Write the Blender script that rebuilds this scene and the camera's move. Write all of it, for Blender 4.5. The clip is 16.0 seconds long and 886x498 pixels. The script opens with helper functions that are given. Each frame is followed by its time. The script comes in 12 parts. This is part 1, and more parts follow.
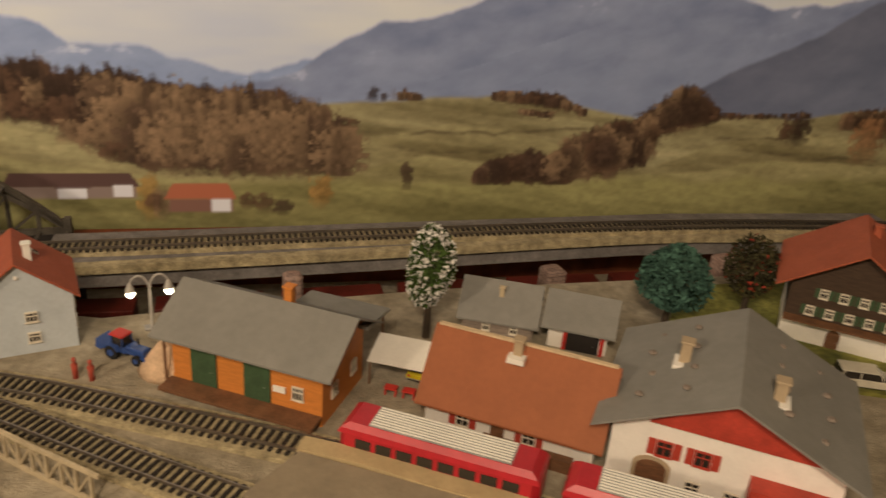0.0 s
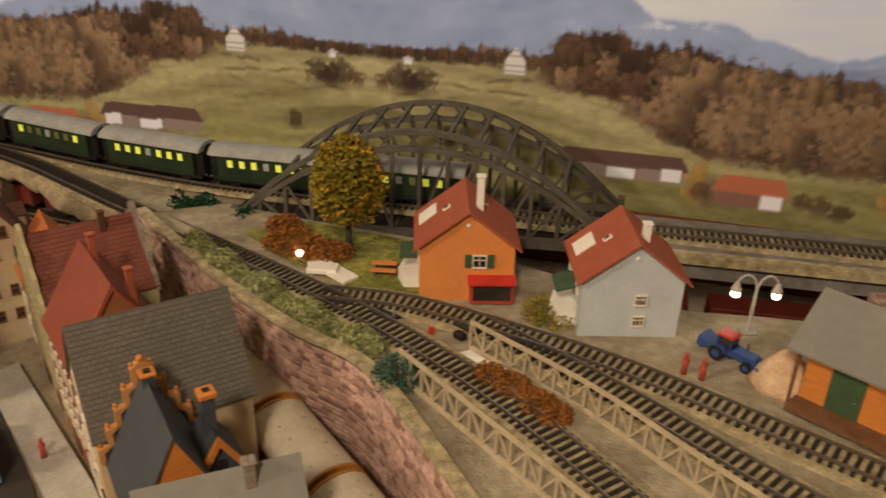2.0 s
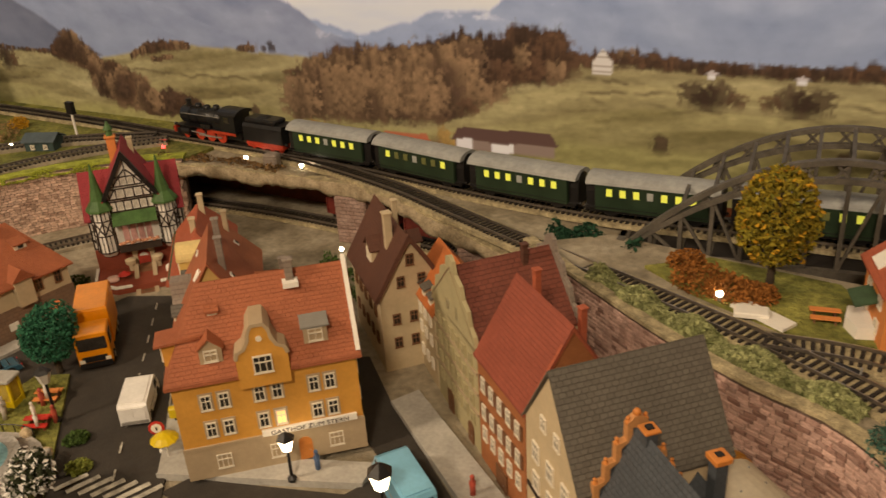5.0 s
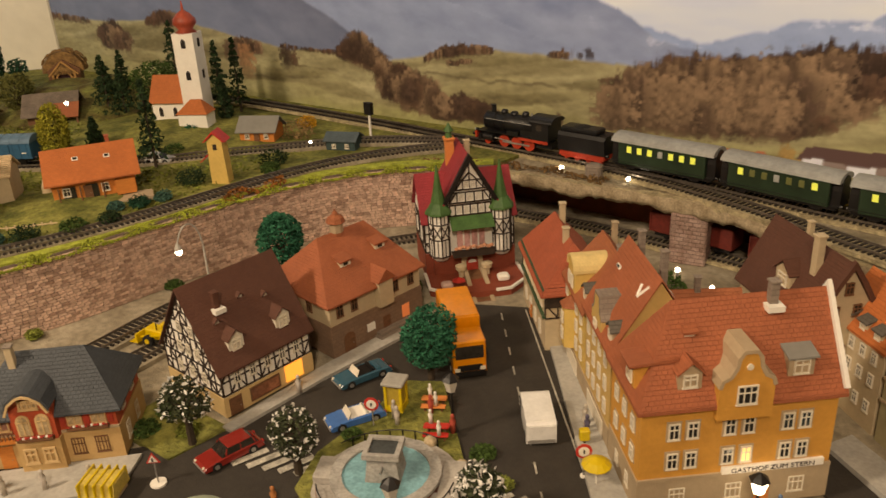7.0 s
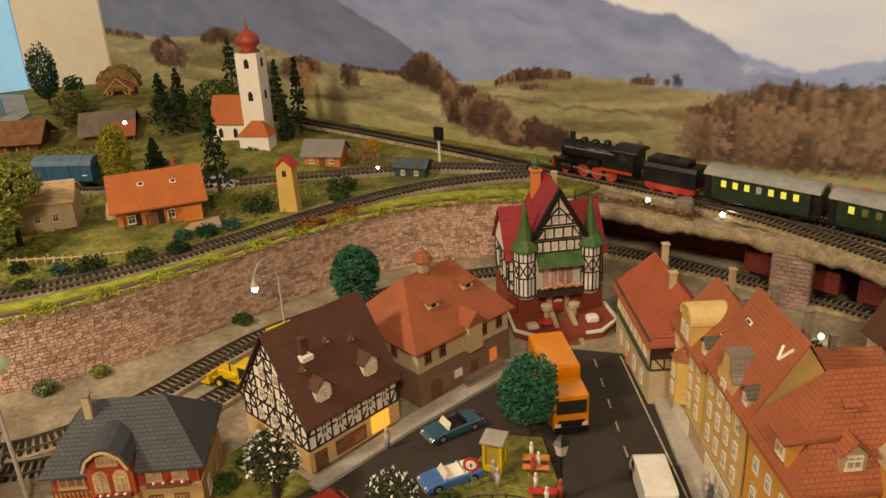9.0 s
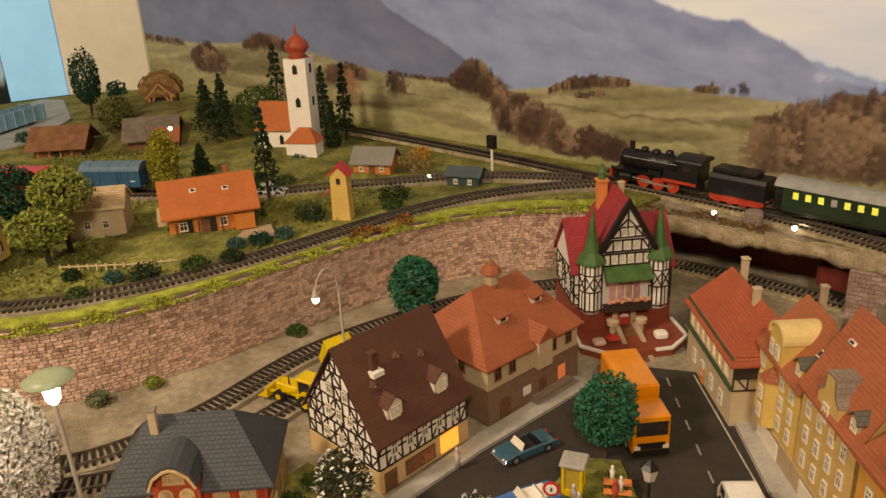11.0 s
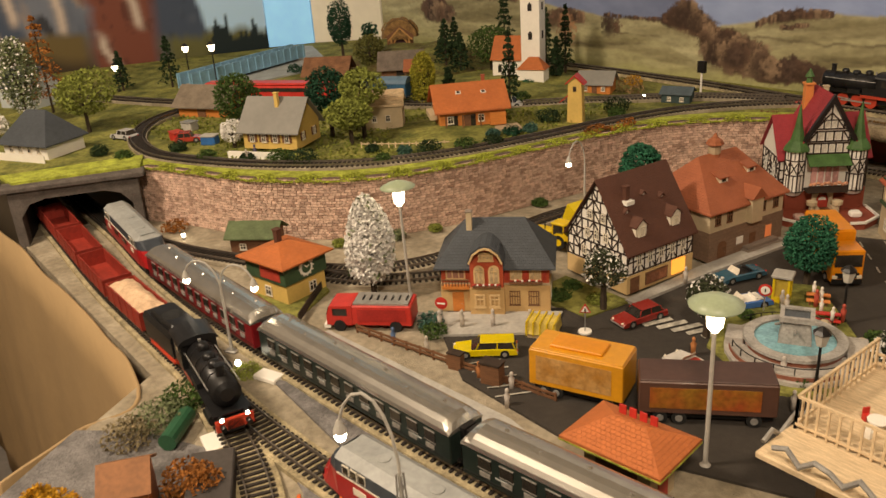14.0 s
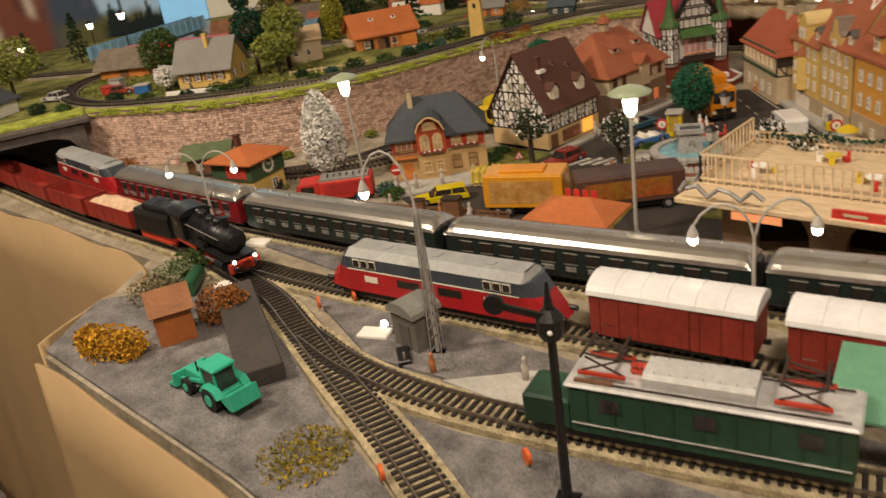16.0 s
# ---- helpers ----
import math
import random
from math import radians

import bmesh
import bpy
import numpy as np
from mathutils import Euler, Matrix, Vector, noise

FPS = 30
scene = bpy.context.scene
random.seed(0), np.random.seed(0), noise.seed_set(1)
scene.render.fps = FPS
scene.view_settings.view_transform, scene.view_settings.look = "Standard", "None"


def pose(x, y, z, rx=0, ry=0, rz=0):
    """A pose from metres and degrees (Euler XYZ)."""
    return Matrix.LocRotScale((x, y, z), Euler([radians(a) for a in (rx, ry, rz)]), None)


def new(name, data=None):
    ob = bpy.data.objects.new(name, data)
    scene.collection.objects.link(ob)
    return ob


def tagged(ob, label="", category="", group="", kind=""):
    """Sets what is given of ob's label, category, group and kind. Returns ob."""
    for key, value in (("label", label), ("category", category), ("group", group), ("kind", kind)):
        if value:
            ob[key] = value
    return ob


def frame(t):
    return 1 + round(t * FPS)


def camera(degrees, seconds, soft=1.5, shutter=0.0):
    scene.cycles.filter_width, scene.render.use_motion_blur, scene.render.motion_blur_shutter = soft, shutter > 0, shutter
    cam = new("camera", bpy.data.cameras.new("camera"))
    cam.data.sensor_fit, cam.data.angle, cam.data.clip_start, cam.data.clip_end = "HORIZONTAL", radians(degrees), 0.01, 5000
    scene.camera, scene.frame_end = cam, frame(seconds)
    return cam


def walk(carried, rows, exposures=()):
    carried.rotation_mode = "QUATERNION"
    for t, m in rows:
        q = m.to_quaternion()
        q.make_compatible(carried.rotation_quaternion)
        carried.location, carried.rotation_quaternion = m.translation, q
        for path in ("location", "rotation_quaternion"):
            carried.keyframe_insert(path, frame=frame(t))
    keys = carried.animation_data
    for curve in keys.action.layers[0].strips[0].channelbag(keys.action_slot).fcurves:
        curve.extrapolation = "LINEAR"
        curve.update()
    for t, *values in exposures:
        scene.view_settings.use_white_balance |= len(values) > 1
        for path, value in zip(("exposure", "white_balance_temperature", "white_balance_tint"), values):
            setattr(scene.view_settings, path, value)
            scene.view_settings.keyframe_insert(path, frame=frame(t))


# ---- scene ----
cam = camera(56.6, 16.0, soft=1.5, shutter=0.3)
PLAN = 0.775  # metres to one unit of the plan, from the 16.5 mm gauge of the tracks
METRES, EYE, TILT, LEAN, TURN = 1.7 * PLAN, 0.57 * PLAN, -25.05, -4.1, -11.5
ROWS = [
    (0.0, 0.0, 0.0, 0.0, 0.0, 0.0, -0.0),
    (0.5, -0.041, 0.0153, 0.0032, 6.26, -0.18, -1.39),
    (1.0, -0.0891, 0.0195, 0.0014, 13.83, -0.79, -4.95),
    (1.5, -0.119, 0.0213, -0.009, 19.22, -1.66, -8.25),
    (2.0, -0.1486, 0.0126, -0.0066, 24.56, -2.62, -8.58),
    (2.5, -0.1699, 0.0036, -0.0079, 28.75, -3.26, -8.17),
    (3.0, -0.1824, 0.0007, -0.0111, 30.86, -3.61, -7.87),
    (5.5, -0.3055, -0.0386, -0.0206, 40.37, -3.79, -10.41),
    (6.0, -0.3497, -0.0626, -0.0352, 40.66, -3.28, -11.46),
    (6.5, -0.4017, -0.1005, -0.055, 44.89, -3.86, -12.2),
    (7.0, -0.4281, -0.1233, -0.0584, 47.54, -4.16, -13.12),
    (7.5, -0.4363, -0.13, -0.0539, 48.95, -4.21, -13.7),
    (8.0, -0.4578, -0.1274, -0.0489, 49.3, -4.01, -14.17),
    (8.5, -0.4851, -0.1186, -0.0528, 49.22, -3.92, -14.01),
    (9.0, -0.4904, -0.1341, -0.0531, 49.33, -3.73, -14.01),
    (11.5, -0.5335, -0.1484, -0.063, 50.91, -3.39, -14.76),
    (12.0, -0.5353, -0.158, -0.0668, 51.73, -3.55, -14.93),
    (12.5, -0.5333, -0.1788, -0.1083, 54.75, -4.76, -15.03),
    (13.0, -0.5048, -0.2137, -0.1427, 55.62, -5.34, -15.39),
    (13.5, -0.4564, -0.2511, -0.1498, 58.78, -6.21, -15.92),
    (14.0, -0.4188, -0.2787, -0.1642, 61.84, -7.14, -16.81),
    (14.5, -0.3962, -0.2984, -0.1771, 62.58, -7.3, -17.51),
    (15.0, -0.3897, -0.3244, -0.2126, 62.47, -7.15, -21.7),
    (15.5, -0.3714, -0.3209, -0.2495, 59.5, -6.47, -15.07),
    (16.0, -0.3442, -0.3498, -0.2643, 53.66, -5.35, -9.89),
]
walk(cam, [(t, pose(0, 0, EYE, TILT, LEAN, TURN) @ pose(METRES * x, METRES * y, METRES * z, 90 + pitch, roll, yaw)) for t, x, y, z, yaw, pitch, roll in ROWS],
     [(0.0, 0.0, 6500, 10), (3.0, 0.03, 6550, 10), (6.0, 0.08, 6750, 10), (9.0, 0.1, 6700, 10), (12.5, 0.14, 6650, 10), (14.0, 0.14, 6350, 10), (16.0, 0.0, 5900, 10)])


def spot(x, y, z, rx=0, ry=0, rz=0):
    """A pose at a place of the plan."""
    return pose(x * PLAN, y * PLAN, z * PLAN, rx, ry, rz)


# world and lights: a closed room, lit by two ceiling luminaires
world = bpy.data.worlds.new("world")
scene.world = world
world.use_nodes = True
world.node_tree.nodes["Background"].inputs[0].default_value = (1.0, 0.8, 0.6, 1)
world.node_tree.nodes["Background"].inputs[1].default_value = 0.002


WARM = (1.0, 0.785, 0.56)
LAMPS = [(-0.35, -0.75), (-1.92, -0.92)]
for lx, ly, watts in ((*LAMPS[0], 76), (*LAMPS[1], 97)):
    data = bpy.data.lights.new("globe_light", "POINT")
    data.energy, data.shadow_soft_size, data.color = watts * PLAN ** 2, 0.10, WARM
    new("globe_light", data).matrix_world = spot(lx, ly, 1.38)

# materials
def mat(name, colour, rough=0.6, var=0.25, scale=60.0, bump=0.0, bscale=None, metal=0.0, second=None, coat=0.0, stretch=None, island=0.0, spec=0.4):
    """Plain surface with variation at two scales; second: a colour for stains; stretch: grain along an axis."""
    m = bpy.data.materials.new(name)
    m.use_nodes = True
    nt = m.node_tree
    bs = nt.nodes["Principled BSDF"]
    tc = nt.nodes.new("ShaderNodeTexCoord")
    mp = nt.nodes.new("ShaderNodeMapping")
    if stretch:
        mp.inputs["Scale"].default_value = stretch
    nt.links.new(tc.outputs["Object"], mp.inputs[0])
    n1 = nt.nodes.new("ShaderNodeTexNoise")
    n1.inputs["Scale"].default_value, n1.inputs["Detail"].default_value = scale / PLAN, 5
    n2 = nt.nodes.new("ShaderNodeTexNoise")
    n2.inputs["Scale"].default_value, n2.inputs["Detail"].default_value = scale * 6 / PLAN, 3
    nt.links.new(mp.outputs[0], n1.inputs["Vector"])
    nt.links.new(mp.outputs[0], n2.inputs["Vector"])
    c = Vector(colour)
    lo = [max(0, v * (1 - var)) for v in c]
    hi = [min(1, v * (1 + var)) for v in c]
    r1 = nt.nodes.new("ShaderNodeValToRGB")
    r1.color_ramp.elements[0].position, r1.color_ramp.elements[1].position = 0.3, 0.7
    r1.color_ramp.elements[0].color = (*lo, 1)
    r1.color_ramp.elements[1].color = (*(second or hi), 1)
    nt.links.new(n1.outputs["Fac"], r1.inputs[0])
    mx = nt.nodes.new("ShaderNodeMix")
    mx.data_type, mx.blend_type = "RGBA", "MULTIPLY"
    mx.inputs["Factor"].default_value = min(1.0, var * 2.0)
    nt.links.new(r1.outputs[0], mx.inputs[6])
    r2 = nt.nodes.new("ShaderNodeMapRange")
    r2.inputs[1].default_value, r2.inputs[2].default_value, r2.inputs[3].default_value, r2.inputs[4].default_value = 0.3, 0.7, 0.6, 1.25
    nt.links.new(n2.outputs["Fac"], r2.inputs[0])
    nt.links.new(r2.outputs[0], mx.inputs[7])
    out = mx.outputs[2]
    if island:
        src = nt.nodes.new("ShaderNodeNewGeometry").outputs["Random Per Island"]
        r3 = nt.nodes.new("ShaderNodeMapRange")
        r3.inputs[3].default_value, r3.inputs[4].default_value = 1 - island, 1 + island
        nt.links.new(src, r3.inputs[0])
        mx2 = nt.nodes.new("ShaderNodeMix")
        mx2.data_type, mx2.blend_type = "RGBA", "MULTIPLY"
        mx2.inputs["Factor"].default_value = 1
        nt.links.new(out, mx2.inputs[6])
        nt.links.new(r3.outputs[0], mx2.inputs[7])
        out = mx2.outputs[2]
    nt.links.new(out, bs.inputs["Base Color"])
    bs.inputs["Roughness"].default_value, bs.inputs["Metallic"].default_value = rough, metal
    bs.inputs["Specular IOR Level"].default_value = spec
    bs.inputs["Coat Weight"].default_value = coat
    if bump:
        n3 = nt.nodes.new("ShaderNodeTexNoise")
        n3.inputs["Scale"].default_value, n3.inputs["Detail"].default_value = (bscale or scale * 4) / PLAN, 4
        nt.links.new(mp.outputs[0], n3.inputs["Vector"])
        bp = nt.nodes.new("ShaderNodeBump")
        bp.inputs["Strength"].default_value, bp.inputs["Distance"].default_value = bump, 0.002
        nt.links.new(n3.outputs["Fac"], bp.inputs["Height"])
        nt.links.new(bp.outputs[0], bs.inputs["Normal"])
    return m


def add_rows(m, sx, sz, amount=0.5, axis=2, rot=(0, 0, 0), mortar=None, brick=True, depth=0.0015):
    """Courses of tiles or stones, sx by sz, as relief and joints on a material."""
    nt = m.node_tree
    bs = nt.nodes["Principled BSDF"]
    uv = nt.nodes.new("ShaderNodeUVMap")
    bt = nt.nodes.new("ShaderNodeTexBrick")
    bt.inputs["Scale"].default_value = 1.0
    bt.inputs["Brick Width"].default_value, bt.inputs["Row Height"].default_value = sx * PLAN, sz * PLAN
    bt.inputs["Mortar Size"].default_value, bt.inputs["Mortar Smooth"].default_value = min(sx, sz) * PLAN * 0.1, 0.6
    bt.inputs["Color1"].default_value, bt.inputs["Color2"].default_value = (1, 1, 1, 1), (0.72, 0.72, 0.72, 1)
    bt.inputs["Mortar"].default_value = (mortar or (0.45, 0.45, 0.45)) + (1,)
    nt.links.new(uv.outputs[0], bt.inputs["Vector"])
    old = bs.inputs["Base Color"].links[0].from_socket
    mx = nt.nodes.new("ShaderNodeMix")
    mx.data_type, mx.blend_type = "RGBA", "MULTIPLY"
    mx.inputs["Factor"].default_value = amount
    nt.links.new(old, mx.inputs[6])
    nt.links.new(bt.outputs["Color"], mx.inputs[7])
    nt.links.new(mx.outputs[2], bs.inputs["Base Color"])
    bp = nt.nodes.new("ShaderNodeBump")
    bp.inputs["Strength"].default_value, bp.inputs["Distance"].default_value, bp.invert = 0.7, depth, True
    nt.links.new(bt.outputs["Fac"], bp.inputs["Height"])
    if bs.inputs["Normal"].links:
        nt.links.new(bs.inputs["Normal"].links[0].from_socket, bp.inputs["Normal"])
    nt.links.new(bp.outputs[0], bs.inputs["Normal"])
    return m


def glow(name, colour, strength):
    m = bpy.data.materials.new(name)
    m.use_nodes = True
    bs = m.node_tree.nodes["Principled BSDF"]
    bs.inputs["Base Color"].default_value = (*colour, 1)
    bs.inputs["Emission Color"].default_value = (*colour, 1)
    bs.inputs["Emission Strength"].default_value = strength
    return m


# building blocks
class Mesh:
    """Collects vertices, faces and uv in metres for one mesh."""

    def __init__(self):
        self.v, self.f, self.smooth = [], [], False

    def poly(self, *pts):
        n = len(self.v)
        self.v += [tuple(p) for p in pts]
        self.f.append(tuple(range(n, n + len(pts))))
        return self

    def add(self, verts, faces):
        n = len(self.v)
        self.v += [tuple(p) for p in verts]
        self.f += [tuple(i + n for i in f) for f in faces]
        return self

    def box(self, x0, x1, y0, y1, z0, z1):
        v = [(x, y, z) for z in (z0, z1) for x, y in ((x0, y0), (x1, y0), (x1, y1), (x0, y1))]
        return self.add(v, [(3, 2, 1, 0), (4, 5, 6, 7), (0, 1, 5, 4), (1, 2, 6, 5), (2, 3, 7, 6), (3, 0, 4, 7)])

    def cbox(self, x0, x1, y0, y1, z0, z1, b):
        """A box with chamfered edges all round."""
        rings = []
        for z, i in ((z0, b), (z0 + b, 0), (z1 - b, 0), (z1, b)):
            xa, xb, ya, yb = x0 + i, x1 - i, y0 + i, y1 - i
            rings.append([(xa + b, ya, z), (xb - b, ya, z), (xb, ya + b, z), (xb, yb - b, z), (xb - b, yb, z), (xa + b, yb, z), (xa, yb - b, z), (xa, ya + b, z)])
        return self.loft(rings)

    def loft(self, rings, caps=True, closed=True):
        n, k = len(rings[0]), len(self.v)
        for r in rings:
            self.v += [tuple(p) for p in r]
        for i in range(len(rings) - 1):
            for j in range(n if closed else n - 1):
                a, b = k + i * n + j, k + i * n + (j + 1) % n
                self.f.append((a, b, b + n, a + n))
        if caps:
            self.f.append(tuple(k + j for j in reversed(range(n))))
            self.f.append(tuple(k + (len(rings) - 1) * n + j for j in range(n)))
        return self

    def cyl(self, x, y, z0, z1, r, r2=None, n=12):
        r2 = r if r2 is None else r2
        return self.loft([[(x + q * math.cos(a), y + q * math.sin(a), z) for a in np.arange(n) * math.tau / n] for z, q in ((z0, r), (z1, max(r2, 1e-5)))])

    def lathe(self, x, y, profile, n=14):
        return self.loft([[(x + max(q, 1e-5) * math.cos(a), y + max(q, 1e-5) * math.sin(a), z) for a in np.arange(n) * math.tau / n] for q, z in profile])

    def rod(self, a, b, r, n=6, r2=None):
        a, b = Vector(a), Vector(b)
        d = (b - a).normalized()
        s = d.orthogonal().normalized()
        t = d.cross(s)
        r2 = r if r2 is None else r2
        return self.loft([[p + q * (s * math.cos(k) + t * math.sin(k)) for k in np.arange(n) * math.tau / n] for p, q in ((a, r), (b, r2))])

    def sweep(self, pts, ring):
        """One bar along a bent path; ring: outline in side and up."""
        p, rings = [Vector(q) for q in pts], []
        for i, q in enumerate(p):
            d = (p[min(i + 1, len(p) - 1)] - p[max(i - 1, 0)]).normalized()
            s = d.cross(Vector((0, 0, 1)))
            s = s.normalized() if s.length > 1e-3 else (p[-1] - p[0]).cross(Vector((0, 0, 1))).normalized()
            t = s.cross(d)
            k = 1.0
            if 0 < i < len(p) - 1:
                k = 1 / max(0.5, math.cos((p[i] - p[i - 1]).angle(p[i + 1] - p[i]) / 2))
            rings.append([q + s * a + t * (b * k) for a, b in ring])
        return self.loft(rings)

    def tube(self, pts, r, n=6):
        return self.sweep(pts, [(r * math.cos(a), r * math.sin(a)) for a in np.arange(n) * math.tau / n])

    def beam(self, a, b, w, h=None):
        """A square bar from a to b."""
        a, b = Vector(a), Vector(b)
        d = (b - a).normalized()
        s = d.cross(Vector((0, 0, 1)))
        s = s.normalized() if s.length > 1e-4 else Vector((1, 0, 0))
        t = s.cross(d)
        s, t = s * w / 2, t * (h or w) / 2
        return self.loft([[p - s - t, p + s - t, p + s + t, p - s + t] for p in (a, b)])

    def prism(self, poly, y0, y1):
        """A polygon in x and z, pushed along y."""
        return self.loft([[(x, y, z) for x, z in poly] for y in (y0, y1)])

    def prismx(self, poly, x0, x1):
        """A polygon in y and z, pushed along x."""
        return self.loft([[(x, y, z) for y, z in poly] for x in (x0, x1)])

    def ball(self, x, y, z, r, rz=None, n=10, m=6):
        rz = rz or r
        return self.loft([[(x + r * math.sin(b) * math.cos(a), y + r * math.sin(b) * math.sin(a), z + rz * math.cos(b)) for a in np.arange(n) * math.tau / n] for b in np.linspace(math.pi - 0.02, 0.02, m + 1)])

    def ybeam(self, pts, w, h):
        return self.sweep(pts, [(-w / 2, -h / 2), (w / 2, -h / 2), (w / 2, h / 2), (-w / 2, h / 2)])

    def bend(self, pts, w, h):
        """One bar bent through points in a plane across y; w along y, h across."""
        p = [Vector(q) for q in pts]
        rings = []
        for i, q in enumerate(p):
            d = (p[min(i + 1, len(p) - 1)] - p[max(i - 1, 0)]).normalized()
            s, t = Vector((0, w / 2, 0)), Vector((-d.z, 0, d.x)) * h / 2
            rings.append([q - s - t, q + s - t, q + s + t, q - s + t])
        return self.loft(rings)

    def data(self, name, material, smooth=None):
        me = bpy.data.meshes.new(name)
        me.from_pydata([(a * PLAN, b * PLAN, c * PLAN) for a, b, c in self.v], [], self.f)
        me.materials.append(material)
        bm = bmesh.new()
        bm.from_mesh(me)
        bmesh.ops.recalc_face_normals(bm, faces=bm.faces)
        uv = bm.loops.layers.uv.new("UVMap")
        for f in bm.faces:
            n = f.normal
            if abs(n.z) > 0.95:
                s, t = Vector((1, 0, 0)), Vector((0, 1, 0))
            else:
                s = Vector((-n.y, n.x, 0)).normalized()
                t = n.cross(s)
            for l in f.loops:
                l[uv].uv = (l.vert.co.dot(s), l.vert.co.dot(t))
            f.smooth = self.smooth if smooth is None else smooth
        bm.to_mesh(me)
        bm.free()
        return me


def part(name, mesh, material, parent, label="", at=None, smooth=None):
    """Links a Mesh (or mesh data) as one object under a thing or part."""
    ob = new(name, mesh.data(name, material, smooth) if isinstance(mesh, Mesh) else mesh)
    ob.parent = parent
    if at is not None:
        ob.matrix_basis = at
    return tagged(ob, label)


def thing(name, label, category, x=0, y=0, z=0, rz=0, group="", kind="", tilt=(0, 0)):
    ob = new(name)
    ob.empty_display_size = 0.02
    ob.matrix_basis = spot(x, y, z, tilt[0], tilt[1], rz)
    return tagged(ob, label, category, group, kind)


def solid(name, mesh, material, label, category="", kind="", at=None, smooth=None, group=""):
    ob = new(name, mesh.data(name, material, smooth))
    if at is not None:
        ob.matrix_basis = at
    return tagged(ob, label, category, group, kind)


def spline(pts, step=0.01):
    """Points along a smooth curve through pts, about step apart."""
    p = [Vector(q) for q in pts]
    p = [2 * p[0] - p[1]] + p + [2 * p[-1] - p[-2]]
    out = []
    for i in range(1, len(p) - 2):
        a, b, c, d = p[i - 1:i + 3]
        n = max(2, int((c - b).length / step))
        for k in range(n):
            t = k / n
            out.append(0.5 * ((2 * b) + (c - a) * t + (2 * a - 5 * b + 4 * c - d) * t * t + (3 * b - a - 3 * c + d) * t ** 3))
    return out + [p[-2]]


def even(pts, gap):
    """Places and headings at even gaps along a polyline."""
    out, left = [], 0.0
    for a, b in zip(pts, pts[1:]):
        d = (b - a).length
        while left < d:
            q = a.lerp(b, left / d)
            out.append((q, math.degrees(math.atan2(b.y - a.y, b.x - a.x))))
            left += gap
        left -= d
    return out


def along(pts, dist):
    """Place and heading at a distance along a polyline."""
    for a, b in zip(pts, pts[1:]):
        d = (b - a).length
        if dist <= d:
            return a.lerp(b, dist / d), math.degrees(math.atan2(b.y - a.y, b.x - a.x))
        dist -= d
    return pts[-1], math.degrees(math.atan2(pts[-1].y - pts[-2].y, pts[-1].x - pts[-2].x))


def offset(pts, o, dz=0):
    res = []
    for i, p in enumerate(pts):
        d = (pts[min(i + 1, len(pts) - 1)] - pts[max(i - 1, 0)])
        n = Vector((-d.y, d.x, 0)).normalized()
        res.append(p + n * o + Vector((0, 0, dz)))
    return res


def ribbon(pts, o0, o1, z0, z1, mesh=None):
    """A bar swept along a path between two side offsets and two heights."""
    mesh = mesh or Mesh()
    a, b, c, d = offset(pts, o0, z0), offset(pts, o1, z0), offset(pts, o1, z1), offset(pts, o0, z1)
    return mesh.loft([list(r) for r in zip(a, b, c, d)])


def sheet(outline, z, thick=0.01):
    """A flat slab with the given outline."""
    return Mesh().loft([[(x, y, z - thick) for x, y in outline], [(x, y, z) for x, y in outline]])


# colours of the place
M_TABLE = mat("table_board", (0.30, 0.24, 0.17), 0.8, 0.2, 20)
M_SAND = mat("sandy_ground", (0.31, 0.26, 0.175), 0.95, 0.3, 18, 0.7, 400, second=(0.42, 0.365, 0.27))
M_GREY = mat("grey_ballast", (0.155, 0.145, 0.142), 0.95, 0.3, 45, 1.0, 420, second=(0.25, 0.238, 0.232))
M_ASPH = mat("asphalt_road", (0.040, 0.034, 0.028), 0.85, 0.15, 30, 0.3, 500)
M_PAVE = mat("pavement_grey", (0.40, 0.385, 0.35), 0.85, 0.15, 40, 0.2)
M_GRASS = mat("meadow", (0.15, 0.175, 0.03), 0.95, 0.5, 22, 1.0, 300, second=(0.31, 0.30, 0.07))
M_LIME = mat("bright_grass", (0.36, 0.40, 0.05), 0.95, 0.4, 60, 1.0, 400)
M_TAN = mat("cork_roadbed", (0.40, 0.335, 0.20), 0.9, 0.4, 90, 0.7, 500)
M_SLEEP = mat("sleeper_brown", (0.024, 0.018, 0.014), 0.8, 0.3, 80)
M_RAIL = mat("rail_steel", (0.32, 0.28, 0.24), 0.35, 0.2, 120, metal=0.85)
M_DECK = mat("deck_grey_board", (0.19, 0.175, 0.165), 0.85, 0.25, 40, 0.3)
M_STONE = add_rows(mat("pink_stone_wall", (0.40, 0.24, 0.19), 0.9, 0.35, 50, 0.9, 260, second=(0.46, 0.33, 0.28)), 0.012, 0.006, 0.75, depth=0.002)
M_WHITE = mat("white_plaster", (0.80, 0.77, 0.70), 0.7, 0.04, 60)
# near-black stands in for deep shade in tunnel, arches, openings and below the bridge
M_DARK = mat("deep_shade_black", (0.02, 0.016, 0.014), 0.9, 0.2, 30)
M_WOODW = mat("pale_wood", (0.62, 0.48, 0.30), 0.7, 0.2, 60, stretch=(1, 8, 1))
# room walls and ceiling coloured dark to hold down bounced light
M_ROOM = mat("room_wall_darkened", (0.19, 0.15, 0.10), 0.85, 0.06, 4)
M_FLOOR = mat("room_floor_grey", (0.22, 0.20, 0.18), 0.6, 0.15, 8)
M_CEIL = mat("ceiling_darkened", (0.22, 0.195, 0.15), 0.9, 0.04, 4)
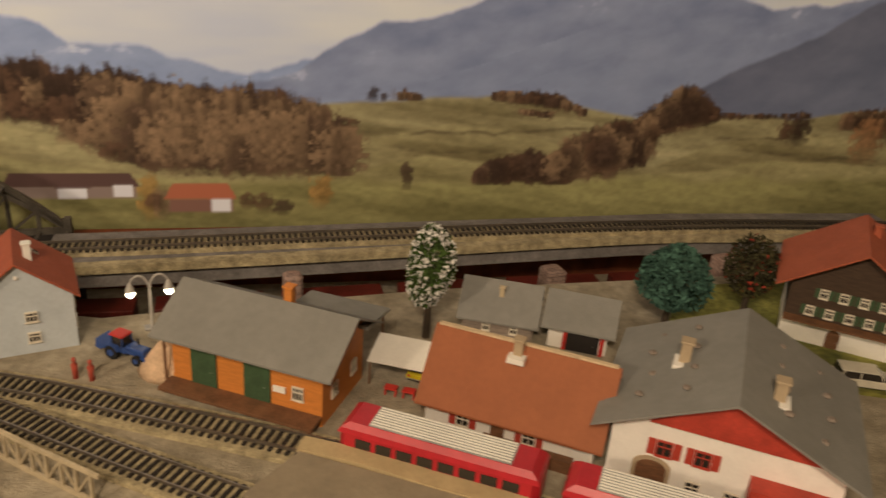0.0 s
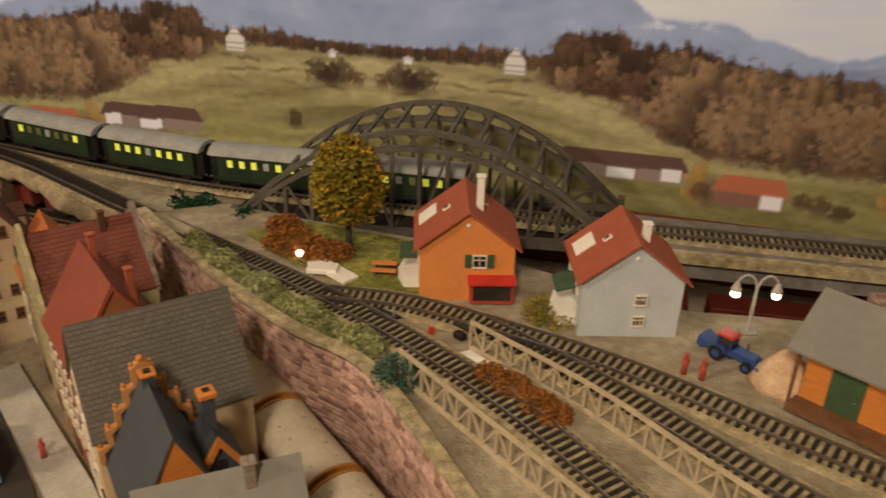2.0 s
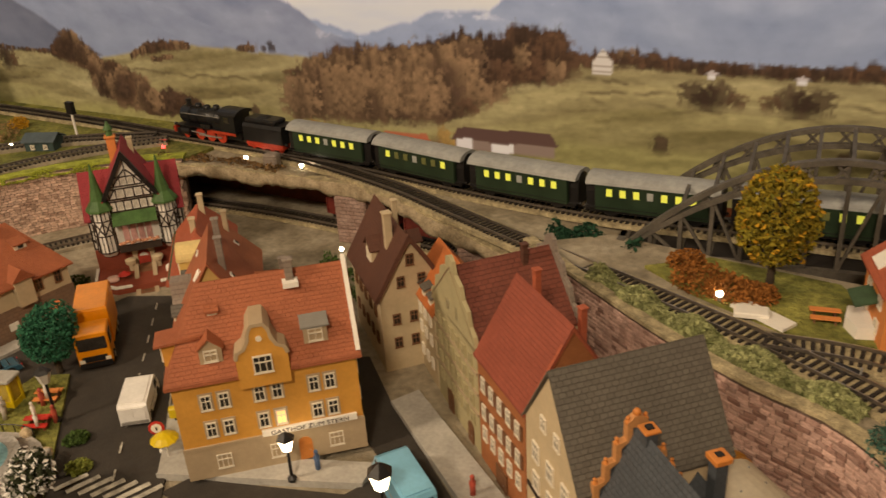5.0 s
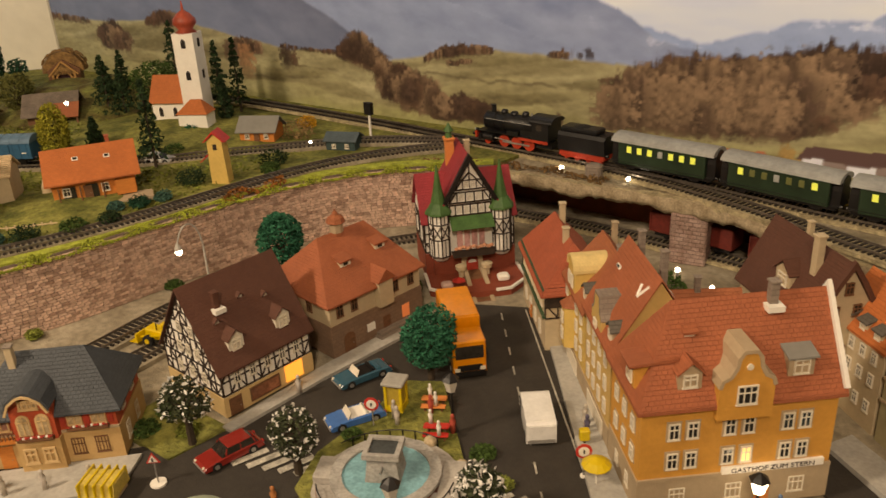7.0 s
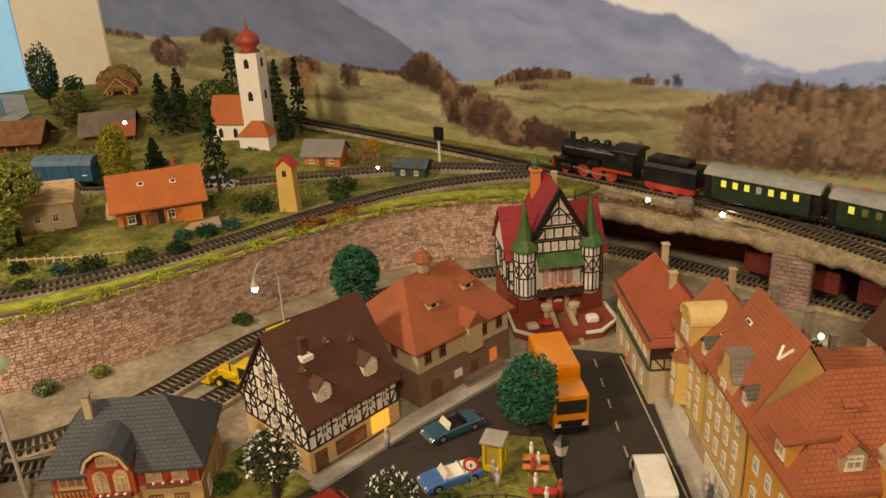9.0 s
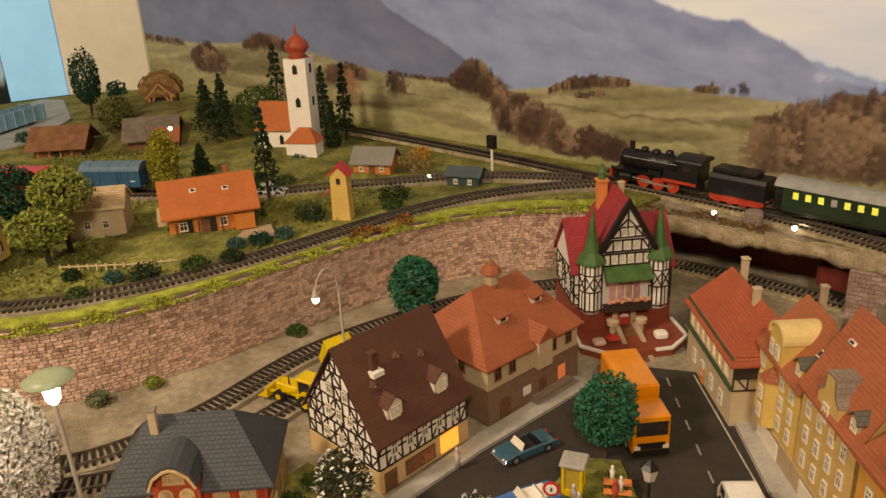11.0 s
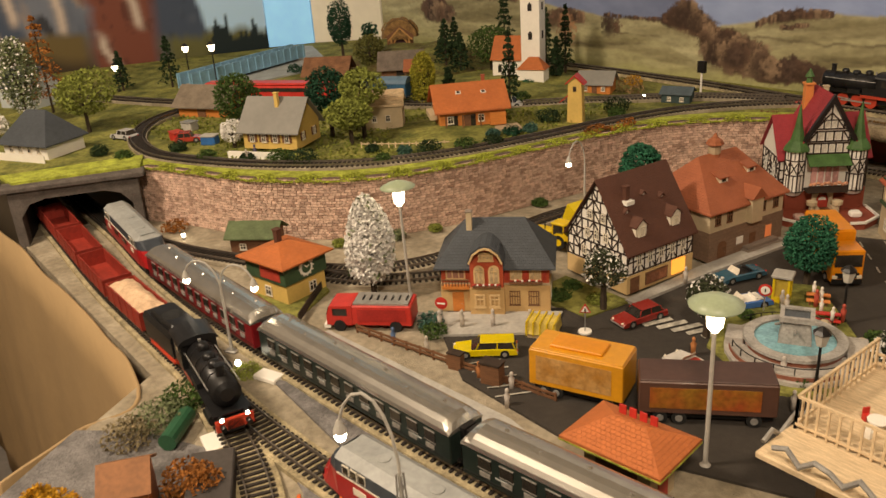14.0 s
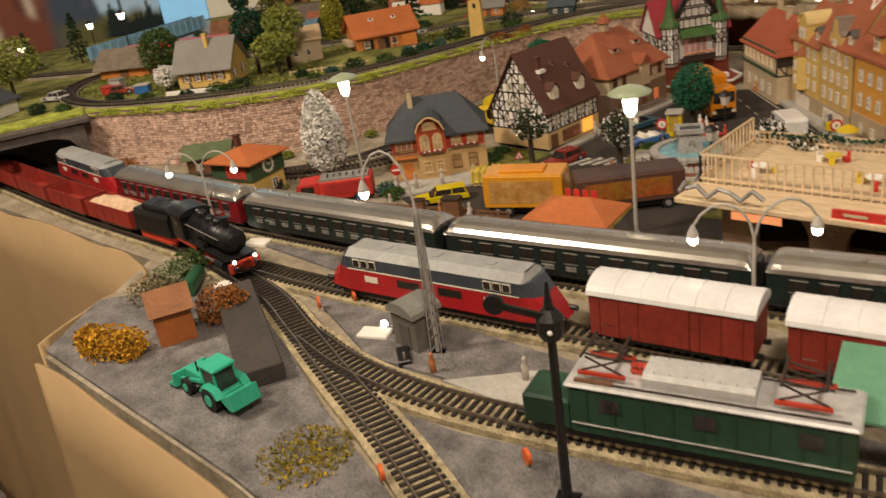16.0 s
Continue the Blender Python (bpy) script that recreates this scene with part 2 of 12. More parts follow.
M_FAB = mat("tan_cloth", (0.36, 0.25, 0.125), 0.9, 0.05, 10, 0.2, 600)
M_GLASS = mat("dark_window_glass", (0.03, 0.026, 0.022), 0.12, 0.3, 90, spec=0.6)
M_LITWIN = glow("lit_window", (1.0, 0.62, 0.22), 0.9)
M_FRAME = mat("window_frame_cream", (0.72, 0.66, 0.54), 0.6, 0.1, 90)
M_BULB = glow("lamp_bulb", (1.0, 0.86, 0.62), 14.0)
M_METAL = mat("grey_metal", (0.38, 0.37, 0.35), 0.45, 0.15, 80, metal=0.5)
M_BLACK = mat("black_paint", (0.012, 0.011, 0.011), 0.4, 0.3, 80)

# room
def slab(name, x0, x1, y0, y1, z0, z1, material, label, cat):
    return solid(name, Mesh().box(x0, x1, y0, y1, z0, z1), material, label, cat, "structure")


slab("floor", -4.0, 1.9, -2.6, 1.25, -0.95, -0.9, M_FLOOR, "grey room floor below the layout", "floor")
slab("ceiling", -4.0, 1.9, -2.6, 1.25, 2.1, 2.15, M_CEIL, "plain room ceiling, darkened to cut bounced light", "ceiling")
slab("wall_north", -4.0, 1.9, 1.15, 1.25, -0.9, 2.1, M_ROOM, "darkened room wall behind the landscape poster", "wall")
slab("wall_south", -4.0, 1.9, -2.6, -2.5, -0.9, 2.1, M_ROOM, "room wall, darkened to cut bounced light", "wall")
slab("wall_west", -4.0, -3.9, -2.5, 1.15, -0.9, 2.1, M_ROOM, "room wall, darkened to cut bounced light", "wall")
slab("wall_east", 1.8, 1.9, -2.5, 1.15, -0.9, 2.1, M_ROOM, "room wall, darkened to cut bounced light", "wall")
slab("baseboard", -3.9, -3.885, -2.5, 0.6, -0.9, -0.82, M_BLACK, "dark skirting along the wall", "baseboard")
for lx, ly in LAMPS:
    lum = thing("pendant_lamp", "dark ceiling fitting with a bare globe", "ceiling lamp", lx, ly, 2.1, group="ceiling lamps")
    part("rose", Mesh().lathe(0, 0, [(0.06, -0.03), (0.06, -0.002), (0.05, 0)]), M_CEIL, lum)
    part("rod", Mesh().cyl(0, 0, -0.58, -0.03, 0.008), M_CEIL, lum)


# painted landscape poster, its second half a mirror image of the first
def value_noise(u, z, cu, cz, seed, octaves=4):
    """Smooth random field on a grid of cells cu by cz, from -1 to 1."""
    out, amp, tot = np.zeros_like(u), 1.0, 0.0
    rng = np.random.RandomState(seed)
    for o in range(octaves):
        g = rng.uniform(-1, 1, (256, 256))
        a, b = u / cu * 2 ** o + 7.3 * o, z / cz * 2 ** o + 3.1 * o
        i, j = np.floor(a).astype(int), np.floor(b).astype(int)
        p, q = a - i, b - j
        p, q = p * p * (3 - 2 * p), q * q * (3 - 2 * q)
        i, j = i % 255, j % 255
        out += amp * ((g[i, j] * (1 - p) + g[i + 1, j] * p) * (1 - q) + (g[i, j + 1] * (1 - p) + g[i + 1, j + 1] * p) * q)
        tot += amp
        amp *= 0.55
    return out / tot * 1.6


def lerp_profile(u, pts):
    return np.interp(u, [p[0] for p in pts], [p[1] for p in pts])


def blend(c, col, m):
    return c * (1 - m[..., None]) + np.array(col) * m[..., None]


def paint_valley(u, z):
    """Colour of the alpine valley picture; u runs to the right from the seam, z is the height."""
    soft = lambda d, w=0.004: np.clip(0.5 + d / (2 * w), 0, 1)
    vn = value_noise
    rough = vn(u, z * 0, 0.05, 1, 5)
    c = np.ones(u.shape + (3,)) * np.array((0.56, 0.60, 0.64))
    c = blend(c, (0.70, 0.71, 0.71), np.clip(0.5 + vn(u, z, 0.3, 0.06, 2) * 0.8, 0, 1))

    def rock(c, line, base, light, snow, seed, haze):
        m = soft(line - z, 0.003)
        slope = vn(u + z * 0.9, z - u * 0.35, 0.07, 0.03, seed, 5)
        fine = vn(u - z * 0.7, z + u * 0.3, 0.03, 0.02, seed + 1, 4)
        t = np.clip(0.5 + slope * 0.4 + fine * 0.1, 0, 1)
        col = np.array(base) * (1 - t[..., None]) + np.array(light) * t[..., None]
        low = np.clip((line - z) / 0.16, 0, 1)[..., None] * haze
        col = col * (1 - low) + np.array((0.30, 0.35, 0.42)) * low
        c = c * (1 - m[..., None]) + col * m[..., None]
        s = m * np.clip(1 - (line - z) / 0.05, 0, 1) * np.clip(fine * 2 + slope * 1.5 - 1.5, 0, 1) * snow * 0.6
        return blend(c, (0.74, 0.76, 0.78), s)

    far = lerp_profile(u, [(-.1, .41), (.1, .40), (.3, .362), (.34, .355), (.37, .33), (.43, .331), (.5, .318), (.59, .295), (.66, .319), (.74, .31), (1.9, .32)]) + rough * 0.006
    c = rock(c, far, (0.20, 0.26, 0.38), (0.36, 0.43, 0.54), 1.0, 7, 0.4)
    near = lerp_profile(u, [(-.1, .2), (.60, .285), (.66, .305), (.71, .338), (.77, .374), (.81, .372), (.86, .39), (.9, .407), (1.0, .43), (1.15, .45), (1.25, .44), (1.35, .41), (1.5, .43), (1.75, .47), (2.3, .5)]) + rough * 0.005
    c = rock(c, near, (0.165, 0.20, 0.285), (0.29, 0.33, 0.41), 0.7, 9, 0.35)
    ridge = lerp_profile(u, [(1.1, .2), (1.3, .316), (1.41, .361), (1.53, .43), (1.8, .50), (2.3, .52)]) + rough * 0.004
    c = rock(c, ridge, (0.11, 0.125, 0.165), (0.18, 0.195, 0.24), 0.0, 11, 0.2)

    # rolling hills, one behind another
    def hill(c, line, dark, light, seed, w=0.003):
        m = soft(line - z, w)
        d = line - z
        shade = 0.56 + vn(u + z * 1.5, z + 0.1 * u, 0.22, 0.03, seed, 4) * 0.75 - np.clip((d - 0.03) / 0.12, 0, 0.35) + np.exp(-(d / 0.016) ** 2) * 0.22
        t = np.clip(shade, 0, 1)[..., None]
        col = np.array(dark) * (1 - t) + np.array(light) * t
        col = col * (1 + vn(u, z, 0.012, 0.006, seed + 1, 3)[..., None] * 0.16)
        return c * (1 - m[..., None]) + col * m[..., None]

    w1 = vn(u, z * 0, 0.08, 1, 15) * 0.003
    crest = lerp_profile(u, [(-.1, .262), (.15, .262), (.3, .275), (.6, .25), (.75, .262), (.85, .271), (.97, .274), (1.05, .268), (1.11, .25), (1.2, .235), (1.3, .25), (1.435, .247), (1.6, .262), (1.75, .285), (1.85, .292), (1.95, .28), (2.1, .268), (2.3, .27)]) + w1
    c = hill(c, crest, (0.18, 0.148, 0.062), (0.40, 0.345, 0.16), 17)
    second = lerp_profile(u, [(-.1, .236), (.1, .236), (.25, .232), (.4, .19), (.7, .2), (.78, .216), (.88, .232), (.98, .222), (1.08, .19), (1.2, .16), (1.3, .205), (1.45, .225), (1.6, .2), (2.3, .22)]) + w1
    c = hill(c, second, (0.175, 0.142, 0.057), (0.385, 0.33, 0.145), 18)
    third = lerp_profile(u, [(-.1, .2), (.1, .206), (.22, .19), (.34, .165), (.5, .15), (.74, .16), (.84, .185), (.95, .17), (1.1, .145), (1.3, .16), (1.42, .178), (1.6, .165), (2.3, .18)]) + w1
    c = hill(c, third, (0.17, 0.142, 0.052), (0.365, 0.315, 0.13), 19)
    c = hill(c, 0.143 + w1 * 2, (0.17, 0.15, 0.05), (0.32, 0.285, 0.10), 20, 0.008)
    # field edges and hedge lines
    for k, (a, b, zz, sl) in enumerate([(.75, 1.1, .215, .03), (.78, 1.1, .195, -.03), (-.02, .34, .202, .03), (.09, .30, .236, .01), (.1, .25, .222, .0), (1.3, 1.9, .21, .03), (1.35, 1.9, .19, -.05)]):
        line = zz + sl * (u - a) + vn(u, z * 0, 0.05, 1, 30 + k) * 0.005
        m = np.exp(-((z - line) / 0.003) ** 2) * soft(u - a, 0.03) * soft(b - u, 0.03) * np.clip(0.5 + vn(u, z, 0.03, 0.02, 70 + k), 0, 1)
        c = blend(c, (0.10, 0.075, 0.035), m * 0.8)

    # trees: soft masses of wood first, then crowns laid one before another, the far ones first
    rng = np.random.RandomState(77)
    speck = vn(u, z, 0.007, 0.007, 80, 4)
    clump = vn(u, z, 0.04, 0.05, 81, 4)
    streak = vn(u + z * 0.25, z, 0.03, 0.09, 82, 4)
    us, zs = u[0], z[:, 0]

    def crown(a, z0, w, h, col, fir=False, keep=0.85):
        i0, i1 = np.searchsorted(us, (a - w, a + w))
        j0, j1 = np.searchsorted(zs, (z0, z0 + h * 1.25))
        if i1 - i0 < 2 or j1 - j0 < 2:
            return
        U, Z, S = u[j0:j1, i0:i1], z[j0:j1, i0:i1], speck[j0:j1, i0:i1]
        t = (Z - z0) / h
        half = w * (np.clip(1 - t, 0, 1) ** 0.8 * 0.8 if fir else np.sqrt(np.clip(1 - (2 * np.clip(t, 0, 1) - 0.9) ** 2, 0.02, 1)) * 0.95)
        m = np.clip((half * (1 + S * 0.6) - np.abs(U - a)) / (w * 0.45) + 0.25, 0, 1) * np.clip((0.98 + S * 0.16 - t) * 5, 0, 1) * np.clip(0.25 + t * 2.2, 0, 1) * keep
        lit = np.clip(0.62 + 0.34 * t - 0.2 * (U - a) / w + S * 0.34, 0.3, 1.3)[..., None]
        c[j0:j1, i0:i1] = c[j0:j1, i0:i1] * (1 - m[..., None]) + np.array(col) * lit * m[..., None]

    FIR, RUST, TAN, DARK = (0.044, 0.025, 0.015), (0.112, 0.060, 0.031), (0.23, 0.145, 0.072), (0.066, 0.038, 0.022)

    def woods(n, u0, u1, top, bot, hgt, mix, pale=0.35):
        nonlocal c
        zt, zb = lerp_profile(u, top), lerp_profile(u, bot)
        ragged = np.abs(vn(u, z * 0, 0.011, 1, 83, 3)) * 0.010 * np.clip(0.5 + 1.5 * vn(u, z * 0, 0.06, 1, 84, 2), 0.15, 1.3)
        mass = soft(zt - 0.014 + ragged + speck * 0.004 - z, 0.004) * soft(z - zb + speck * 0.006, 0.006) * soft(u - u0, 0.006) * soft(u1 - u, 0.006) * (zt - zb > 0.008)
        low = np.clip(1 - (z - zb) / np.maximum(zt - zb, 1e-3), 0, 1)
        t = np.clip(0.30 + clump * 0.45 + streak * 0.5 + (low - 0.5) * 0.5 * pale * 2, 0, 1)[..., None]
        c = c * (1 - mass[..., None]) + (np.array(FIR) * 1.15 * (1 - t) + np.array(RUST) * 1.25 * t) * mass[..., None]
        spots = []
        for _ in range(n):
            a = rng.uniform(u0, u1)
            zt, zb = np.interp(a, *zip(*top)), np.interp(a, *zip(*bot))
            h = hgt * rng.uniform(0.75, 1.2)
            if zt - zb < 0.01:
                continue
            base = zb + max(0.0, zt - zb - h) * rng.uniform(0, 1) ** 0.8
            spots.append((base, a, min(h, zt - base), (base - zb) / max(zt - zb, 1e-3)))
        for base, a, h, s in sorted(spots, reverse=True):
            r = rng.uniform()
            col = FIR if r < mix[0] * (0.4 + s) else (TAN if r > 1 - mix[1] * (1.4 - s) else RUST if r > 0.5 else DARK)
            fir = col is FIR
            crown(a, base - 0.004, h * (0.2 if fir else 0.42) * rng.uniform(0.7, 1.3), h * (1.15 if fir else 1), np.array(col) * rng.uniform(0.8, 1.2), fir, 0.95 if s > 0.75 else 0.75)

    woods(130, -0.02, .262, [(-.1, .281), (.05, .276), (.12, .281), (.165, .291), (.2, .283), (.262, .284)], [(-.1, .256), (.27, .256)], 0.022, (0.6, 0.1), 0.1)
    woods(170, .25, .46, [(.24, .28), (.262, .318), (.29, .318), (.33, .322), (.36, .306), (.42, .312), (.46, .302)], [(.24, .235), (.33, .226), (.37, .20), (.41, .180), (.46, .160)], 0.05, (1.3, 0.05), 0.1)
    woods(210, .40, .728, [(.24, .28), (.262, .312), (.29, .314), (.33, .316), (.36, .302), (.42, .308), (.49, .297), (.56, .291), (.62, .285), (.68, .272), (.712, .245), (.735, .19)],
          [(.24, .235), (.33, .226), (.37, .20), (.41, .180), (.46, .160), (.6, .153), (.735, .155)], 0.085, (0.75, 0.42), 0.55)
    woods(60, .925, 1.06, [(.92, .165), (.95, .19), (1.0, .205), (1.06, .18)], [(.92, .14), (1.06, .14)], 0.05, (0.1, 0.1), 0.3)
    woods(80, 1.04, 1.14, [(1.04, .20), (1.07, .228), (1.11, .232), (1.15, .20)], [(1.04, .145), (1.15, .15)], 0.05, (0.3, 0.3), 0.4)
    woods(120, 1.10, 1.30, [(1.10, .242), (1.165, .256), (1.20, .285), (1.235, .308), (1.255, .303), (1.29, .268), (1.30, .255)], [(1.10, .16), (1.19, .165), (1.205, .215), (1.30, .243)], 0.05, (0.45, 0.3), 0.3)
    woods(60, 1.29, 1.46, [(1.28, .262), (1.35, .258), (1.46, .262)], [(1.28, .246), (1.46, .25)], 0.016, (0.3, 0.1), 0.1)
    woods(30, .79, .83, [(.78, .283), (.83, .281)], [(.78, .268), (.83, .268)], 0.014, (0.4, 0.2), 0.1)
    woods(90, .935, 1.08, [(.93, .284), (.97, .290), (1.03, .287), (1.08, .262)], [(.93, .272), (1.0, .262), (1.08, .248)], 0.02, (0.3, 0.2), 0.1)
    woods(60, .955, 1.03, [(.95, .262), (1.03, .258)], [(.95, .254), (1.03, .244)], 0.014, (0.2, 0.3), 0.2)
    woods(60, 1.74, 1.92, [(1.72, .285), (1.80, .318), (1.86, .322), (1.93, .285)], [(1.72, .272), (1.93, .272)], 0.03, (0.6, 0.2), 0.1)
    woods(40, 2.0, 2.12, [(2.0, .26), (2.06, .29), (2.12, .27)], [(2.0, .20), (2.12, .20)], 0.05, (0.3, 0.2), 0.2)
    woods(60, 1.52, 1.62, [(1.52, .262), (1.57, .275), (1.62, .26)], [(1.52, .23), (1.62, .23)], 0.03, (0.4, 0.2), 0.2)
    woods(50, 2.15, 2.5, [(2.1, .28), (2.5, .30)], [(2.1, .262), (2.5, .27)], 0.028, (0.5, 0.2), 0.1)
    for a, z0, w, h, col in ((.045, .203, .022, .05, DARK), (.075, .205, .024, .045, DARK), (.06, .204, .02, .04, FIR), (.02, .208, .014, .026, RUST), (1.435, .20, .022, .06, DARK), (1.45, .20, .018, .055, FIR), (1.42, .205, .016, .04, RUST), (.357, .196, .024, .04, TAN), (.385, .184, .022, .046, TAN), (.41, .172, .018, .034, RUST),
                             (.322, .246, .016, .045, TAN), (.815, .128, .011, .05, DARK), (.69, .10, .018, .062, (0.34, 0.19, 0.05)), (.452, .085, .018, .08, (0.36, 0.21, 0.055)), (.47, .085, .014, .06, TAN), (1.575, .17, .035, .09, (0.30, 0.15, 0.06)), (1.62, .2, .028, .06, RUST), (.61, .095, .018, .034, RUST), (.635, .09, .016, .03, DARK), (.585, .10, .012, .03, RUST),
                             (.116, .135, .018, .036, DARK), (.46, .10, .016, .03, RUST), (.762, .262, .011, .024, FIR), (.775, .262, .008, .016, DARK), (.716, .225, .014, .014, DARK), (.735, .228, .01, .01, RUST)):
        crown(a, z0, w, h, col)
    # farmhouses
    def gable(c, a, b, z0, eave, ridge, wall):
        half = (b - a) / 2 * np.clip((ridge - z) / (ridge - eave), 0, 1)
        m = soft(half - np.abs(u - (a + b) / 2), .0015) * soft(z - z0, .0015) * soft(ridge - z, .001)
        c = blend(c, wall, m)
        return blend(c, (.22, .17, .12), m * (np.abs((z - z0) % 0.007 - 0.0035) < 0.001) * 0.6)

    def house(c, a, b, z0, eave, ridge, wall, roof):
        m = soft(u - a, .001) * soft(b - u, .001) * soft(z - z0, .001) * soft(eave - z, .001)
        c = blend(c, wall, m)
        s = np.clip((z - eave) / max(ridge - eave, 1e-4), 0, 1)
        m = soft(u - a + .006 - s * .012, .001) * soft(b + .006 - s * .012 - u, .001) * soft(z - eave, .001) * soft(ridge - z, .001)
        return blend(c, roof, m)

    for a, b, z0, ev, rg, wall, roof in ((.27, .435, .120, .137, .157, (.26, .19, .14), (.11, .06, .045)),
                                         (.335, .372, .120, .135, .146, (.74, .71, .66), (.11, .06, .045)), (.405, .432, .122, .14, .145, (.72, .68, .6), (.11, .06, .045)),
                                         (.478, .565, .098, .118, .141, (.22, .11, .07), (.42, .13, .06)), (.535, .563, .098, .118, .121, (.74, .71, .66), (.42, .13, .06)),
                                         (.05, .06, .248, .254, .26, (.72, .70, .64), (.5, .45, .4))):
        c = house(c, a, b, z0, ev, rg, wall, roof)
    c = gable(c, .187, .215, .247, .264, .283, (.62, .58, .48))

    return c * np.array((1.15, 1.25, 1.62))


SEAM = -0.609


def poster(name, label, x0, x1, z0, z1, colours, at, step=0.0032):
    nx, nz = int((x1 - x0) / step), int((z1 - z0) / step)
    xs, zs = np.meshgrid(np.linspace(x0, x1, nx), np.linspace(z0, z1, nz))
    col = np.clip(colours(xs, zs), 0, 1)
    me = bpy.data.meshes.new(name)
    verts = np.stack([xs, np.zeros_like(xs), zs], -1).reshape(-1, 3) * PLAN
    idx = np.arange(nx * nz).reshape(nz, nx)
    faces = np.stack([idx[:-1, :-1], idx[:-1, 1:], idx[1:, 1:], idx[1:, :-1]], -1).reshape(-1, 4)
    me.from_pydata(verts.tolist(), [], faces.tolist())
    attr = me.color_attributes.new("print", "FLOAT_COLOR", "POINT")
    attr.data.foreach_set("color", np.concatenate([col.reshape(-1, 3), np.ones((nx * nz, 1))], 1).astype(np.float32).ravel())
    m = bpy.data.materials.new(name + "_print")
    m.use_nodes = True
    bs = m.node_tree.nodes["Principled BSDF"]
    at_node = m.node_tree.nodes.new("ShaderNodeVertexColor")
    at_node.layer_name = "print"
    m.node_tree.links.new(at_node.outputs[0], bs.inputs["Base Color"])
    bs.inputs["Roughness"].default_value = 0.55
    bs.inputs["Specular IOR Level"].default_value = 0.25
    me.materials.append(m)
    ob = new(name, me)
    ob.matrix_basis = at
    return tagged(ob, label, "backdrop", "", "structure")


def valley(x, z):
    us = np.arange(-0.02, np.abs(x - SEAM).max() + 0.01, 0.0015)
    gu, gz = np.meshgrid(us, z[:, 0])
    paint = paint_valley(gu, gz)
    d = np.abs(x - SEAM)
    askew = (x < SEAM) * np.clip((d - 0.15) / 0.8, 0, 1.3)
    i = np.clip(np.searchsorted(us, d * (1 - 0.035 * (x < SEAM) * np.clip((d - 0.4) / 0.6, 0, 1))), 0, len(us) - 1)
    j = np.clip(np.round((z + 0.026 * askew - z[0, 0]) / (z[-1, 0] - z[0, 0]) * (len(z) - 1)).astype(int), 0, len(z) - 1)
    return paint[j, i]


poster("backdrop", "printed alpine valley poster with autumn woods", -3.03, 1.75, 0.04, 0.64, valley, spot(0, 1.125, 0), 0.0025)
solid("poster_margin", Mesh().box(-3.03, 1.75, 1.1245, 1.128, 0.64, 0.98), mat("poster_sky", (0.60, 0.63, 0.66), 0.55, 0.06, 3), "pale sky margin above the printed valley", "backdrop", "structure")

# the layout's ground
FRONT = [(-2.26, -0.17), (-1.66, -0.17), (-1.60, -0.26), (-1.53, -0.365), (-1.18, -0.375), (-0.95, -0.40), (0.95, -0.40)]
solid("ground", sheet(FRONT + [(0.95, 1.12), (-2.26, 1.12)], 0.0, 0.02), M_SAND, "sandy model ground of town and yard", "ground", "structure")
solid("frame_board", sheet([(x * 0.999, y + 0.01) for x, y in FRONT] + [(0.94, 1.115), (-2.25, 1.115)], -0.022, 0.06), M_TABLE, "wooden base board of the layout", "base board", "structure")


def cloth(name, line, z0, z1, label, flare=0.03, seed=1):
    """A hanging cloth with soft folds along a line."""
    rng = random.Random(seed)
    pts = spline([(x, y, 0) for x, y in line], 0.012)
    n, rows = len(pts), 10
    m = Mesh()
    ph = [rng.uniform(0, 6) for _ in range(4)]
    for k in range(rows + 1):
        s = k / rows
        for i, p in enumerate(pts):
            d = pts[min(i + 1, n - 1)] - pts[max(i - 1, 0)]
            nn = Vector((d.y, -d.x, 0)).normalized()
            w = 0.006 + s * flare + (0.002 + 0.007 * s) * (math.sin(i * 0.23 + ph[0]) * 0.5 + math.sin(i * 0.11 + ph[1]) * 0.6 + 0.3 * math.sin(i * 0.5 + ph[2] + s * 2))
            q = p + nn * w
            m.v.append((q.x, q.y, z1 + (z0 - z1) * s + (0.004 * math.sin(i * 0.3) if k == 0 else 0)))
    for k in range(rows):
        for i in range(n - 1):
            a = k * n + i
            m.f.append((a, a + 1, a + n + 1, a + n))
    ob = solid(name, m, M_FAB, label, "cloth", "structure", smooth=True)
    sol = ob.modifiers.new("thick", "SOLIDIFY")
    sol.thickness = 0.003
    return ob


cloth("front_cloth", [(-1.52, -0.372), (-1.18, -0.385), (-0.95, -0.41), (-0.2, -0.41), (0.9, -0.41)], -0.88, 0.003, "tan cloth hanging from the layout's front edge", 0.05, 3)
cloth("front_cloth", [(-3.55, -0.18), (-2.9, -0.18), (-2.3, -0.18), (-1.67, -0.18), (-1.60, -0.27), (-1.545, -0.36)], -0.88, 0.004, "tan cloth hanging below the tunnel and yard edge", 0.03, 5)

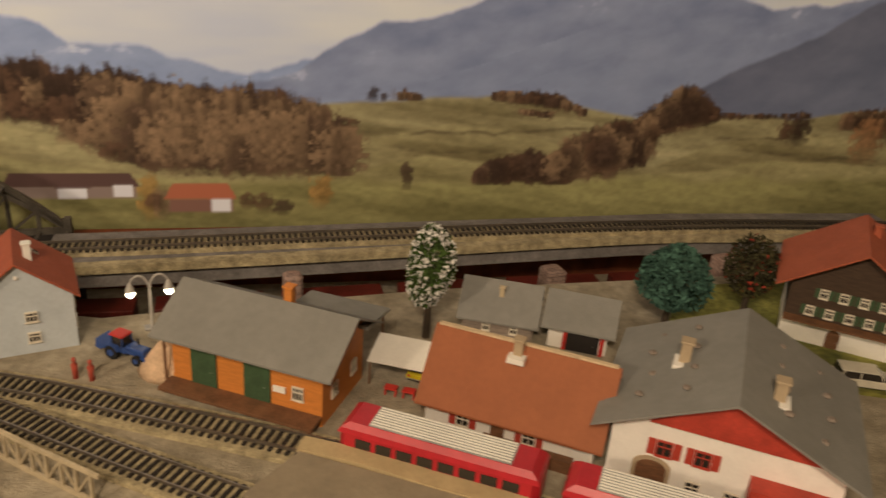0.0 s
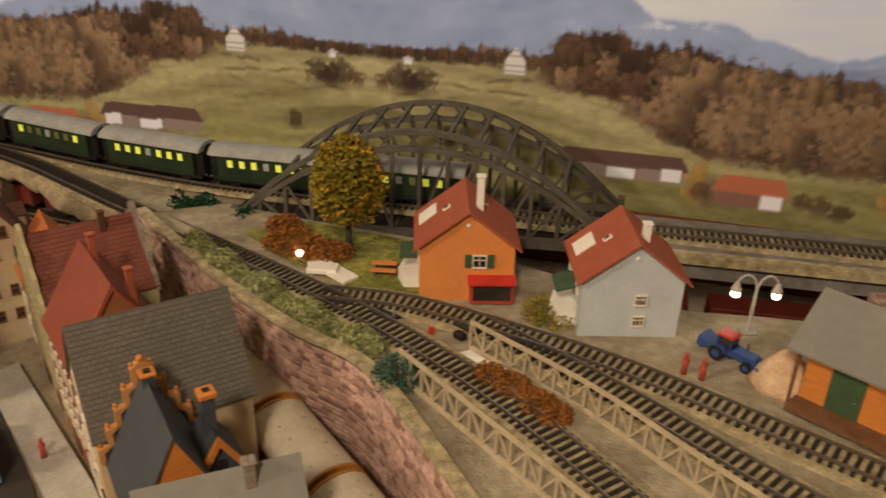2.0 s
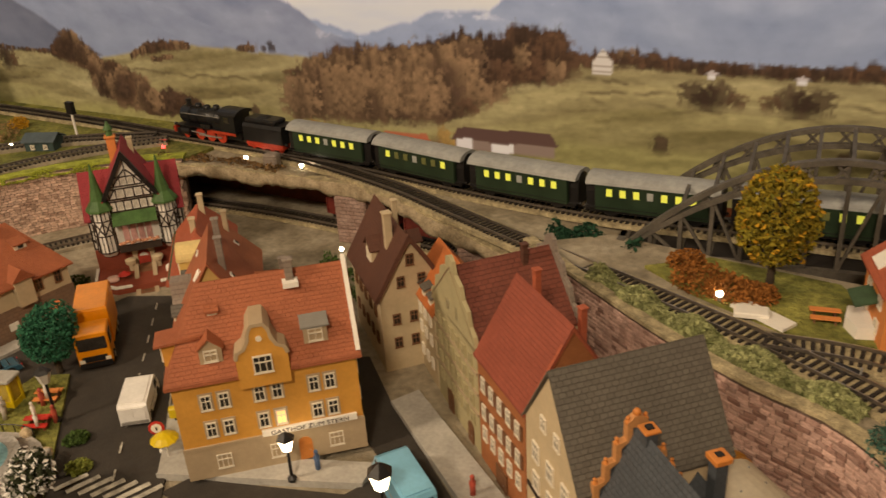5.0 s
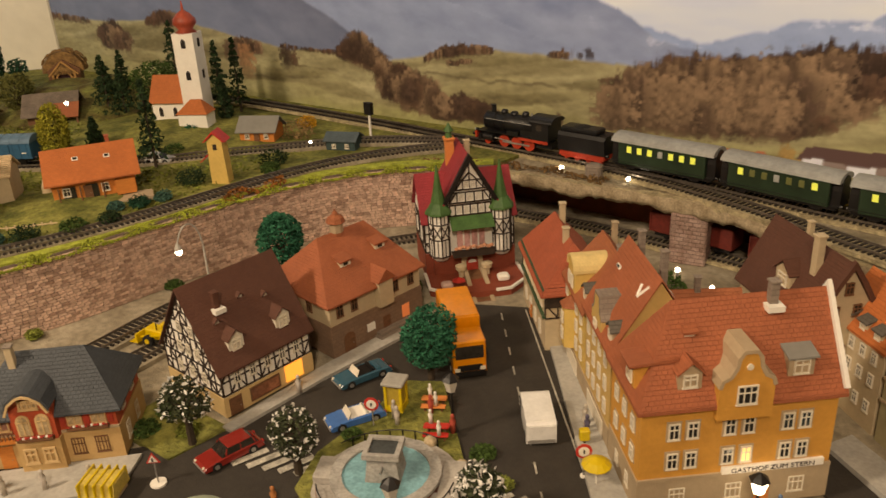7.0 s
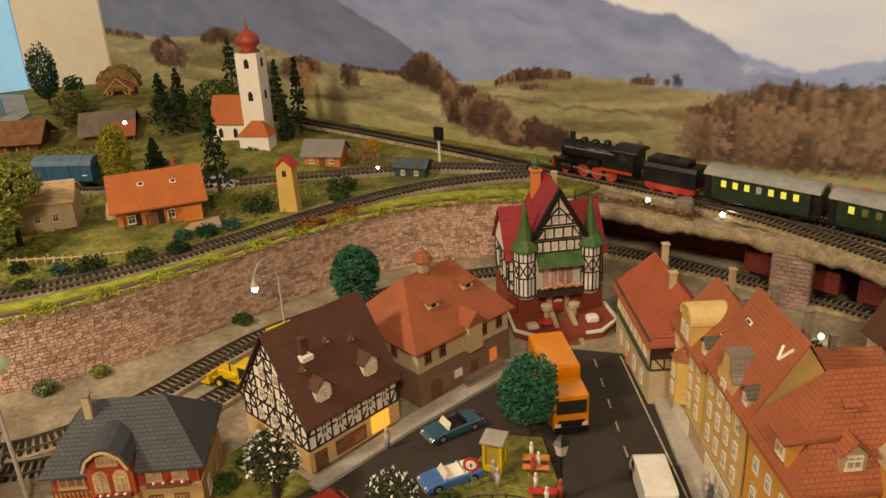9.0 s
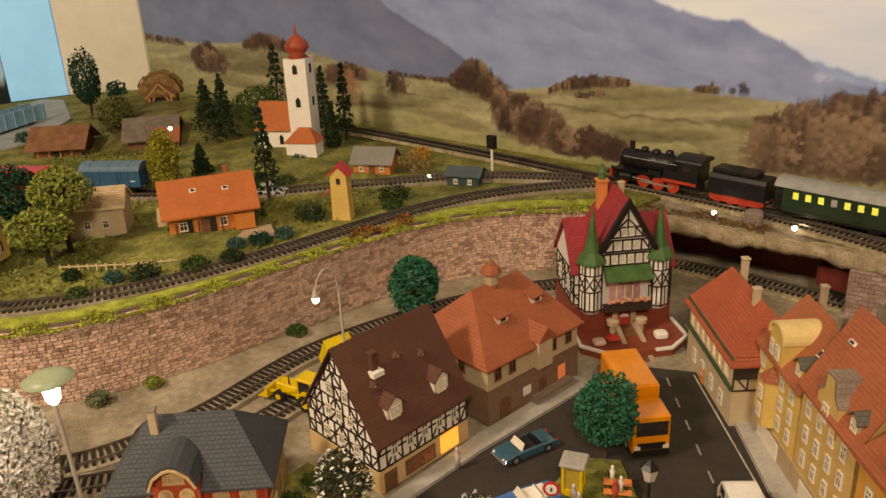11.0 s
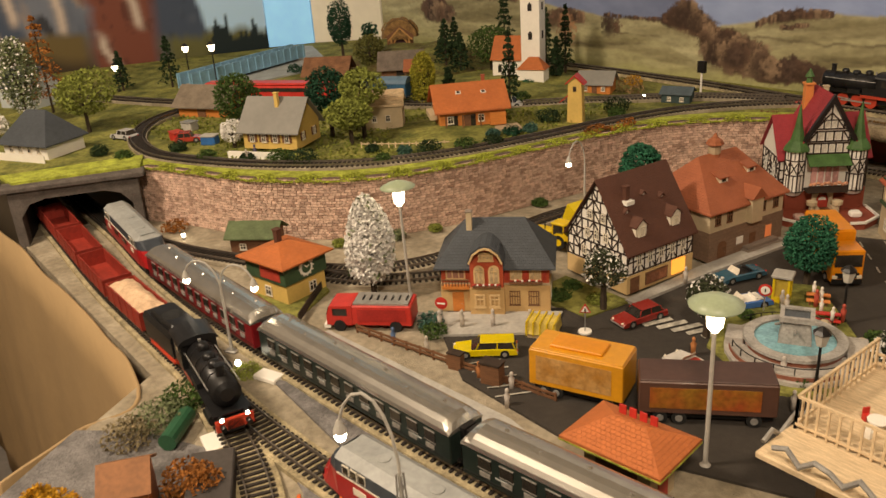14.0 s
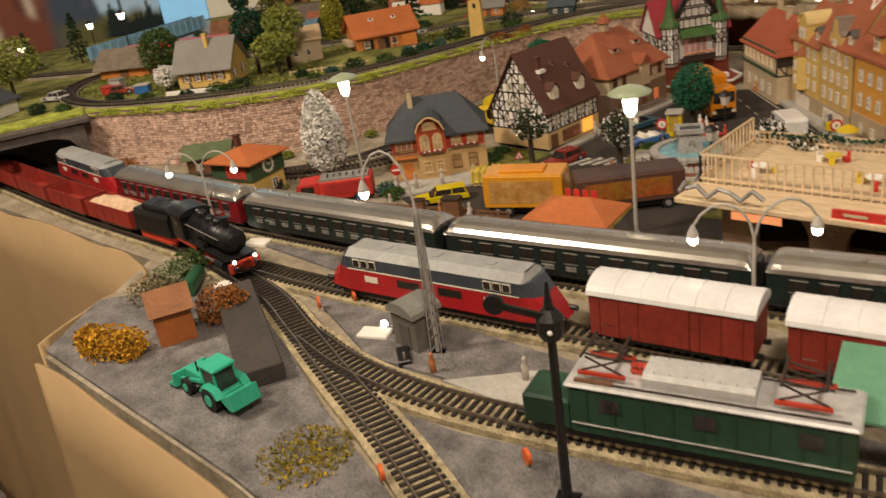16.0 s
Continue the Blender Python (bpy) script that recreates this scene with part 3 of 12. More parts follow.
# grey gravel patches in the yard
solid("gravel_field", sheet([(-1.535, -0.36), (-1.19, -0.372), (-0.95, -0.395), (-0.9, -0.37), (-1.05, -0.33), (-1.2, -0.275), (-1.33, -0.215), (-1.46, -0.175), (-1.55, -0.22), (-1.6, -0.27)], 0.004, 0.004), M_GREY, "grey loose gravel ground", "gravel", "structure")
solid("gravel_field", sheet([(-1.56, -0.11), (-1.36, -0.145), (-1.22, -0.20), (-0.7, -0.15), (-0.7, -0.10), (-1.1, -0.12)], 0.003, 0.003), M_GREY, "grey loose gravel between the tracks", "gravel", "structure")
solid("gravel_field", sheet([(-1.55, -0.075), (-1.40, -0.085), (-1.30, -0.09), (-1.30, -0.05), (-1.50, -0.05)], 0.003, 0.003), M_GREY, "grey loose gravel beside the track", "gravel", "structure")

solid("gravel_field", sheet([(-1.165, -0.255), (-1.06, -0.318), (-0.95, -0.33), (-0.85, -0.28), (-0.80, -0.20), (-0.95, -0.215), (-1.07, -0.243), (-1.13, -0.248)], 0.0035, 0.0035), M_GREY, "grey loose gravel beside the siding", "gravel", "structure")

# town roads and pavement
ROAD = [(-1.45, 0.26), (-1.49, 0.12), (-1.40, 0.075), (-1.25, 0.075), (-0.95, 0.20), (-0.95, 0.36), (-1.0, 0.43), (-1.24, 0.745), (-1.34, 0.70), (-1.36, 0.62), (-1.39, 0.49), (-1.385, 0.34)]
solid("road", sheet(ROAD, 0.003, 0.003), M_ASPH, "dark asphalt main street with turning lane", "road", "structure")
solid("road", sheet([(-1.0, 0.43), (-0.8, 0.40), (-0.60, 0.40), (-0.72, 0.515), (-0.865, 0.63), (-0.945, 0.705), (-0.99, 0.68), (-0.90, 0.60), (-0.82, 0.545), (-0.84, 0.50), (-0.99, 0.455)], 0.004, 0.003), M_ASPH, "dark asphalt side alley", "road", "structure")
solid("pavement", sheet([(-0.872, 0.635), (-0.70, 0.505), (-0.62, 0.45), (-0.60, 0.47), (-0.67, 0.53), (-0.855, 0.665)], 0.009, 0.008), M_PAVE, "raised grey pavement along the alley", "pavement", "structure")
solid("pavement", sheet([(-1.02, 0.445), (-1.255, 0.745), (-1.235, 0.76), (-0.995, 0.475)], 0.008, 0.007), M_PAVE, "grey pavement beside the main street", "pavement", "structure")
solid("pavement", sheet([(-1.02, 0.443), (-0.83, 0.515), (-0.835, 0.545), (-1.01, 0.48)], 0.0085, 0.008), M_PAVE, "grey pavement before the inn", "pavement", "structure")
solid("pavement", sheet([(-1.395, 0.335), (-1.38, 0.335), (-1.37, 0.46), (-1.345, 0.64), (-1.37, 0.64), (-1.39, 0.48)], 0.007, 0.006), M_PAVE, "grey pavement before the half-timbered houses", "pavement", "structure")
solid("pavement", sheet([(-1.56, 0.13), (-1.50, 0.105), (-1.40, 0.215), (-1.43, 0.26)], 0.006, 0.005), M_PAVE, "pale pavement before the station house", "pavement", "structure")
M_MARK = mat("road_marking", (0.44, 0.42, 0.36), 0.8, 0.4, 120)


def dash(x0, y0, x1, y1, w, z=0.0042):
    d = Vector((x1 - x0, y1 - y0, 0)).normalized()
    n = Vector((-d.y, d.x, 0)) * w / 2
    a, b = Vector((x0, y0, z)), Vector((x1, y1, z))
    return Mesh().loft([[a - n, b - n, b + n, a + n], [p + Vector((0, 0, 0.0004)) for p in (a - n, b - n, b + n, a + n)]])


for k in range(9):
    s = k / 9
    a, b = Vector((-1.055, 0.42)), Vector((-1.30, 0.72))
    p, q = a.lerp(b, s), a.lerp(b, s + 0.045)
    solid("lane_dash", dash(p.x, p.y, q.x, q.y, 0.0019), M_MARK, "white dashed lane marking", "road marking", "structure", group="lane dashes")
solid("edge_line", dash(-1.025, 0.455, -1.262, 0.725, 0.0018), M_MARK, "white edge line of the street", "road marking", "structure")
for k in range(6):
    p = Vector((-1.335, 0.315)).lerp(Vector((-1.255, 0.345)), k / 5)
    solid("crossing_stripe", dash(p.x - 0.005, p.y - 0.014, p.x + 0.008, p.y + 0.022, 0.008), M_MARK, "white zebra crossing stripe", "road marking", "structure", group="crossing stripes")
for k in range(7):
    p = Vector((-1.09, 0.405)).lerp(Vector((-1.01, 0.425)), k / 6)
    solid("crossing_stripe", dash(p.x - 0.008, p.y - 0.018, p.x + 0.004, p.y + 0.012, 0.006), M_MARK, "white zebra crossing stripe", "road marking", "structure", group="crossing stripes")
for k in range(5):
    p = Vector((-1.42, 0.095)).lerp(Vector((-1.33, 0.07)), k / 5)
    solid("parking_line", dash(p.x, p.y, p.x + 0.02, p.y + 0.035, 0.002), M_MARK, "white parking bay line", "road marking", "structure", group="parking lines")
solid("green_island", sheet([(-1.26, 0.31), (-1.17, 0.27), (-1.06, 0.33), (-1.12, 0.40), (-1.25, 0.53), (-1.285, 0.51), (-1.28, 0.42), (-1.28, 0.36)], 0.006, 0.003), M_GRASS, "green island round the fountain", "grass", "structure")
solid("green_island", sheet([(-1.50, 0.27), (-1.40, 0.27), (-1.39, 0.34), (-1.50, 0.34)], 0.005, 0.005), M_GRASS, "scrubby green patch between the houses", "grass", "structure")
solid("green_island", sheet([(-1.10, 0.20), (-0.95, 0.22), (-0.93, 0.33), (-1.02, 0.33)], 0.006, 0.003), M_GRASS, "scrubby green bank behind the terrace", "grass", "structure")

M_JOINT = mat("dark_mortar", (0.13, 0.09, 0.07), 0.95, 0.3, 80, 0.5, 400)
# upper plateau with its stone retaining wall
UP = 0.115
WALL = [(-0.80, 0.845), (-0.726, 0.789), (-0.607, 0.705), (-0.52, 0.655), (-0.437, 0.617), (-0.337, 0.508), (-0.25, 0.40)]
solid("ground", sheet(WALL + [(0.95, 0.40), (0.95, 0.86), (0.55, 0.85), (0.2, 0.84), (-0.1, 0.81), (-0.17, 0.80), (-0.3, 0.835), (-0.45, 0.875), (-0.6, 0.885), (-0.72, 0.90)], UP, 0.02), M_SAND, "sandy upper station ground", "ground", "structure")
wl = spline([(x, y, 0) for x, y in WALL], 0.02)
retaining = solid("retaining_wall", ribbon(wl, -0.006, 0.006, 0.0, UP + 0.004), M_JOINT, "rose stone retaining wall below the tracks", "wall", "structure")
solid("wall_coping", ribbon(wl, -0.009, 0.004, UP + 0.004, UP + 0.008), M_TAN, "tan cork coping on the retaining wall", "trim", "structure")
solid("plateau_wall", Mesh().box(-0.25, 0.95, 0.395, 0.40, 0.0, UP), M_STONE, "stone front wall of the upper station", "wall", "structure")
solid("meadow_patch", sheet([(-0.66, 0.83), (-0.60, 0.79), (-0.5, 0.745), (-0.43, 0.75), (-0.43, 0.80), (-0.47, 0.86), (-0.6, 0.875)], UP + 0.004, 0.004), M_GRASS, "green garden patch by the houses", "grass", "structure")
solid("meadow_patch", sheet([(0.42, 0.70), (0.55, 0.60), (0.95, 0.45), (0.95, 0.84), (0.5, 0.82)], UP + 0.004, 0.004), M_GRASS, "green meadow round the chalet", "grass", "structure")
M_BOARD = mat("grey_brown_board", (0.27, 0.22, 0.15), 0.8, 0.12, 20, 0.2, 200)
M_TANB = mat("pale_wood_edge", (0.46, 0.35, 0.19), 0.75, 0.1, 40)
solid("platform_board", Mesh().loft([[(x, y, z) for x, y in ((0.022, 0.524), (-0.02, 0.480), (0.05, 0.41), (0.30, 0.27), (0.34, 0.335), (0.170, 0.440), (0.117, 0.471))] for z in (UP, UP + 0.031)]), M_BOARD, "grey-brown head platform at the track ends", "platform", "structure")
solid("platform_edge", ribbon(spline([(0.022, 0.529, 0), (0.069, 0.506, 0), (0.117, 0.4755, 0), (0.171, 0.4445, 0), (0.34, 0.341, 0)], 0.02), -0.004, 0.013, UP, UP + 0.0325), M_TANB, "pale wooden edge of the head platform", "trim", "structure")

# railway deck along the backdrop
DECK_R = [(0.95, 0.965), (0.7, 0.978), (0.509, 0.98), (0.142, 0.953), (-0.212, 0.928), (-0.26, 0.925)]
solid("viaduct_deck", sheet(DECK_R + [(-0.26, 1.02), (0.142, 1.04), (0.6, 1.06), (0.95, 1.05)], 0.114, 0.03), M_DECK, "grey board deck of the back railway line", "viaduct", "structure")
dr = spline([(x, y, 0) for x, y in DECK_R], 0.03)
solid("deck_edge", ribbon(dr, -0.004, 0.010, 0.106, 0.1165), M_TAN, "tan cork edge along the deck", "trim", "structure")
DECK_L = [(-0.70, 0.80), (-0.81, 0.838), (-0.953, 0.905), (-1.034, 0.945), (-1.124, 0.975), (-1.203, 0.978), (-1.3, 0.972), (-1.41, 0.967), (-1.52, 0.93)]
solid("viaduct_deck", sheet(DECK_L + [(-1.60, 1.10), (-1.2, 1.095), (-0.70, 1.105)], 0.094, 0.018), M_SAND, "sandy deck where the railway lines join", "viaduct", "structure")
dl = spline([(x, y, 0) for x, y in DECK_L], 0.03)
solid("deck_edge", ribbon(dl, -0.012, 0.006, 0.083, 0.0955), M_TAN, "tan cork edge along the deck", "trim", "structure")
def rough_edge(name, path, seed, label, material):
    """A ragged plaster lip that hangs below and before a deck's edge."""
    fine = [q for q, _ in even(path, 0.006)]
    rng = random.Random(seed)
    ph = [rng.uniform(0, 9) for _ in range(6)]
    wob = lambda i, a, b: 0.5 * math.sin(i * a + ph[0]) + 0.3 * math.sin(i * a * 2.7 + ph[1]) + 0.2 * math.sin(i * a * 6.1 + ph[2] + b) + rng.uniform(-0.25, 0.25)
    rings = []
    for i, p in enumerate(fine):
        d = (fine[min(i + 1, len(fine) - 1)] - fine[max(i - 1, 0)]).normalized()
        n = Vector((d.y, -d.x, 0)) * (1 if d.x < 0 else -1) * -1
        out, low, top = 0.012 + 0.005 * wob(i, 0.13, 0), 0.074 + 0.006 * wob(i, 0.19, 1), 0.0975 + 0.002 * wob(i, 0.31, 2)
        rings.append([p + n * o + Vector((0, 0, z)) for o, z in ((-0.012, low + 0.004), (out * 0.6, low), (out, low + 0.008), (out * 0.7, top - 0.004), (-0.012, top))])
    return solid(name, Mesh().loft(rings), material, label, "trim", "structure", smooth=True)


rough_edge("plaster_edge", dl, 3, "ragged tan plaster edge below the railway deck", mat("tan_plaster", (0.36, 0.28, 0.17), 0.95, 0.35, 60, 0.9, 300, second=(0.44, 0.36, 0.24)))
solid("underpass_back", Mesh().box(-1.65, 0.95, 1.085, 1.11, 0.0, 0.08), mat("dark_maroon_board", (0.20, 0.045, 0.022), 0.7, 0.4, 8, second=(0.26, 0.075, 0.025)), "dark red back wall of the hidden yard", "wall", "structure")
for x, y, w, rz in ((-1.145, 0.985, 0.052, 8), (-0.895, 0.895, 0.05, 25)):
    solid("pier", Mesh().cbox(-w / 2, w / 2, -0.02, 0.03, 0, 0.076, 0.002), M_STONE, "rose stone pier under the deck", "pier", "structure", at=spot(x, y, 0, 0, 0, rz))
for x, y, r in ((0.031, 0.905, 0.011), (0.363, 0.90, 0.014), (0.62, 0.92, 0.014)):
    solid("pier", Mesh().cbox(-r, r, -r, r, 0, 0.108, 0.003), M_STONE, "stone pillar before the deck", "pier", "structure", at=spot(x, y, 0, 0, 0, 10))

# left hill with its curved stone wall
HILL = 0.10
HW = [(-2.20, 0.03), (-2.106, 0.075), (-1.96, 0.135), (-1.84, 0.24), (-1.78, 0.37), (-1.75, 0.53), (-1.715, 0.70), (-1.655, 0.82), (-1.575, 0.90), (-1.47, 0.965)]
hw = spline([(x, y, 0) for x, y in HW], 0.02)
hill_wall = solid("retaining_wall", ribbon(hw, -0.008, 0.006, 0.0, HILL), M_JOINT, "curved rose stone wall below the hill", "wall", "structure")
solid("hill_ground", sheet([(p.x, p.y) for p in hw] + [(-1.45, 1.12), (-3.03, 1.12), (-3.17, 0.95), (-3.235, 0.76), (-3.38, 0.3), (-3.51, -0.165), (-2.27, -0.165), (-2.19, 0.02)], HILL, 0.014), M_GRASS, "green model meadow on the hill", "meadow", "structure")
solid("grass_verge", ribbon(hw, 0.0, 0.024, HILL, HILL + 0.003), M_LIME, "bright green grass verge along the wall top", "grass", "structure")


def mound(name, cx, cy, rx, ry, h, label, z=HILL, n=28, material=None):
    m = Mesh()
    for j in range(n + 1):
        for i in range(n + 1):
            u, v = i / n * 2 - 1, j / n * 2 - 1
            d = math.hypot(u, v)
            k = max(0.0, 1 - d * d) ** 1.3 if d < 1 else 0
            k *= 1 + 0.25 * math.sin(u * 7 + cx * 9) * math.sin(v * 6 + cy * 5)
            m.v.append((cx + u * rx, cy + v * ry, z - 0.003 + h * k + (0.003 if d < 1 else 0)))
    for j in range(n):
        for i in range(n):
            a = j * (n + 1) + i
            m.f.append((a, a + 1, a + n + 2, a + n + 1))
    return solid(name, m, material or M_GRASS, label, "hill", "structure", smooth=True)


mound("hill_mound", -2.10, 0.84, 0.30, 0.20, 0.016, "green knoll under the church")
mound("hill_mound", -2.55, 0.90, 0.24, 0.22, 0.05, "brown mossy knoll under the chapel", material=mat("brown_moss", (0.17, 0.115, 0.035), 0.95, 0.5, 26, 1.0, 300, second=(0.20, 0.21, 0.05)))
mound("hill_mound", -1.93, 0.50, 0.13, 0.13, 0.012, "low green rise under the cottage")
# tunnel portal
tun = thing("tunnel_portal", "grey tunnel mouth for two tracks with dark inside", "tunnel", -2.205, -0.078, 0, 67, kind="structure")
arch = [(-0.1, 0), (-0.1, 0.092), (0.1, 0.092), (0.1, 0)]
inner = [(0.086, 0), (0.086, 0.05), (0.07, 0.07), (0.045, 0.077), (-0.045, 0.077), (-0.07, 0.07), (-0.086, 0.05), (-0.086, 0)]
pm = Mesh()
ring0 = [(-0.1, 0), (-0.1, 0.05), (-0.1, 0.09), (-0.045, 0.092), (0.045, 0.092), (0.1, 0.09), (0.1, 0.05), (0.1, 0)]
ring1 = list(reversed(inner))
pm.loft([[(x, -0.02, z) for x, z in ring0], [(x, -0.02, z) for x, z in ring1], [(x, 0.01, z) for x, z in ring1], [(x, 0.01, z) for x, z in ring0], [(x, -0.02, z) for x, z in ring0]], caps=False, closed=False)
M_CONC = mat("dark_concrete", (0.10, 0.085, 0.075), 0.85, 0.3, 50, 0.4)
part("arch", pm, M_CONC, tun)
# black lining stands in for the dark depth of the tunnel
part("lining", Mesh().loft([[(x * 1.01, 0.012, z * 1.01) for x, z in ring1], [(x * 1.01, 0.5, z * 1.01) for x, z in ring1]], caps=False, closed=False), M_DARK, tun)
part("cap_stone", Mesh().cbox(-0.112, 0.112, -0.026, 0.012, 0.0925, 0.102, 0.002), M_CONC, tun)
solid("grass_verge", sheet([(-2.30, -0.17), (-2.235, -0.165), (-2.165, 0.02), (-2.23, 0.05)], HILL + 0.006, 0.006), M_LIME, "bright green turf over the tunnel", "grass", "structure")

# tracks
def resample(pts, step):
    return [q for q, _ in even(spline(pts, step), step)]


SLEEPER = Mesh().cbox(-0.0018, 0.0018, -0.0158, 0.0158, 0, 0.0022, 0.0005).data("sleeper", M_SLEEP)


def track(label, pts, bed=True, pieces=False, bed_mat=None, gap=0.0078, width=0.021):
    """Rails, sleepers and roadbed swept along points (x, y, z of the ground)."""
    p = resample(pts, 0.012)
    th = thing("railway_track", label, "railway track", kind="structure")
    h = 0.0055 if bed else 0.0
    if bed:
        part("roadbed", ribbon(p, -width, width, 0.0, h), bed_mat or M_TAN, th)
    if pieces:
        for k, (q, a) in enumerate(even(p, gap)):
            part("sleeper", SLEEPER, None, th, at=spot(q.x, q.y, q.z + h, 0, 0, a))
    else:
        m = Mesh()
        for q, a in even(p, gap):
            d = Vector((math.cos(radians(a)), math.sin(radians(a)), 0))
            n = Vector((-d.y, d.x, 0))
            s, t = d * 0.0018, n * 0.0158
            b = q + Vector((0, 0, h))
            up = Vector((0, 0, 0.0022))
            m.loft([[b - s - t, b + s - t, b + s + t, b - s + t], [b - s - t + up, b + s - t + up, b + s + t + up, b - s + t + up]])
        tagged(part("sleepers", m, M_SLEEP, th), kind="stuff")
    for o in (-0.01065, 0.01065):
        part("rail", ribbon(p, o - 0.0006, o + 0.0006, h + 0.0022, h + 0.0052), M_RAIL, th)
    return p


def P(pts, z):
    return [(x, y, z) for x, y in pts]


LINE = [(0.95, 0.985, 0.114), (0.6, 1.002, 0.114), (0.14, 0.988, 0.114), (-0.2, 0.972, 0.112), (-0.5, 0.972, 0.106), (-0.75, 0.975, 0.098), (-0.96, 1.0, 0.094), (-1.15, 1.03, 0.094), (-1.35, 1.045, 0.094), (-1.6, 1.055, 0.096), (-1.85, 1.06, 0.10), (-2.2, 1.05, 0.104), (-2.6, 1.0, 0.104)]
main_line = track("back main line on tan cork roadbed", LINE)
track("second back line joining from behind the bridge", [(-0.70, 1.075, 0.097), (-0.88, 1.072, 0.096), (-1.05, 1.06, 0.095), (-1.2, 1.05, 0.0945)])
BRANCH = [(-0.20, 0.50, 0.114), (-0.293, 0.582, 0.114), (-0.391, 0.649, 0.114), (-0.501, 0.709, 0.114), (-0.627, 0.768, 0.112), (-0.817, 0.859, 0.102), (-0.953, 0.925, 0.096), (-1.062, 0.972, 0.0945), (-1.22, 1.018, 0.0944), (-1.33, 1.036, 0.0944)]
track("branch line climbing down beside the stone wall", BRANCH, pieces=True)
track("upper station far track", P([(-0.52, 0.72), (-0.434, 0.725), (-0.326, 0.703), (-0.22, 0.672), (-0.085, 0.613), (0.026, 0.562), (0.12, 0.512), (0.24, 0.44), (0.30, 0.405)], 0.1145), pieces=True)
track("upper station near track", P([(-0.36, 0.71), (-0.29, 0.672), (-0.225, 0.634), (-0.124, 0.567), (-0.034, 0.509), (0.06, 0.45)], 0.1142), pieces=True)
LOOP = P([(-1.56, 1.02), (-1.635, 0.945), (-1.70, 0.84), (-1.742, 0.70), (-1.772, 0.534), (-1.81, 0.393), (-1.872, 0.274), (-1.975, 0.178), (-2.10, 0.105), (-2.225, 0.066), (-2.37, 0.088), (-2.48, 0.16), (-2.53, 0.26), (-2.50, 0.35), (-2.42, 0.43)], HILL)
track("hill loop track along the wall top", LOOP, bed_mat=M_SAND, width=0.018)
track("upper hill track behind the cottages", P([(-1.60, 1.03), (-1.75, 0.95), (-1.90, 0.80), (-2.0, 0.69), (-2.2, 0.55), (-2.47, 0.365), (-2.62, 0.27), (-2.9, 0.15)], HILL), bed_mat=M_SAND)
LINE_A = P([(-2.5, -0.10), (-2.25, -0.112), (-1.936, -0.13), (-1.689, -0.132), (-1.60, -0.135), (-1.42, -0.165), (-1.32, -0.20), (-1.225, -0.237), (-1.115, -0.278), (-1.03, -0.315), (-0.92, -0.37)], 0.0)
line_a = track("front yard track out of the tunnel", LINE_A, pieces=True)
LINE_B = P([(-2.5, -0.03), (-2.15, -0.04), (-1.95, -0.055), (-1.75, -0.057), (-1.528, -0.045), (-1.35, -0.03), (-1.139, -0.003), (-0.907, 0.035), (-0.7, 0.07)], 0.0)
line_b = track("rear yard track for the express", LINE_B, pieces=True)
line_c = track("middle yard track with crossover", P([(-1.66, -0.128), (-1.58, -0.13), (-1.46, -0.128), (-1.335, -0.118), (-1.077, -0.085), (-0.917, -0.062), (-0.7, -0.03)], 0.0005), pieces=True)
line_e = track("front siding with the electric engine", P([(-1.30, -0.205), (-1.22, -0.222), (-1.143, -0.224), (-1.067, -0.215), (-0.95, -0.19), (-0.822, -0.158), (-0.65, -0.11)], 0.0006), pieces=True)
track("track curving behind the station below the wall", P([(-2.2, -0.02), (-2.05, -0.01), (-1.90, 0.045), (-1.77, 0.115), (-1.69, 0.2), (-1.665, 0.321), (-1.672, 0.493), (-1.63, 0.66), (-1.56, 0.80), (-1.45, 0.92)], 0.0003), bed_mat=M_SAND)
track("siding beside the curved track", P([(-1.80, 0.085), (-1.70, 0.13), (-1.63, 0.21), (-1.60, 0.30), (-1.60, 0.42)], 0.0001), bed_mat=M_SAND)
track("hidden yard track under the deck", P([(-1.6, 0.99), (-1.3, 1.01), (-1.0, 0.99), (-0.6, 0.93), (-0.2, 0.91), (0.3, 0.94), (0.95, 0.95)], 0.001))

# houses
def wallmat(name, c, second=None):
    return mat(name, c, 0.7, 0.07, 40, 0.12, 500, second=second)


def roofmat(name, c, sx=0.006, sz=0.005, deep=0.26):
    return add_rows(mat(name, c, 0.7, 0.10, 30, 0.15, 300), sx * 0.8, sz * 0.8, deep, depth=0.0011)


M_R_RED = roofmat("red_tile_roof", (0.42, 0.105, 0.05))
M_R_ORANGE = roofmat("orange_tile_roof", (0.50, 0.15, 0.04))
M_R_SALMON = roofmat("salmon_tile_roof", (0.37, 0.115, 0.05))
M_R_TERRA = roofmat("terracotta_tile_roof", (0.36, 0.12, 0.05))
M_R_BROWN = roofmat("brown_tile_roof", (0.11, 0.045, 0.028))
M_R_DKRED = roofmat("dark_red_tile_roof", (0.19, 0.055, 0.035), 0.009, 0.006, 0.6)
M_R_GREY = roofmat("grey_slate_roof", (0.125, 0.112, 0.094), 0.0075, 0.0052, 0.6)
M_R_GREYP = mat("plain_grey_roof", (0.22, 0.215, 0.195), 0.75, 0.08, 20, 0.2, 500)
M_R_BLUE = roofmat("blue_grey_slate_roof", (0.068, 0.078, 0.092), 0.006, 0.005, 0.5)
M_R_CRIM = roofmat("crimson_tile_roof", (0.33, 0.035, 0.045))
M_R_RUST = mat("rust_brown_sheet_roof", (0.30, 0.10, 0.04), 0.75, 0.07, 30, 0.2, 400)
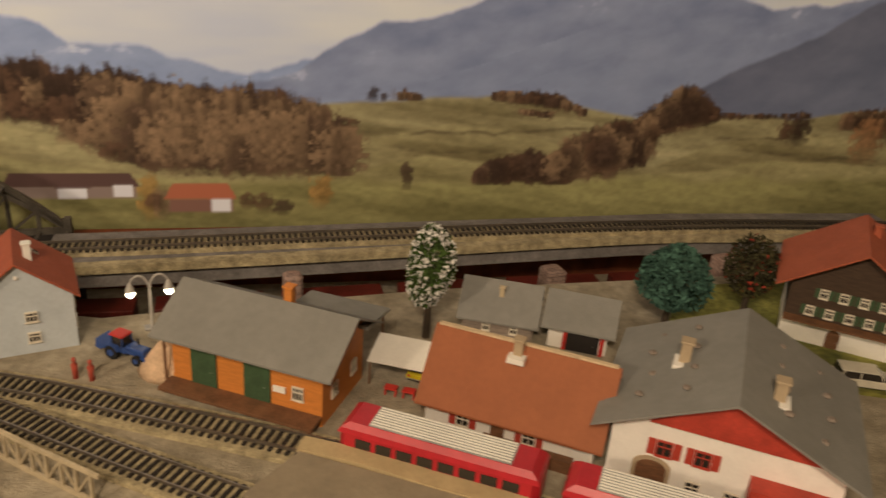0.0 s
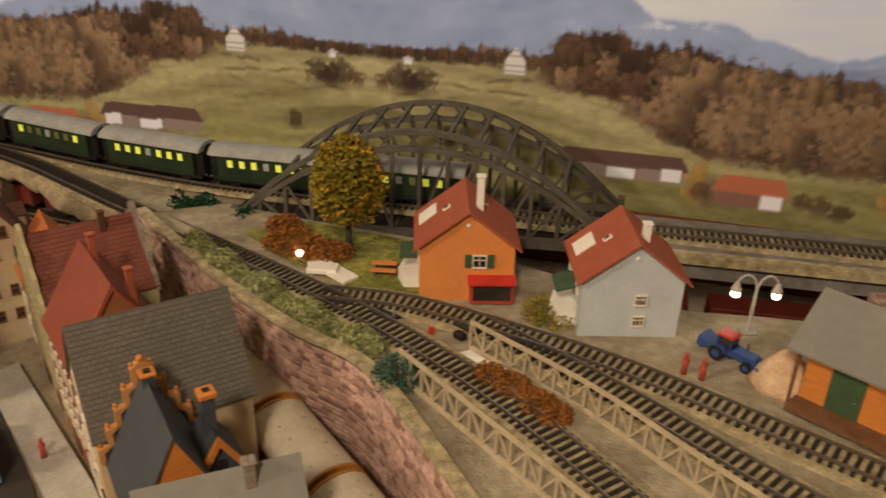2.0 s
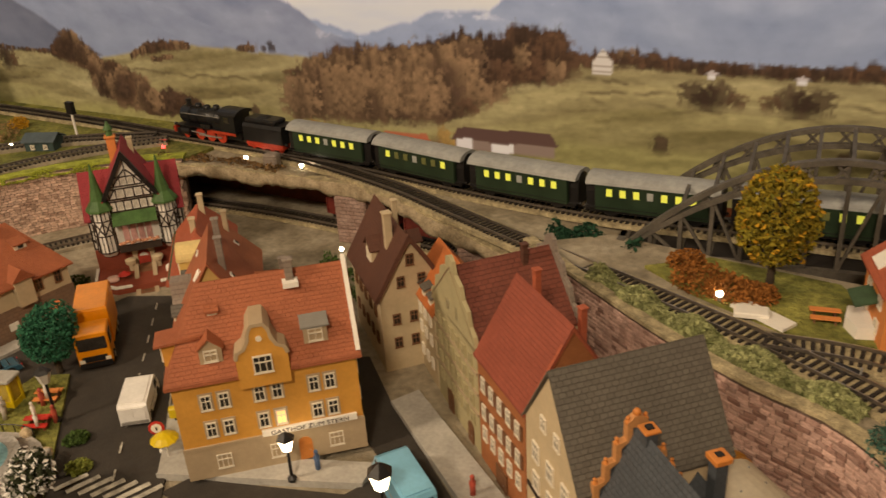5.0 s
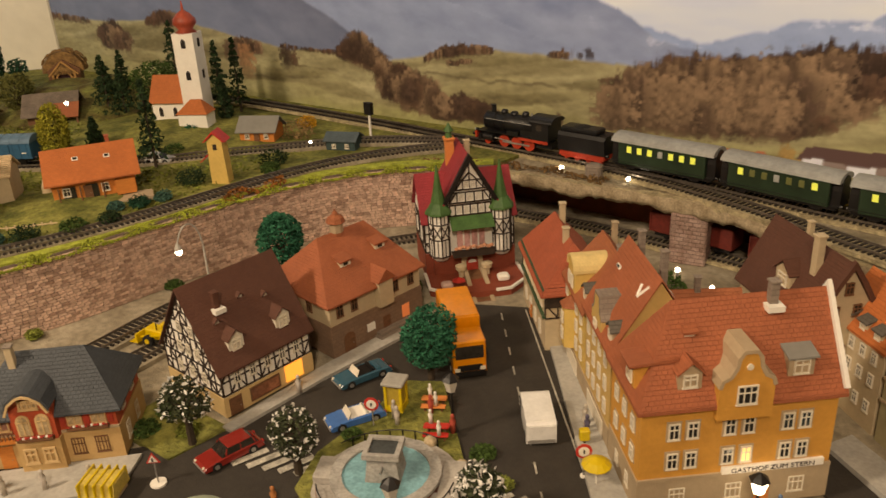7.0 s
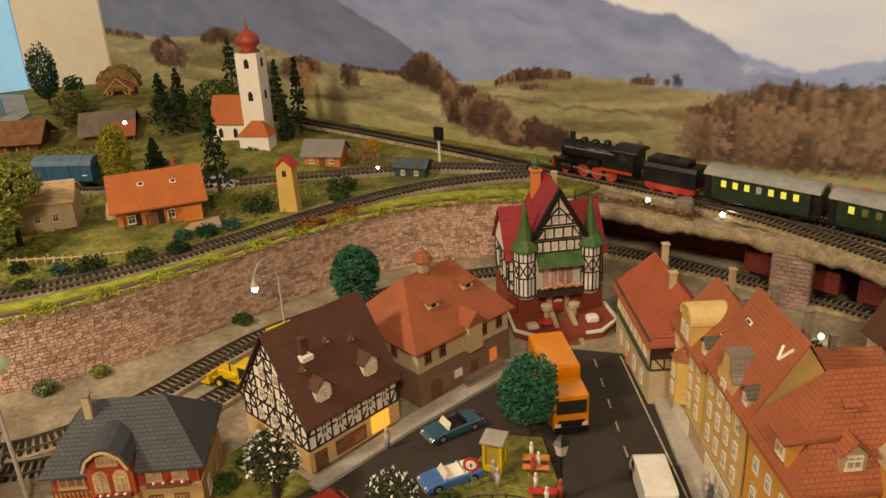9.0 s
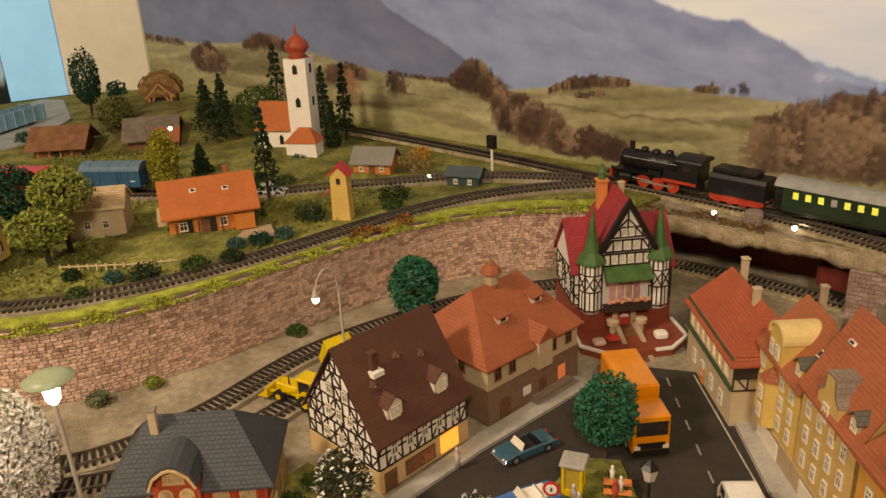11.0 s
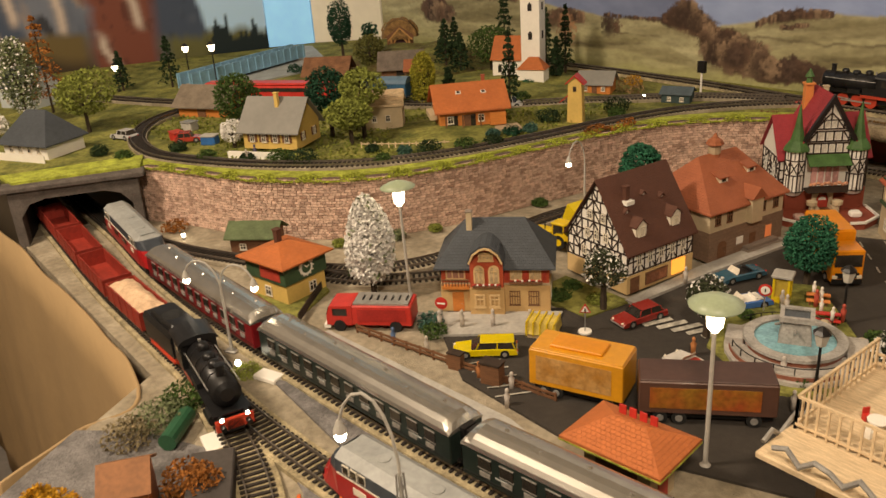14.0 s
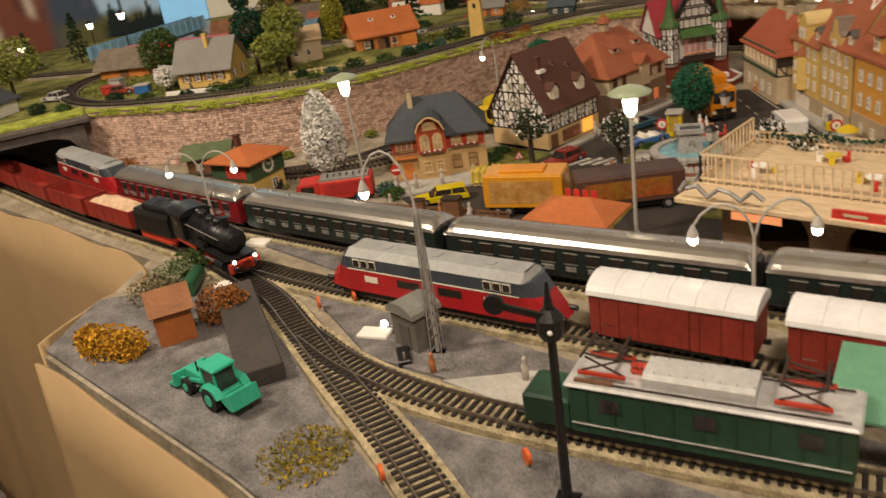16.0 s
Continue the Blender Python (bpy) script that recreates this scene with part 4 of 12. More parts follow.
M_OCHRE = wallmat("ochre_plaster", (0.58, 0.29, 0.05))
M_YELLOW = wallmat("yellow_plaster", (0.62, 0.43, 0.12))
M_BUFF = wallmat("buff_plaster", (0.56, 0.38, 0.13))
M_CREAM = wallmat("cream_plaster", (0.52, 0.42, 0.27))
M_OLIVE = wallmat("olive_cream_plaster", (0.40, 0.35, 0.20))
M_ORANGEW = wallmat("orange_plaster", (0.66, 0.24, 0.065))
M_BLUEGR = wallmat("pale_blue_grey_plaster", (0.50, 0.55, 0.58))
M_BRICKO = add_rows(wallmat("orange_brick", (0.38, 0.14, 0.05)), 0.005, 0.0022, 0.4, depth=0.0004)
M_BRICKR = add_rows(wallmat("red_brick", (0.27, 0.06, 0.03)), 0.005, 0.0022, 0.4, depth=0.0004)
M_TIMBER = mat("dark_timber", (0.035, 0.022, 0.015), 0.75, 0.3, 100)
M_WOODB = mat("brown_wood", (0.16, 0.075, 0.035), 0.7, 0.25, 80, stretch=(1, 1, 6))
M_WOODO = mat("orange_stained_wood", (0.56, 0.20, 0.04), 0.6, 0.12, 80, stretch=(1, 1, 6))
M_DOORG = mat("green_door_paint", (0.045, 0.085, 0.04), 0.6, 0.2, 80)
M_SANDST = wallmat("sandstone", (0.40, 0.31, 0.20))
M_STONEG = add_rows(wallmat("grey_stone_wall", (0.27, 0.22, 0.18)), 0.008, 0.005, 0.5, depth=0.0006)
M_GREENR = mat("green_copper_roof", (0.06, 0.13, 0.035), 0.6, 0.25, 60)
M_RED = mat("bright_red_paint", (0.50, 0.035, 0.025), 0.45, 0.15, 60)
M_SHUTR = mat("red_shutter", (0.42, 0.05, 0.03), 0.6, 0.2, 80)

_win = {}


def window_data(w, h, fr, bars, material):
    """Frame, mullions, transom and sill in one moulding."""
    key = (round(w, 4), round(h, 4), bars, material.name)
    if key not in _win:
        t, m, at = fr, Mesh(), {}
        xs = [-w / 2 - t * 0.6, -w / 2, -w / 2 + t]
        for k in range(bars):
            x = -w / 2 + w * (k + 1) / (bars + 1)
            xs += [x - t / 3, x + t / 3]
        xs += [w / 2 - t, w / 2, w / 2 + t * 0.6]
        zs = [-t * 0.8, 0, t, h * 0.62 - t / 3, h * 0.62 + t / 3, h - t, h]

        def full(i, j):
            if not (0 <= i < len(xs) - 1 and 0 <= j < len(zs) - 1):
                return False
            if j == 0:
                return True
            if i in (0, len(xs) - 2):
                return False
            return i % 2 == 1 or j in (1, 3, 5)

        def vert(i, j, y):
            if (i, j, y) not in at:
                at[i, j, y] = len(m.v)
                m.v.append((xs[i], y, zs[j]))
            return at[i, j, y]
        f, b = -0.0012, 0.0006
        for i in range(len(xs) - 1):
            for j in range(len(zs) - 1):
                if not full(i, j):
                    continue
                m.f.append((vert(i, j, f), vert(i + 1, j, f), vert(i + 1, j + 1, f), vert(i, j + 1, f)))
                for di, dj, p, q in ((-1, 0, (i, j), (i, j + 1)), (1, 0, (i + 1, j + 1), (i + 1, j)), (0, -1, (i + 1, j), (i, j)), (0, 1, (i, j + 1), (i + 1, j + 1))):
                    if not full(i + di, j + dj):
                        m.f.append((vert(*p, f), vert(*q, f), vert(*q, b), vert(*p, b)))
        _win[key] = (m.data("window", material), {})
    return _win[key]


def pane_data(w, h, material):
    key = ("pane", round(w, 4), round(h, 4), material.name)
    if key not in _win:
        _win[key] = Mesh().box(-w / 2 + 0.0004, w / 2 - 0.0004, -0.0003, 0.0002, 0.0004, h - 0.0004).data("pane", material)
    return _win[key]


def window(parent, m, w, h, frame_mat=None, glass=None, bars=1, fr=0.0011):
    d, _ = window_data(w, h, fr, bars, frame_mat or M_FRAME)
    ob = part("window", d, None, parent, at=m)
    part("pane", pane_data(w, h, glass or M_GLASS), None, ob)
    return ob


def front_pose(fl, fr, depth, z):
    fl, fr = Vector(fl), Vector(fr)
    a = math.atan2(fr.y - fl.y, fr.x - fl.x)
    w = (fr - fl).length
    mid = (fl + fr) / 2 + Vector((-math.sin(a), math.cos(a))) * depth / 2
    return mid.x, mid.y, z, math.degrees(a), w


class House:
    """A house with its front wall on the local -y side, between two ground corners."""

    def __init__(self, label, fl, fr, depth, z0, eave, ridge, wall, roof, axis="x", name="house", over=0.004, cat="house", hip=0.0, base=None, base_h=0.0, wall_label="", roof_label="", thick=0.0022, hip_left=0.0):
        x, y, z, a, w = front_pose(fl, fr, depth, z0)
        self.w, self.d, self.h, self.r, self.axis, self.over = w, depth, eave - z0, ridge - z0, axis, over
        self.t = thing(name, label, cat, x, y, z, a)
        W, D, H, R = w / 2, depth / 2, self.h, self.r
        m = Mesh()
        if hip_left:
            m.loft([[(-W, -D, z), (W, -D, z), (W, D, z), (-W, D, z)] for z in (0, H)])
            m.prismx([(-D, H), (D, H), (0, R - thick)], W - 0.004, W)
        elif hip and axis == "x":
            m.box(-W, W, -D, D, 0, H)
        elif axis == "x":
            m.prismx([(-D, 0), (D, 0), (D, H), (0, R - thick), (-D, H)], -W, W)
        else:
            m.prism([(-W, 0), (W, 0), (W, H), (0, R - thick), (-W, H)], -D, D)
        part("wall", m, wall, self.t, wall_label)
        if base:
            part("plinth", Mesh().box(-W - 0.0012, W + 0.0012, -D - 0.0012, D + 0.0012, 0, base_h), base, self.t)
        rm, o, k = Mesh(), over, thick
        if hip_left:
            e = H - o * (R - H) / D
            rm.add([(-W - o, -D - o, e), (W + o, -D - o, e), (W + o, D + o, e), (-W - o, D + o, e), (-W + hip_left, 0, R), (W + o, 0, R)], [(0, 1, 5, 4), (1, 2, 5), (2, 3, 4, 5), (3, 0, 4), (3, 2, 1, 0)])
            rm.box(-W - o, W + o, -D - o, D + o, e - k * 1.6, e - 0.0002)
        elif hip:
            L = (W if axis == "x" else D)
            S = (D if axis == "x" else W)
            e = H - o * (R - H) / S
            ring = [(-L - o, -S - o), (L + o, -S - o), (L + o, S + o), (-L - o, S + o)]
            top = [(-L + hip, -0.0005), (L - hip, -0.0005), (L - hip, 0.0005), (-L + hip, 0.0005)]
            if axis != "x":
                ring, top = [(-b, a2) for a2, b in ring], [(-b, a2) for a2, b in top]
            rm.loft([[(a2, b, e - k) for a2, b in ring], [(a2, b, e) for a2, b in ring], [(a2, b, R) for a2, b in top]])
        else:
            L, S = (W, D) if axis == "x" else (D, W)
            e = H - o * (R - H) / S
            for s in (-1, 1):
                prof = [(s * (S + o), e), (0, R), (0, R + k), (s * (S + o), e + k)]
                if axis == "x":
                    rm.prismx(prof, -L - o, L + o)
                else:
                    rm.prism(prof, -L - o, L + o)
        self.roof = part("roof", rm, roof, self.t, roof_label)
        self.rm = roof

    def face(self, f):
        """Pose of a wall's foot line centre, looking out."""
        W, D = self.w / 2, self.d / 2
        return {"f": spot(0, -D, 0), "b": spot(0, D, 0, 0, 0, 180), "r": spot(W, 0, 0, 0, 0, 90), "l": spot(-W, 0, 0, 0, 0, -90)}[f]

    def windows(self, f, rows, w=0.0085, h=0.012, frame=None, glass=None, bars=1, lit=(), shutters=None, surround=None):
        """rows: (height, [positions along the wall])."""
        n = 0
        for z, xs in rows:
            for x in xs:
                if surround:
                    part("surround", Mesh().box(-w / 2 - 0.0018, w / 2 + 0.0018, -0.0006, 0.0004, -0.002, h + 0.002), surround, self.t, at=self.face(f) @ spot(x, 0, z))
                window(self.t, self.face(f) @ spot(x, -0.0008, z), w, h, frame, M_LITWIN if n in lit else glass, bars)
                if shutters:
                    for s in (-1, 1):
                        part("shutter", Mesh().box(-w * 0.24, w * 0.24, -0.0008, 0.0004, 0, h), shutters, self.t, at=self.face(f) @ spot(x + s * w * 0.78, -0.0006, z))
                n += 1
        return self

    def door(self, f, x, w, h, material, arch=False, frame=None, z=0):
        pm = [(-w / 2, 0), (w / 2, 0), (w / 2, h * 0.75 if arch else h)] + ([(w / 2 * math.cos(a), h * 0.75 + h * 0.25 * math.sin(a)) for a in np.linspace(0.3, 2.84, 7)] if arch else []) + [(-w / 2, h * 0.75 if arch else h)]
        d = part("door", Mesh().prism(pm, -0.0008, 0.0006), material, self.t, at=self.face(f) @ spot(x, -0.001, z))
        if frame:
            fm = [(a * 1.28, b * 1.1) for a, b in pm]
            part("door_surround", Mesh().prism(fm, -0.0006, 0.0006), frame, self.t, at=self.face(f) @ spot(x, -0.0003, z))
        part("door_knob", Mesh().ball(w * 0.3, -0.0014, h * 0.4, 0.0005, n=6, m=4), M_METAL, d)
        return self

    def band(self, f, z, h, material, out=0.0008):
        L = self.w if f in "fb" else self.d
        part("cornice", Mesh().box(-L / 2 - 0.001, L / 2 + 0.001, -out, 0.0004, z, z + h), material, self.t, at=self.face(f))
        return self

    def chimney(self, x, y, top, w=0.006, material=None, cap=None, skirt=None):
        c = part("chimney", Mesh().cbox(-w / 2, w / 2, -w / 2, w / 2, self.h * 0.9, top, 0.0004), material or M_STONEG, self.t, at=spot(x, y, 0))
        part("chimney_cap", Mesh().cbox(-w * 0.65, w * 0.65, -w * 0.65, w * 0.65, top, top + w * 0.25, 0.0004), cap or material or M_STONEG, c)
        if skirt:
            z = self.roof_z(x, y)
            part("flashing", Mesh().box(-w * 0.95, w * 0.95, -w * 1.3, w * 0.9, z - 0.003, z + 0.0022), skirt, c)
        return self

    def roof_z(self, x, y):
        S, v = (self.d / 2, abs(y)) if self.axis == "x" else (self.w / 2, abs(x))
        return self.h + (self.r - self.h) * (1 - v / S)

    def skylight(self, x, y, w=0.006, l=0.008, material=None, face_f=True):
        S = self.d / 2 if self.axis == "x" else self.w / 2
        sl = math.degrees(math.atan2(self.r - self.h, S))
        if self.axis == "x":
            m = spot(x, y, self.roof_z(x, y) + 0.0026, sl if y < 0 else -sl)
        else:
            m = spot(x, y, self.roof_z(x, y) + 0.0026, 0, -sl if x < 0 else sl)
        s = part("skylight", Mesh().cbox(-w / 2, w / 2, -l / 2, l / 2, -0.0006, 0.0012, 0.0004), material or M_WHITE, self.t, at=m)
        part("pane", Mesh().box(-w * 0.32, w * 0.32, -l * 0.32, l * 0.32, 0.0011, 0.0015), M_GLASS, s)
        return self

    def dormer(self, x, z, w=0.014, h=0.012, wall=None, roof=None, face="f", flat=False, win=True):
        """A dormer on the front or back slope (ridge along x), or the left or right slope (ridge along y)."""
        S = self.d / 2 if self.axis == "x" else self.w / 2
        slope = (self.r - self.h) / S
        ang = {"f": 0, "b": 180, "r": 90, "l": -90}[face]
        y = -S * (1 - (z - self.h) / (self.r - self.h))
        base = spot(0, 0, 0, 0, 0, ang) @ spot(x, y, z)
        L = (h + w * (0.1 if flat else 0.5)) / slope + 0.002
        d = part("dormer", Mesh().prism([(-w / 2, -0.004), (w / 2, -0.004), (w / 2, h), (-w / 2, h)] if flat else [(-w / 2, -0.004), (w / 2, -0.004), (w / 2, h), (0, h + w * 0.42), (-w / 2, h)], 0, L), wall or M_CREAM, self.t, at=base)
        k, o = 0.0014, 0.002
        if flat:
            part("dormer_roof", Mesh().prismx([(-0.003, h - 0.001), (L + 0.002, h + 0.004), (L + 0.002, h + 0.0058), (-0.003, h + 0.0008)], -w / 2 - o, w / 2 + o), roof or self.rm, d)
        else:
            rm = Mesh()
            for s in (-1, 1):
                rm.prism([(s * (w / 2 + o), h - o * 0.9), (0, h + w * 0.45), (0, h + w * 0.45 + k), (s * (w / 2 + o), h - o * 0.9 + k)], -0.003, L + 0.002)
            part("dormer_roof", rm, roof or self.rm, d)
        if win:
            wd, _ = window_data(w * 0.6, h * 0.75, 0.0009, 1, M_FRAME)
            part("dormer_window", wd, None, d, at=spot(0, -0.0006, h * 0.12))
        return self

    def timber(self, f, z0, z1, cols, rows, wmul=1.0, cross=(), gable=False, bw=0.0016, material=None):
        """Timber framing on a wall between two heights; gable: fills the triangle above."""
        L = (self.w if f in "fb" else self.d) * wmul
        m = Mesh()
        def bar(x0, za, x1, zb):
            dx, dz = x1 - x0, zb - za
            l = math.hypot(dx, dz)
            nx, nz = -dz / l * bw / 2, dx / l * bw / 2
            m.prism([(x0 - nx, za - nz), (x1 - nx, zb - nz), (x1 + nx, zb + nz), (x0 + nx, za + nz)], -0.001, 0.0003)
        wide = lambda z: L / 2 if not gable else L / 2 * max(0.0, min(1.0, (self.r - z) / (self.r - self.h)))
        zs = np.linspace(z0, z1, rows + 1)
        for z in zs:
            if wide(z) > bw:
                bar(-wide(z), z, wide(z), z)
        for i in range(rows):
            za, zb = zs[i], zs[i + 1]
            w0 = wide(zb) if gable else L / 2
            n = max(1, int(round(cols * w0 / (L / 2)))) if gable else cols
            for k in range(n + 1):
                x = -w0 + 2 * w0 * k / n
                bar(x, za, x, zb)
                if k < n and (k + i) % 3 in cross:
                    x2 = -w0 + 2 * w0 * (k + 1) / n
                    if (k + i) % 2:
                        bar(x, za, x2, zb)
                    else:
                        bar(x2, za, x, zb)
        if gable:
            for s in (-1, 1):
                bar(s * wide(z0), z0, 0, self.r - 0.002)
        part("timber_frame", m, material or M_TIMBER, self.t, "dark timber framing", at=self.face(f))
        return self


def spread(n, span):
    return [(-span / 2 + span * (k + 0.5) / n) for k in range(n)]


M_WOODD = mat("dark_chalet_wood", (0.055, 0.033, 0.02), 0.75, 0.25, 80, stretch=(1, 1, 6))

# upper station side
shed = House("orange wooden goods shed with a wide grey roof", (-0.085, 0.668), (0.045, 0.592), 0.085, UP, 0.180, 0.2045, M_WOODO, M_R_GREYP, name="goods_shed", over=0.014, cat="shed")
shed.door("f", -0.042, 0.026, 0.038, M_DOORG, z=0.012).door("f", 0.012, 0.026, 0.038, M_DOORG, z=0.012)
shed.windows("f", [(0.022, [0.052])], 0.011, 0.014, bars=2).windows("r", [(0.02, [-0.02, 0.02])], 0.011, 0.014)
part("loading_ramp", Mesh().box(-0.078, 0.075, -0.0635, -0.043, 0.008, 0.0115), M_WOODB, shed.t, "brown wooden loading ramp")
for k in range(6):
    part("ramp_brace", Mesh().beam((-0.07 + k * 0.027, -0.06, 0.008), (-0.07 + k * 0.027, -0.043, 0.0), 0.002), M_WOODB, shed.t)
part("sign", Mesh().box(0.028, 0.04, -0.0445, -0.0428, 0.026, 0.032), M_WHITE, shed.t, "small white sign with grey bars")
shed.chimney(0.018, 0.006, 0.103, 0.008, M_WOODO)
part("side_canopy", Mesh().prismx([(0.03, 0.062), (0.085, 0.055), (0.085, 0.058), (0.03, 0.0655)], 0.0, 0.085), M_R_GREYP, shed.t)
for x in (0.005, 0.08):
    part("canopy_post", Mesh().cyl(x, 0.08, 0, 0.056, 0.0012, n=6), M_WOODB, shed.t)
for x in (-0.082,):
    part("canopy_post", Mesh().cyl(x, -0.045, 0, 0.052, 0.0015, n=6), M_WOODB, shed.t)

farm = House("white house with a rust-brown roof and red shutters", (0.135, 0.585), (0.262, 0.505), 0.075, UP, 0.152, 0.1985, M_WHITE, M_R_RUST, over=0.008)
farm.windows("f", [(0.012, [-0.04, 0.02])], 0.012, 0.012, shutters=M_SHUTR).windows("l", [(0.012, [-0.015, 0.015])], 0.01, 0.012)
farm.door("f", -0.008, 0.012, 0.024, M_WOODB)
farm.chimney(-0.005, -0.006, 0.092, 0.008, M_SANDST, skirt=M_WHITE)
part("balcony", Mesh().box(-0.02, 0.06, -0.047, -0.038, 0.0, 0.012), M_WOODB, farm.t, "brown wooden balcony front")
part("ridge_cap", Mesh().box(-0.08, 0.08, -0.002, 0.002, 0.0852, 0.0872), M_WOODW, farm.t)

inn = House("large white chalet inn with a grey roof and stone weights", (0.272, 0.50), (0.42, 0.405), 0.135, UP, 0.182, 0.2245, M_WHITE, M_R_GREYP, axis="y", over=0.016, cat="house", name="chalet_inn")
inn.windows("f", [(0.038, [-0.045, -0.015])], 0.013, 0.015, frame=M_SHUTR, shutters=M_SHUTR)
inn.door("f", -0.052, 0.024, 0.032, M_WOODB, arch=True, frame=M_SANDST)
inn.windows("f", [(0.008, [-0.018, 0.012])], 0.012, 0.014)
inn.windows("l", [(0.035, [-0.04, 0.0, 0.04])], 0.012, 0.014, shutters=M_SHUTR)
part("wood_gable", Mesh().prism([(-0.06, 0.069), (0.085, 0.069), (0, 0.105)], -0.0705, -0.067), M_SHUTR, inn.t, "red-brown boarded gable")
part("balcony", Mesh().box(0.022, 0.092, -0.088, -0.068, 0.026, 0.044), M_SHUTR, inn.t, "red-brown boarded balcony")
inn.chimney(-0.045, 0.0, 0.108, 0.009, M_SANDST, skirt=M_WHITE).chimney(0.03, -0.035, 0.113, 0.009, M_SANDST, skirt=M_WHITE)
rng = random.Random(4)
for s in (-1, 1):
    for k in range(4):
        yy = -0.05 + k * 0.035
        for xx in (0.035, 0.07):
            part("roof_stone", Mesh().ball(0, 0, 0, rng.uniform(0.003, 0.0045), 0.002, 7, 4), M_STONEG, inn.t, at=spot(s * xx + rng.uniform(-0.005, 0.005), yy, inn.roof_z(s * xx, 0) + 0.003))

chal = House("dark wooden chalet with white base and green shutters", (0.56, 0.70), (0.665, 0.625), 0.10, UP + 0.004, 0.196, 0.238, M_WOODD, M_R_RED, axis="y", over=0.016, base=M_WHITE, base_h=0.026)
chal.windows("f", [(0.034, spread(5, 0.10)), (0.056, spread(4, 0.08))], 0.009, 0.011, shutters=M_DOORG)
chal.door("f", -0.01, 0.014, 0.022, M_WOODB, arch=True)
chal.chimney(0.01, 0.02, 0.125, 0.008, M_R_RED)
part("balcony", Mesh().box(-0.065, 0.065, -0.064, -0.05, 0.028, 0.03), M_WOODB, chal.t)

for lab, x, y, rz, wallm in (("small grey-roofed hut with stone walls", 0.245, 0.735, -25, M_STONEG), ):
    h = House(lab, (0.205, 0.745), (0.275, 0.715), 0.06, UP, 0.138, 0.166, wallm, M_R_GREYP, over=0.006, name="hut", cat="hut")
    h.windows("f", [(0.006, [-0.012, 0.018])], 0.008, 0.01).chimney(0.0, -0.012, 0.05, 0.005, M_CREAM)
gar = House("white garage with red gate posts and a grey roof", (0.29, 0.708), (0.345, 0.68), 0.06, UP, 0.145, 0.166, M_WHITE, M_R_GREYP, over=0.008, name="garage", cat="garage")
gar.door("f", 0.006, 0.034, 0.024, M_DARK)
for x in (-0.013, 0.026):
    part("gate_post", Mesh().box(x - 0.002, x + 0.002, -0.033, -0.029, 0, 0.026), M_RED, gar.t)
tent = thing("market_canopy", "pale grey canopy over red tables", "canopy", 0.125, 0.66, UP, -25)
part("cover", Mesh().prismx([(-0.02, 0.026), (0.02, 0.034), (0.02, 0.0355), (-0.02, 0.0275)], -0.028, 0.028), M_WHITE, tent)
part("trim_panel", Mesh().box(0.028, 0.03, -0.018, 0.018, 0.02, 0.034), M_LIME, tent)
for x in (-0.026, 0.026):
    for y, z in ((-0.018, 0.027), (0.018, 0.034)):
        part("post", Mesh().cyl(x, y, 0, z, 0.001, n=6), M_WOODB, tent)
for x, y in ((0.112, 0.635), (0.128, 0.628), (0.142, 0.622)):
    st = thing("garden_table", "small bright red garden table", "table", x, y, UP, -25, group="garden tables")
    part("top", Mesh().box(-0.006, 0.006, -0.004, 0.004, 0.0075, 0.009), M_RED, st)
    for a in (-0.005, 0.005):
        part("leg", Mesh().box(a - 0.0006, a + 0.0006, -0.003, 0.003, 0, 0.0075), M_RED, st)

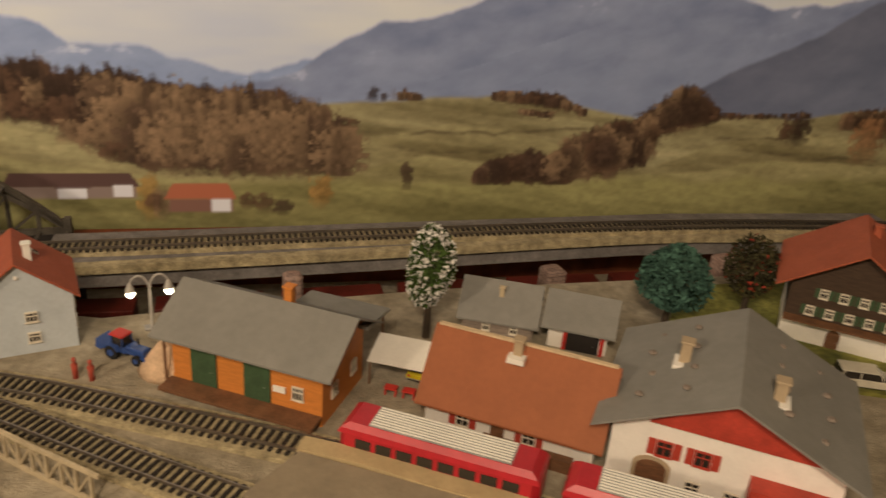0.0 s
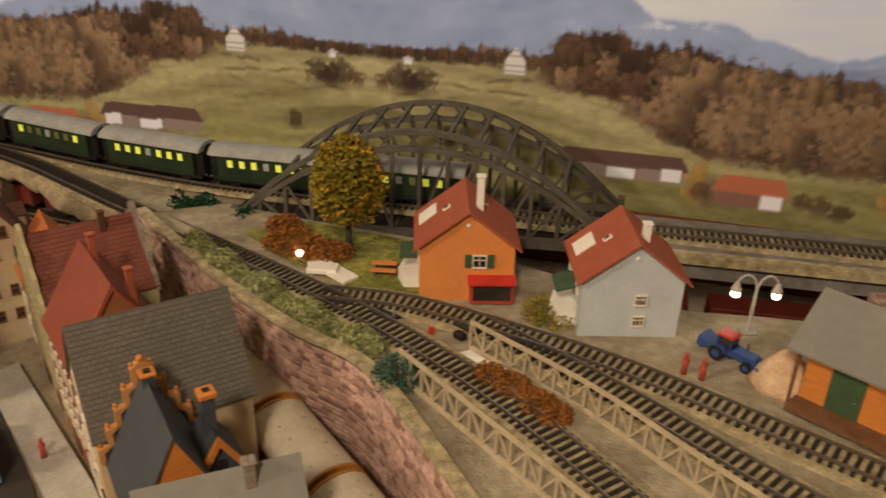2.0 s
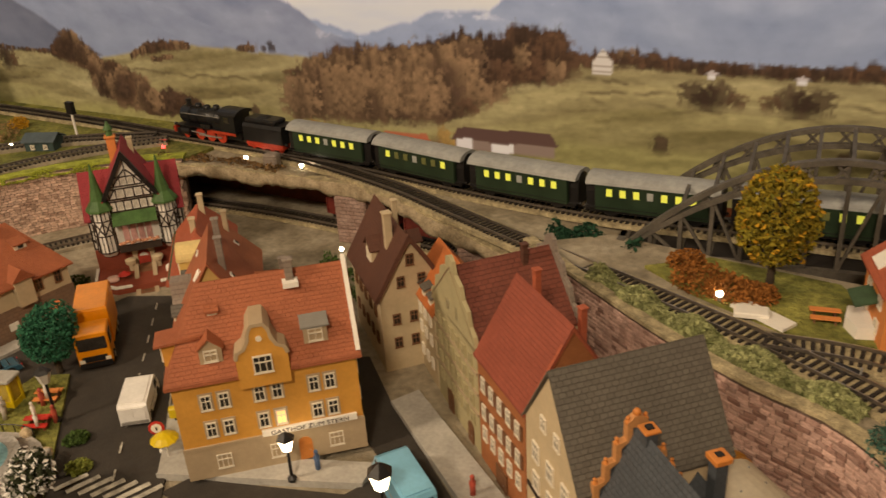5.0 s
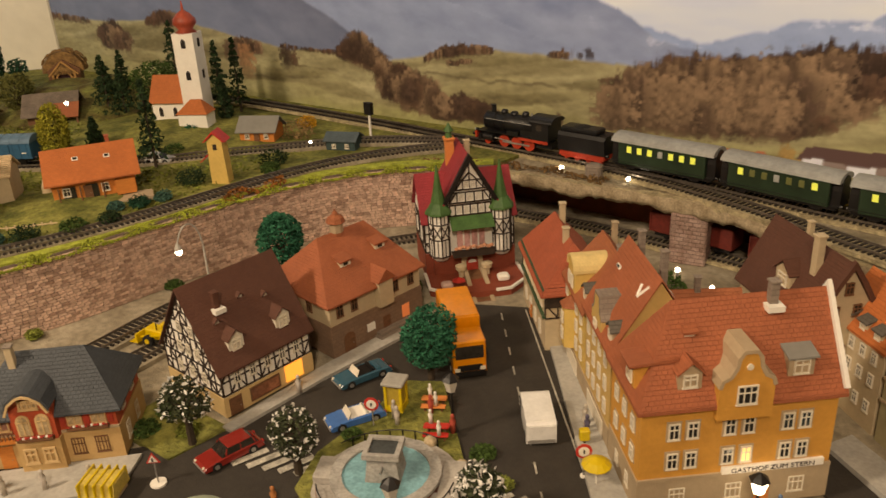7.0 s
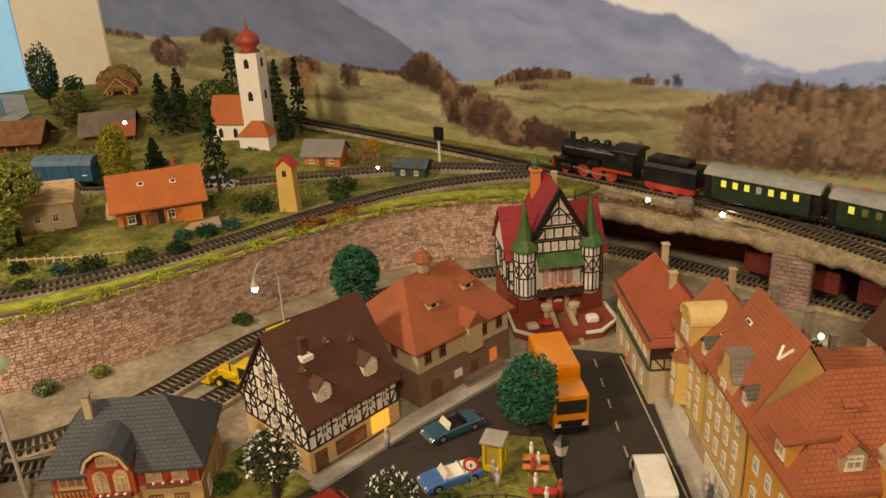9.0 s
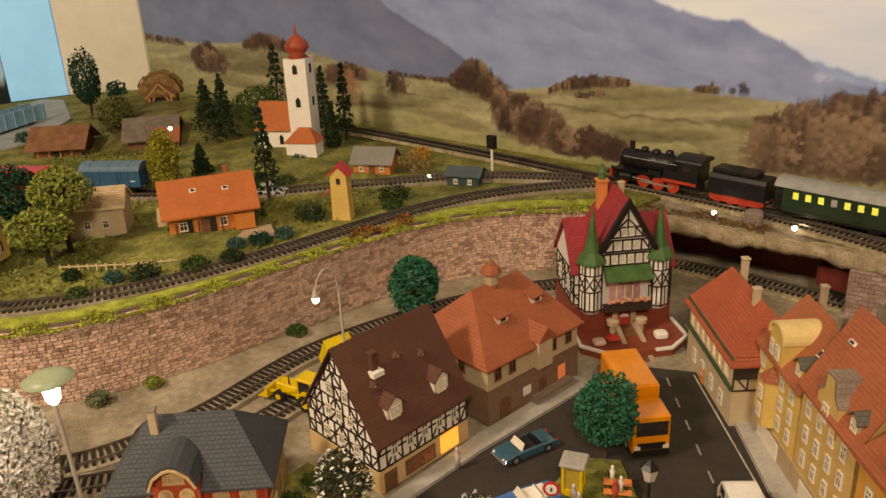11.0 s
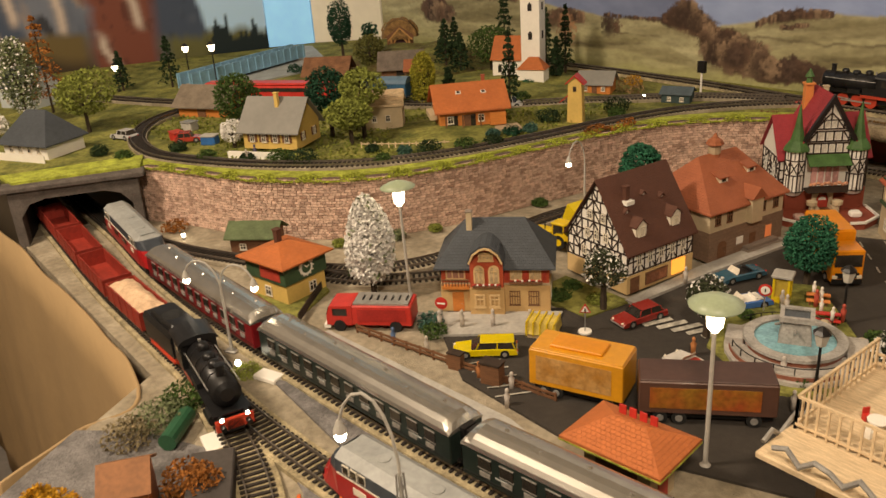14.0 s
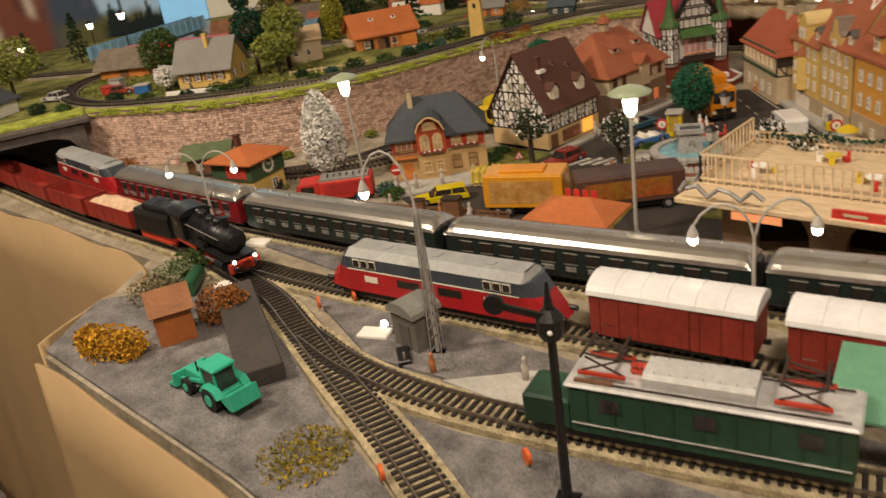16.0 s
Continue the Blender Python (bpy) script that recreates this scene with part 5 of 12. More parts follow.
for lab, fl, fr, wm in (("orange two-storey house with a red roof", (-0.43, 0.745), (-0.341, 0.770), M_ORANGEW), ("pale blue-grey two-storey house with a red roof", (-0.271, 0.724), (-0.182, 0.748), M_BLUEGR)):
    h = House(lab, fl, fr, 0.075, UP, 0.1755, 0.2115, wm, M_R_RED, axis="y", over=0.006, wall_label="")
    if wm is M_ORANGEW:
        h.windows("f", [(0.037, [0.012])], 0.014, 0.014, shutters=M_DOORG)
        p = part("bay_window", Mesh().box(0.003, 0.046, -0.048, -0.037, 0.002, 0.024), M_SHUTR, h.t, "red framed bay window")
        part("pane", Mesh().box(0.006, 0.043, -0.0488, -0.0478, 0.006, 0.021), M_GLASS, p)
        part("bay_roof", Mesh().prismx([(-0.052, 0.024), (-0.037, 0.027), (-0.037, 0.029), (-0.052, 0.0255)], 0.001, 0.048), M_RED, h.t)
    else:
        h.windows("f", [(0.034, [0.008]), (0.012, [0.008])], 0.011, 0.011, bars=2)
    h.windows("l", [(0.012, [-0.018, 0.018]), (0.036, [-0.018, 0.018])], 0.01, 0.012)
    h.windows("r", [(0.012, [-0.018, 0.018]), (0.036, [-0.018, 0.018])], 0.01, 0.012)
    part("gable_vent", Mesh().ball(0, -0.0376, 0.082, 0.0022, n=8, m=4), M_WHITE, h.t)
    h.skylight(-0.02, 0.0, 0.009, 0.006).skylight(0.018, 0.01, 0.008, 0.006)
    part("roof_plate", Mesh().box(-0.011, 0.011, -0.012, 0.012, 0, 0.0012), M_WHITE, h.t, "pale metal roof plate", at=spot(-0.038, 0.015, h.roof_z(-0.038, 0) + 0.0026, 0, -39))
    h.chimney(0.012, -0.012, 0.122 if wm is M_ORANGEW else 0.104, 0.007, M_WHITE)
    part("porch", Mesh().loft([[(-0.044, -0.02, z), (-0.062, -0.02, z), (-0.068, 0.0, z), (-0.062, 0.02, z), (-0.044, 0.02, z)] for z in (0, 0.016)]), M_WHITE, h.t)
    part("green_canopy", Mesh().prism([(-0.045, 0.04), (-0.066, 0.034), (-0.066, 0.0355), (-0.045, 0.042)], -0.016, 0.016), M_DOORG, h.t)

M_CURTN = mat("pale_net_curtain", (0.62, 0.58, 0.50), 0.6, 0.4, 250)

# inn at the corner, with its lettering
gast = House("ochre corner inn with red tile roof and stone ground floor", (-0.980, 0.450), (-0.856, 0.563), 0.085, 0.0085, 0.125, 0.193, M_OCHRE, M_R_SALMON, over=0.005, name="corner_inn", base=M_SANDST, base_h=0.034, hip_left=0.034)
ws = [-0.056, -0.040, -0.008, 0.008, 0.042, 0.057]
for z in (0.046, 0.076):
    gast.windows("f", [(z, ws)], 0.0095, 0.016, bars=1, lit=(3,) if z < 0.06 else (), surround=M_SANDST)
gast.windows("f", [(0.009, [-0.05, 0.0, 0.056])], 0.014, 0.016, bars=2, lit=(1,), surround=M_SANDST)
gast.door("f", 0.026, 0.013, 0.026, M_WOODO, arch=True, frame=M_SANDST)
gast.band("f", 0.034, 0.003, M_SANDST, 0.002).band("f", 0.108, 0.004, M_WOODB, 0.002)
gast.windows("l", [(0.046, spread(3, 0.07)), (0.076, spread(3, 0.07)), (0.01, spread(2, 0.06))], 0.0085, 0.014, surround=M_SANDST)
gast.windows("r", [(0.046, spread(3, 0.07)), (0.076, spread(3, 0.07))], 0.0085, 0.014, surround=M_SANDST)
gx = [(-0.022, 0.095), (0.022, 0.095), (0.022, 0.122), (0.020, 0.128), (0.014, 0.131), (0.010, 0.138), (0.0085, 0.146), (0.005, 0.151), (-0.005, 0.151), (-0.0085, 0.146), (-0.010, 0.138), (-0.014, 0.131), (-0.020, 0.128), (-0.022, 0.122)]
gx = [(x * 1.05, 0.095 + (z - 0.095) * 1.12) for x, z in gx]
gab = part("gable", Mesh().prism(gx, -0.0495, -0.004), M_OCHRE, gast.t, "curved ochre gable")
part("gable_coping", Mesh().bend([(x, -0.027, z + 0.001) for x, z in gx[2:]], 0.047, 0.0034), M_SANDST, gab)
wd, _ = window_data(0.017, 0.018, 0.0011, 2, M_FRAME)
part("gable_window", wd, None, gab, at=spot(0, -0.0505, 0.110))
part("pane", pane_data(0.017, 0.018, M_GLASS), None, gab, at=spot(0, -0.0502, 0.110))
part("gable_oculus", Mesh().prism([(0.0028 * math.cos(a), 0.145 + 0.0028 * math.sin(a)) for a in np.arange(10) * math.tau / 10], -0.0507, -0.049), M_FRAME, gab)
part("hip_dormer", Mesh().box(-0.086, -0.060, -0.025, -0.005, 0.118, 0.140), M_OCHRE, gast.t, "ochre dormer over the street")
part("hip_dormer_window", window_data(0.012, 0.016, 0.0011, 1, M_FRAME)[0], None, gast.t, at=spot(-0.0868, -0.015, 0.122, 0, 0, -90))
part("hip_dormer_roof", Mesh().prism([(-0.092, 0.1395), (-0.050, 0.143), (-0.050, 0.1455), (-0.092, 0.142)], -0.029, -0.001), M_R_SALMON, gast.t)
gast.dormer(-0.044, 0.122, 0.020, 0.016, M_SANDST, M_R_SALMON).dormer(0.05, 0.124, 0.022, 0.018, M_SANDST, M_R_GREYP, flat=True)
gast.dormer(-0.038, 0.158, 0.009, 0.004, M_WHITE, M_R_SALMON, flat=True, win=False)
gast.chimney(0.035, -0.006, 0.196, 0.0075, M_STONEG, skirt=M_WHITE)
part("gable_wall_cap", Mesh().ybeam([(0.086, -0.048, 0.114), (0.086, 0, 0.187), (0.086, 0.048, 0.114)], 0.004, 0.004), M_WHITE, gast.t, "pale gable coping")
cu = bpy.data.curves.new("inn_lettering", "FONT")
cu.body, cu.size, cu.extrude, cu.align_x = "GASTHOF ZUM STERN", 0.0075 * PLAN, 0.0003 * PLAN, "CENTER"
cu.materials.append(M_TIMBER)
band = part("sign_board", Mesh().box(-0.012, 0.078, -0.0026, 0, 0.0355, 0.0425), M_WHITE, gast.t, "cream sign board with dark letters", at=gast.face("f"))
lt = new("sign_letters", cu)
lt.parent, lt.matrix_basis = band, spot(0.033, -0.0028, 0.0365, 90)
lt.scale = (0.98, 0.85, 1)

# houses along the alley
grn = House("tall olive townhouse with a curved gable and dark red roof", (-0.838, 0.682), (-0.752, 0.607), 0.105, 0.0, 0.122, 0.178, M_OLIVE, M_R_DKRED, axis="y", over=0.002)
for z in (0.028, 0.05, 0.073, 0.096):
    grn.windows("f", [(z, spread(6, 0.10))], 0.008, 0.013, glass=M_DARK, frame=M_OLIVE)
grn.windows("f", [(0.13, [-0.01, 0.012]), (0.152, [0])], 0.007, 0.011)
grn.door("f", -0.02, 0.014, 0.026, M_WOODB).door("f", 0.035, 0.013, 0.024, M_WOODB, arch=True)
for z in (0.045, 0.069, 0.092, 0.118):
    grn.band("f", z, 0.0028, M_SANDST, 0.002)
st = [(-0.060, 0.118), (-0.056, 0.132), (-0.046, 0.138), (-0.042, 0.152), (-0.030, 0.158), (-0.026, 0.17), (-0.012, 0.176), (-0.008, 0.188), (0, 0.192)]
st = st + [(-x, z) for x, z in reversed(st[:-1])]
part("shaped_gable", Mesh().prism(st, -0.0545, -0.0505), M_OLIVE, grn.t, "stepped curved gable")
part("shaped_gable", Mesh().prism(st, 0.0505, 0.0545), M_STONEG, grn.t, "stepped rear gable")
grn.chimney(0.008, 0.02, 0.19, 0.006, M_R_BROWN)

red = House("red-brown brick townhouse with a steep red roof", (-0.750, 0.604), (-0.676, 0.541), 0.085, 0.0, 0.12, 0.188, M_BRICKO, roofmat("dull_red_tile_roof", (0.28, 0.07, 0.042)), over=0.003)
for z in (0.03, 0.055, 0.085):
    red.windows("f", [(z, spread(5, 0.088))], 0.0085, 0.015, glass=M_LITWIN if False else None, shutters=M_WOODB if z > 0.05 else None)
red.door("f", 0.0, 0.022, 0.022, M_WOODB)
red.chimney(-0.02, 0.004, 0.206, 0.006, M_R_RED).chimney(0.03, 0.02, 0.19, 0.006, M_R_RED)
part("gable_wall_cap", Mesh().ybeam([(0.05, -0.045, 0.117), (0.05, 0, 0.187), (0.05, 0.045, 0.117)], 0.003, 0.003), M_R_RED, red.t)

grey = House("beige plastered townhouse with a big grey slate roof", (-0.674, 0.538), (-0.604, 0.470), 0.122, 0.0, 0.12, 0.191, M_CREAM, M_R_GREY, axis="y", over=0.003)
for z in (0.03, 0.06, 0.09):
    grey.windows("f", [(z, spread(3, 0.08))], 0.012, 0.017, bars=2)
grey.windows("f", [(0.13, [-0.012, 0.012])], 0.009, 0.013)
grey.door("f", 0.032, 0.014, 0.024, M_WOODB)
part("timber_panel", Mesh().box(-0.045, 0.045, -0.0625, -0.061, 0.052, 0.056), M_TIMBER, grey.t)

spire = House("ornate orange-trimmed house with blue-grey slate roofs", (-0.549, 0.519), (-0.596, 0.472), 0.084, 0.0, 0.100, 0.170, M_WOODO, M_R_BLUE, axis="y", over=0.003)


M_CARVE = mat("carved_tan_stone", (0.48, 0.23, 0.085), 0.75, 0.12, 60)


def carved_gable(parent, half, z0, z1, y0, y1, w=0.0042, steps=5):
    """A stepped coping over a gable, with small blocks on its steps."""
    out, inn = [], []
    for k in range(steps):
        s0, s1 = k / steps, (k + 1) / steps
        out += [(half * (1 - s0), z0 + (z1 - z0) * s0), (half * (1 - s0), z0 + (z1 - z0) * s1 - 0.002)]
        inn += [(half * (1 - s0) - w, z0 + (z1 - z0) * s0), (half * (1 - s0) - w, z0 + (z1 - z0) * s1 - 0.006)]
    inn = [(max(x, 0.0008), z) for x, z in inn]
    right = out + [(0.0025, z1 + 0.003)]
    left = [(-x, z) for x, z in reversed(right)]
    under = [(-x, z) for x, z in inn] + [(x, z) for x, z in reversed(inn)]
    return part("stepped_coping", Mesh().prism(right + left + under, y0, y1), M_CARVE, parent, "orange carved gable coping")


carved_gable(spire.t, 0.040, 0.098, 0.176, -0.047, -0.0415)
for sx in (-1, 1):
    for k in range(5):
        part("finial", Mesh().lathe(0, 0, [(0.0016, 0), (0.0022, 0.002), (0.001, 0.004), (0.0016, 0.0055), (0.0003, 0.007)], 8), M_WOODO, spire.t, at=spot(sx * (0.038 - 0.0078 * k), -0.044, 0.1105 + 0.0155 * k))
part("finial_ball", Mesh().ball(0, -0.044, 0.181, 0.003), M_WOODO, spire.t)
spire.windows("f", [(0.03, [-0.018, 0.018]), (0.065, [-0.018, 0.018]), (0.115, [0])], 0.011, 0.018)
spire.windows("r", [(0.03, [-0.015, 0.015]), (0.065, [-0.015, 0.015])], 0.010, 0.016)
spire.chimney(-0.001, -0.029, 0.176, 0.009, M_R_BLUE, M_WOODO)
part("flue", Mesh().box(-0.0035, 0.0015, -0.0315, -0.0265, 0.178, 0.1795), M_DARK, spire.t)
ov = thing("small_turret_house", "slim slate-roofed house with a carved orange gable", "house", -0.516, 0.487, 0, 45)
part("wall", Mesh().box(-0.016, 0.016, -0.018, 0.018, 0, 0.115), M_CREAM, ov)
part("roof", Mesh().prism([(-0.021, 0.108), (0.021, 0.108), (0, 0.140)], -0.019, 0.022), M_R_BLUE, ov)
part("gable_board", Mesh().prism([(-0.024, 0.106), (-0.018, 0.106), (0, 0.136), (0.018, 0.106), (0.024, 0.106), (0, 0.144)], -0.023, -0.0195), M_WOODO, ov, "orange gable board")
part("round_window", Mesh().rod((0, -0.0205, 0.118), (0, -0.0185, 0.118), 0.0045, 12), M_GLASS, ov)
ch = part("chimney", Mesh().box(-0.0045, 0.0045, -0.0035, 0.0055, 0.115, 0.166), M_R_BLUE, ov)
part("chimney_cap", Mesh().cbox(-0.0065, 0.0065, -0.0055, 0.0075, 0.166, 0.171, 0.0008), M_WOODO, ch)
part("flue", Mesh().box(-0.0025, 0.0025, -0.0015, 0.0035, 0.171, 0.1716), M_DARK, ch)

low = House("low house with a dull brown-grey roof", (-0.549, 0.442), (-0.506, 0.382), 0.103, 0.0, 0.092, 0.141, M_CREAM, M_R_GREYP, axis="y", over=0.005)
low.windows("f", [(0.03, [-0.02, 0.02])], 0.01, 0.014).chimney(0.006, 0.02, 0.150, 0.008, M_STONEG)

orng = House("narrow townhouse with an orange roof and grey dormers", (-0.898, 0.738), (-0.842, 0.686), 0.07, 0.0, 0.095, 0.142, M_CREAM, M_R_ORANGE, over=0.003)
for z in (0.02, 0.05, 0.074):
    orng.windows("f", [(z, spread(4, 0.068))], 0.0075, 0.013, bars=1)
for x in (-0.022, 0.0, 0.022):
    orng.dormer(x, 0.098, 0.012, 0.009, M_CREAM, M_R_GREY, flat=True)

wid = House("brown-roofed gabled house with tall cream chimneys", (-0.912, 0.690), (-0.862, 0.745), 0.13, 0.0, 0.098, 0.162, M_CREAM, M_R_BROWN, axis="y", over=0.005)
wid.windows("f", [(0.03, spread(3, 0.06)), (0.06, spread(3, 0.06)), (0.105, [-0.012, 0.012]), (0.13, [0])], 0.009, 0.013, frame=M_WOODB)
wid.windows("l", [(0.03, spread(5, 0.11)), (0.065, spread(5, 0.11))], 0.009, 0.013, frame=M_WOODB)
part("barge_board", Mesh().ybeam([(-0.042, -0.068, 0.094), (-0.028, -0.068, 0.118), (-0.014, -0.068, 0.142), (0, -0.068, 0.163), (0.014, -0.068, 0.142), (0.028, -0.068, 0.118), (0.042, -0.068, 0.094)], 0.005, 0.005), M_R_BROWN, wid.t, "brown carved barge board")
wid.dormer(0.0, 0.112, 0.026, 0.018, M_CREAM, M_R_BROWN, face="l").dormer(0.0, 0.112, 0.022, 0.018, M_CREAM, M_R_BROWN, face="r")
wid.chimney(-0.012, -0.028, 0.178, 0.0085, M_CREAM).chimney(0.01, 0.02, 0.172, 0.006, M_CREAM)

# yellow row along the main street
M_FRAMEC = mat("pale_yellow_moulding", (0.68, 0.52, 0.22), 0.7, 0.1, 90)
ya = House("yellow town house with a bay and a mansard red roof", (-1.172, 0.668), (-1.108, 0.594), 0.085, 0.0, 0.105, 0.15, M_YELLOW, M_R_TERRA, over=0.004, base=M_SANDST, base_h=0.03)
for z in (0.04, 0.062, 0.084):
    ya.windows("f", [(z, [-0.035, 0.012, 0.034])], 0.008, 0.014)
by = part("oriel", Mesh().loft([[(-0.02, -0.0425, z), (-0.015, -0.054, z), (0.0, -0.054, z), (0.005, -0.0425, z)] for z in (0.035, 0.085)]), M_YELLOW, ya.t, "yellow oriel bay")
part("oriel_roof", Mesh().loft([[(-0.022, -0.0425, 0.085), (-0.016, -0.056, 0.085), (0.001, -0.056, 0.085), (0.007, -0.0425, 0.085)], [(-0.012, -0.0425, 0.096), (-0.009, -0.046, 0.096), (-0.006, -0.046, 0.096), (-0.003, -0.0425, 0.096)]]), M_R_TERRA, by)
for z in (0.045, 0.065):
    wd, _ = window_data(0.008, 0.013, 0.0011, 1, M_FRAME)
    part("oriel_window", wd, None, by, at=spot(-0.0075, -0.0548, z))
sg2 = [(-0.024, 0.1), (0.008, 0.1), (0.008, 0.128)] + [(-0.008 + 0.016 * math.cos(a), 0.130 + 0.013 * math.sin(a)) for a in np.linspace(0.1, 3.04, 9)] + [(-0.024, 0.128)]
yg = part("gable", Mesh().prism(sg2, -0.0445, 0.0), M_YELLOW, ya.t, "yellow round-headed front gable")
part("gable_coping", Mesh().bend([(x, -0.022, z + 0.001) for x, z in sg2[2:]], 0.049, 0.003), M_FRAMEC, yg)
for x in (-0.015, -0.002):
    part("gable_window", window_data(0.0075, 0.014, 0.0010, 1, M_FRAME)[0], None, yg, at=spot(x, -0.0455, 0.110))
    part("pane", pane_data(0.0075, 0.014, M_GLASS), None, yg, at=spot(x, -0.0452, 0.110))
part("shop_window", Mesh().box(-0.03, 0.02, -0.0446, -0.0432, 0.006, 0.026), M_FRAME, ya.t, "cream shop front")
ya.skylight(-0.02, 0.02).skylight(0.03, -0.02).dormer(0.03, 0.11, 0.014, 0.012, M_YELLOW, M_R_GREY)
ya.chimney(-0.04, 0.01, 0.165, 0.006, M_SANDST).chimney(0.02, 0.0, 0.163, 0.006, M_STONEG)

yb = House("buff yellow town house with a curved gable and red roof", (-1.106, 0.592), (-1.042, 0.520), 0.085, 0.0, 0.118, 0.186, M_BUFF, M_R_SALMON, over=0.004, base=M_SANDST, base_h=0.03)
for z in (0.04, 0.066, 0.092):
    yb.windows("f", [(z, spread(4, 0.085))], 0.008, 0.015)
gx2 = [(-0.02, 0.1), (0.016, 0.1), (0.016, 0.128), (0.008, 0.134), (0.005, 0.15), (-0.009, 0.15), (-0.012, 0.134), (-0.02, 0.128)]
g2 = part("gable", Mesh().prism(gx2, -0.044, 0.0), M_BUFF, yb.t, "buff curved gable")
part("gable_coping", Mesh().bend([(x, -0.022, z + 0.001) for x, z in gx2[2:]], 0.044, 0.003), M_STONEG, g2)
wd, _ = window_data(0.01, 0.016, 0.0011, 1, M_FRAME)
part("gable_window", wd, None, g2, at=spot(-0.002, -0.045, 0.108))
yb.dormer(0.035, 0.122, 0.014, 0.012, M_SANDST, M_R_GREY).skylight(-0.03, -0.015, 0.01, 0.004).skylight(0.02, 0.02)
yb.chimney(0.02, 0.012, 0.200, 0.0065, M_STONEG).chimney(-0.035, 0.008, 0.198, 0.0065, M_STONEG)
part("roof_flashing", Mesh().beam((0.028, -0.010, yb.roof_z(0, -0.010) + 0.003), (0.033, -0.016, yb.roof_z(0, -0.016) + 0.003), 0.0022).beam((0.033, -0.016, yb.roof_z(0, -0.016) + 0.003), (0.041, -0.008, yb.roof_z(0, -0.008) + 0.003), 0.0022), M_WHITE, yb.t, "pale v-shaped roof flashing")
part("shop_window", Mesh().box(-0.03, 0.03, -0.0446, -0.0432, 0.006, 0.026), M_FRAME, yb.t, "cream shop front with door")
back = House("red-roofed rear wing of the town houses", (-1.05, 0.60), (-0.965, 0.66), 0.06, 0.0, 0.09, 0.125, M_CREAM, M_R_TERRA, over=0.003)
back.windows("f", [(0.05, spread(3, 0.08))], 0.008, 0.012).chimney(0.01, 0.0, 0.14, 0.006, M_STONEG)

gtim = House("half-timbered house with green beams and a red roof", (-1.288, 0.762), (-1.19, 0.652), 0.075, 0.0, 0.085, 0.13, M_CREAM, M_R_RED, over=0.006, hip=0.022)
gtim.windows("f", [(0.056, spread(7, 0.13))], 0.010, 0.02, bars=2, glass=M_LITWIN).windows("f", [(0.014, spread(4, 0.12))], 0.01, 0.016)
gtim.band("f", 0.046, 0.004, M_DOORG, 0.003).band("f", 0.08, 0.004, M_DOORG, 0.003)
gtim.timber("r", 0.046, 0.084, 5, 2, cross=(0,))
gtim.timber("l", 0.046, 0.084, 5, 2, cross=(0,))
part("upper_storey", Mesh().box(0.0735, 0.0755, -0.037, 0.037, 0.06, 0.086), M_TIMBER, gtim.t, "dark boarded end")
gtim.chimney(-0.03, 0.005, 0.148, 0.007, M_CREAM).chimney(0.03, -0.004, 0.14, 0.007, M_CREAM)
gtim.door("f", -0.015, 0.012, 0.022, M_WOODO)

# half-timbered shop
M_YSTONE = wallmat("yellow_cream_render", (0.60, 0.43, 0.20))
fw = House("half-timbered shop with a steep brown roof", (-1.405, 0.350), (-1.395, 0.468), 0.108, 0.005, 0.064, 0.143, M_WHITE, M_R_BROWN, over=0.005, name="half_timbered_house", base=M_YSTONE, base_h=0.024)
fw.timber("f", 0.026, 0.058, 12, 2, cross=(1, 2)).timber("l", 0.026, 0.053, 10, 2, cross=(0, 2)).timber("l", 0.053, 0.125, 10, 5, cross=(0, 1), gable=True)
fw.timber("r", 0.026, 0.053, 10, 2, cross=(0, 2)).timber("r", 0.053, 0.125, 10, 5, cross=(0, 1), gable=True)
fw.windows("f", [(0.036, spread(5, 0.10))], 0.008, 0.014, frame=M_FRAME)
fw.windows("l", [(0.033, spread(3, 0.07)), (0.06, spread(3, 0.05)), (0.085, [-0.012, 0.012])], 0.008, 0.012)
fw.door("f", -0.047, 0.016, 0.021, M_WOODB)
shopw = part("shop_window", Mesh().box(-0.028, 0.012, -0.0562, -0.0545, 0.004, 0.021), M_WOODB, fw.t, "brown shop window")
part("pane", Mesh().box(-0.026, 0.010, -0.0566, -0.056, 0.006, 0.019), mat("warm_shop_glass", (0.25, 0.10, 0.05), 0.2, 0.4, 60), shopw)
part("lit_shop_window", Mesh().box(0.020, 0.044, -0.057, -0.0545, 0.004, 0.024), glow("lit_shop", (1.0, 0.42, 0.05), 0.85), fw.t, "glowing yellow shop window")
fw.dormer(-0.030, 0.068, 0.019, 0.016, M_FRAME, M_R_BROWN).dormer(0.032, 0.068, 0.019, 0.016, M_FRAME, M_R_BROWN)
for x, z in ((-0.038, 0.095), (0.0, 0.108), (0.028, 0.1)):
    fw.dormer(x, z, 0.006, 0.005, M_WHITE, M_R_BROWN, win=False)
fw.chimney(-0.03, -0.02, 0.128, 0.007, M_R_BROWN, skirt=M_WHITE)

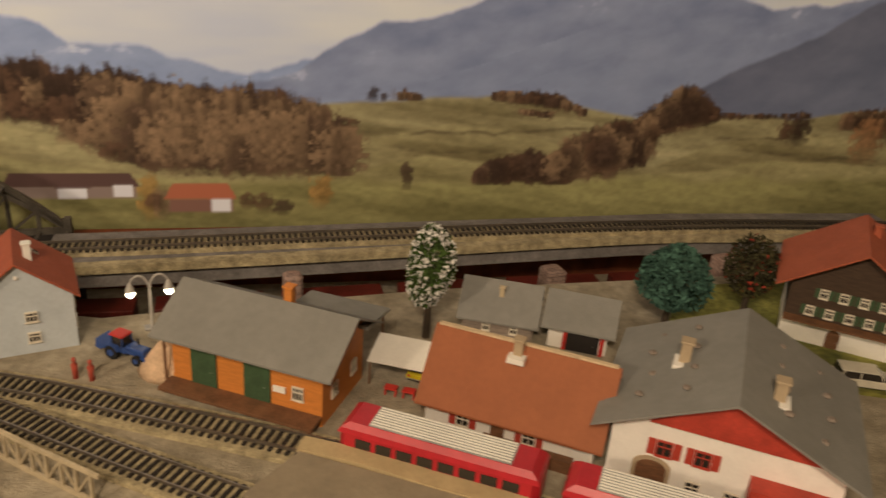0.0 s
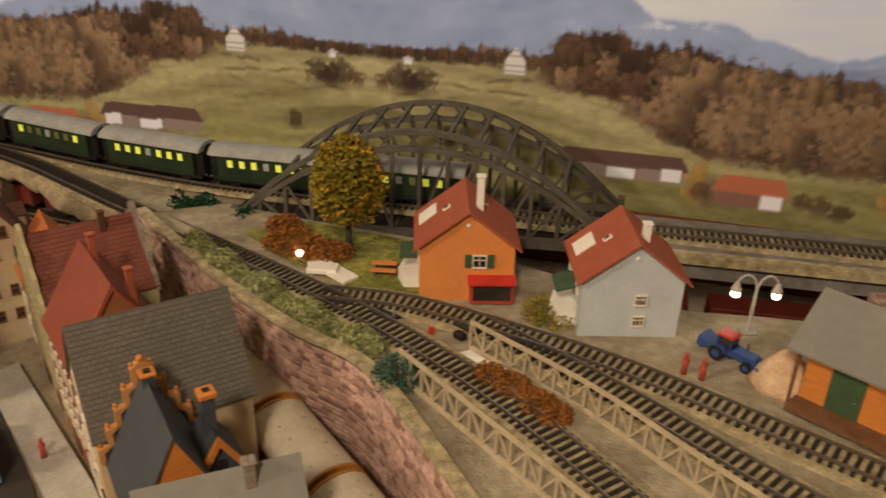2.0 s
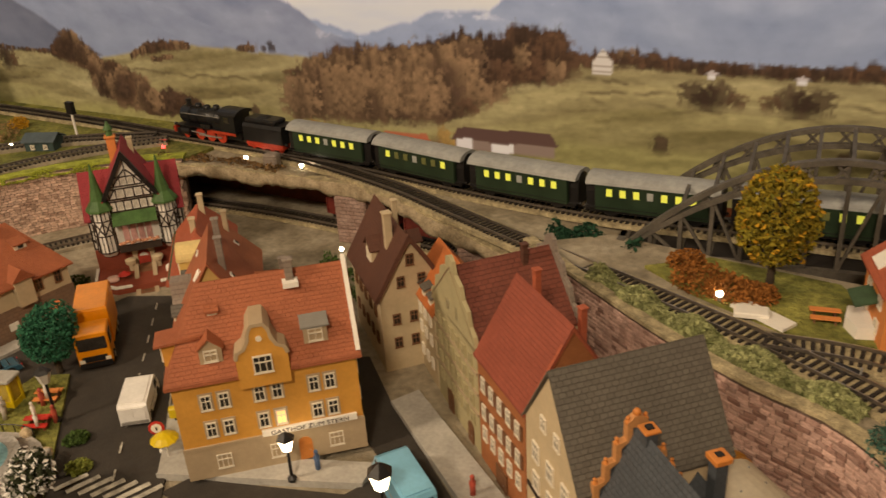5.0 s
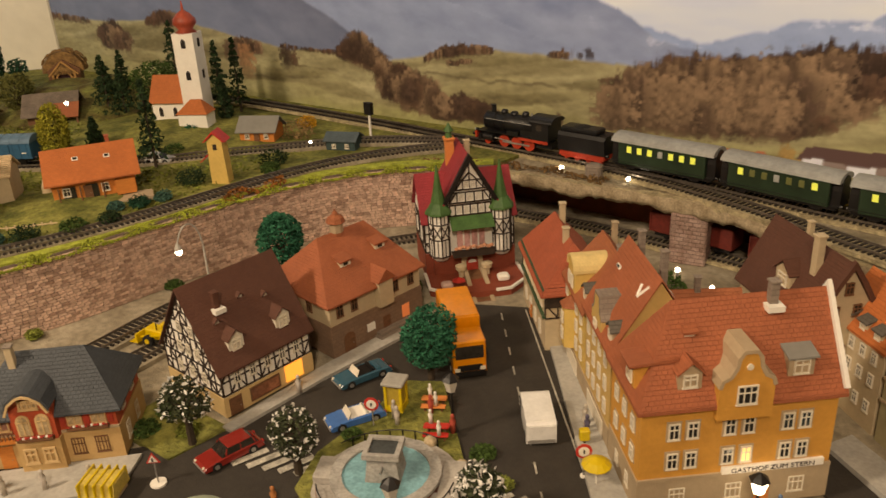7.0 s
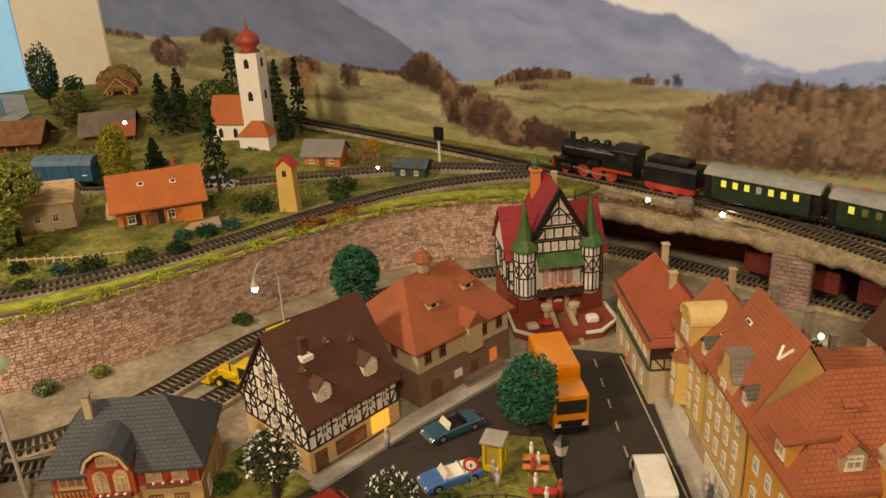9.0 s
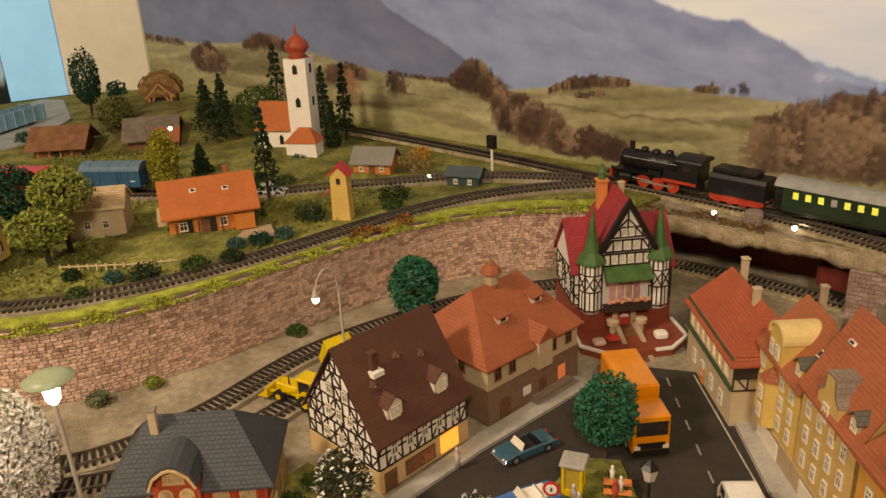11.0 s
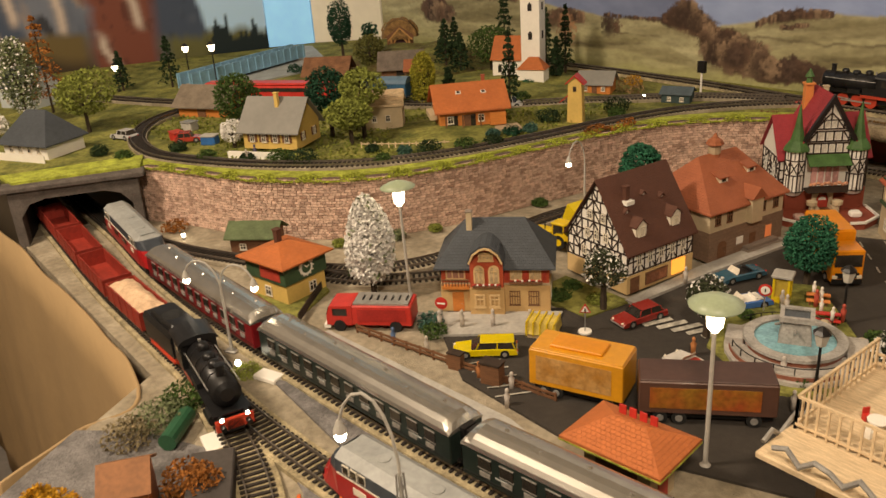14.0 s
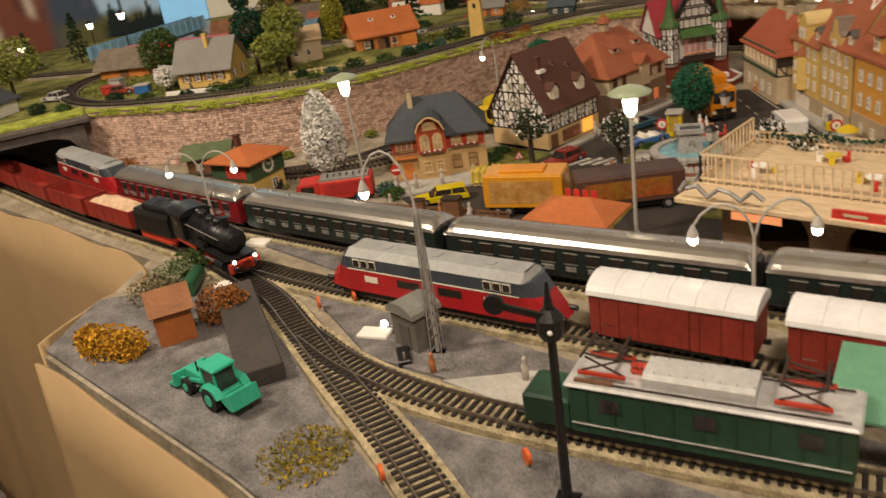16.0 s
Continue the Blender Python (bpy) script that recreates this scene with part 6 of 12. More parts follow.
M_BRSTONE = add_rows(wallmat("brown_stone_wall", (0.25, 0.16, 0.105)), 0.008, 0.005, 0.5, depth=0.0006)
ros = House("stone and cream town hall with orange hipped roof and cupola", (-1.392, 0.502), (-1.372, 0.645), 0.118, 0.004, 0.080, 0.133, M_CREAM, M_R_SALMON, over=0.006, hip=0.035, name="town_hall", base=M_BRSTONE, base_h=0.042)
ros.windows("f", [(0.051, [-0.058, -0.036, 0.03, 0.056])], 0.0095, 0.016, frame=M_WOODB).windows("l", [(0.051, [-0.03, 0.02]), (0.01, [0.0])], 0.0095, 0.016, frame=M_WOODB)
ros.door("f", -0.048, 0.017, 0.026, M_WOODB, arch=True, frame=M_SANDST).door("f", 0.012, 0.012, 0.024, M_WOODB)
part("lit_window", Mesh().box(0.038, 0.050, -0.0612, -0.059, 0.010, 0.027), glow("dim_red_window", (0.7, 0.20, 0.06), 0.3), ros.t, "dimly lit red window")
part("notice_board", Mesh().box(-0.02, -0.008, -0.0615, -0.06, 0.014, 0.024), M_WHITE, ros.t)
part("oriel", Mesh().box(-0.002, 0.02, -0.068, -0.058, 0.042, 0.078), M_CREAM, ros.t, "cream oriel above the door")
part("oriel_roof", Mesh().prism([(-0.006, 0.077), (0.024, 0.077), (0.009, 0.092)], -0.071, -0.03), M_R_SALMON, ros.t)
ros.dormer(-0.024, 0.098, 0.016, 0.007, M_CREAM, M_R_SALMON, flat=True, win=False).dormer(0.034, 0.101, 0.016, 0.007, M_CREAM, M_R_SALMON, flat=True, win=False)
for x, z in ((-0.024, 0.098), (0.034, 0.101)):
    y = -0.059 * (1 - (z - ros.h) / (ros.r - ros.h))
    part("dormer_front", Mesh().box(x - 0.0075, x + 0.0075, y - 0.0012, y + 0.0005, z + 0.0002, z + 0.0068), M_FRAME, ros.t, "cream dormer front")
    part("dormer_pane", Mesh().box(x - 0.0035, x + 0.0035, y - 0.0017, y - 0.001, z + 0.0014, z + 0.0056), M_DARK, ros.t)
cup = part("cupola", Mesh().lathe(0, 0, [(0.008, 0.119), (0.008, 0.140), (0.0125, 0.141), (0.010, 0.147), (0.004, 0.151), (0.001, 0.157)], 8), M_R_TERRA, ros.t, "small octagonal roof cupola", at=spot(-0.006, 0.0, 0))
part("cupola_wall", Mesh().lathe(0, 0, [(0.0085, 0.128), (0.0085, 0.1395)], 8), M_SANDST, cup)
part("steps", Mesh().box(-0.01, 0.06, -0.074, -0.06, 0, 0.004).box(-0.006, 0.056, -0.069, -0.06, 0.004, 0.008), M_STONEG, ros.t, "grey stone steps")

# villa with turrets
M_PANE = mat("white_leaded_window", (0.70, 0.68, 0.62), 0.5, 0.15, 200)
dh = House("black and white timbered villa with a crimson roof", (-1.433, 0.736), (-1.346, 0.829), 0.085, 0.0, 0.092, 0.144, M_WHITE, M_R_CRIM, over=0.005, name="timbered_villa", base=M_BRICKR, base_h=0.040)
dh.timber("l", 0.042, 0.086, 6, 3, cross=(0, 1), bw=0.002).timber("r", 0.042, 0.086, 6, 3, cross=(0, 1), bw=0.002).timber("f", 0.042, 0.084, 10, 3, cross=(0,), bw=0.002)
for f in "lr":
    dh.windows(f, [(0.056, [-0.02, 0.02])], 0.011, 0.018, frame=M_PANE)
part("ground_floor", Mesh().box(-0.054, 0.054, -0.0525, -0.040, 0, 0.040), M_BRICKR, dh.t, "dark red brick ground floor")
fg = part("front_gable", Mesh().prism([(-0.030, 0.040), (0.030, 0.040), (0.030, 0.126), (0, 0.178), (-0.030, 0.126)], -0.0545, 0.03), M_WHITE, dh.t, "white timbered front gable")
gm = Mesh()


def gable_bar(x0, z0, x1, z1, w=0.0026):
    l = math.hypot(x1 - x0, z1 - z0)
    nx, nz = -(z1 - z0) / l * w / 2, (x1 - x0) / l * w / 2
    gm.prism([(x0 - nx, z0 - nz), (x1 - nx, z1 - nz), (x1 + nx, z1 + nz), (x0 + nx, z0 + nz)], -0.0562, -0.0543)


half_at = lambda z: 0.030 if z <= 0.126 else 0.030 * max(0.0, (0.178 - z) / 0.052)
for z in (0.098, 0.1135, 0.1165, 0.1315, 0.135, 0.148):
    gable_bar(-half_at(z), z, half_at(z), z, 0.0016)
for z0, z1, xs in ((0.098, 0.1135, (-0.029, -0.021, -0.0105, 0, 0.0105, 0.021, 0.029)), (0.1165, 0.1315, (-0.028, -0.018, -0.006, 0.006, 0.018, 0.028)), (0.135, 0.148, (-0.019, -0.0095, 0.0, 0.0095, 0.019)), (0.148, 0.172, (0.0,))):
    for x in xs:
        if abs(x) <= half_at(z1) + 0.004:
            gable_bar(x, z0, x, z1, 0.0016)
for sx in (-1, 1):
    gable_bar(sx * 0.029, 0.1165, sx * 0.019, 0.1315, 0.0018)
    gable_bar(sx * 0.020, 0.135, sx * 0.010, 0.148, 0.0018)
    gable_bar(sx * 0.010, 0.149, sx * 0.001, 0.158, 0.0018)
part("timber_frame", gm, M_TIMBER, fg)
for z, xs in ((0.1005, (-0.0157, -0.0052, 0.0052, 0.0157)), (0.119, (-0.012, 0.0, 0.012)), (0.137, (-0.0047, 0.0047))):
    for x in xs:
        part("gable_window", window_data(0.0082, 0.0105, 0.0009, 1, M_PANE)[0], None, fg, at=spot(x, -0.0550, z))
        part("pane", pane_data(0.0082, 0.0105, M_CURTN), None, fg, at=spot(x, -0.0548, z))
part("barge_board", Mesh().ybeam([(-0.036, -0.058, 0.118), (0, -0.058, 0.181), (0.036, -0.058, 0.118)], 0.007, 0.006), M_BLACK, fg, "black barge board")
part("gable_roof", Mesh().prism([(-0.037, 0.116), (0, 0.1805), (0.037, 0.116), (0.040, 0.1155), (0, 0.1855), (-0.040, 0.1155)], -0.0605, 0.03), M_R_CRIM, fg)
for sx in (-1, 1):
    cx, cy, cr = sx * 0.0435, -0.050, 0.0148
    tu = part("turret", Mesh().lathe(cx, cy, [(cr * 0.7, 0.034), (cr, 0.040), (cr, 0.106)], 8), M_WHITE, dh.t, "white timbered corner turret")
    part("turret_roof", Mesh().lathe(cx, cy, [(0.0195, 0.104), (0.0190, 0.107), (0.0105, 0.119), (0.0058, 0.140), (0.0008, 0.172)], 8), M_GREENR, tu, "pointed green spire roof")
    tm = Mesh()
    for k in range(8):
        a, b = math.tau * k / 8, math.tau * (k + 1) / 8
        pa, pb = (Vector((cx + (cr + 0.0003) * math.cos(q), cy + (cr + 0.0003) * math.sin(q), 0)) for q in (a, b))
        up = Vector((0, 0, 1))
        tm.beam(pa + up * 0.040, pa + up * 0.105, 0.0019)
        for z in (0.041, 0.067, 0.0895, 0.104):
            tm.beam(pa + up * z, pb + up * z, 0.0015)
        tm.beam(pa + up * 0.068, pb + up * 0.088, 0.0015)
        tm.beam(pb + up * 0.068, pa + up * 0.088, 0.0015)
        mid = (pa + pb) / 2
        tm.beam(mid + up * 0.042, mid + up * 0.066, 0.0012)
        tm.beam(mid + up * 0.091, mid + up * 0.104, 0.0012)
    part("timber_frame", tm, M_TIMBER, tu)
part("balcony_roof", Mesh().prismx([(-0.074, 0.083), (-0.053, 0.096), (-0.053, 0.099), (-0.076, 0.0845)], -0.030, 0.030), M_GREENR, dh.t, "green balcony roof")
bal = part("balcony", Mesh().box(-0.029, 0.029, -0.073, -0.054, 0.042, 0.0455), M_TIMBER, dh.t, "dark balcony with flower boxes")
part("rail", Mesh().box(-0.029, 0.029, -0.073, -0.0715, 0.0455, 0.053), M_TIMBER, bal)
flower = mat("pale_flowers", (0.55, 0.27, 0.16), 0.8, 0.5, 300)
for k in range(11):
    part("flower", Mesh().ball(-0.025 + k * 0.005, -0.0725 - 0.001 * (k % 2), 0.0555 + 0.001 * (k % 3), 0.0034, 0.0026, 6, 4), flower, bal)
for k in range(4):
    part("curtain", Mesh().box(-0.0205 + k * 0.0105, -0.0125 + k * 0.0105, -0.0560, -0.0545, 0.050, 0.080), mat("rose_curtain", (0.55, 0.30, 0.27), 0.8, 0.3, 200), dh.t)
dr = [(-0.0085, 0), (0.0085, 0), (0.0085, 0.024)] + [(0.0085 * math.cos(a), 0.024 + 0.0085 * math.sin(a)) for a in np.linspace(0.3, 2.84, 7)] + [(-0.0085, 0.024)]
part("door", Mesh().prism(dr, -0.0548, -0.053), M_SHUTR, dh.t, "arched red-brown door")
part("door_fanlight", Mesh().prism([(0.006 * math.cos(a), 0.025 + 0.005 * math.sin(a)) for a in np.linspace(0, math.pi, 8)], -0.0555, -0.0545), M_PANE, dh.t)
for sx in (-1, 1):
    part("door_surround", Mesh().prism([(sx * 0.0088, 0), (sx * 0.0150, 0), (sx * 0.0150, 0.036), (sx * 0.0060, 0.036), (sx * 0.0088, 0.028)], -0.0555, -0.052), M_CREAM, dh.t, "cream door surround")
    part("door_pillar", Mesh().lathe(sx * 0.0185, -0.066, [(0.004, 0.010), (0.004, 0.019), (0.0075, 0.021), (0.0082, 0.027), (0.002, 0.029)], 10), M_CREAM, dh.t)
    part("stair_cheek", Mesh().prismx([(-0.132, 0.0), (-0.058, 0.0), (-0.058, 0.019), (-0.068, 0.019)], sx * 0.0125 - 0.003, sx * 0.0125 + 0.003), M_SANDST, dh.t)
part("terrace", Mesh().loft([[(-0.066, -0.04, z), (-0.068, -0.095, z), (-0.040, -0.120, z), (0.040, -0.120, z), (0.068, -0.095, z), (0.066, -0.04, z)] for z in (0.0, 0.010)]), M_BRICKR, dh.t, "red brick terrace before the door")
for sx in (-1, 1):
    part("terrace_edge", Mesh().ybeam([(sx * 0.067, -0.045, 0.011), (sx * 0.068, -0.095, 0.011), (sx * 0.040, -0.120, 0.011), (sx * 0.019, -0.121, 0.011)], 0.004, 0.003), M_WHITE, dh.t, "white terrace coping")
part("stairs", Mesh().prismx([(-0.130, 0.0), (-0.055, 0.0), (-0.055, 0.013), (-0.064, 0.013)], -0.0098, 0.0098), M_WOODB, dh.t)
part("garden_seat", Mesh().cbox(0.028, 0.044, -0.098, -0.084, 0.010, 0.019, 0.002), M_WHITE, dh.t, "white garden seat on the terrace")
part("garden_seat", Mesh().cbox(-0.052, -0.036, -0.100, -0.086, 0.010, 0.017, 0.002), mat("pale_pink_cloth", (0.62, 0.42, 0.36), 0.8, 0.2, 100), dh.t, "pale pink garden seat on the terrace")
part("parasol", Mesh().lathe(-0.028, -0.098, [(0.009, 0.020), (0.0085, 0.021), (0.001, 0.025)], 10), M_RED, dh.t, "small red parasol")
dh.chimney(-0.014, 0.012, 0.188, 0.012, M_ORANGEW).chimney(0.011, 0.010, 0.184, 0.007, M_CREAM)
part("lantern", Mesh().lathe(-0.014, 0.012, [(0.005, 0.191), (0.004, 0.198), (0.007, 0.200), (0.0008, 0.212)], 8), M_GREENR, dh.t)

# station house
M_OCHB = wallmat("ochre_cream_stone", (0.60, 0.42, 0.19), (0.48, 0.30, 0.12))
M_FRAMEY = mat("yellow_stone_frame", (0.62, 0.44, 0.22), 0.7, 0.1, 90)
M_CURT = mat("cream_curtain", (0.50, 0.38, 0.22), 0.6, 0.35, 200)
sta = House("red and ochre station villa with a blue-grey roof", (-1.538, 0.160), (-1.442, 0.250), 0.085, 0.005, 0.073, 0.113, mat("orange_red_brick", (0.42, 0.075, 0.03), 0.75, 0.12, 60, 0.2, 400), M_R_BLUE, over=0.008, hip=0.03, name="station_house", base=M_OCHB, base_h=0.037)
sta.windows("f", [(0.043, [0.026, 0.049])], 0.0145, 0.02, frame=M_FRAMEY, glass=M_CURT, bars=1, lit=()).windows("f", [(0.009, [0.024, 0.047])], 0.013, 0.019, frame=M_WOODB, bars=3, lit=(0,))
for x in (0.0145, 0.0375, 0.0605):
    part("shutter", Mesh().box(x - 0.0022, x + 0.0022, -0.0440, -0.0425, 0.043, 0.063), M_SHUTR, sta.t)
sta.windows("r", [(0.044, [-0.02, 0.015]), (0.009, [-0.02, 0.015])], 0.011, 0.018).door("f", -0.046, 0.014, 0.026, M_WOODO)
GABLE = [(-0.029, 0.0), (0.011, 0.0), (0.011, 0.072), (0.006, 0.083), (-0.003, 0.090), (-0.009, 0.0915), (-0.015, 0.090), (-0.024, 0.083), (-0.029, 0.072)]
sg = part("front_bay", Mesh().prism(GABLE, -0.052, 0.0), bpy.data.materials["orange_red_brick"], sta.t, "red front bay with a rounded gable")
part("bay_base", Mesh().box(-0.030, 0.012, -0.0535, -0.04, 0, 0.036), M_OCHB, sg)
rim = GABLE[2:]
part("bay_roof", Mesh().loft([[(x, y, z) for x, z in rim] + [(x * 1.10 + 0.0009, y, z + 0.0028) for x, z in reversed(rim)] for y in (-0.060, 0.0)]), M_R_BLUE, sg)
part("gable_trim", Mesh().bend([(x, -0.0605, z - 0.001) for x, z in rim], 0.002, 0.0022), M_FRAMEY, sg, "ochre gable moulding")
for x in (-0.018, 0.0):
    part("bay_window", Mesh().prism([(x - 0.0066, 0.042), (x + 0.0066, 0.042)] + [(x + 0.0066 * math.cos(a), 0.059 + 0.0066 * math.sin(a)) for a in np.linspace(0, math.pi, 9)], -0.0534, -0.0515), M_FRAMEY, sg, "arched ochre window surround")
    part("pane", Mesh().prism([(x - 0.0046, 0.0435), (x + 0.0046, 0.0435)] + [(x + 0.0046 * math.cos(a), 0.059 + 0.0046 * math.sin(a)) for a in np.linspace(0, math.pi, 9)], -0.0539, -0.0530), M_CURT, sg)
    part("mullion", Mesh().box(x - 0.0006, x + 0.0006, -0.0545, -0.0536, 0.0435, 0.0635).box(x - 0.0046, x + 0.0046, -0.0545, -0.0536, 0.0575, 0.0587), M_FRAMEY, sg)
    part("bay_window", window_data(0.0125, 0.017, 0.002, 1, M_FRAMEY)[0], None, sg, at=spot(x, -0.0547, 0.011))
part("gable_window", window_data(0.018, 0.0105, 0.0016, 3, M_FRAMEY)[0], None, sg, at=spot(-0.009, -0.0528, 0.072))
part("pane", Mesh().box(-0.0175, -0.0005, -0.0524, -0.0518, 0.0725, 0.082), M_CURT, sg)
M_FLOWB = mat("flowers_red_green", (0.10, 0.10, 0.03), 0.9, 0.6, 300, second=(0.5, 0.05, 0.05))
for x0, x1, y0, y1, z, p in ((-0.026, 0.008, -0.058, -0.0525, 0.038, sg), (0.018, 0.058, -0.0485, -0.0430, 0.039, sta.t)):
    fb = part("flower_box", Mesh().box(x0, x1, y0, y1, z, z + 0.0025), M_WOODB, p)
    fr_ = random.Random(int(x1 * 1000))
    for k in range(14):
        q = x0 + (x1 - x0) * (k + 0.5) / 14
        part("flower", Mesh().ball(q, y0 + 0.0018, z + 0.003 + fr_.uniform(0, 0.0014), 0.0016, 0.0014, 6, 4), (M_SHUTR, M_FLOWB, M_WHITE)[k % 3], fb)
vr = part("veranda", Mesh().box(-0.064, -0.031, -0.051, -0.042, 0.033, 0.037), M_WOODO, sta.t, "orange wooden veranda")
part("veranda_rail", Mesh().box(-0.064, -0.031, -0.0512, -0.0498, 0.0445, 0.0460), M_WOODB, vr)
for k in range(9):
    part("baluster", Mesh().box(-0.0635 + k * 0.0038, -0.0623 + k * 0.0038, -0.0508, -0.0500, 0.037, 0.0445), M_WOODB, vr)
part("veranda_window", window_data(0.024, 0.022, 0.0018, 2, M_FRAMEY)[0], None, sta.t, at=spot(-0.048, -0.0432, 0.043))
part("pane", Mesh().box(-0.0585, -0.0375, -0.0431, -0.0426, 0.044, 0.0645), mat("pinkish_glass", (0.36, 0.19, 0.14), 0.25, 0.3, 120), sta.t)
sta.chimney(-0.032, -0.01, 0.119, 0.007, M_CREAM, M_STONEG)
part("sill_band", Mesh().box(-0.067, 0.067, -0.0445, -0.042, 0.036, 0.0385), M_SANDST, sta.t)

# signal box and dark hut
sb = House("signal box with green upper floor and orange roof", (-1.700, 0.030), (-1.713, 0.095), 0.075, 0.0, 0.062, 0.074, M_YELLOW, M_R_ORANGE, over=0.011, hip=0.025, name="signal_box", cat="signal box")
part("upper_floor", Mesh().box(-sb.w / 2 - 0.0025, sb.w / 2 + 0.0025, -0.04, 0.04, 0.03, 0.061), M_DOORG, sb.t, "dark green boarded upper floor")
part("clock", Mesh().prism([(0.011 * math.cos(a), 0.046 + 0.011 * math.sin(a)) for a in np.arange(20) * math.tau / 20], -0.0418, -0.04), M_WHITE, sb.t, "cream clock face")
part("clock_face", Mesh().prism([(0.0078 * math.cos(a), 0.046 + 0.0078 * math.sin(a)) for a in np.arange(20) * math.tau / 20], -0.0422, -0.0415), M_DOORG, sb.t)
for k in range(12):
    a = k * math.tau / 12
    part("hour_mark", Mesh().beam((0.0105 * math.cos(a), -0.0423, 0.046 + 0.0105 * math.sin(a)), (0.0125 * math.cos(a), -0.0423, 0.046 + 0.0125 * math.sin(a)), 0.0016), M_FRAME, sb.t)
for a, r in ((2.2, 0.0065), (0.5, 0.005)):
    part("clock_hand", Mesh().beam((0, -0.0426, 0.046), (r * math.cos(a), -0.0426, 0.046 + r * math.sin(a)), 0.0012), M_FRAME, sb.t)
part("red_panel", Mesh().box(-sb.w / 2 - 0.0032, -sb.w / 2 - 0.0024, -0.03, 0.01, 0.034, 0.058), M_SHUTR, sb.t)
sb.windows("f", [(0.008, [0.01])], 0.012, 0.014).windows("l", [(0.008, [0])], 0.012, 0.014).chimney(0.0, 0.01, 0.088, 0.008, M_R_BROWN)
solid("garden_grass", sheet([(-1.79, 0.02), (-1.722, 0.012), (-1.652, 0.008), (-1.70, 0.092), (-1.735, 0.10)], 0.0035, 0.003), M_GRASS, "thin grass beside the signal box", "grass", "structure")
gf = thing("garden_fence", "low dark board fence beside the signal box", "fence")
for q, a in even([Vector((-1.650, 0.018, 0)), Vector((-1.672, 0.042, 0)), Vector((-1.716, 0.092, 0))], 0.0075):
    part("board", Mesh().box(-0.0032, 0.0032, -0.0008, 0.0008, 0, 0.011), M_TIMBER, gf, at=spot(q.x, q.y, 0.003, 0, 0, a))
hut = House("dark brown shed with a green roof below the wall", (-1.915, 0.052), (-1.865, 0.100), 0.045, 0.0, 0.036, 0.05, M_WOODB, mat("dull_green_roof", (0.10, 0.13, 0.06), 0.8, 0.2, 60), over=0.007, name="shed", cat="shed")
hut.door("f", 0.015, 0.014, 0.022, M_TIMBER).windows("f", [(0.014, [-0.015])], 0.01, 0.01)

# hill cottages
oc = House("orange-roofed timber cottage with a veranda", (-1.932, 0.478), (-1.872, 0.580), 0.095, HILL + 0.01, 0.143, 0.177, M_WOODO, M_R_ORANGE, over=0.009, name="cottage")
oc.windows("f", [(0.007, [-0.04, 0.015, 0.042])], 0.011, 0.013).door("f", -0.01, 0.012, 0.02, M_WOODB).windows("r", [(0.008, [0.0, 0.025])], 0.011, 0.013).windows("l", [(0.008, [0.0])], 0.012, 0.013)
oc.skylight(-0.02, -0.02, 0.009, 0.007).skylight(0.025, -0.022, 0.009, 0.007)
part("veranda_floor", Mesh().box(-0.08, 0.08, -0.085, -0.0475, -0.008, -0.002), M_SANDST, oc.t, "stone veranda floor")
for x in (-0.05, -0.02, 0.012):
    part("veranda_post", Mesh().cyl(x, -0.06, -0.002, 0.024, 0.0012, n=6), M_WOODB, oc.t)
# dark panels stand in for the shaded recess of the open veranda
for x in (-0.036, -0.004):
    part("veranda_dark_panel", Mesh().box(x - 0.009, x + 0.009, -0.049, -0.047, 0.0, 0.021), M_GLASS, oc.t, "dark panel for the shaded veranda opening")
part("balcony", Mesh().box(-0.074, -0.0615, -0.03, 0.03, 0.012, 0.021), M_CREAM, oc.t, "pale balcony on the gable")
part("annex", Mesh().box(0.03, 0.058, -0.058, -0.0475, 0, 0.022), M_WOODO, oc.t)
oc.chimney(0.03, 0.004, 0.078, 0.006, M_R_RED)
yh = House("ochre cottage with a grey roof", (-2.118, 0.190), (-2.030, 0.245), 0.085, HILL + 0.006, 0.142, 0.186, M_YELLOW, M_R_GREYP, over=0.008, name="cottage")
yh.windows("f", [(0.012, spread(4, 0.09))], 0.009, 0.014, shutters=M_WOODB).chimney(0.005, -0.012, 0.09, 0.007, M_YELLOW)
yh.windows("r", [(0.012, [-0.02, 0.02])], 0.009, 0.014, shutters=M_WOODB)
part("garden_wall", Mesh().box(-0.06, 0.045, -0.085, -0.078, -0.006, 0.005), M_WHITE, yh.t, "pale garden wall")
wcot = House("unpainted timber cottage behind the trees", (-2.07, 0.40), (-2.02, 0.46), 0.06, HILL, 0.145, 0.165, M_CREAM, M_WOODW, over=0.004, name="cottage")
for k in range(9):
    for sy in (-1, 1):
        y = sy * (0.002 + k * 0.0036)
        part("roof_slat", Mesh().box(-0.042, 0.042, y - 0.0011, y + 0.0011, wcot.roof_z(0, y) + 0.0022, wcot.roof_z(0, y) + 0.0045), M_WOODW, wcot.t)
wcot.windows("f", [(0.015, spread(2, 0.05))], 0.009, 0.012)
barn = House("low timber barn with a grey-brown roof", (-2.50, 0.225), (-2.40, 0.285), 0.08, HILL, 0.128, 0.158, M_WOODO, mat("brown_slate_roof", (0.19, 0.155, 0.115), 0.85, 0.2, 60, 0.3, 200), over=0.011, name="barn", cat="barn")
barn.door("f", 0, 0.02, 0.022, M_WOODB)
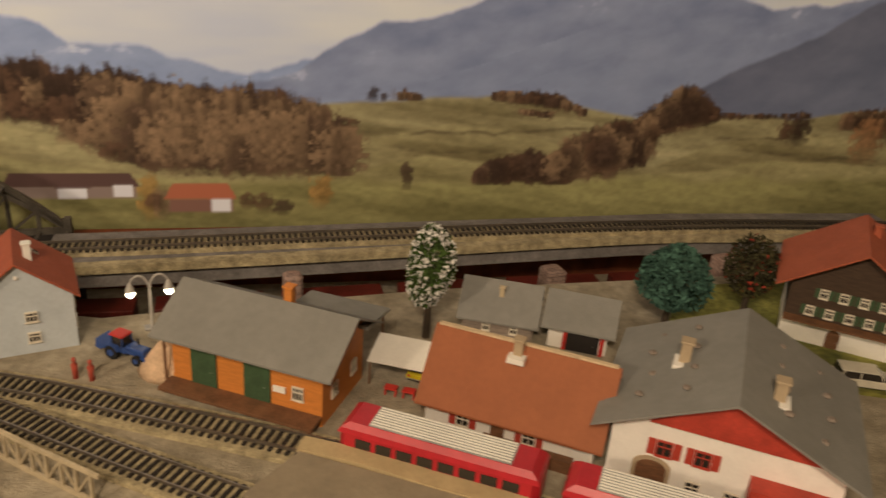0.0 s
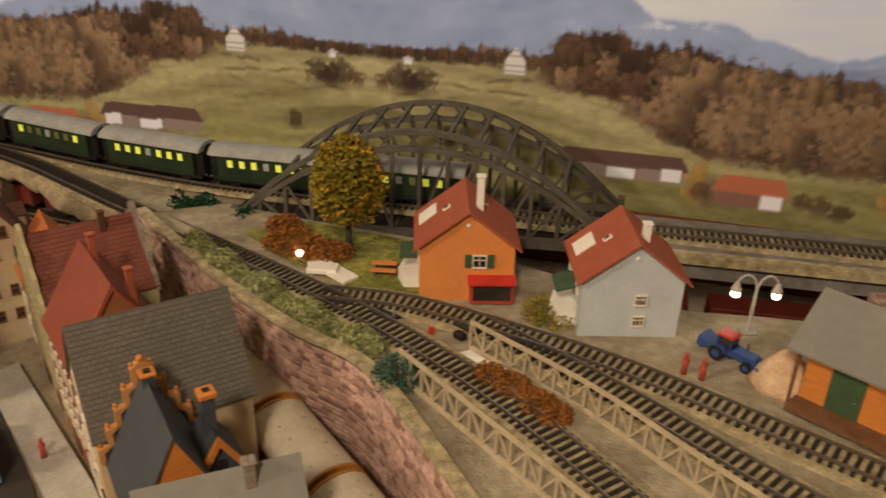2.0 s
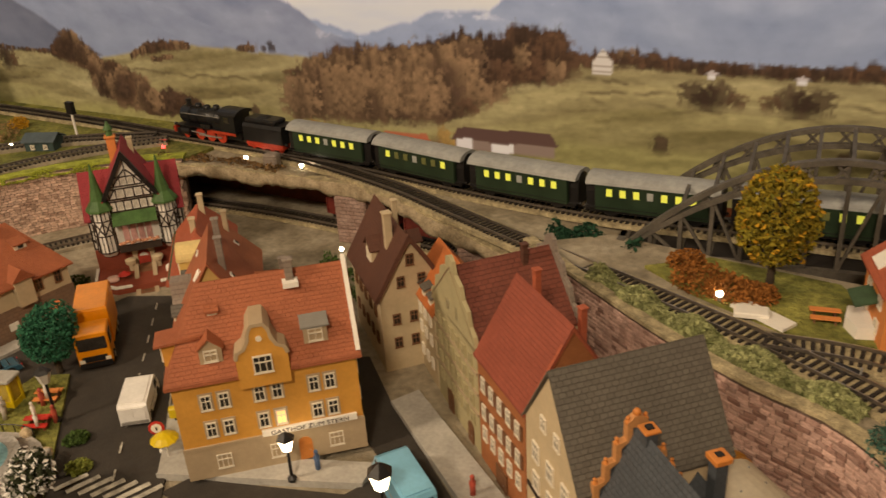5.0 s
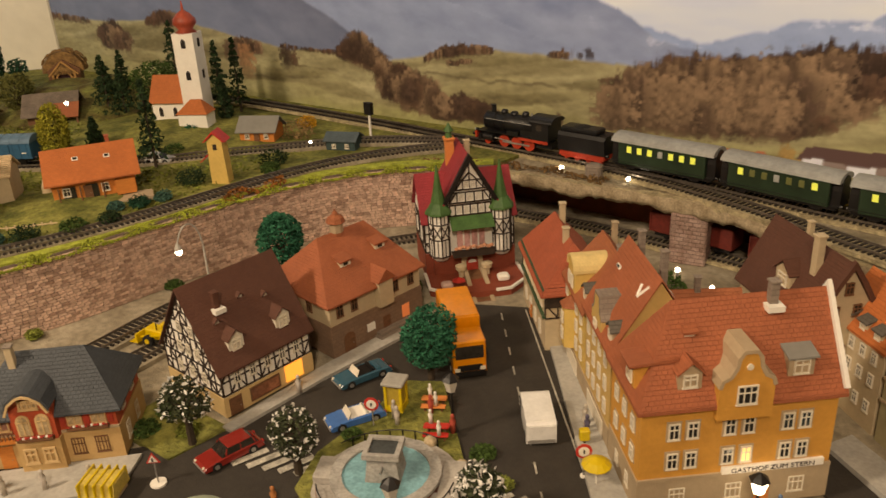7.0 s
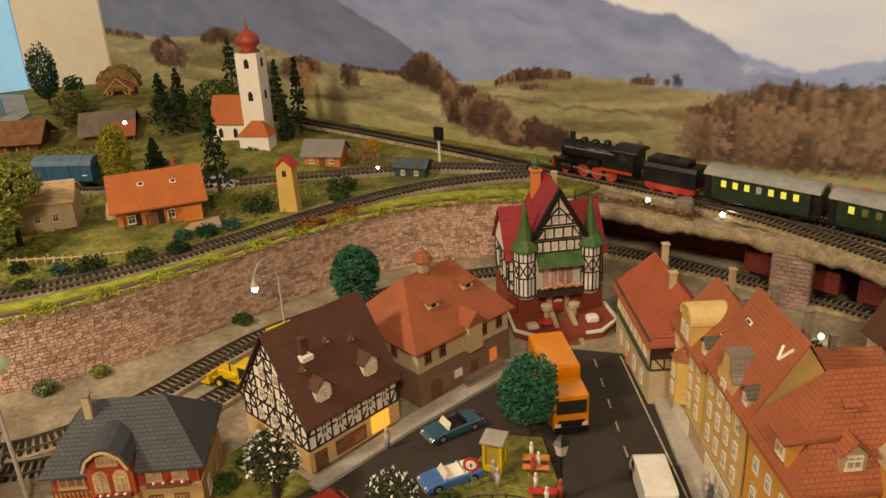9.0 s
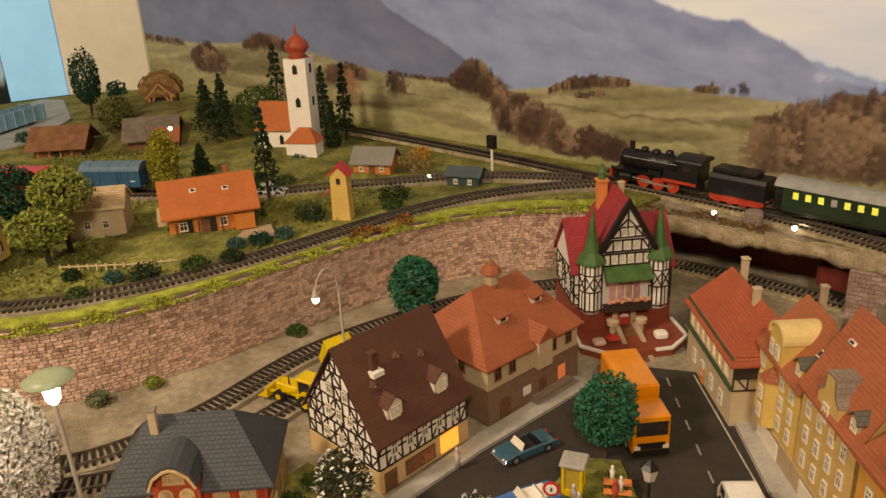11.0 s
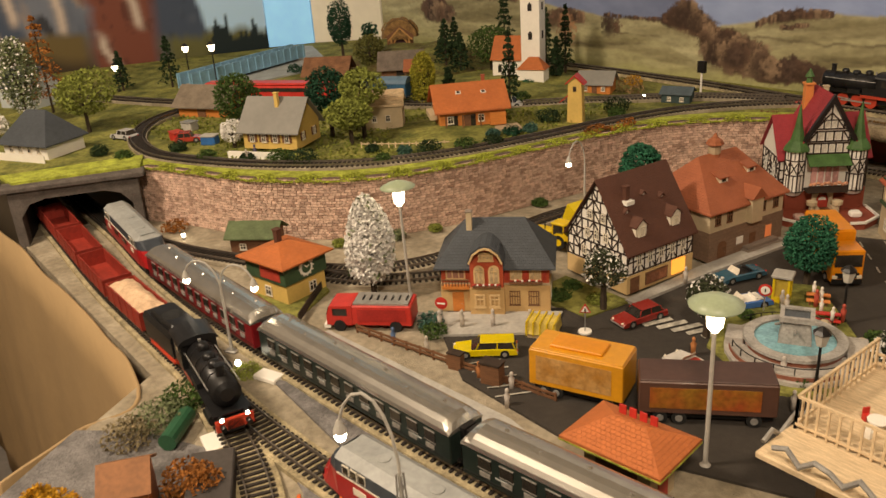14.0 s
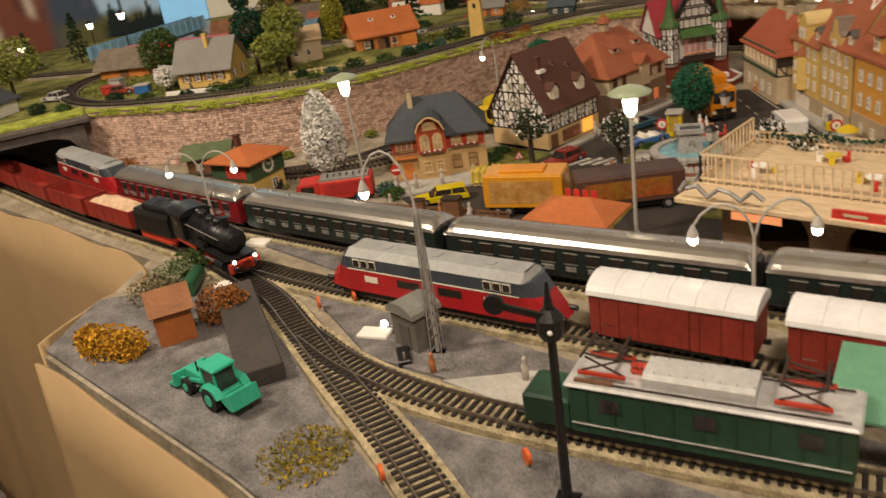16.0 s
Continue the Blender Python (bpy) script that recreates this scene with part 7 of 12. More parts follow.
gh2 = House("white house with a blue-grey roof on the tunnel hill", (-2.455, -0.125), (-2.36, -0.075), 0.085, HILL, 0.135, 0.18, M_WHITE, M_R_BLUE, over=0.008, hip=0.03)
gh2.windows("f", [(0.01, spread(4, 0.09))], 0.009, 0.014)
part("fence", Mesh().box(-0.065, 0.065, -0.062, -0.06, 0, 0.014), M_WHITE, gh2.t, "white plank fence")
tw = thing("fire_tower", "tall narrow yellow tower with red shutters", "tower", -1.805, 0.690, HILL, 30)
part("wall", Mesh().prism([(-0.014, 0), (0.014, 0), (0.012, 0.07), (0, 0.08), (-0.012, 0.07)], -0.011, 0.011), M_YELLOW, tw)
part("roof", Mesh().prism([(-0.015, 0.069), (0, 0.083), (0, 0.086), (-0.018, 0.0685)], -0.014, 0.014).prism([(0.015, 0.069), (0, 0.083), (0, 0.086), (0.018, 0.0685)], -0.014, 0.014), M_RED, tw, "bright red roof")
part("lower_roof", Mesh().prism([(-0.026, 0.036), (-0.012, 0.048), (-0.012, 0.05), (-0.028, 0.036)], -0.012, 0.012), M_RED, tw)
part("hatch", Mesh().box(-0.003, 0.003, -0.0118, -0.0108, 0.056, 0.065), M_TIMBER, tw)
cab = House("small log cabin with a grey-brown roof", (-1.935, 0.838), (-1.878, 0.868), 0.05, HILL + 0.008, 0.13, 0.148, M_WOODO, M_R_GREYP, over=0.006, name="cabin", cat="cabin")
cab.windows("f", [(0.006, [-0.018, 0.018])], 0.008, 0.009).door("f", 0, 0.01, 0.016, M_WOODB)
hb = House("dark teal lineside hut", (-1.775, 0.895), (-1.725, 0.915), 0.035, HILL - 0.004, 0.118, 0.127, mat("dark_teal_boards", (0.035, 0.06, 0.06), 0.7, 0.25, 80), mat("dark_blue_roof", (0.07, 0.095, 0.11), 0.7, 0.2, 60), over=0.004, name="lineside_hut", cat="hut")
hb.windows("f", [(0.008, [-0.012, 0.012])], 0.007, 0.008)

church = thing("village_church", "white church with orange roofs and a red onion tower", "church", -2.12, 0.895, HILL + 0.012, 28)
part("tower_wall", Mesh().box(-0.021, 0.021, -0.021, 0.021, 0, 0.172), M_WHITE, church)
part("onion_roof", Mesh().lathe(0, 0, [(0.022, 0.171), (0.013, 0.178), (0.022, 0.188), (0.021, 0.197), (0.012, 0.207), (0.003, 0.213), (0.0007, 0.232)], 14), mat("red_onion_roof", (0.33, 0.06, 0.03), 0.5, 0.2, 60), church, "red onion dome", smooth=True)
for z in (0.085, 0.145):
    part("tower_window", Mesh().prism([(-0.0045, z), (0.0045, z), (0.0045, z + 0.013), (0.0, z + 0.018), (-0.0045, z + 0.013)], -0.022, -0.0205), M_DARK, church)
    part("tower_window", Mesh().box(0.0205, 0.022, -0.004, 0.004, z, z + 0.016), M_DARK, church)
part("nave_wall", Mesh().prism([(-0.092, 0), (-0.02, 0), (-0.02, 0.042), (-0.092, 0.042)], -0.012, 0.05), M_WHITE, church)
part("nave_roof", Mesh().prismx([(-0.018, 0.039), (0.019, 0.088), (0.056, 0.039)], -0.096, -0.015), M_R_ORANGE, church, "orange church roof")
part("porch_wall", Mesh().box(-0.018, 0.04, -0.058, -0.02, 0, 0.028), M_WHITE, church)
part("porch_roof", Mesh().loft([[(-0.021, -0.061, 0.027), (0.043, -0.061, 0.027), (0.043, -0.018, 0.027), (-0.021, -0.018, 0.027)], [(0.0, -0.035, 0.05), (0.022, -0.035, 0.05), (0.022, -0.03, 0.05), (0.0, -0.03, 0.05)]]), M_R_ORANGE, church)
for x in (-0.075, -0.045):
    part("nave_window", Mesh().prism([(x - 0.004, 0.012), (x + 0.004, 0.012), (x + 0.004, 0.026), (x, 0.031), (x - 0.004, 0.026)], -0.0128, -0.0115), M_DARK, church)
M_SHING = mat("shingle_brown", (0.22, 0.125, 0.05), 0.9, 0.5, 90, 0.8, 260, second=(0.34, 0.20, 0.07))
M_HONEY = mat("honey_timber", (0.42, 0.23, 0.07), 0.7, 0.25, 90)
chap = thing("timber_chapel", "small honey-brown timber chapel with a shaggy roof and round arch", "chapel", -2.69, 0.945, HILL + 0.026, 54)
part("wall", Mesh().prism([(-0.036, 0), (0.036, 0), (0.036, 0.034), (0, 0.058), (-0.036, 0.034)], -0.028, 0.034), M_WOODB, chap)
part("roof", Mesh().loft([[(-k * w, y, z) for k, z in ((1, 0.028), (0.92, 0.046), (0.6, 0.066), (0.2, 0.074))] + [(k * w, y, z) for k, z in ((0.2, 0.074), (0.6, 0.066), (0.92, 0.046), (1, 0.028))] for y, w in ((-0.020, 0.046), (0.0, 0.052), (0.030, 0.050), (0.040, 0.042))]), M_SHING, chap, "shaggy rounded shingle roof")
pr = random.Random(31)
for k in range(26):
    a, v = pr.uniform(0.25, math.pi - 0.25), pr.uniform(-0.018, 0.034)
    part("shingle_tuft", Mesh().cbox(-0.006, 0.006, -0.004, 0.004, 0, 0.003, 0.001), M_SHING, chap, at=spot(0.050 * math.cos(a), v, 0.034 + 0.040 * math.sin(a), 0, 90 - math.degrees(a), 0))
porch = part("porch_gable", Mesh().prism([(-0.030, 0.026), (0.030, 0.026), (0.0, 0.054)], -0.042, -0.018), M_SHING, chap, "small porch gable")
for sx in (-1, 1):
    part("barge_board", Mesh().beam((sx * 0.033, -0.043, 0.024), (0, -0.043, 0.056), 0.0035), M_HONEY, porch)
    part("porch_post", Mesh().box(sx * 0.024 - 0.0025, sx * 0.024 + 0.0025, -0.042, -0.037, 0, 0.028), M_HONEY, chap)
    part("porch_rail", Mesh().box(min(sx * 0.024, sx * 0.012), max(sx * 0.024, sx * 0.012), -0.041, -0.039, 0.008, 0.0105), M_HONEY, chap)
ARC = [(math.cos(a), math.sin(a)) for a in np.linspace(0, math.pi, 12)]
part("arch", Mesh().bend([(0.017 * c, -0.040, 0.014 + 0.017 * q) for c, q in ARC], 0.004, 0.004), M_HONEY, chap, "honey-coloured round arch")
# plum panel stands in for the dark depth of the arch opening
part("gate", Mesh().prism([(-0.016, 0.0), (0.016, 0.0)] + [(0.016 * c, 0.014 + 0.016 * q) for c, q in ARC], -0.0295, -0.0275), mat("plum_opening_dark", (0.075, 0.03, 0.04), 0.7, 0.3, 60), chap, "dark plum panel for the depth of the arch opening")
farm = House("low dark wooden farm shed with a wide brown roof", (-2.585, 0.585), (-2.520, 0.650), 0.085, HILL, 0.124, 0.152, M_WOODB, mat("worn_brown_roof", (0.20, 0.095, 0.045), 0.8, 0.3, 60, 0.3, 200), over=0.013, name="farm_shed", cat="shed")
farm.door("f", 0, 0.02, 0.018, M_DARK)
for k in range(4):
    part("batten", Mesh().box(-0.04 + k * 0.022, -0.037 + k * 0.022, -0.0445, -0.0425, 0, 0.022), M_WOODO, farm.t)
shel = House("grey-roofed shelter with a red gable on the hill", (-2.455, 0.715), (-2.395, 0.785), 0.085, HILL + 0.002, 0.128, 0.158, M_WOODB, mat("slate_brown_roof", (0.155, 0.125, 0.10), 0.85, 0.25, 60, 0.3, 200), over=0.010, name="farm_shed", cat="shed")
shel.door("f", 0, 0.02, 0.02, M_DARK)
part("lean_to_roof", Mesh().prismx([(-0.065, 0.016), (-0.03, 0.038), (-0.03, 0.041), (-0.067, 0.018)], 0.008, 0.058), M_R_TERRA, shel.t, "red lean-to roof")
for x in (0.012, 0.054):
    part("lean_to_post", Mesh().box(x - 0.0015, x + 0.0015, -0.063, -0.060, 0, 0.018), M_WOODB, shel.t)

# trains
M_LOCO = mat("loco_black", (0.012, 0.012, 0.013), 0.38, 0.3, 60)
M_LRED = mat("loco_red", (0.42, 0.045, 0.02), 0.45, 0.2, 60)
M_CGREEN = mat("coach_green", (0.022, 0.04, 0.022), 0.35, 0.2, 30)
M_CGREEN2 = mat("express_green", (0.018, 0.028, 0.024), 0.3, 0.2, 30)
M_CRED = mat("coach_crimson", (0.20, 0.012, 0.016), 0.3, 0.2, 30)
M_VRED = mat("diesel_red", (0.36, 0.016, 0.018), 0.3, 0.12, 30)
M_VGREY = mat("diesel_grey_blue", (0.05, 0.06, 0.075), 0.3, 0.2, 30)
M_SILVER = mat("silver_roof", (0.46, 0.44, 0.40), 0.27, 0.12, 20, metal=0.8)
M_GROOF = mat("pale_grey_roof", (0.33, 0.34, 0.33), 0.5, 0.15, 30)
M_WROOF = mat("white_wagon_roof", (0.70, 0.70, 0.70), 0.35, 0.07, 30)
M_BROWNR = mat("wagon_red_brown", (0.22, 0.028, 0.016), 0.55, 0.2, 40)
M_WIN_Y = glow("lit_yellow_window", (0.72, 0.76, 0.10), 0.36)
M_WIN_D = mat("dull_olive_window", (0.16, 0.17, 0.06), 0.3, 0.2, 60)
M_WIN_W = mat("pale_window", (0.4, 0.42, 0.4), 0.3, 0.2, 60)
M_EGREEN = mat("electric_loco_green", (0.018, 0.055, 0.03), 0.4, 0.25, 30)
M_TGREEN = mat("pale_green_sheet", (0.13, 0.30, 0.19), 0.5, 0.12, 30)
M_TRIMP = mat("pale_trim_line", (0.24, 0.225, 0.20), 0.5, 0.3, 200)
M_ESILV = mat("worn_silver_roof", (0.58, 0.58, 0.57), 0.38, 0.15, 30, metal=0.35)
RAIL = 0.0107


def wheels(parent, xs, r, half=0.0095, material=None, name="wheel", t=0.002):
    for x in xs:
        for s in (-1, 1):
            part(name, Mesh().rod((x, s * half, r), (x, s * (half + t), r), r, 14), material or M_BLACK, parent)


def put_on(th, path, dist, length):
    """Sets a vehicle with its middle at a distance along a track."""
    a, _ = along(path, max(0, dist - length * 0.3))
    b, _ = along(path, dist + length * 0.3)
    m = (a + b) / 2
    th.matrix_basis = spot(m.x, m.y, m.z + RAIL, 0, -math.degrees(math.atan2(b.z - a.z, (b - a).length)), math.degrees(math.atan2(b.y - a.y, b.x - a.x)))
    return th


def dist_at_x(path, x):
    d = 0.0
    for a, b in zip(path, path[1:]):
        if (a.x - x) * (b.x - x) <= 0 and a.x != b.x:
            return d + (b - a).length * (x - a.x) / (b.x - a.x)
        d += (b - a).length
    return d


def roof_profile(w, z0, h, n=9, lip=0.0):
    return [(w / 2 * math.cos(a), z0 + h * math.sin(a)) for a in np.linspace(0, math.pi, n)]


def coach(label, L, W, H, body, roof, windows=8, lit=(), express=False, rh=0.011, win_mat=None):
    """A passenger coach along x, wheels on z = 0."""
    th = thing("passenger_coach", label, "railway coach")
    z0, z1 = 0.011, H - rh
    e = 0.0 if express else 0.012
    part("body", Mesh().cbox(-L / 2 + e, L / 2 - e, -W / 2, W / 2, z0, z1, 0.001), body, th)
    rp = roof_profile(W + 0.002, z1 - 0.0004, rh, 11)
    if express:
        m = Mesh()
        rings = []
        for x, k in ((-L / 2, 0.35), (-L / 2 + 0.004, 0.8), (-L / 2 + 0.011, 1.0), (L / 2 - 0.011, 1.0), (L / 2 - 0.004, 0.8), (L / 2, 0.35)):
            rings.append([(x, y, z1 + (z - z1) * k) for y, z in rp])
        m.loft(rings)
        part("roof", m, roof, th, smooth=False)
        for k in range(7):
            part("roof_vent", Mesh().ball(0, 0, 0, 0.0022, 0.0014, 8, 4), roof, th, at=spot(-L * 0.4 + L * 0.8 * k / 6, 0.004 * (-1) ** k, z1 + rh - 0.0006))
    else:
        part("roof", Mesh().prismx(rp, -L / 2, L / 2), roof, th)
    part("underframe", Mesh().box(-L / 2 + 0.003, L / 2 - 0.003, -W / 2 + 0.004, W / 2 - 0.004, 0.007, z0), M_BLACK, th)
    bx = L / 2 - (0.05 if express else 0.03)
    for s in (-1, 1):
        b = part("bogie", Mesh().cbox(-0.024 if express else -0.008, 0.024 if express else 0.008, -0.0145, 0.0145, 0.003, 0.009, 0.001), M_BLACK, th, at=spot(s * bx, 0, 0))
        for x in ((-0.015, 0.015) if express else (0.0,)):
            for q in (-1, 1):
                part("wheel", Mesh().rod((x, q * 0.0095, 0.0062), (x, q * 0.0115, 0.0062), 0.0062, 14), M_BLACK, b)
        for q in (-1, 1):
            part("buffer", Mesh().rod((s * (L / 2 - 0.001), q * 0.011, 0.0125), (s * (L / 2 + 0.004), q * 0.011, 0.0125), 0.0022, 8), M_BLACK, th)
        if express:
            part("gangway", Mesh().box(min(s * L / 2, s * (L / 2 + 0.005)), max(s * L / 2, s * (L / 2 + 0.005)), -0.0075, 0.0075, 0.013, z1 + 0.003), M_BLACK, th, "black gangway bellows")
        else:
            part("end_platform", Mesh().box(min(s * L / 2, s * (L / 2 - e)), max(s * L / 2, s * (L / 2 - e)), -W / 2 + 0.002, W / 2 - 0.002, z0, z0 + 0.002), M_BLACK, th)
            part("gangway", Mesh().prismx(roof_profile(W * 0.7, z1 - 0.012, rh + 0.008, 9) + [(-W * 0.35, z0), (W * 0.35, z0)], min(s * (L / 2 - e), s * (L / 2 + 0.001)), max(s * (L / 2 - e), s * (L / 2 + 0.001))), M_BLACK, th, "black gangway hood")
    ww = (L - 2 * e) / (windows + 1.2)
    wd = Mesh().box(-ww * 0.3, ww * 0.3, -0.0006, 0.0006, 0, 0.0105) if express else Mesh().box(-ww * 0.22, ww * 0.22, -0.0006, 0.0006, 0.001, 0.0105)
    lights = {}
    if express:
        a = ww * 0.3
        sm = Mesh().box(-a - 0.0004, a + 0.0004, -0.0008, 0.0004, 0.0105, 0.0111).box(-a - 0.0004, a + 0.0004, -0.0008, 0.0004, -0.0006, 0)
        for z in (-0.0042, -0.0060, -0.0078):
            sm.box(-a * 0.8, a * 0.8, -0.0008, 0.0004, z, z + 0.0008)
        surround = sm.data("window_frame", M_TRIMP)
    for k in range(windows):
        x = -(windows - 1) / 2 * ww + k * ww
        for s in (-1, 1):
            mt = M_WIN_Y if k in lit else (M_GLASS if express else win_mat or M_WIN_W if k % 3 == 0 else M_WIN_D)
            if mt.name not in lights:
                lights[mt.name] = wd.data("window", mt)
            part("window", lights[mt.name], None, th, at=spot(x, s * (W / 2 + 0.0002), z1 - 0.0155))
            if express:
                part("window_frame", surround, None, th, at=spot(x, s * (W / 2 + 0.0003), z1 - 0.0155, 0, 0, 0 if s < 0 else 180))
    for s in (-1, 1):
        part("waist_stripe", Mesh().box(-L / 2 + e + 0.001, L / 2 - e - 0.001, s * W / 2 - 0.0004, s * W / 2 + 0.0004, z0 + 0.004, z0 + 0.0048), M_BLACK, th)
        if express:
            for k in range(4):
                part("grille", Mesh().box(-0.006, 0.006, -0.0005, 0.0005, 0, 0.0009), M_WIN_W, th, at=spot(-L * 0.36 + L * 0.24 * k, s * (W / 2 + 0.0002), z0 + 0.011))
    return th


def steam_engine(label, tender=True, red_lamps=False):
    """Engine with its smokebox towards +x; the tender is a second thing behind it."""
    th = thing("steam_locomotive", label, "locomotive")
    part("frame", Mesh().box(-0.07, 0.078, -0.008, 0.008, 0.008, 0.02), M_LOCO, th)
    part("running_board", Mesh().box(-0.072, 0.072, -0.0185, 0.0185, 0.0235, 0.025), M_LOCO, th)
    part("boiler", Mesh().rod((-0.034, 0, 0.0405), (0.062, 0, 0.0405), 0.0148, 20), M_LOCO, th, smooth=True)
    part("smokebox_door", Mesh().rod((0.062, 0, 0.0405), (0.065, 0, 0.0405), 0.0125, 20, 0.007), M_LOCO, th)
    for x in (-0.02, 0.0, 0.02, 0.04):
        part("boiler_band", Mesh().rod((x, 0, 0.0405), (x + 0.0015, 0, 0.0405), 0.0153, 20), M_LOCO, th)
    part("chimney", Mesh().lathe(0.05, 0, [(0.0052, 0.05), (0.0042, 0.056), (0.0042, 0.0655), (0.0055, 0.067), (0.0035, 0.0675)], 14), M_LOCO, th)
    for x, r, h in ((0.028, 0.0062, 0.062), (0.008, 0.0068, 0.061), (-0.014, 0.0062, 0.063)):
        part("dome", Mesh().lathe(x, 0, [(r, 0.05), (r, h - 0.003), (r * 0.7, h - 0.0008), (0.001, h)], 14), M_LOCO, th, smooth=True)
    part("bell", Mesh().cyl(-0.026, 0, 0.054, 0.061, 0.0016), M_METAL, th)
    part("firebox", Mesh().box(-0.04, -0.012, -0.0135, 0.0135, 0.018, 0.04), M_LOCO, th)
    cab = part("cab", Mesh().box(-0.07, -0.038, -0.0195, 0.0195, 0.024, 0.054), M_LOCO, th)
    part("cab_roof", Mesh().prismx(roof_profile(0.043, 0.0535, 0.0085, 11), -0.076, -0.034), M_LOCO, cab)
    for s in (-1, 1):
        part("cab_window", Mesh().box(-0.058, -0.047, s * 0.0195 - 0.0004, s * 0.0195 + 0.0004, 0.04, 0.05), M_GLASS, cab)
        part("handrail", Mesh().rod((-0.034, s * 0.0158, 0.046), (0.056, s * 0.0158, 0.046), 0.0006), M_METAL, th)
        part("cylinder", Mesh().rod((0.04, s * 0.0155, 0.0145), (0.06, s * 0.0155, 0.0145), 0.0062, 12), M_LOCO, th)
        part("side_tank", Mesh().box(-0.01, 0.012, s * 0.012, s * 0.018, 0.025, 0.031), M_LOCO, th)
        part("connecting_rod", Mesh().box(-0.03, 0.024, s * 0.0132 - 0.0005, s * 0.0132 + 0.0005, 0.0085, 0.011), M_METAL, th)
        part("piston_rod", Mesh().rod((0.005, s * 0.0145, 0.0125), (0.045, s * 0.0145, 0.0145), 0.0009), M_METAL, th)
        part("step", Mesh().box(0.066, 0.072, s * 0.013, s * 0.017, 0.008, 0.018), M_LOCO, th)
        part("red_valance", Mesh().box(-0.068, -0.012, s * 0.0178 - 0.0006, s * 0.0178 + 0.0006, 0.0185, 0.0235), M_LRED, th)
        part("buffer", Mesh().rod((0.078, s * 0.0125, 0.0155), (0.085, s * 0.0125, 0.0155), 0.0028, 10), M_BLACK, th)
        lp = part("head_lamp", Mesh().rod((0.074, s * 0.0125, 0.0235), (0.079, s * 0.0125, 0.0235), 0.0028, 10), M_LOCO, th)
        part("lamp_glass", Mesh().ball(0.0795, s * 0.0125, 0.0235, 0.0022, None, 8, 5), M_BULB if red_lamps else M_WIN_W, lp)
    part("buffer_beam", Mesh().box(0.074, 0.078, -0.0185, 0.0185, 0.0105, 0.0215), M_LRED, th)
    wheels(th, (-0.028, -0.003, 0.022), 0.0105, material=M_LRED, name="driving_wheel")
    wheels(th, (0.056,), 0.0062, material=M_LRED)
    if not tender:
        return th, None
    td = thing("coal_tender", "black coal tender with red underframe", "tender")
    part("tank", Mesh().prismx([(-0.019, 0.016), (0.019, 0.016), (0.0195, 0.04), (0.016, 0.0455), (-0.016, 0.0455), (-0.0195, 0.04)], -0.042, 0.042), M_LOCO, td)
    part("coal_bin", Mesh().cbox(-0.026, 0.04, -0.0145, 0.0145, 0.045, 0.053, 0.002), M_LOCO, td)
    part("coal", Mesh().ball(0.008, 0, 0.05, 0.016, 0.006, 10, 6), mat("coal", (0.01, 0.01, 0.01), 0.5, 0.4, 200, 1.0), td)
    part("red_frame", Mesh().box(-0.04, 0.04, -0.0165, 0.0165, 0.0075, 0.0155), M_LRED, td)
    wheels(td, (-0.03, -0.01, 0.01, 0.03), 0.0068, material=M_LRED)
    for s in (-1, 1):
        part("buffer", Mesh().rod((-0.042, s * 0.0125, 0.0155), (-0.047, s * 0.0125, 0.0155), 0.0026, 10), M_BLACK, td)
        part("axle_box", Mesh().box(-0.036, 0.036, s * 0.0165, s * 0.018, 0.006, 0.009), M_LRED, td)
    return th, td


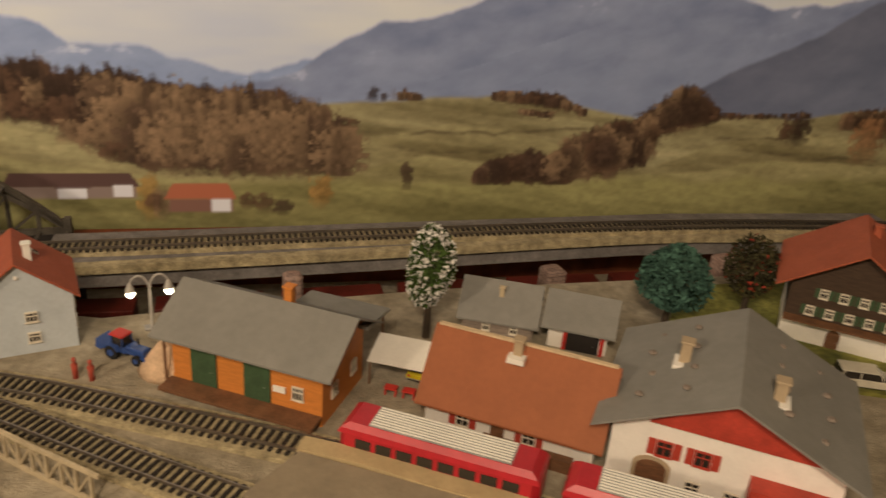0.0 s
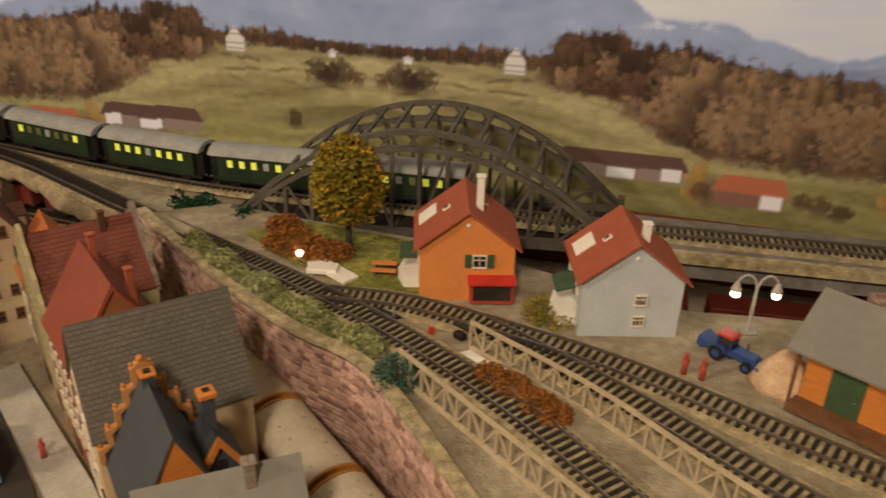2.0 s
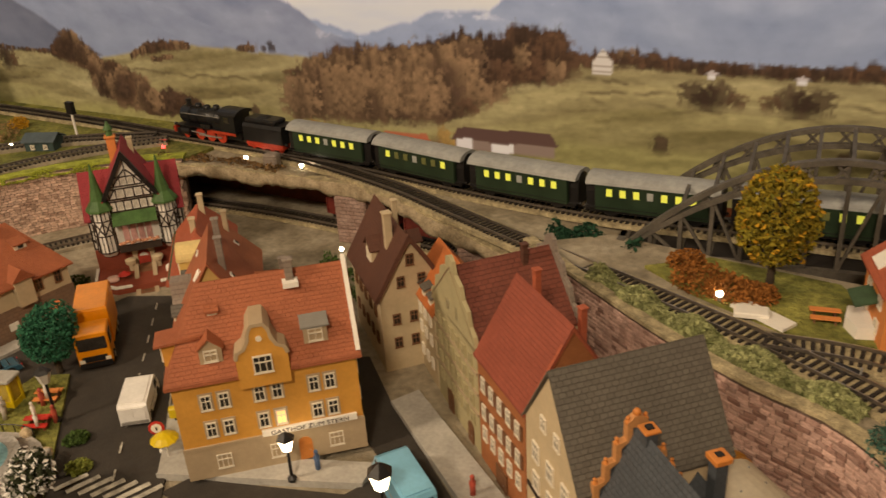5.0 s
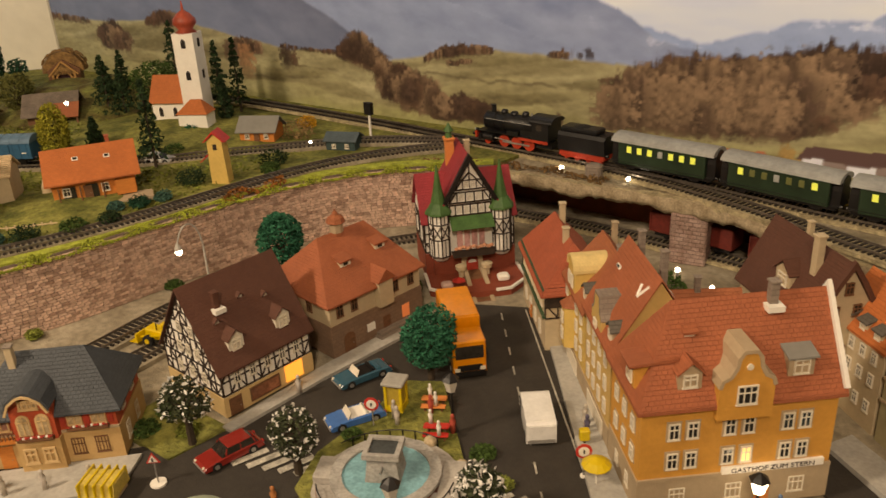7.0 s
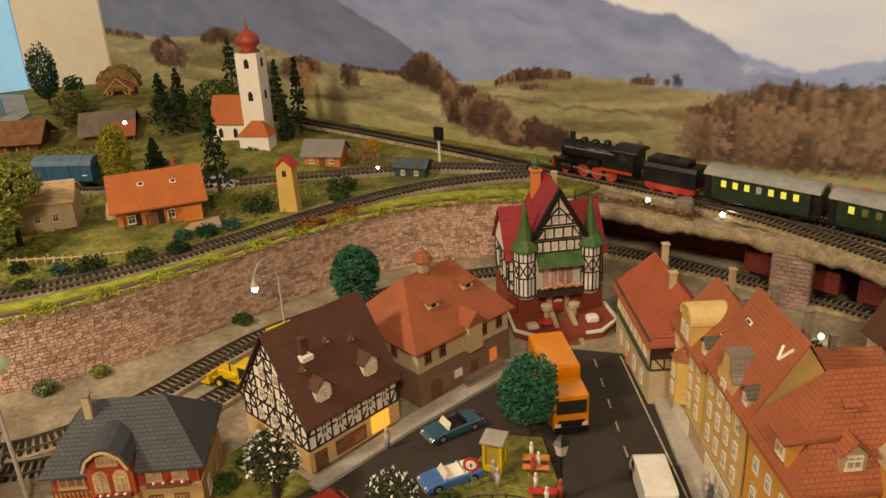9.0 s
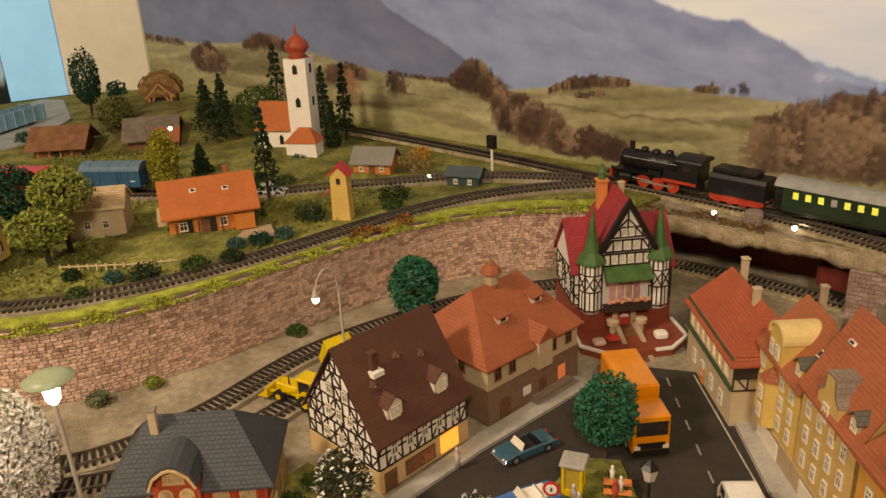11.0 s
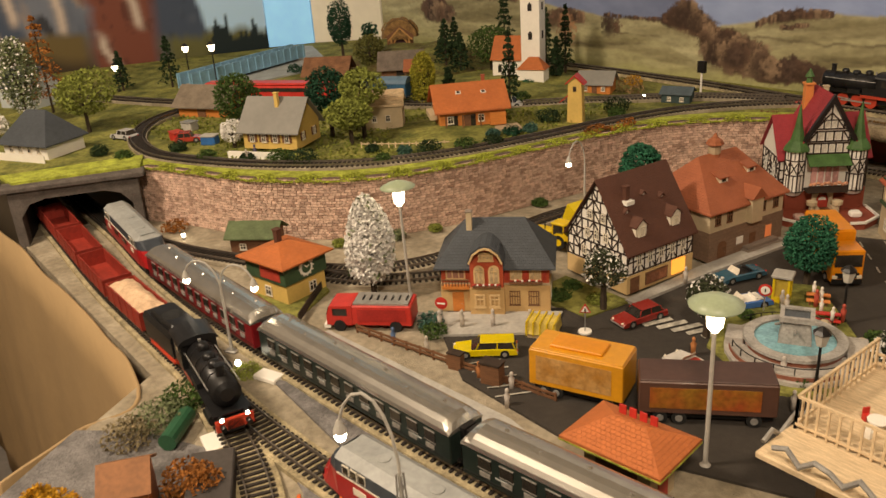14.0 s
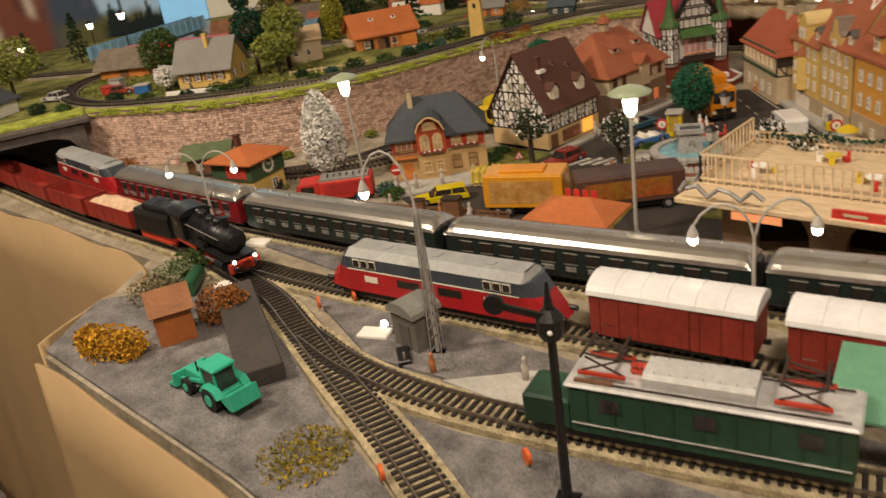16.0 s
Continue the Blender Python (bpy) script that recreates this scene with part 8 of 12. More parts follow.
def diesel(label, L=0.268):
    """Streamlined diesel engine with raked noses."""
    th = thing("diesel_locomotive", label, "locomotive")
    def hull(za, zb, wa, wb, cut, name, material, lab=""):
        rings = []
        for s, k, w in ((-1, 0.0, 0.55), (-1, 0.012, 0.82), (-1, 0.034, 1.0), (1, 0.034, 1.0), (1, 0.012, 0.82), (1, 0.0, 0.55)):
            xa = s * (L / 2 - k - cut(za) * (0.034 - k) / 0.034)
            xb = s * (L / 2 - k - cut(zb) * (0.034 - k) / 0.034)
            rings.append([(xa, -wa * w, za), (xa, wa * w, za), (xb, wb * w, zb), (xb, -wb * w, zb)])
        return part(name, Mesh().loft(rings), material, th, lab)
    rake = lambda z: max(0.0, (z - 0.012) * 0.75)
    low = hull(0.010, 0.034, 0.0205, 0.0205, rake, "lower_body", M_VRED, "bright red lower body")
    hull(0.034, 0.0465, 0.0203, 0.0195, rake, "upper_body", M_VGREY, "dark blue-grey window band")
    hull(0.0465, 0.053, 0.0195, 0.011, lambda z: rake(z) * 1.15, "roof", M_GROOF, "pale grey roof")
    part("underframe", Mesh().box(-L / 2 + 0.03, L / 2 - 0.03, -0.016, 0.016, 0.004, 0.0105), M_BLACK, th)
    part("skirt_line", Mesh().box(-L / 2 + 0.036, L / 2 - 0.036, -0.0209, 0.0209, 0.0335, 0.0345), M_FRAME, th)
    for s in (-1, 1):
        b = part("bogie", Mesh().cbox(-0.035, 0.035, -0.0165, 0.0165, 0.002, 0.009, 0.001), M_BLACK, th, at=spot(s * L * 0.3, 0, 0))
        for x in (-0.022, 0.022):
            for q in (-1, 1):
                part("wheel", Mesh().rod((x, q * 0.0095, 0.0072), (x, q * 0.0115, 0.0072), 0.0072, 14), M_BLACK, b)
            
        for q in (-1, 1):
            part("buffer", Mesh().rod((s * (L / 2 - 0.006), q * 0.0115, 0.0145), (s * (L / 2 + 0.003), q * 0.0115, 0.0145), 0.0026, 10), M_BLACK, th)
            part("head_lamp", Mesh().ball(s * (L / 2 - 0.012), q * 0.011, 0.021, 0.0024, None, 8, 5), M_WIN_W, th)
            part("windscreen", Mesh().loft([[(s * (L / 2 - 0.0245), q * 0.001, 0.036), (s * (L / 2 - 0.0255), q * 0.013, 0.036), (s * (L / 2 - 0.0325), q * 0.0125, 0.0455), (s * (L / 2 - 0.0315), q * 0.001, 0.0455)], [(s * (L / 2 - 0.0275), q * 0.001, 0.036), (s * (L / 2 - 0.0285), q * 0.013, 0.036), (s * (L / 2 - 0.0345), q * 0.0125, 0.0455), (s * (L / 2 - 0.0335), q * 0.001, 0.0455)]]), M_GLASS, th)
            for k in range(3):
                x = s * (L / 2 - 0.048 - k * 0.010)
                w = part("cab_window", Mesh().box(x - 0.0042, x + 0.0042, q * 0.0196, q * 0.0206, 0.0365, 0.0450), M_FRAME, th)
                part("pane", Mesh().box(x - 0.0034, x + 0.0034, q * 0.0198, q * 0.0209, 0.0372, 0.0442), M_GLASS, w)
            part("louvre", Mesh().box(-0.008, 0.008, -0.0005, 0.0005, 0, 0.0065), M_FRAME, low, at=spot(s * L * 0.26, q * 0.0206, 0.022))
            part("side_window", Mesh().box(-0.013, 0.013, -0.0005, 0.0005, 0, 0.0075), M_GLASS, low, at=spot(s * L * 0.09, q * 0.0206, 0.0225))
    for x in (-0.06, 0.0, 0.06):
        part("roof_fan", Mesh().lathe(x, 0, [(0.006, 0.0525), (0.006, 0.0538), (0.004, 0.0542)], 12), M_GROOF, th)
    return th


def wagon(label, L, W, H, body, kind="open", roof=None, load=None, name="goods_wagon"):
    th = thing(name, label, "goods wagon")
    part("underframe", Mesh().box(-L / 2 + 0.002, L / 2 - 0.002, -W / 2 + 0.005, W / 2 - 0.005, 0.008, 0.0125), M_BLACK, th)
    wheels(th, (-L * 0.28, L * 0.28), 0.0065)
    for s in (-1, 1):
        for q in (-1, 1):
            part("buffer", Mesh().rod((s * (L / 2 - 0.001), q * 0.0115, 0.0125), (s * (L / 2 + 0.005), q * 0.0115, 0.0125), 0.0024, 8), M_BLACK, th)
        part("axle_guard", Mesh().box(-L * 0.33, L * 0.33, s * 0.0125, s * 0.0138, 0.005, 0.01), M_BLACK, th)
    if kind == "open":
        t = 0.0016
        part("floor", Mesh().box(-L / 2, L / 2, -W / 2, W / 2, 0.0125, 0.0145), body, th)
        for s in (-1, 1):
            side = part("side_wall", Mesh().box(-L / 2, L / 2, s * W / 2 - t / 2, s * W / 2 + t / 2, 0.0125, H), body, th)
            for k in range(6):
                x = -L / 2 + L * k / 5
                part("stanchion", Mesh().box(x - 0.0012, x + 0.0012, s * W / 2 + s * t / 2 - 0.0006, s * W / 2 + s * t / 2 + 0.0008, 0.0125, H), body, side)
            part("end_wall", Mesh().box(s * L / 2 - t / 2, s * L / 2 + t / 2, -W / 2 + t / 2, W / 2 - t / 2, 0.0125, H), body, th)
        if load:
            n = 14
            m = Mesh()
            for j in range(n + 1):
                for i in range(n + 1):
                    u, v = i / n * 2 - 1, j / n * 2 - 1
                    z = H - 0.003 + 0.010 * (1 - u * u * 0.8) * (1 - v * v) + 0.0016 * math.sin(u * 9) * math.cos(v * 7)
                    m.v.append((u * (L / 2 - 0.002), v * (W / 2 - 0.002), z))
            for j in range(n):
                for i in range(n):
                    a = j * (n + 1) + i
                    m.f.append((a, a + 1, a + n + 2, a + n + 1))
            part("load", m, load, th, "heaped pale sand load", smooth=True)
    else:
        part("body", Mesh().box(-L / 2, L / 2, -W / 2, W / 2, 0.0125, H - 0.010), body, th)
        rf = part("roof", Mesh().prismx(roof_profile(W + 0.003, H - 0.0105, 0.012, 11), -L / 2 - 0.002, L / 2 + 0.002), roof or M_WROOF, th)
        for k in range(1, 6):
            x = -L / 2 + L * k / 6
            part("roof_seam", Mesh().prismx(roof_profile(W + 0.0036, H - 0.0103, 0.0124, 11), x - 0.0004, x + 0.0004), roof or M_WROOF, rf)
        for s in (-1, 1):
            part("sliding_door", Mesh().box(-L * 0.13, L * 0.13, s * W / 2 - 0.001, s * W / 2 + 0.0012, 0.0135, H - 0.0115), body, th)
            for k in range(8):
                x = -L / 2 + L * (k + 0.5) / 8
                part("rib", Mesh().box(x - 0.0006, x + 0.0006, s * W / 2 - 0.0006, s * W / 2 + 0.0007, 0.013, H - 0.011), body, th)
            part("number_plate", Mesh().box(-L * 0.42, -L * 0.34, s * W / 2, s * W / 2 + 0.001, 0.022, 0.0235), M_WHITE, th)
    return th


# upper passenger train
le, lt2 = steam_engine("black steam engine with red wheels on the back line")
d0 = dist_at_x(main_line, -1.56)
put_on(le, main_line, d0 - 0.085, 0.15)
put_on(lt2, main_line, d0 - 0.215, 0.08)
dd = d0 - 0.27
for k, lit in enumerate(((0, 1, 2, 4, 5, 6), (0, 6), (0, 1, 2, 4, 5, 6), (0, 1, 2, 4, 5, 6), (0, 1, 4, 5))):
    c = coach("short dark green coach with grey roof and lit windows", 0.163, 0.040, 0.056, M_CGREEN, M_GROOF, 7, lit)
    put_on(c, main_line, dd - 0.0815, 0.163)
    tagged(c, group="coaches of the passenger train")
    dd -= 0.175

# express on the rear yard track
dd = dist_at_x(line_b, -2.02)
vx = diesel("red and grey streamlined diesel engine entering the tunnel", 0.26)
put_on(vx, line_b, dd - 0.02, 0.26)
dd += 0.125
for k, (lab, body) in enumerate((("crimson express coach with silver roof", M_CRED), ("dark green express coach with silver roof", M_CGREEN2), ("dark green express coach with silver roof", M_CGREEN2), ("dark green express coach with silver roof", M_CGREEN2))):
    c = coach(lab, 0.305, 0.041, 0.054, body, M_SILVER, 12, (), True, 0.0125)
    put_on(c, line_b, dd + 0.1525, 0.305)
    tagged(c, group="coaches of the express")
    dd += 0.317

# goods train leaving the tunnel
fe, ft = steam_engine("black steam engine with lit headlamps in the yard", True, True)
d0 = dist_at_x(line_a, -1.455)
put_on(fe, line_a, d0 - 0.085, 0.15)
put_on(ft, line_a, d0 - 0.215, 0.08)
dd = d0 - 0.275
M_SANDL = mat("pale_sand", (0.60, 0.42, 0.27), 0.95, 0.2, 60, 0.6)
for k in range(5):
    w = wagon("red-brown open wagon heaped with pale sand" if k == 0 else "empty red-brown open goods wagon", 0.122, 0.036, 0.036, mat("wagon_red", (0.27, 0.03, 0.018), 0.55, 0.2, 40), "open", load=M_SANDL if k == 0 else None)
    put_on(w, line_a, dd - 0.061, 0.122)
    tagged(w, group="open wagons")
    dd -= 0.136

# standing diesel and box wagons on the middle track
vd = diesel("red and grey diesel engine standing in the yard")
put_on(vd, line_c, dist_at_x(line_c, -1.213), 0.268)
for k in range(2):
    w = wagon("red-brown box wagon with a white arched roof", 0.130, 0.041, 0.059, M_BROWNR, "box")
    put_on(w, line_c, dist_at_x(line_c, -0.986 + k * 0.152), 0.130)
    tagged(w, group="box wagons")

# electric engine on the front siding
el = thing("electric_locomotive", "dark green electric engine with silver roof and pantographs", "locomotive")
L = 0.205
part("body", Mesh().cbox(-L * 0.36, L * 0.5, -0.0205, 0.0205, 0.011, 0.047, 0.0015), M_EGREEN, el)
part("front_hood", Mesh().cbox(-L * 0.54, -L * 0.36, -0.0175, 0.0175, 0.009, 0.0335, 0.002), M_EGREEN, el)
part("roof", Mesh().cbox(-L * 0.375, L * 0.51, -0.022, 0.022, 0.047, 0.0505, 0.0015), M_ESILV, el, "silver roof plate")
part("roof_hatch", Mesh().prismx([(-0.014, 0.0505), (0.014, 0.0505), (0.0135, 0.058), (0.011, 0.061), (-0.011, 0.061), (-0.0135, 0.058)], -L * 0.12, L * 0.22), M_ESILV, el)
part("roof_board", Mesh().box(-0.070, -0.044, -0.018, -0.014, 0.051, 0.052), M_WOODB, el)
for s in (-1, 1):
    for k in range(9):
        x = -L * 0.3 + L * 0.75 * k / 8
        part("body_rib", Mesh().box(x - 0.0005, x + 0.0005, s * 0.0205 - 0.0006, s * 0.0205 + 0.0008, 0.013, 0.045), M_EGREEN, el)
    for k in range(3):
        x = -L * 0.22 + L * 0.3 * k
        part("window", Mesh().box(x - 0.007, x + 0.007, s * 0.0208, s * 0.0214, 0.032, 0.042), M_GLASS, el)
    part("side_rail", Mesh().rod((-L * 0.35, s * 0.0215, 0.02), (L * 0.49, s * 0.0215, 0.02), 0.0006), M_METAL, el)
part("underframe", Mesh().box(-L * 0.5, L * 0.48, -0.016, 0.016, 0.004, 0.011), M_BLACK, el)
wheels(el, (-0.086, -0.060, -0.026, 0.018, 0.052, 0.082), 0.0085)
for px, s in ((-0.052, 1), (0.072, -1)):
    pg = part("pantograph", Mesh().box(px - 0.016, px + 0.016, -0.014, -0.0115, 0.0545, 0.057).box(px - 0.016, px + 0.016, 0.0115, 0.014, 0.0545, 0.057), M_LRED, el, "folded pantograph on red frame")
    for q in (-1, 1):
        for a, za, b, zb, ya, yb in ((-0.014, 0.057, 0.012, 0.066, 0.012, 0.009), (0.012, 0.066, -0.012, 0.070, 0.009, 0.011), (0.014, 0.057, -0.012, 0.066, 0.012, 0.009)):
            part("pantograph_arm", Mesh().rod((px + a, q * ya, za), (px + b, q * yb, zb), 0.0008), M_TIMBER, pg)
    for x, y, z, r in ((-0.012, 0.017, 0.0705, 0.001), (0.012, 0.016, 0.0705, 0.001), (0.012, 0.009, 0.066, 0.0008)):
        part("collector_bar", Mesh().rod((px + x, -y, z), (px + x, y, z), r), M_TIMBER, pg)
for x in (-0.034, -0.030, -0.0265):
    part("insulator", Mesh().lathe(x, 0.003, [(0.0022, 0.0505), (0.003, 0.053), (0.002, 0.0545), (0.003, 0.057), (0.0016, 0.059)], 10), M_LRED, el)
for k in range(14):
    part("hatch_bolt", Mesh().ball(-L * 0.11 + L * 0.025 * k, 0.0095 * (-1) ** k, 0.0612, 0.0007, None, 6, 4), M_METAL, el)
for q in (-1, 1):
    part("roof_conduit", Mesh().rod((-L * 0.34, q * 0.017, 0.0515), (L * 0.48, q * 0.017, 0.0515), 0.0008), M_TIMBER, el)
    part("end_lamp", Mesh().ball(-L * 0.54, q * 0.012, 0.02, 0.0022, None, 8, 5), M_WIN_W, el)
    part("buffer", Mesh().rod((-L * 0.54, q * 0.0115, 0.013), (-L * 0.575, q * 0.0115, 0.013), 0.0026, 10), M_BLACK, el)
put_on(el, line_e, dist_at_x(line_e, -0.922), 0.205)
gs = thing("green_shelter_roof", "pale green sheet roof on posts beside the siding", "shelter", -0.79, -0.115, 0, 10)
part("roof", Mesh().prismx([(-0.035, 0.05), (0.035, 0.062), (0.035, 0.064), (-0.035, 0.052)], -0.06, 0.08), M_TGREEN, gs)
for x in (-0.05, 0.07):
    for y, z in ((-0.03, 0.051), (0.03, 0.061)):
        part("post", Mesh().cyl(x, y, 0, z, 0.002, n=6), M_WOODB, gs)

# red railbus at the upper station
far_st = resample(P([(-0.22, 0.672), (-0.085, 0.613), (0.026, 0.562), (0.12, 0.512), (0.24, 0.44), (0.40, 0.345)], 0.1145), 0.012)
for k, x in enumerate((0.133, 0.288)):
    rb = thing("railbus", "bright red railbus with a ribbed silver roof", "railbus", group="railbuses")
    part("body", Mesh().loft([[(-0.082, -0.013, z), (-0.076, -0.019, z), (0.076, -0.019, z), (0.082, -0.013, z), (0.082, 0.013, z), (0.076, 0.019, z), (-0.076, 0.019, z), (-0.082, 0.013, z)] for z in (0.009, 0.034)]), mat("railbus_red", (0.45, 0.02, 0.03), 0.35, 0.12, 30), rb)
    part("roof", Mesh().loft([[(-0.082 + i, -0.019 + i * 0.6, z), (0.082 - i, -0.019 + i * 0.6, z), (0.082 - i, 0.019 - i * 0.6, z), (-0.082 + i, 0.019 - i * 0.6, z)] for i, z in ((0, 0.034), (0.002, 0.038), (0.008, 0.0425))]), mat("railbus_red", (0.45, 0.02, 0.03), 0.35, 0.12, 30), rb)
    part("roof_panel", Mesh().box(-0.058, 0.058, -0.0135, 0.0135, 0.0415, 0.0432), M_GROOF, rb, "ribbed pale roof panel")
    for j in range(8):
        y = -0.0115 + 0.0033 * j
        part("roof_rib", Mesh().box(-0.057, 0.057, y - 0.0005, y + 0.0005, 0.0432, 0.0441), M_WHITE, rb)
    for j in range(8):
        for s in (-1, 1):
            part("window", Mesh().box(-0.0065, 0.0065, -0.0005, 0.0005, 0, 0.0085), M_GLASS, rb, at=spot(-0.06 + 0.0172 * j, s * 0.0192, 0.023))
    wheels(rb, (-0.045, 0.045), 0.006)
    put_on(rb, far_st, dist_at_x(far_st, x), 0.16)

# cream round-roofed wagons below the wall
for k in range(3):
    p = Vector((-0.575, 0.655)).lerp(Vector((-0.40, 0.505)), k / 2.0)
    w = thing("round_roof_wagon", "cream arched wagon with orange ends below the wall", "wagon", p.x, p.y, 0.004, -40.5, group="round-roofed wagons")
    part("body", Mesh().box(-0.054, 0.054, -0.027, 0.027, 0.008, 0.042), mat("orange_wagon_end", (0.42, 0.19, 0.03), 0.5, 0.15, 40), w)
    rf = part("roof", Mesh().prismx(roof_profile(0.058, 0.041, 0.02, 13), -0.052, 0.052), mat("cream_roof_sheet", (0.60, 0.54, 0.42), 0.55, 0.1, 30), w, "cream arched roof")
    part("end_rim", Mesh().prismx(roof_profile(0.0595, 0.041, 0.0212, 13), 0.0522, 0.055), mat("orange_wagon_end", (0.42, 0.19, 0.03), 0.5, 0.15, 40), w)
    part("end_rim", Mesh().prismx(roof_profile(0.0595, 0.041, 0.0212, 13), -0.055, -0.0522), mat("orange_wagon_end", (0.42, 0.19, 0.03), 0.5, 0.15, 40), w)
    for i in range(5):
        for s in (-1, 1):
            part("rivet", Mesh().ball(-0.04 + i * 0.02, s * 0.012, 0.0592, 0.0012, None, 6, 4), M_METAL, rf)
    wheels(w, (-0.032, 0.032), 0.006)

# dark red wagons waiting under the deck, the red deepened for the shade there
hid = resample(P([(-1.25, 1.03), (-1.0, 1.0), (-0.6, 0.955), (-0.2, 0.94), (0.3, 0.965), (0.95, 0.98)], 0.001), 0.012)
M_HID = mat("shaded_wagon_red", (0.13, 0.018, 0.012), 0.6, 0.25, 40)
for k in range(12):
    w = thing("goods_wagon", "dark red goods wagon under the deck, deepened for shade", "goods wagon", group="wagons under the deck")
    part("body", Mesh().cbox(-0.066, 0.066, -0.018, 0.018, 0.011, 0.042, 0.001), M_HID, w)
    part("underframe", Mesh().box(-0.06, 0.06, -0.012, 0.012, 0.004, 0.011), M_BLACK, w)
    for x in (-0.064, -0.022, 0.022, 0.064):
        part("stanchion", Mesh().box(x - 0.0012, x + 0.0012, -0.0194, -0.0178, 0.012, 0.042), M_HID, w)
    wheels(w, (-0.04, 0.04), 0.006)
    put_on(w, hid, 0.10 + k * 0.155, 0.13)

# trains on the hill
hl = resample(P([(-2.05, 0.65), (-2.2, 0.55), (-2.47, 0.365), (-2.62, 0.27)], HILL), 0.012)
rt = thing("railcar", "bright red railcar on the hill track", "railcar")
part("body", Mesh().cbox(-0.15, 0.15, -0.019, 0.019, 0.008, 0.036, 0.003), M_RED, rt)
part("roof", Mesh().cbox(-0.148, 0.148, -0.018, 0.018, 0.036, 0.042, 0.003), M_RED, rt)
part("window_band", Mesh().box(-0.14, 0.14, -0.0195, 0.0195, 0.024, 0.032), M_GLASS, rt)
wheels(rt, (-0.1, 0.1), 0.006)
put_on(rt, hl, dist_at_x(hl, -2.42), 0.3)
bw = wagon("blue box wagon on the hill track", 0.1, 0.038, 0.05, mat("wagon_blue", (0.03, 0.10, 0.19), 0.5, 0.15, 40), "box", roof=mat("blue_roof", (0.10, 0.17, 0.25), 0.5, 0.15, 40))
put_on(bw, hl, dist_at_x(hl, -2.20), 0.1)

# trees, hedges and bushes
def leafmat(name, c, second=None):
    return mat(name, c, 0.85, 0.35, 90, second=second, island=0.4, spec=0.2)


M_L_GREEN = leafmat("leaf_green", (0.055, 0.095, 0.022))
M_L_DARK = leafmat("leaf_dark_green", (0.018, 0.06, 0.032))
M_L_TEAL = leafmat("leaf_blue_green", (0.055, 0.12, 0.09))
M_L_YEL = leafmat("leaf_yellow_green", (0.20, 0.20, 0.03), second=(0.36, 0.25, 0.02))
M_L_EMER = leafmat("leaf_emerald", (0.03, 0.13, 0.07))
M_L_YELG = leafmat("leaf_bright_yellow_green", (0.30, 0.30, 0.03), (0.40, 0.36, 0.04))
M_L_OLIVE = leafmat("leaf_dark_olive", (0.05, 0.06, 0.03))
M_L_BRN = leafmat("leaf_brown_green", (0.05, 0.045, 0.02))
M_L_PINE = leafmat("leaf_pine", (0.022, 0.042, 0.016))
M_L_PALE = leafmat("leaf_pale", (0.17, 0.20, 0.10))
M_L_WHITE = mat("leaf_white_blossom", (0.76, 0.74, 0.70), 0.85, 0.08, 90, island=0.12, spec=0.2)
M_L_ORANGE = leafmat("leaf_rust_orange", (0.28, 0.11, 0.025))
M_L_GOLD = leafmat("leaf_gold", (0.50, 0.27, 0.02))
M_L_RED = leafmat("fruit_red", (0.35, 0.05, 0.03))
M_L_LIME = leafmat("leaf_lime", (0.22, 0.25, 0.05))
M_BARK = mat("bark", (0.05, 0.035, 0.022), 0.9, 0.3, 100, 0.5)


def foliage(n, shape, size, seed, flat=0.0):
    """Many small leaf-shaped flakes; shape(rng) gives a place."""
    rng = np.random.RandomState(seed)
    m = Mesh()
    for _ in range(n):
        c = Vector(shape(rng))
        a = Vector(rng.normal(size=3)).normalized()
        b = a.orthogonal().normalized()
        b.rotate(Matrix.Rotation(rng.uniform(0, math.tau), 3, a))
        k = a.cross(b)
        s = size * rng.uniform(0.6, 1.3)
        m.poly(c - a * s, c + b * s * 0.55 + k * s * 0.25, c + a * s, c - b * s * 0.55 + k * s * 0.25)
    return m


def ball_shape(r, h, zc, lumps=9, seed=0, cone=0.0, hollow=0.55):
    rng0 = np.random.RandomState(seed + 100)
    dirs = rng0.normal(size=(lumps, 3))
    dirs /= np.linalg.norm(dirs, axis=1)[:, None]
    amp = rng0.uniform(-0.12, 0.2, lumps)

    def f(rng):
        d = rng.normal(size=3)
        d /= np.linalg.norm(d)
        k = 1 + float((amp * np.clip((dirs @ d - 0.6) / 0.4, 0, 1)).sum())
        q = rng.uniform(hollow ** 3, 1) ** (1 / 3) * k
        z = d[2] * q
        tape = 1 - cone * (z + 1) / 2
        return d[0] * q * r * tape, d[1] * q * r * tape, zc + z * h / 2
    return f


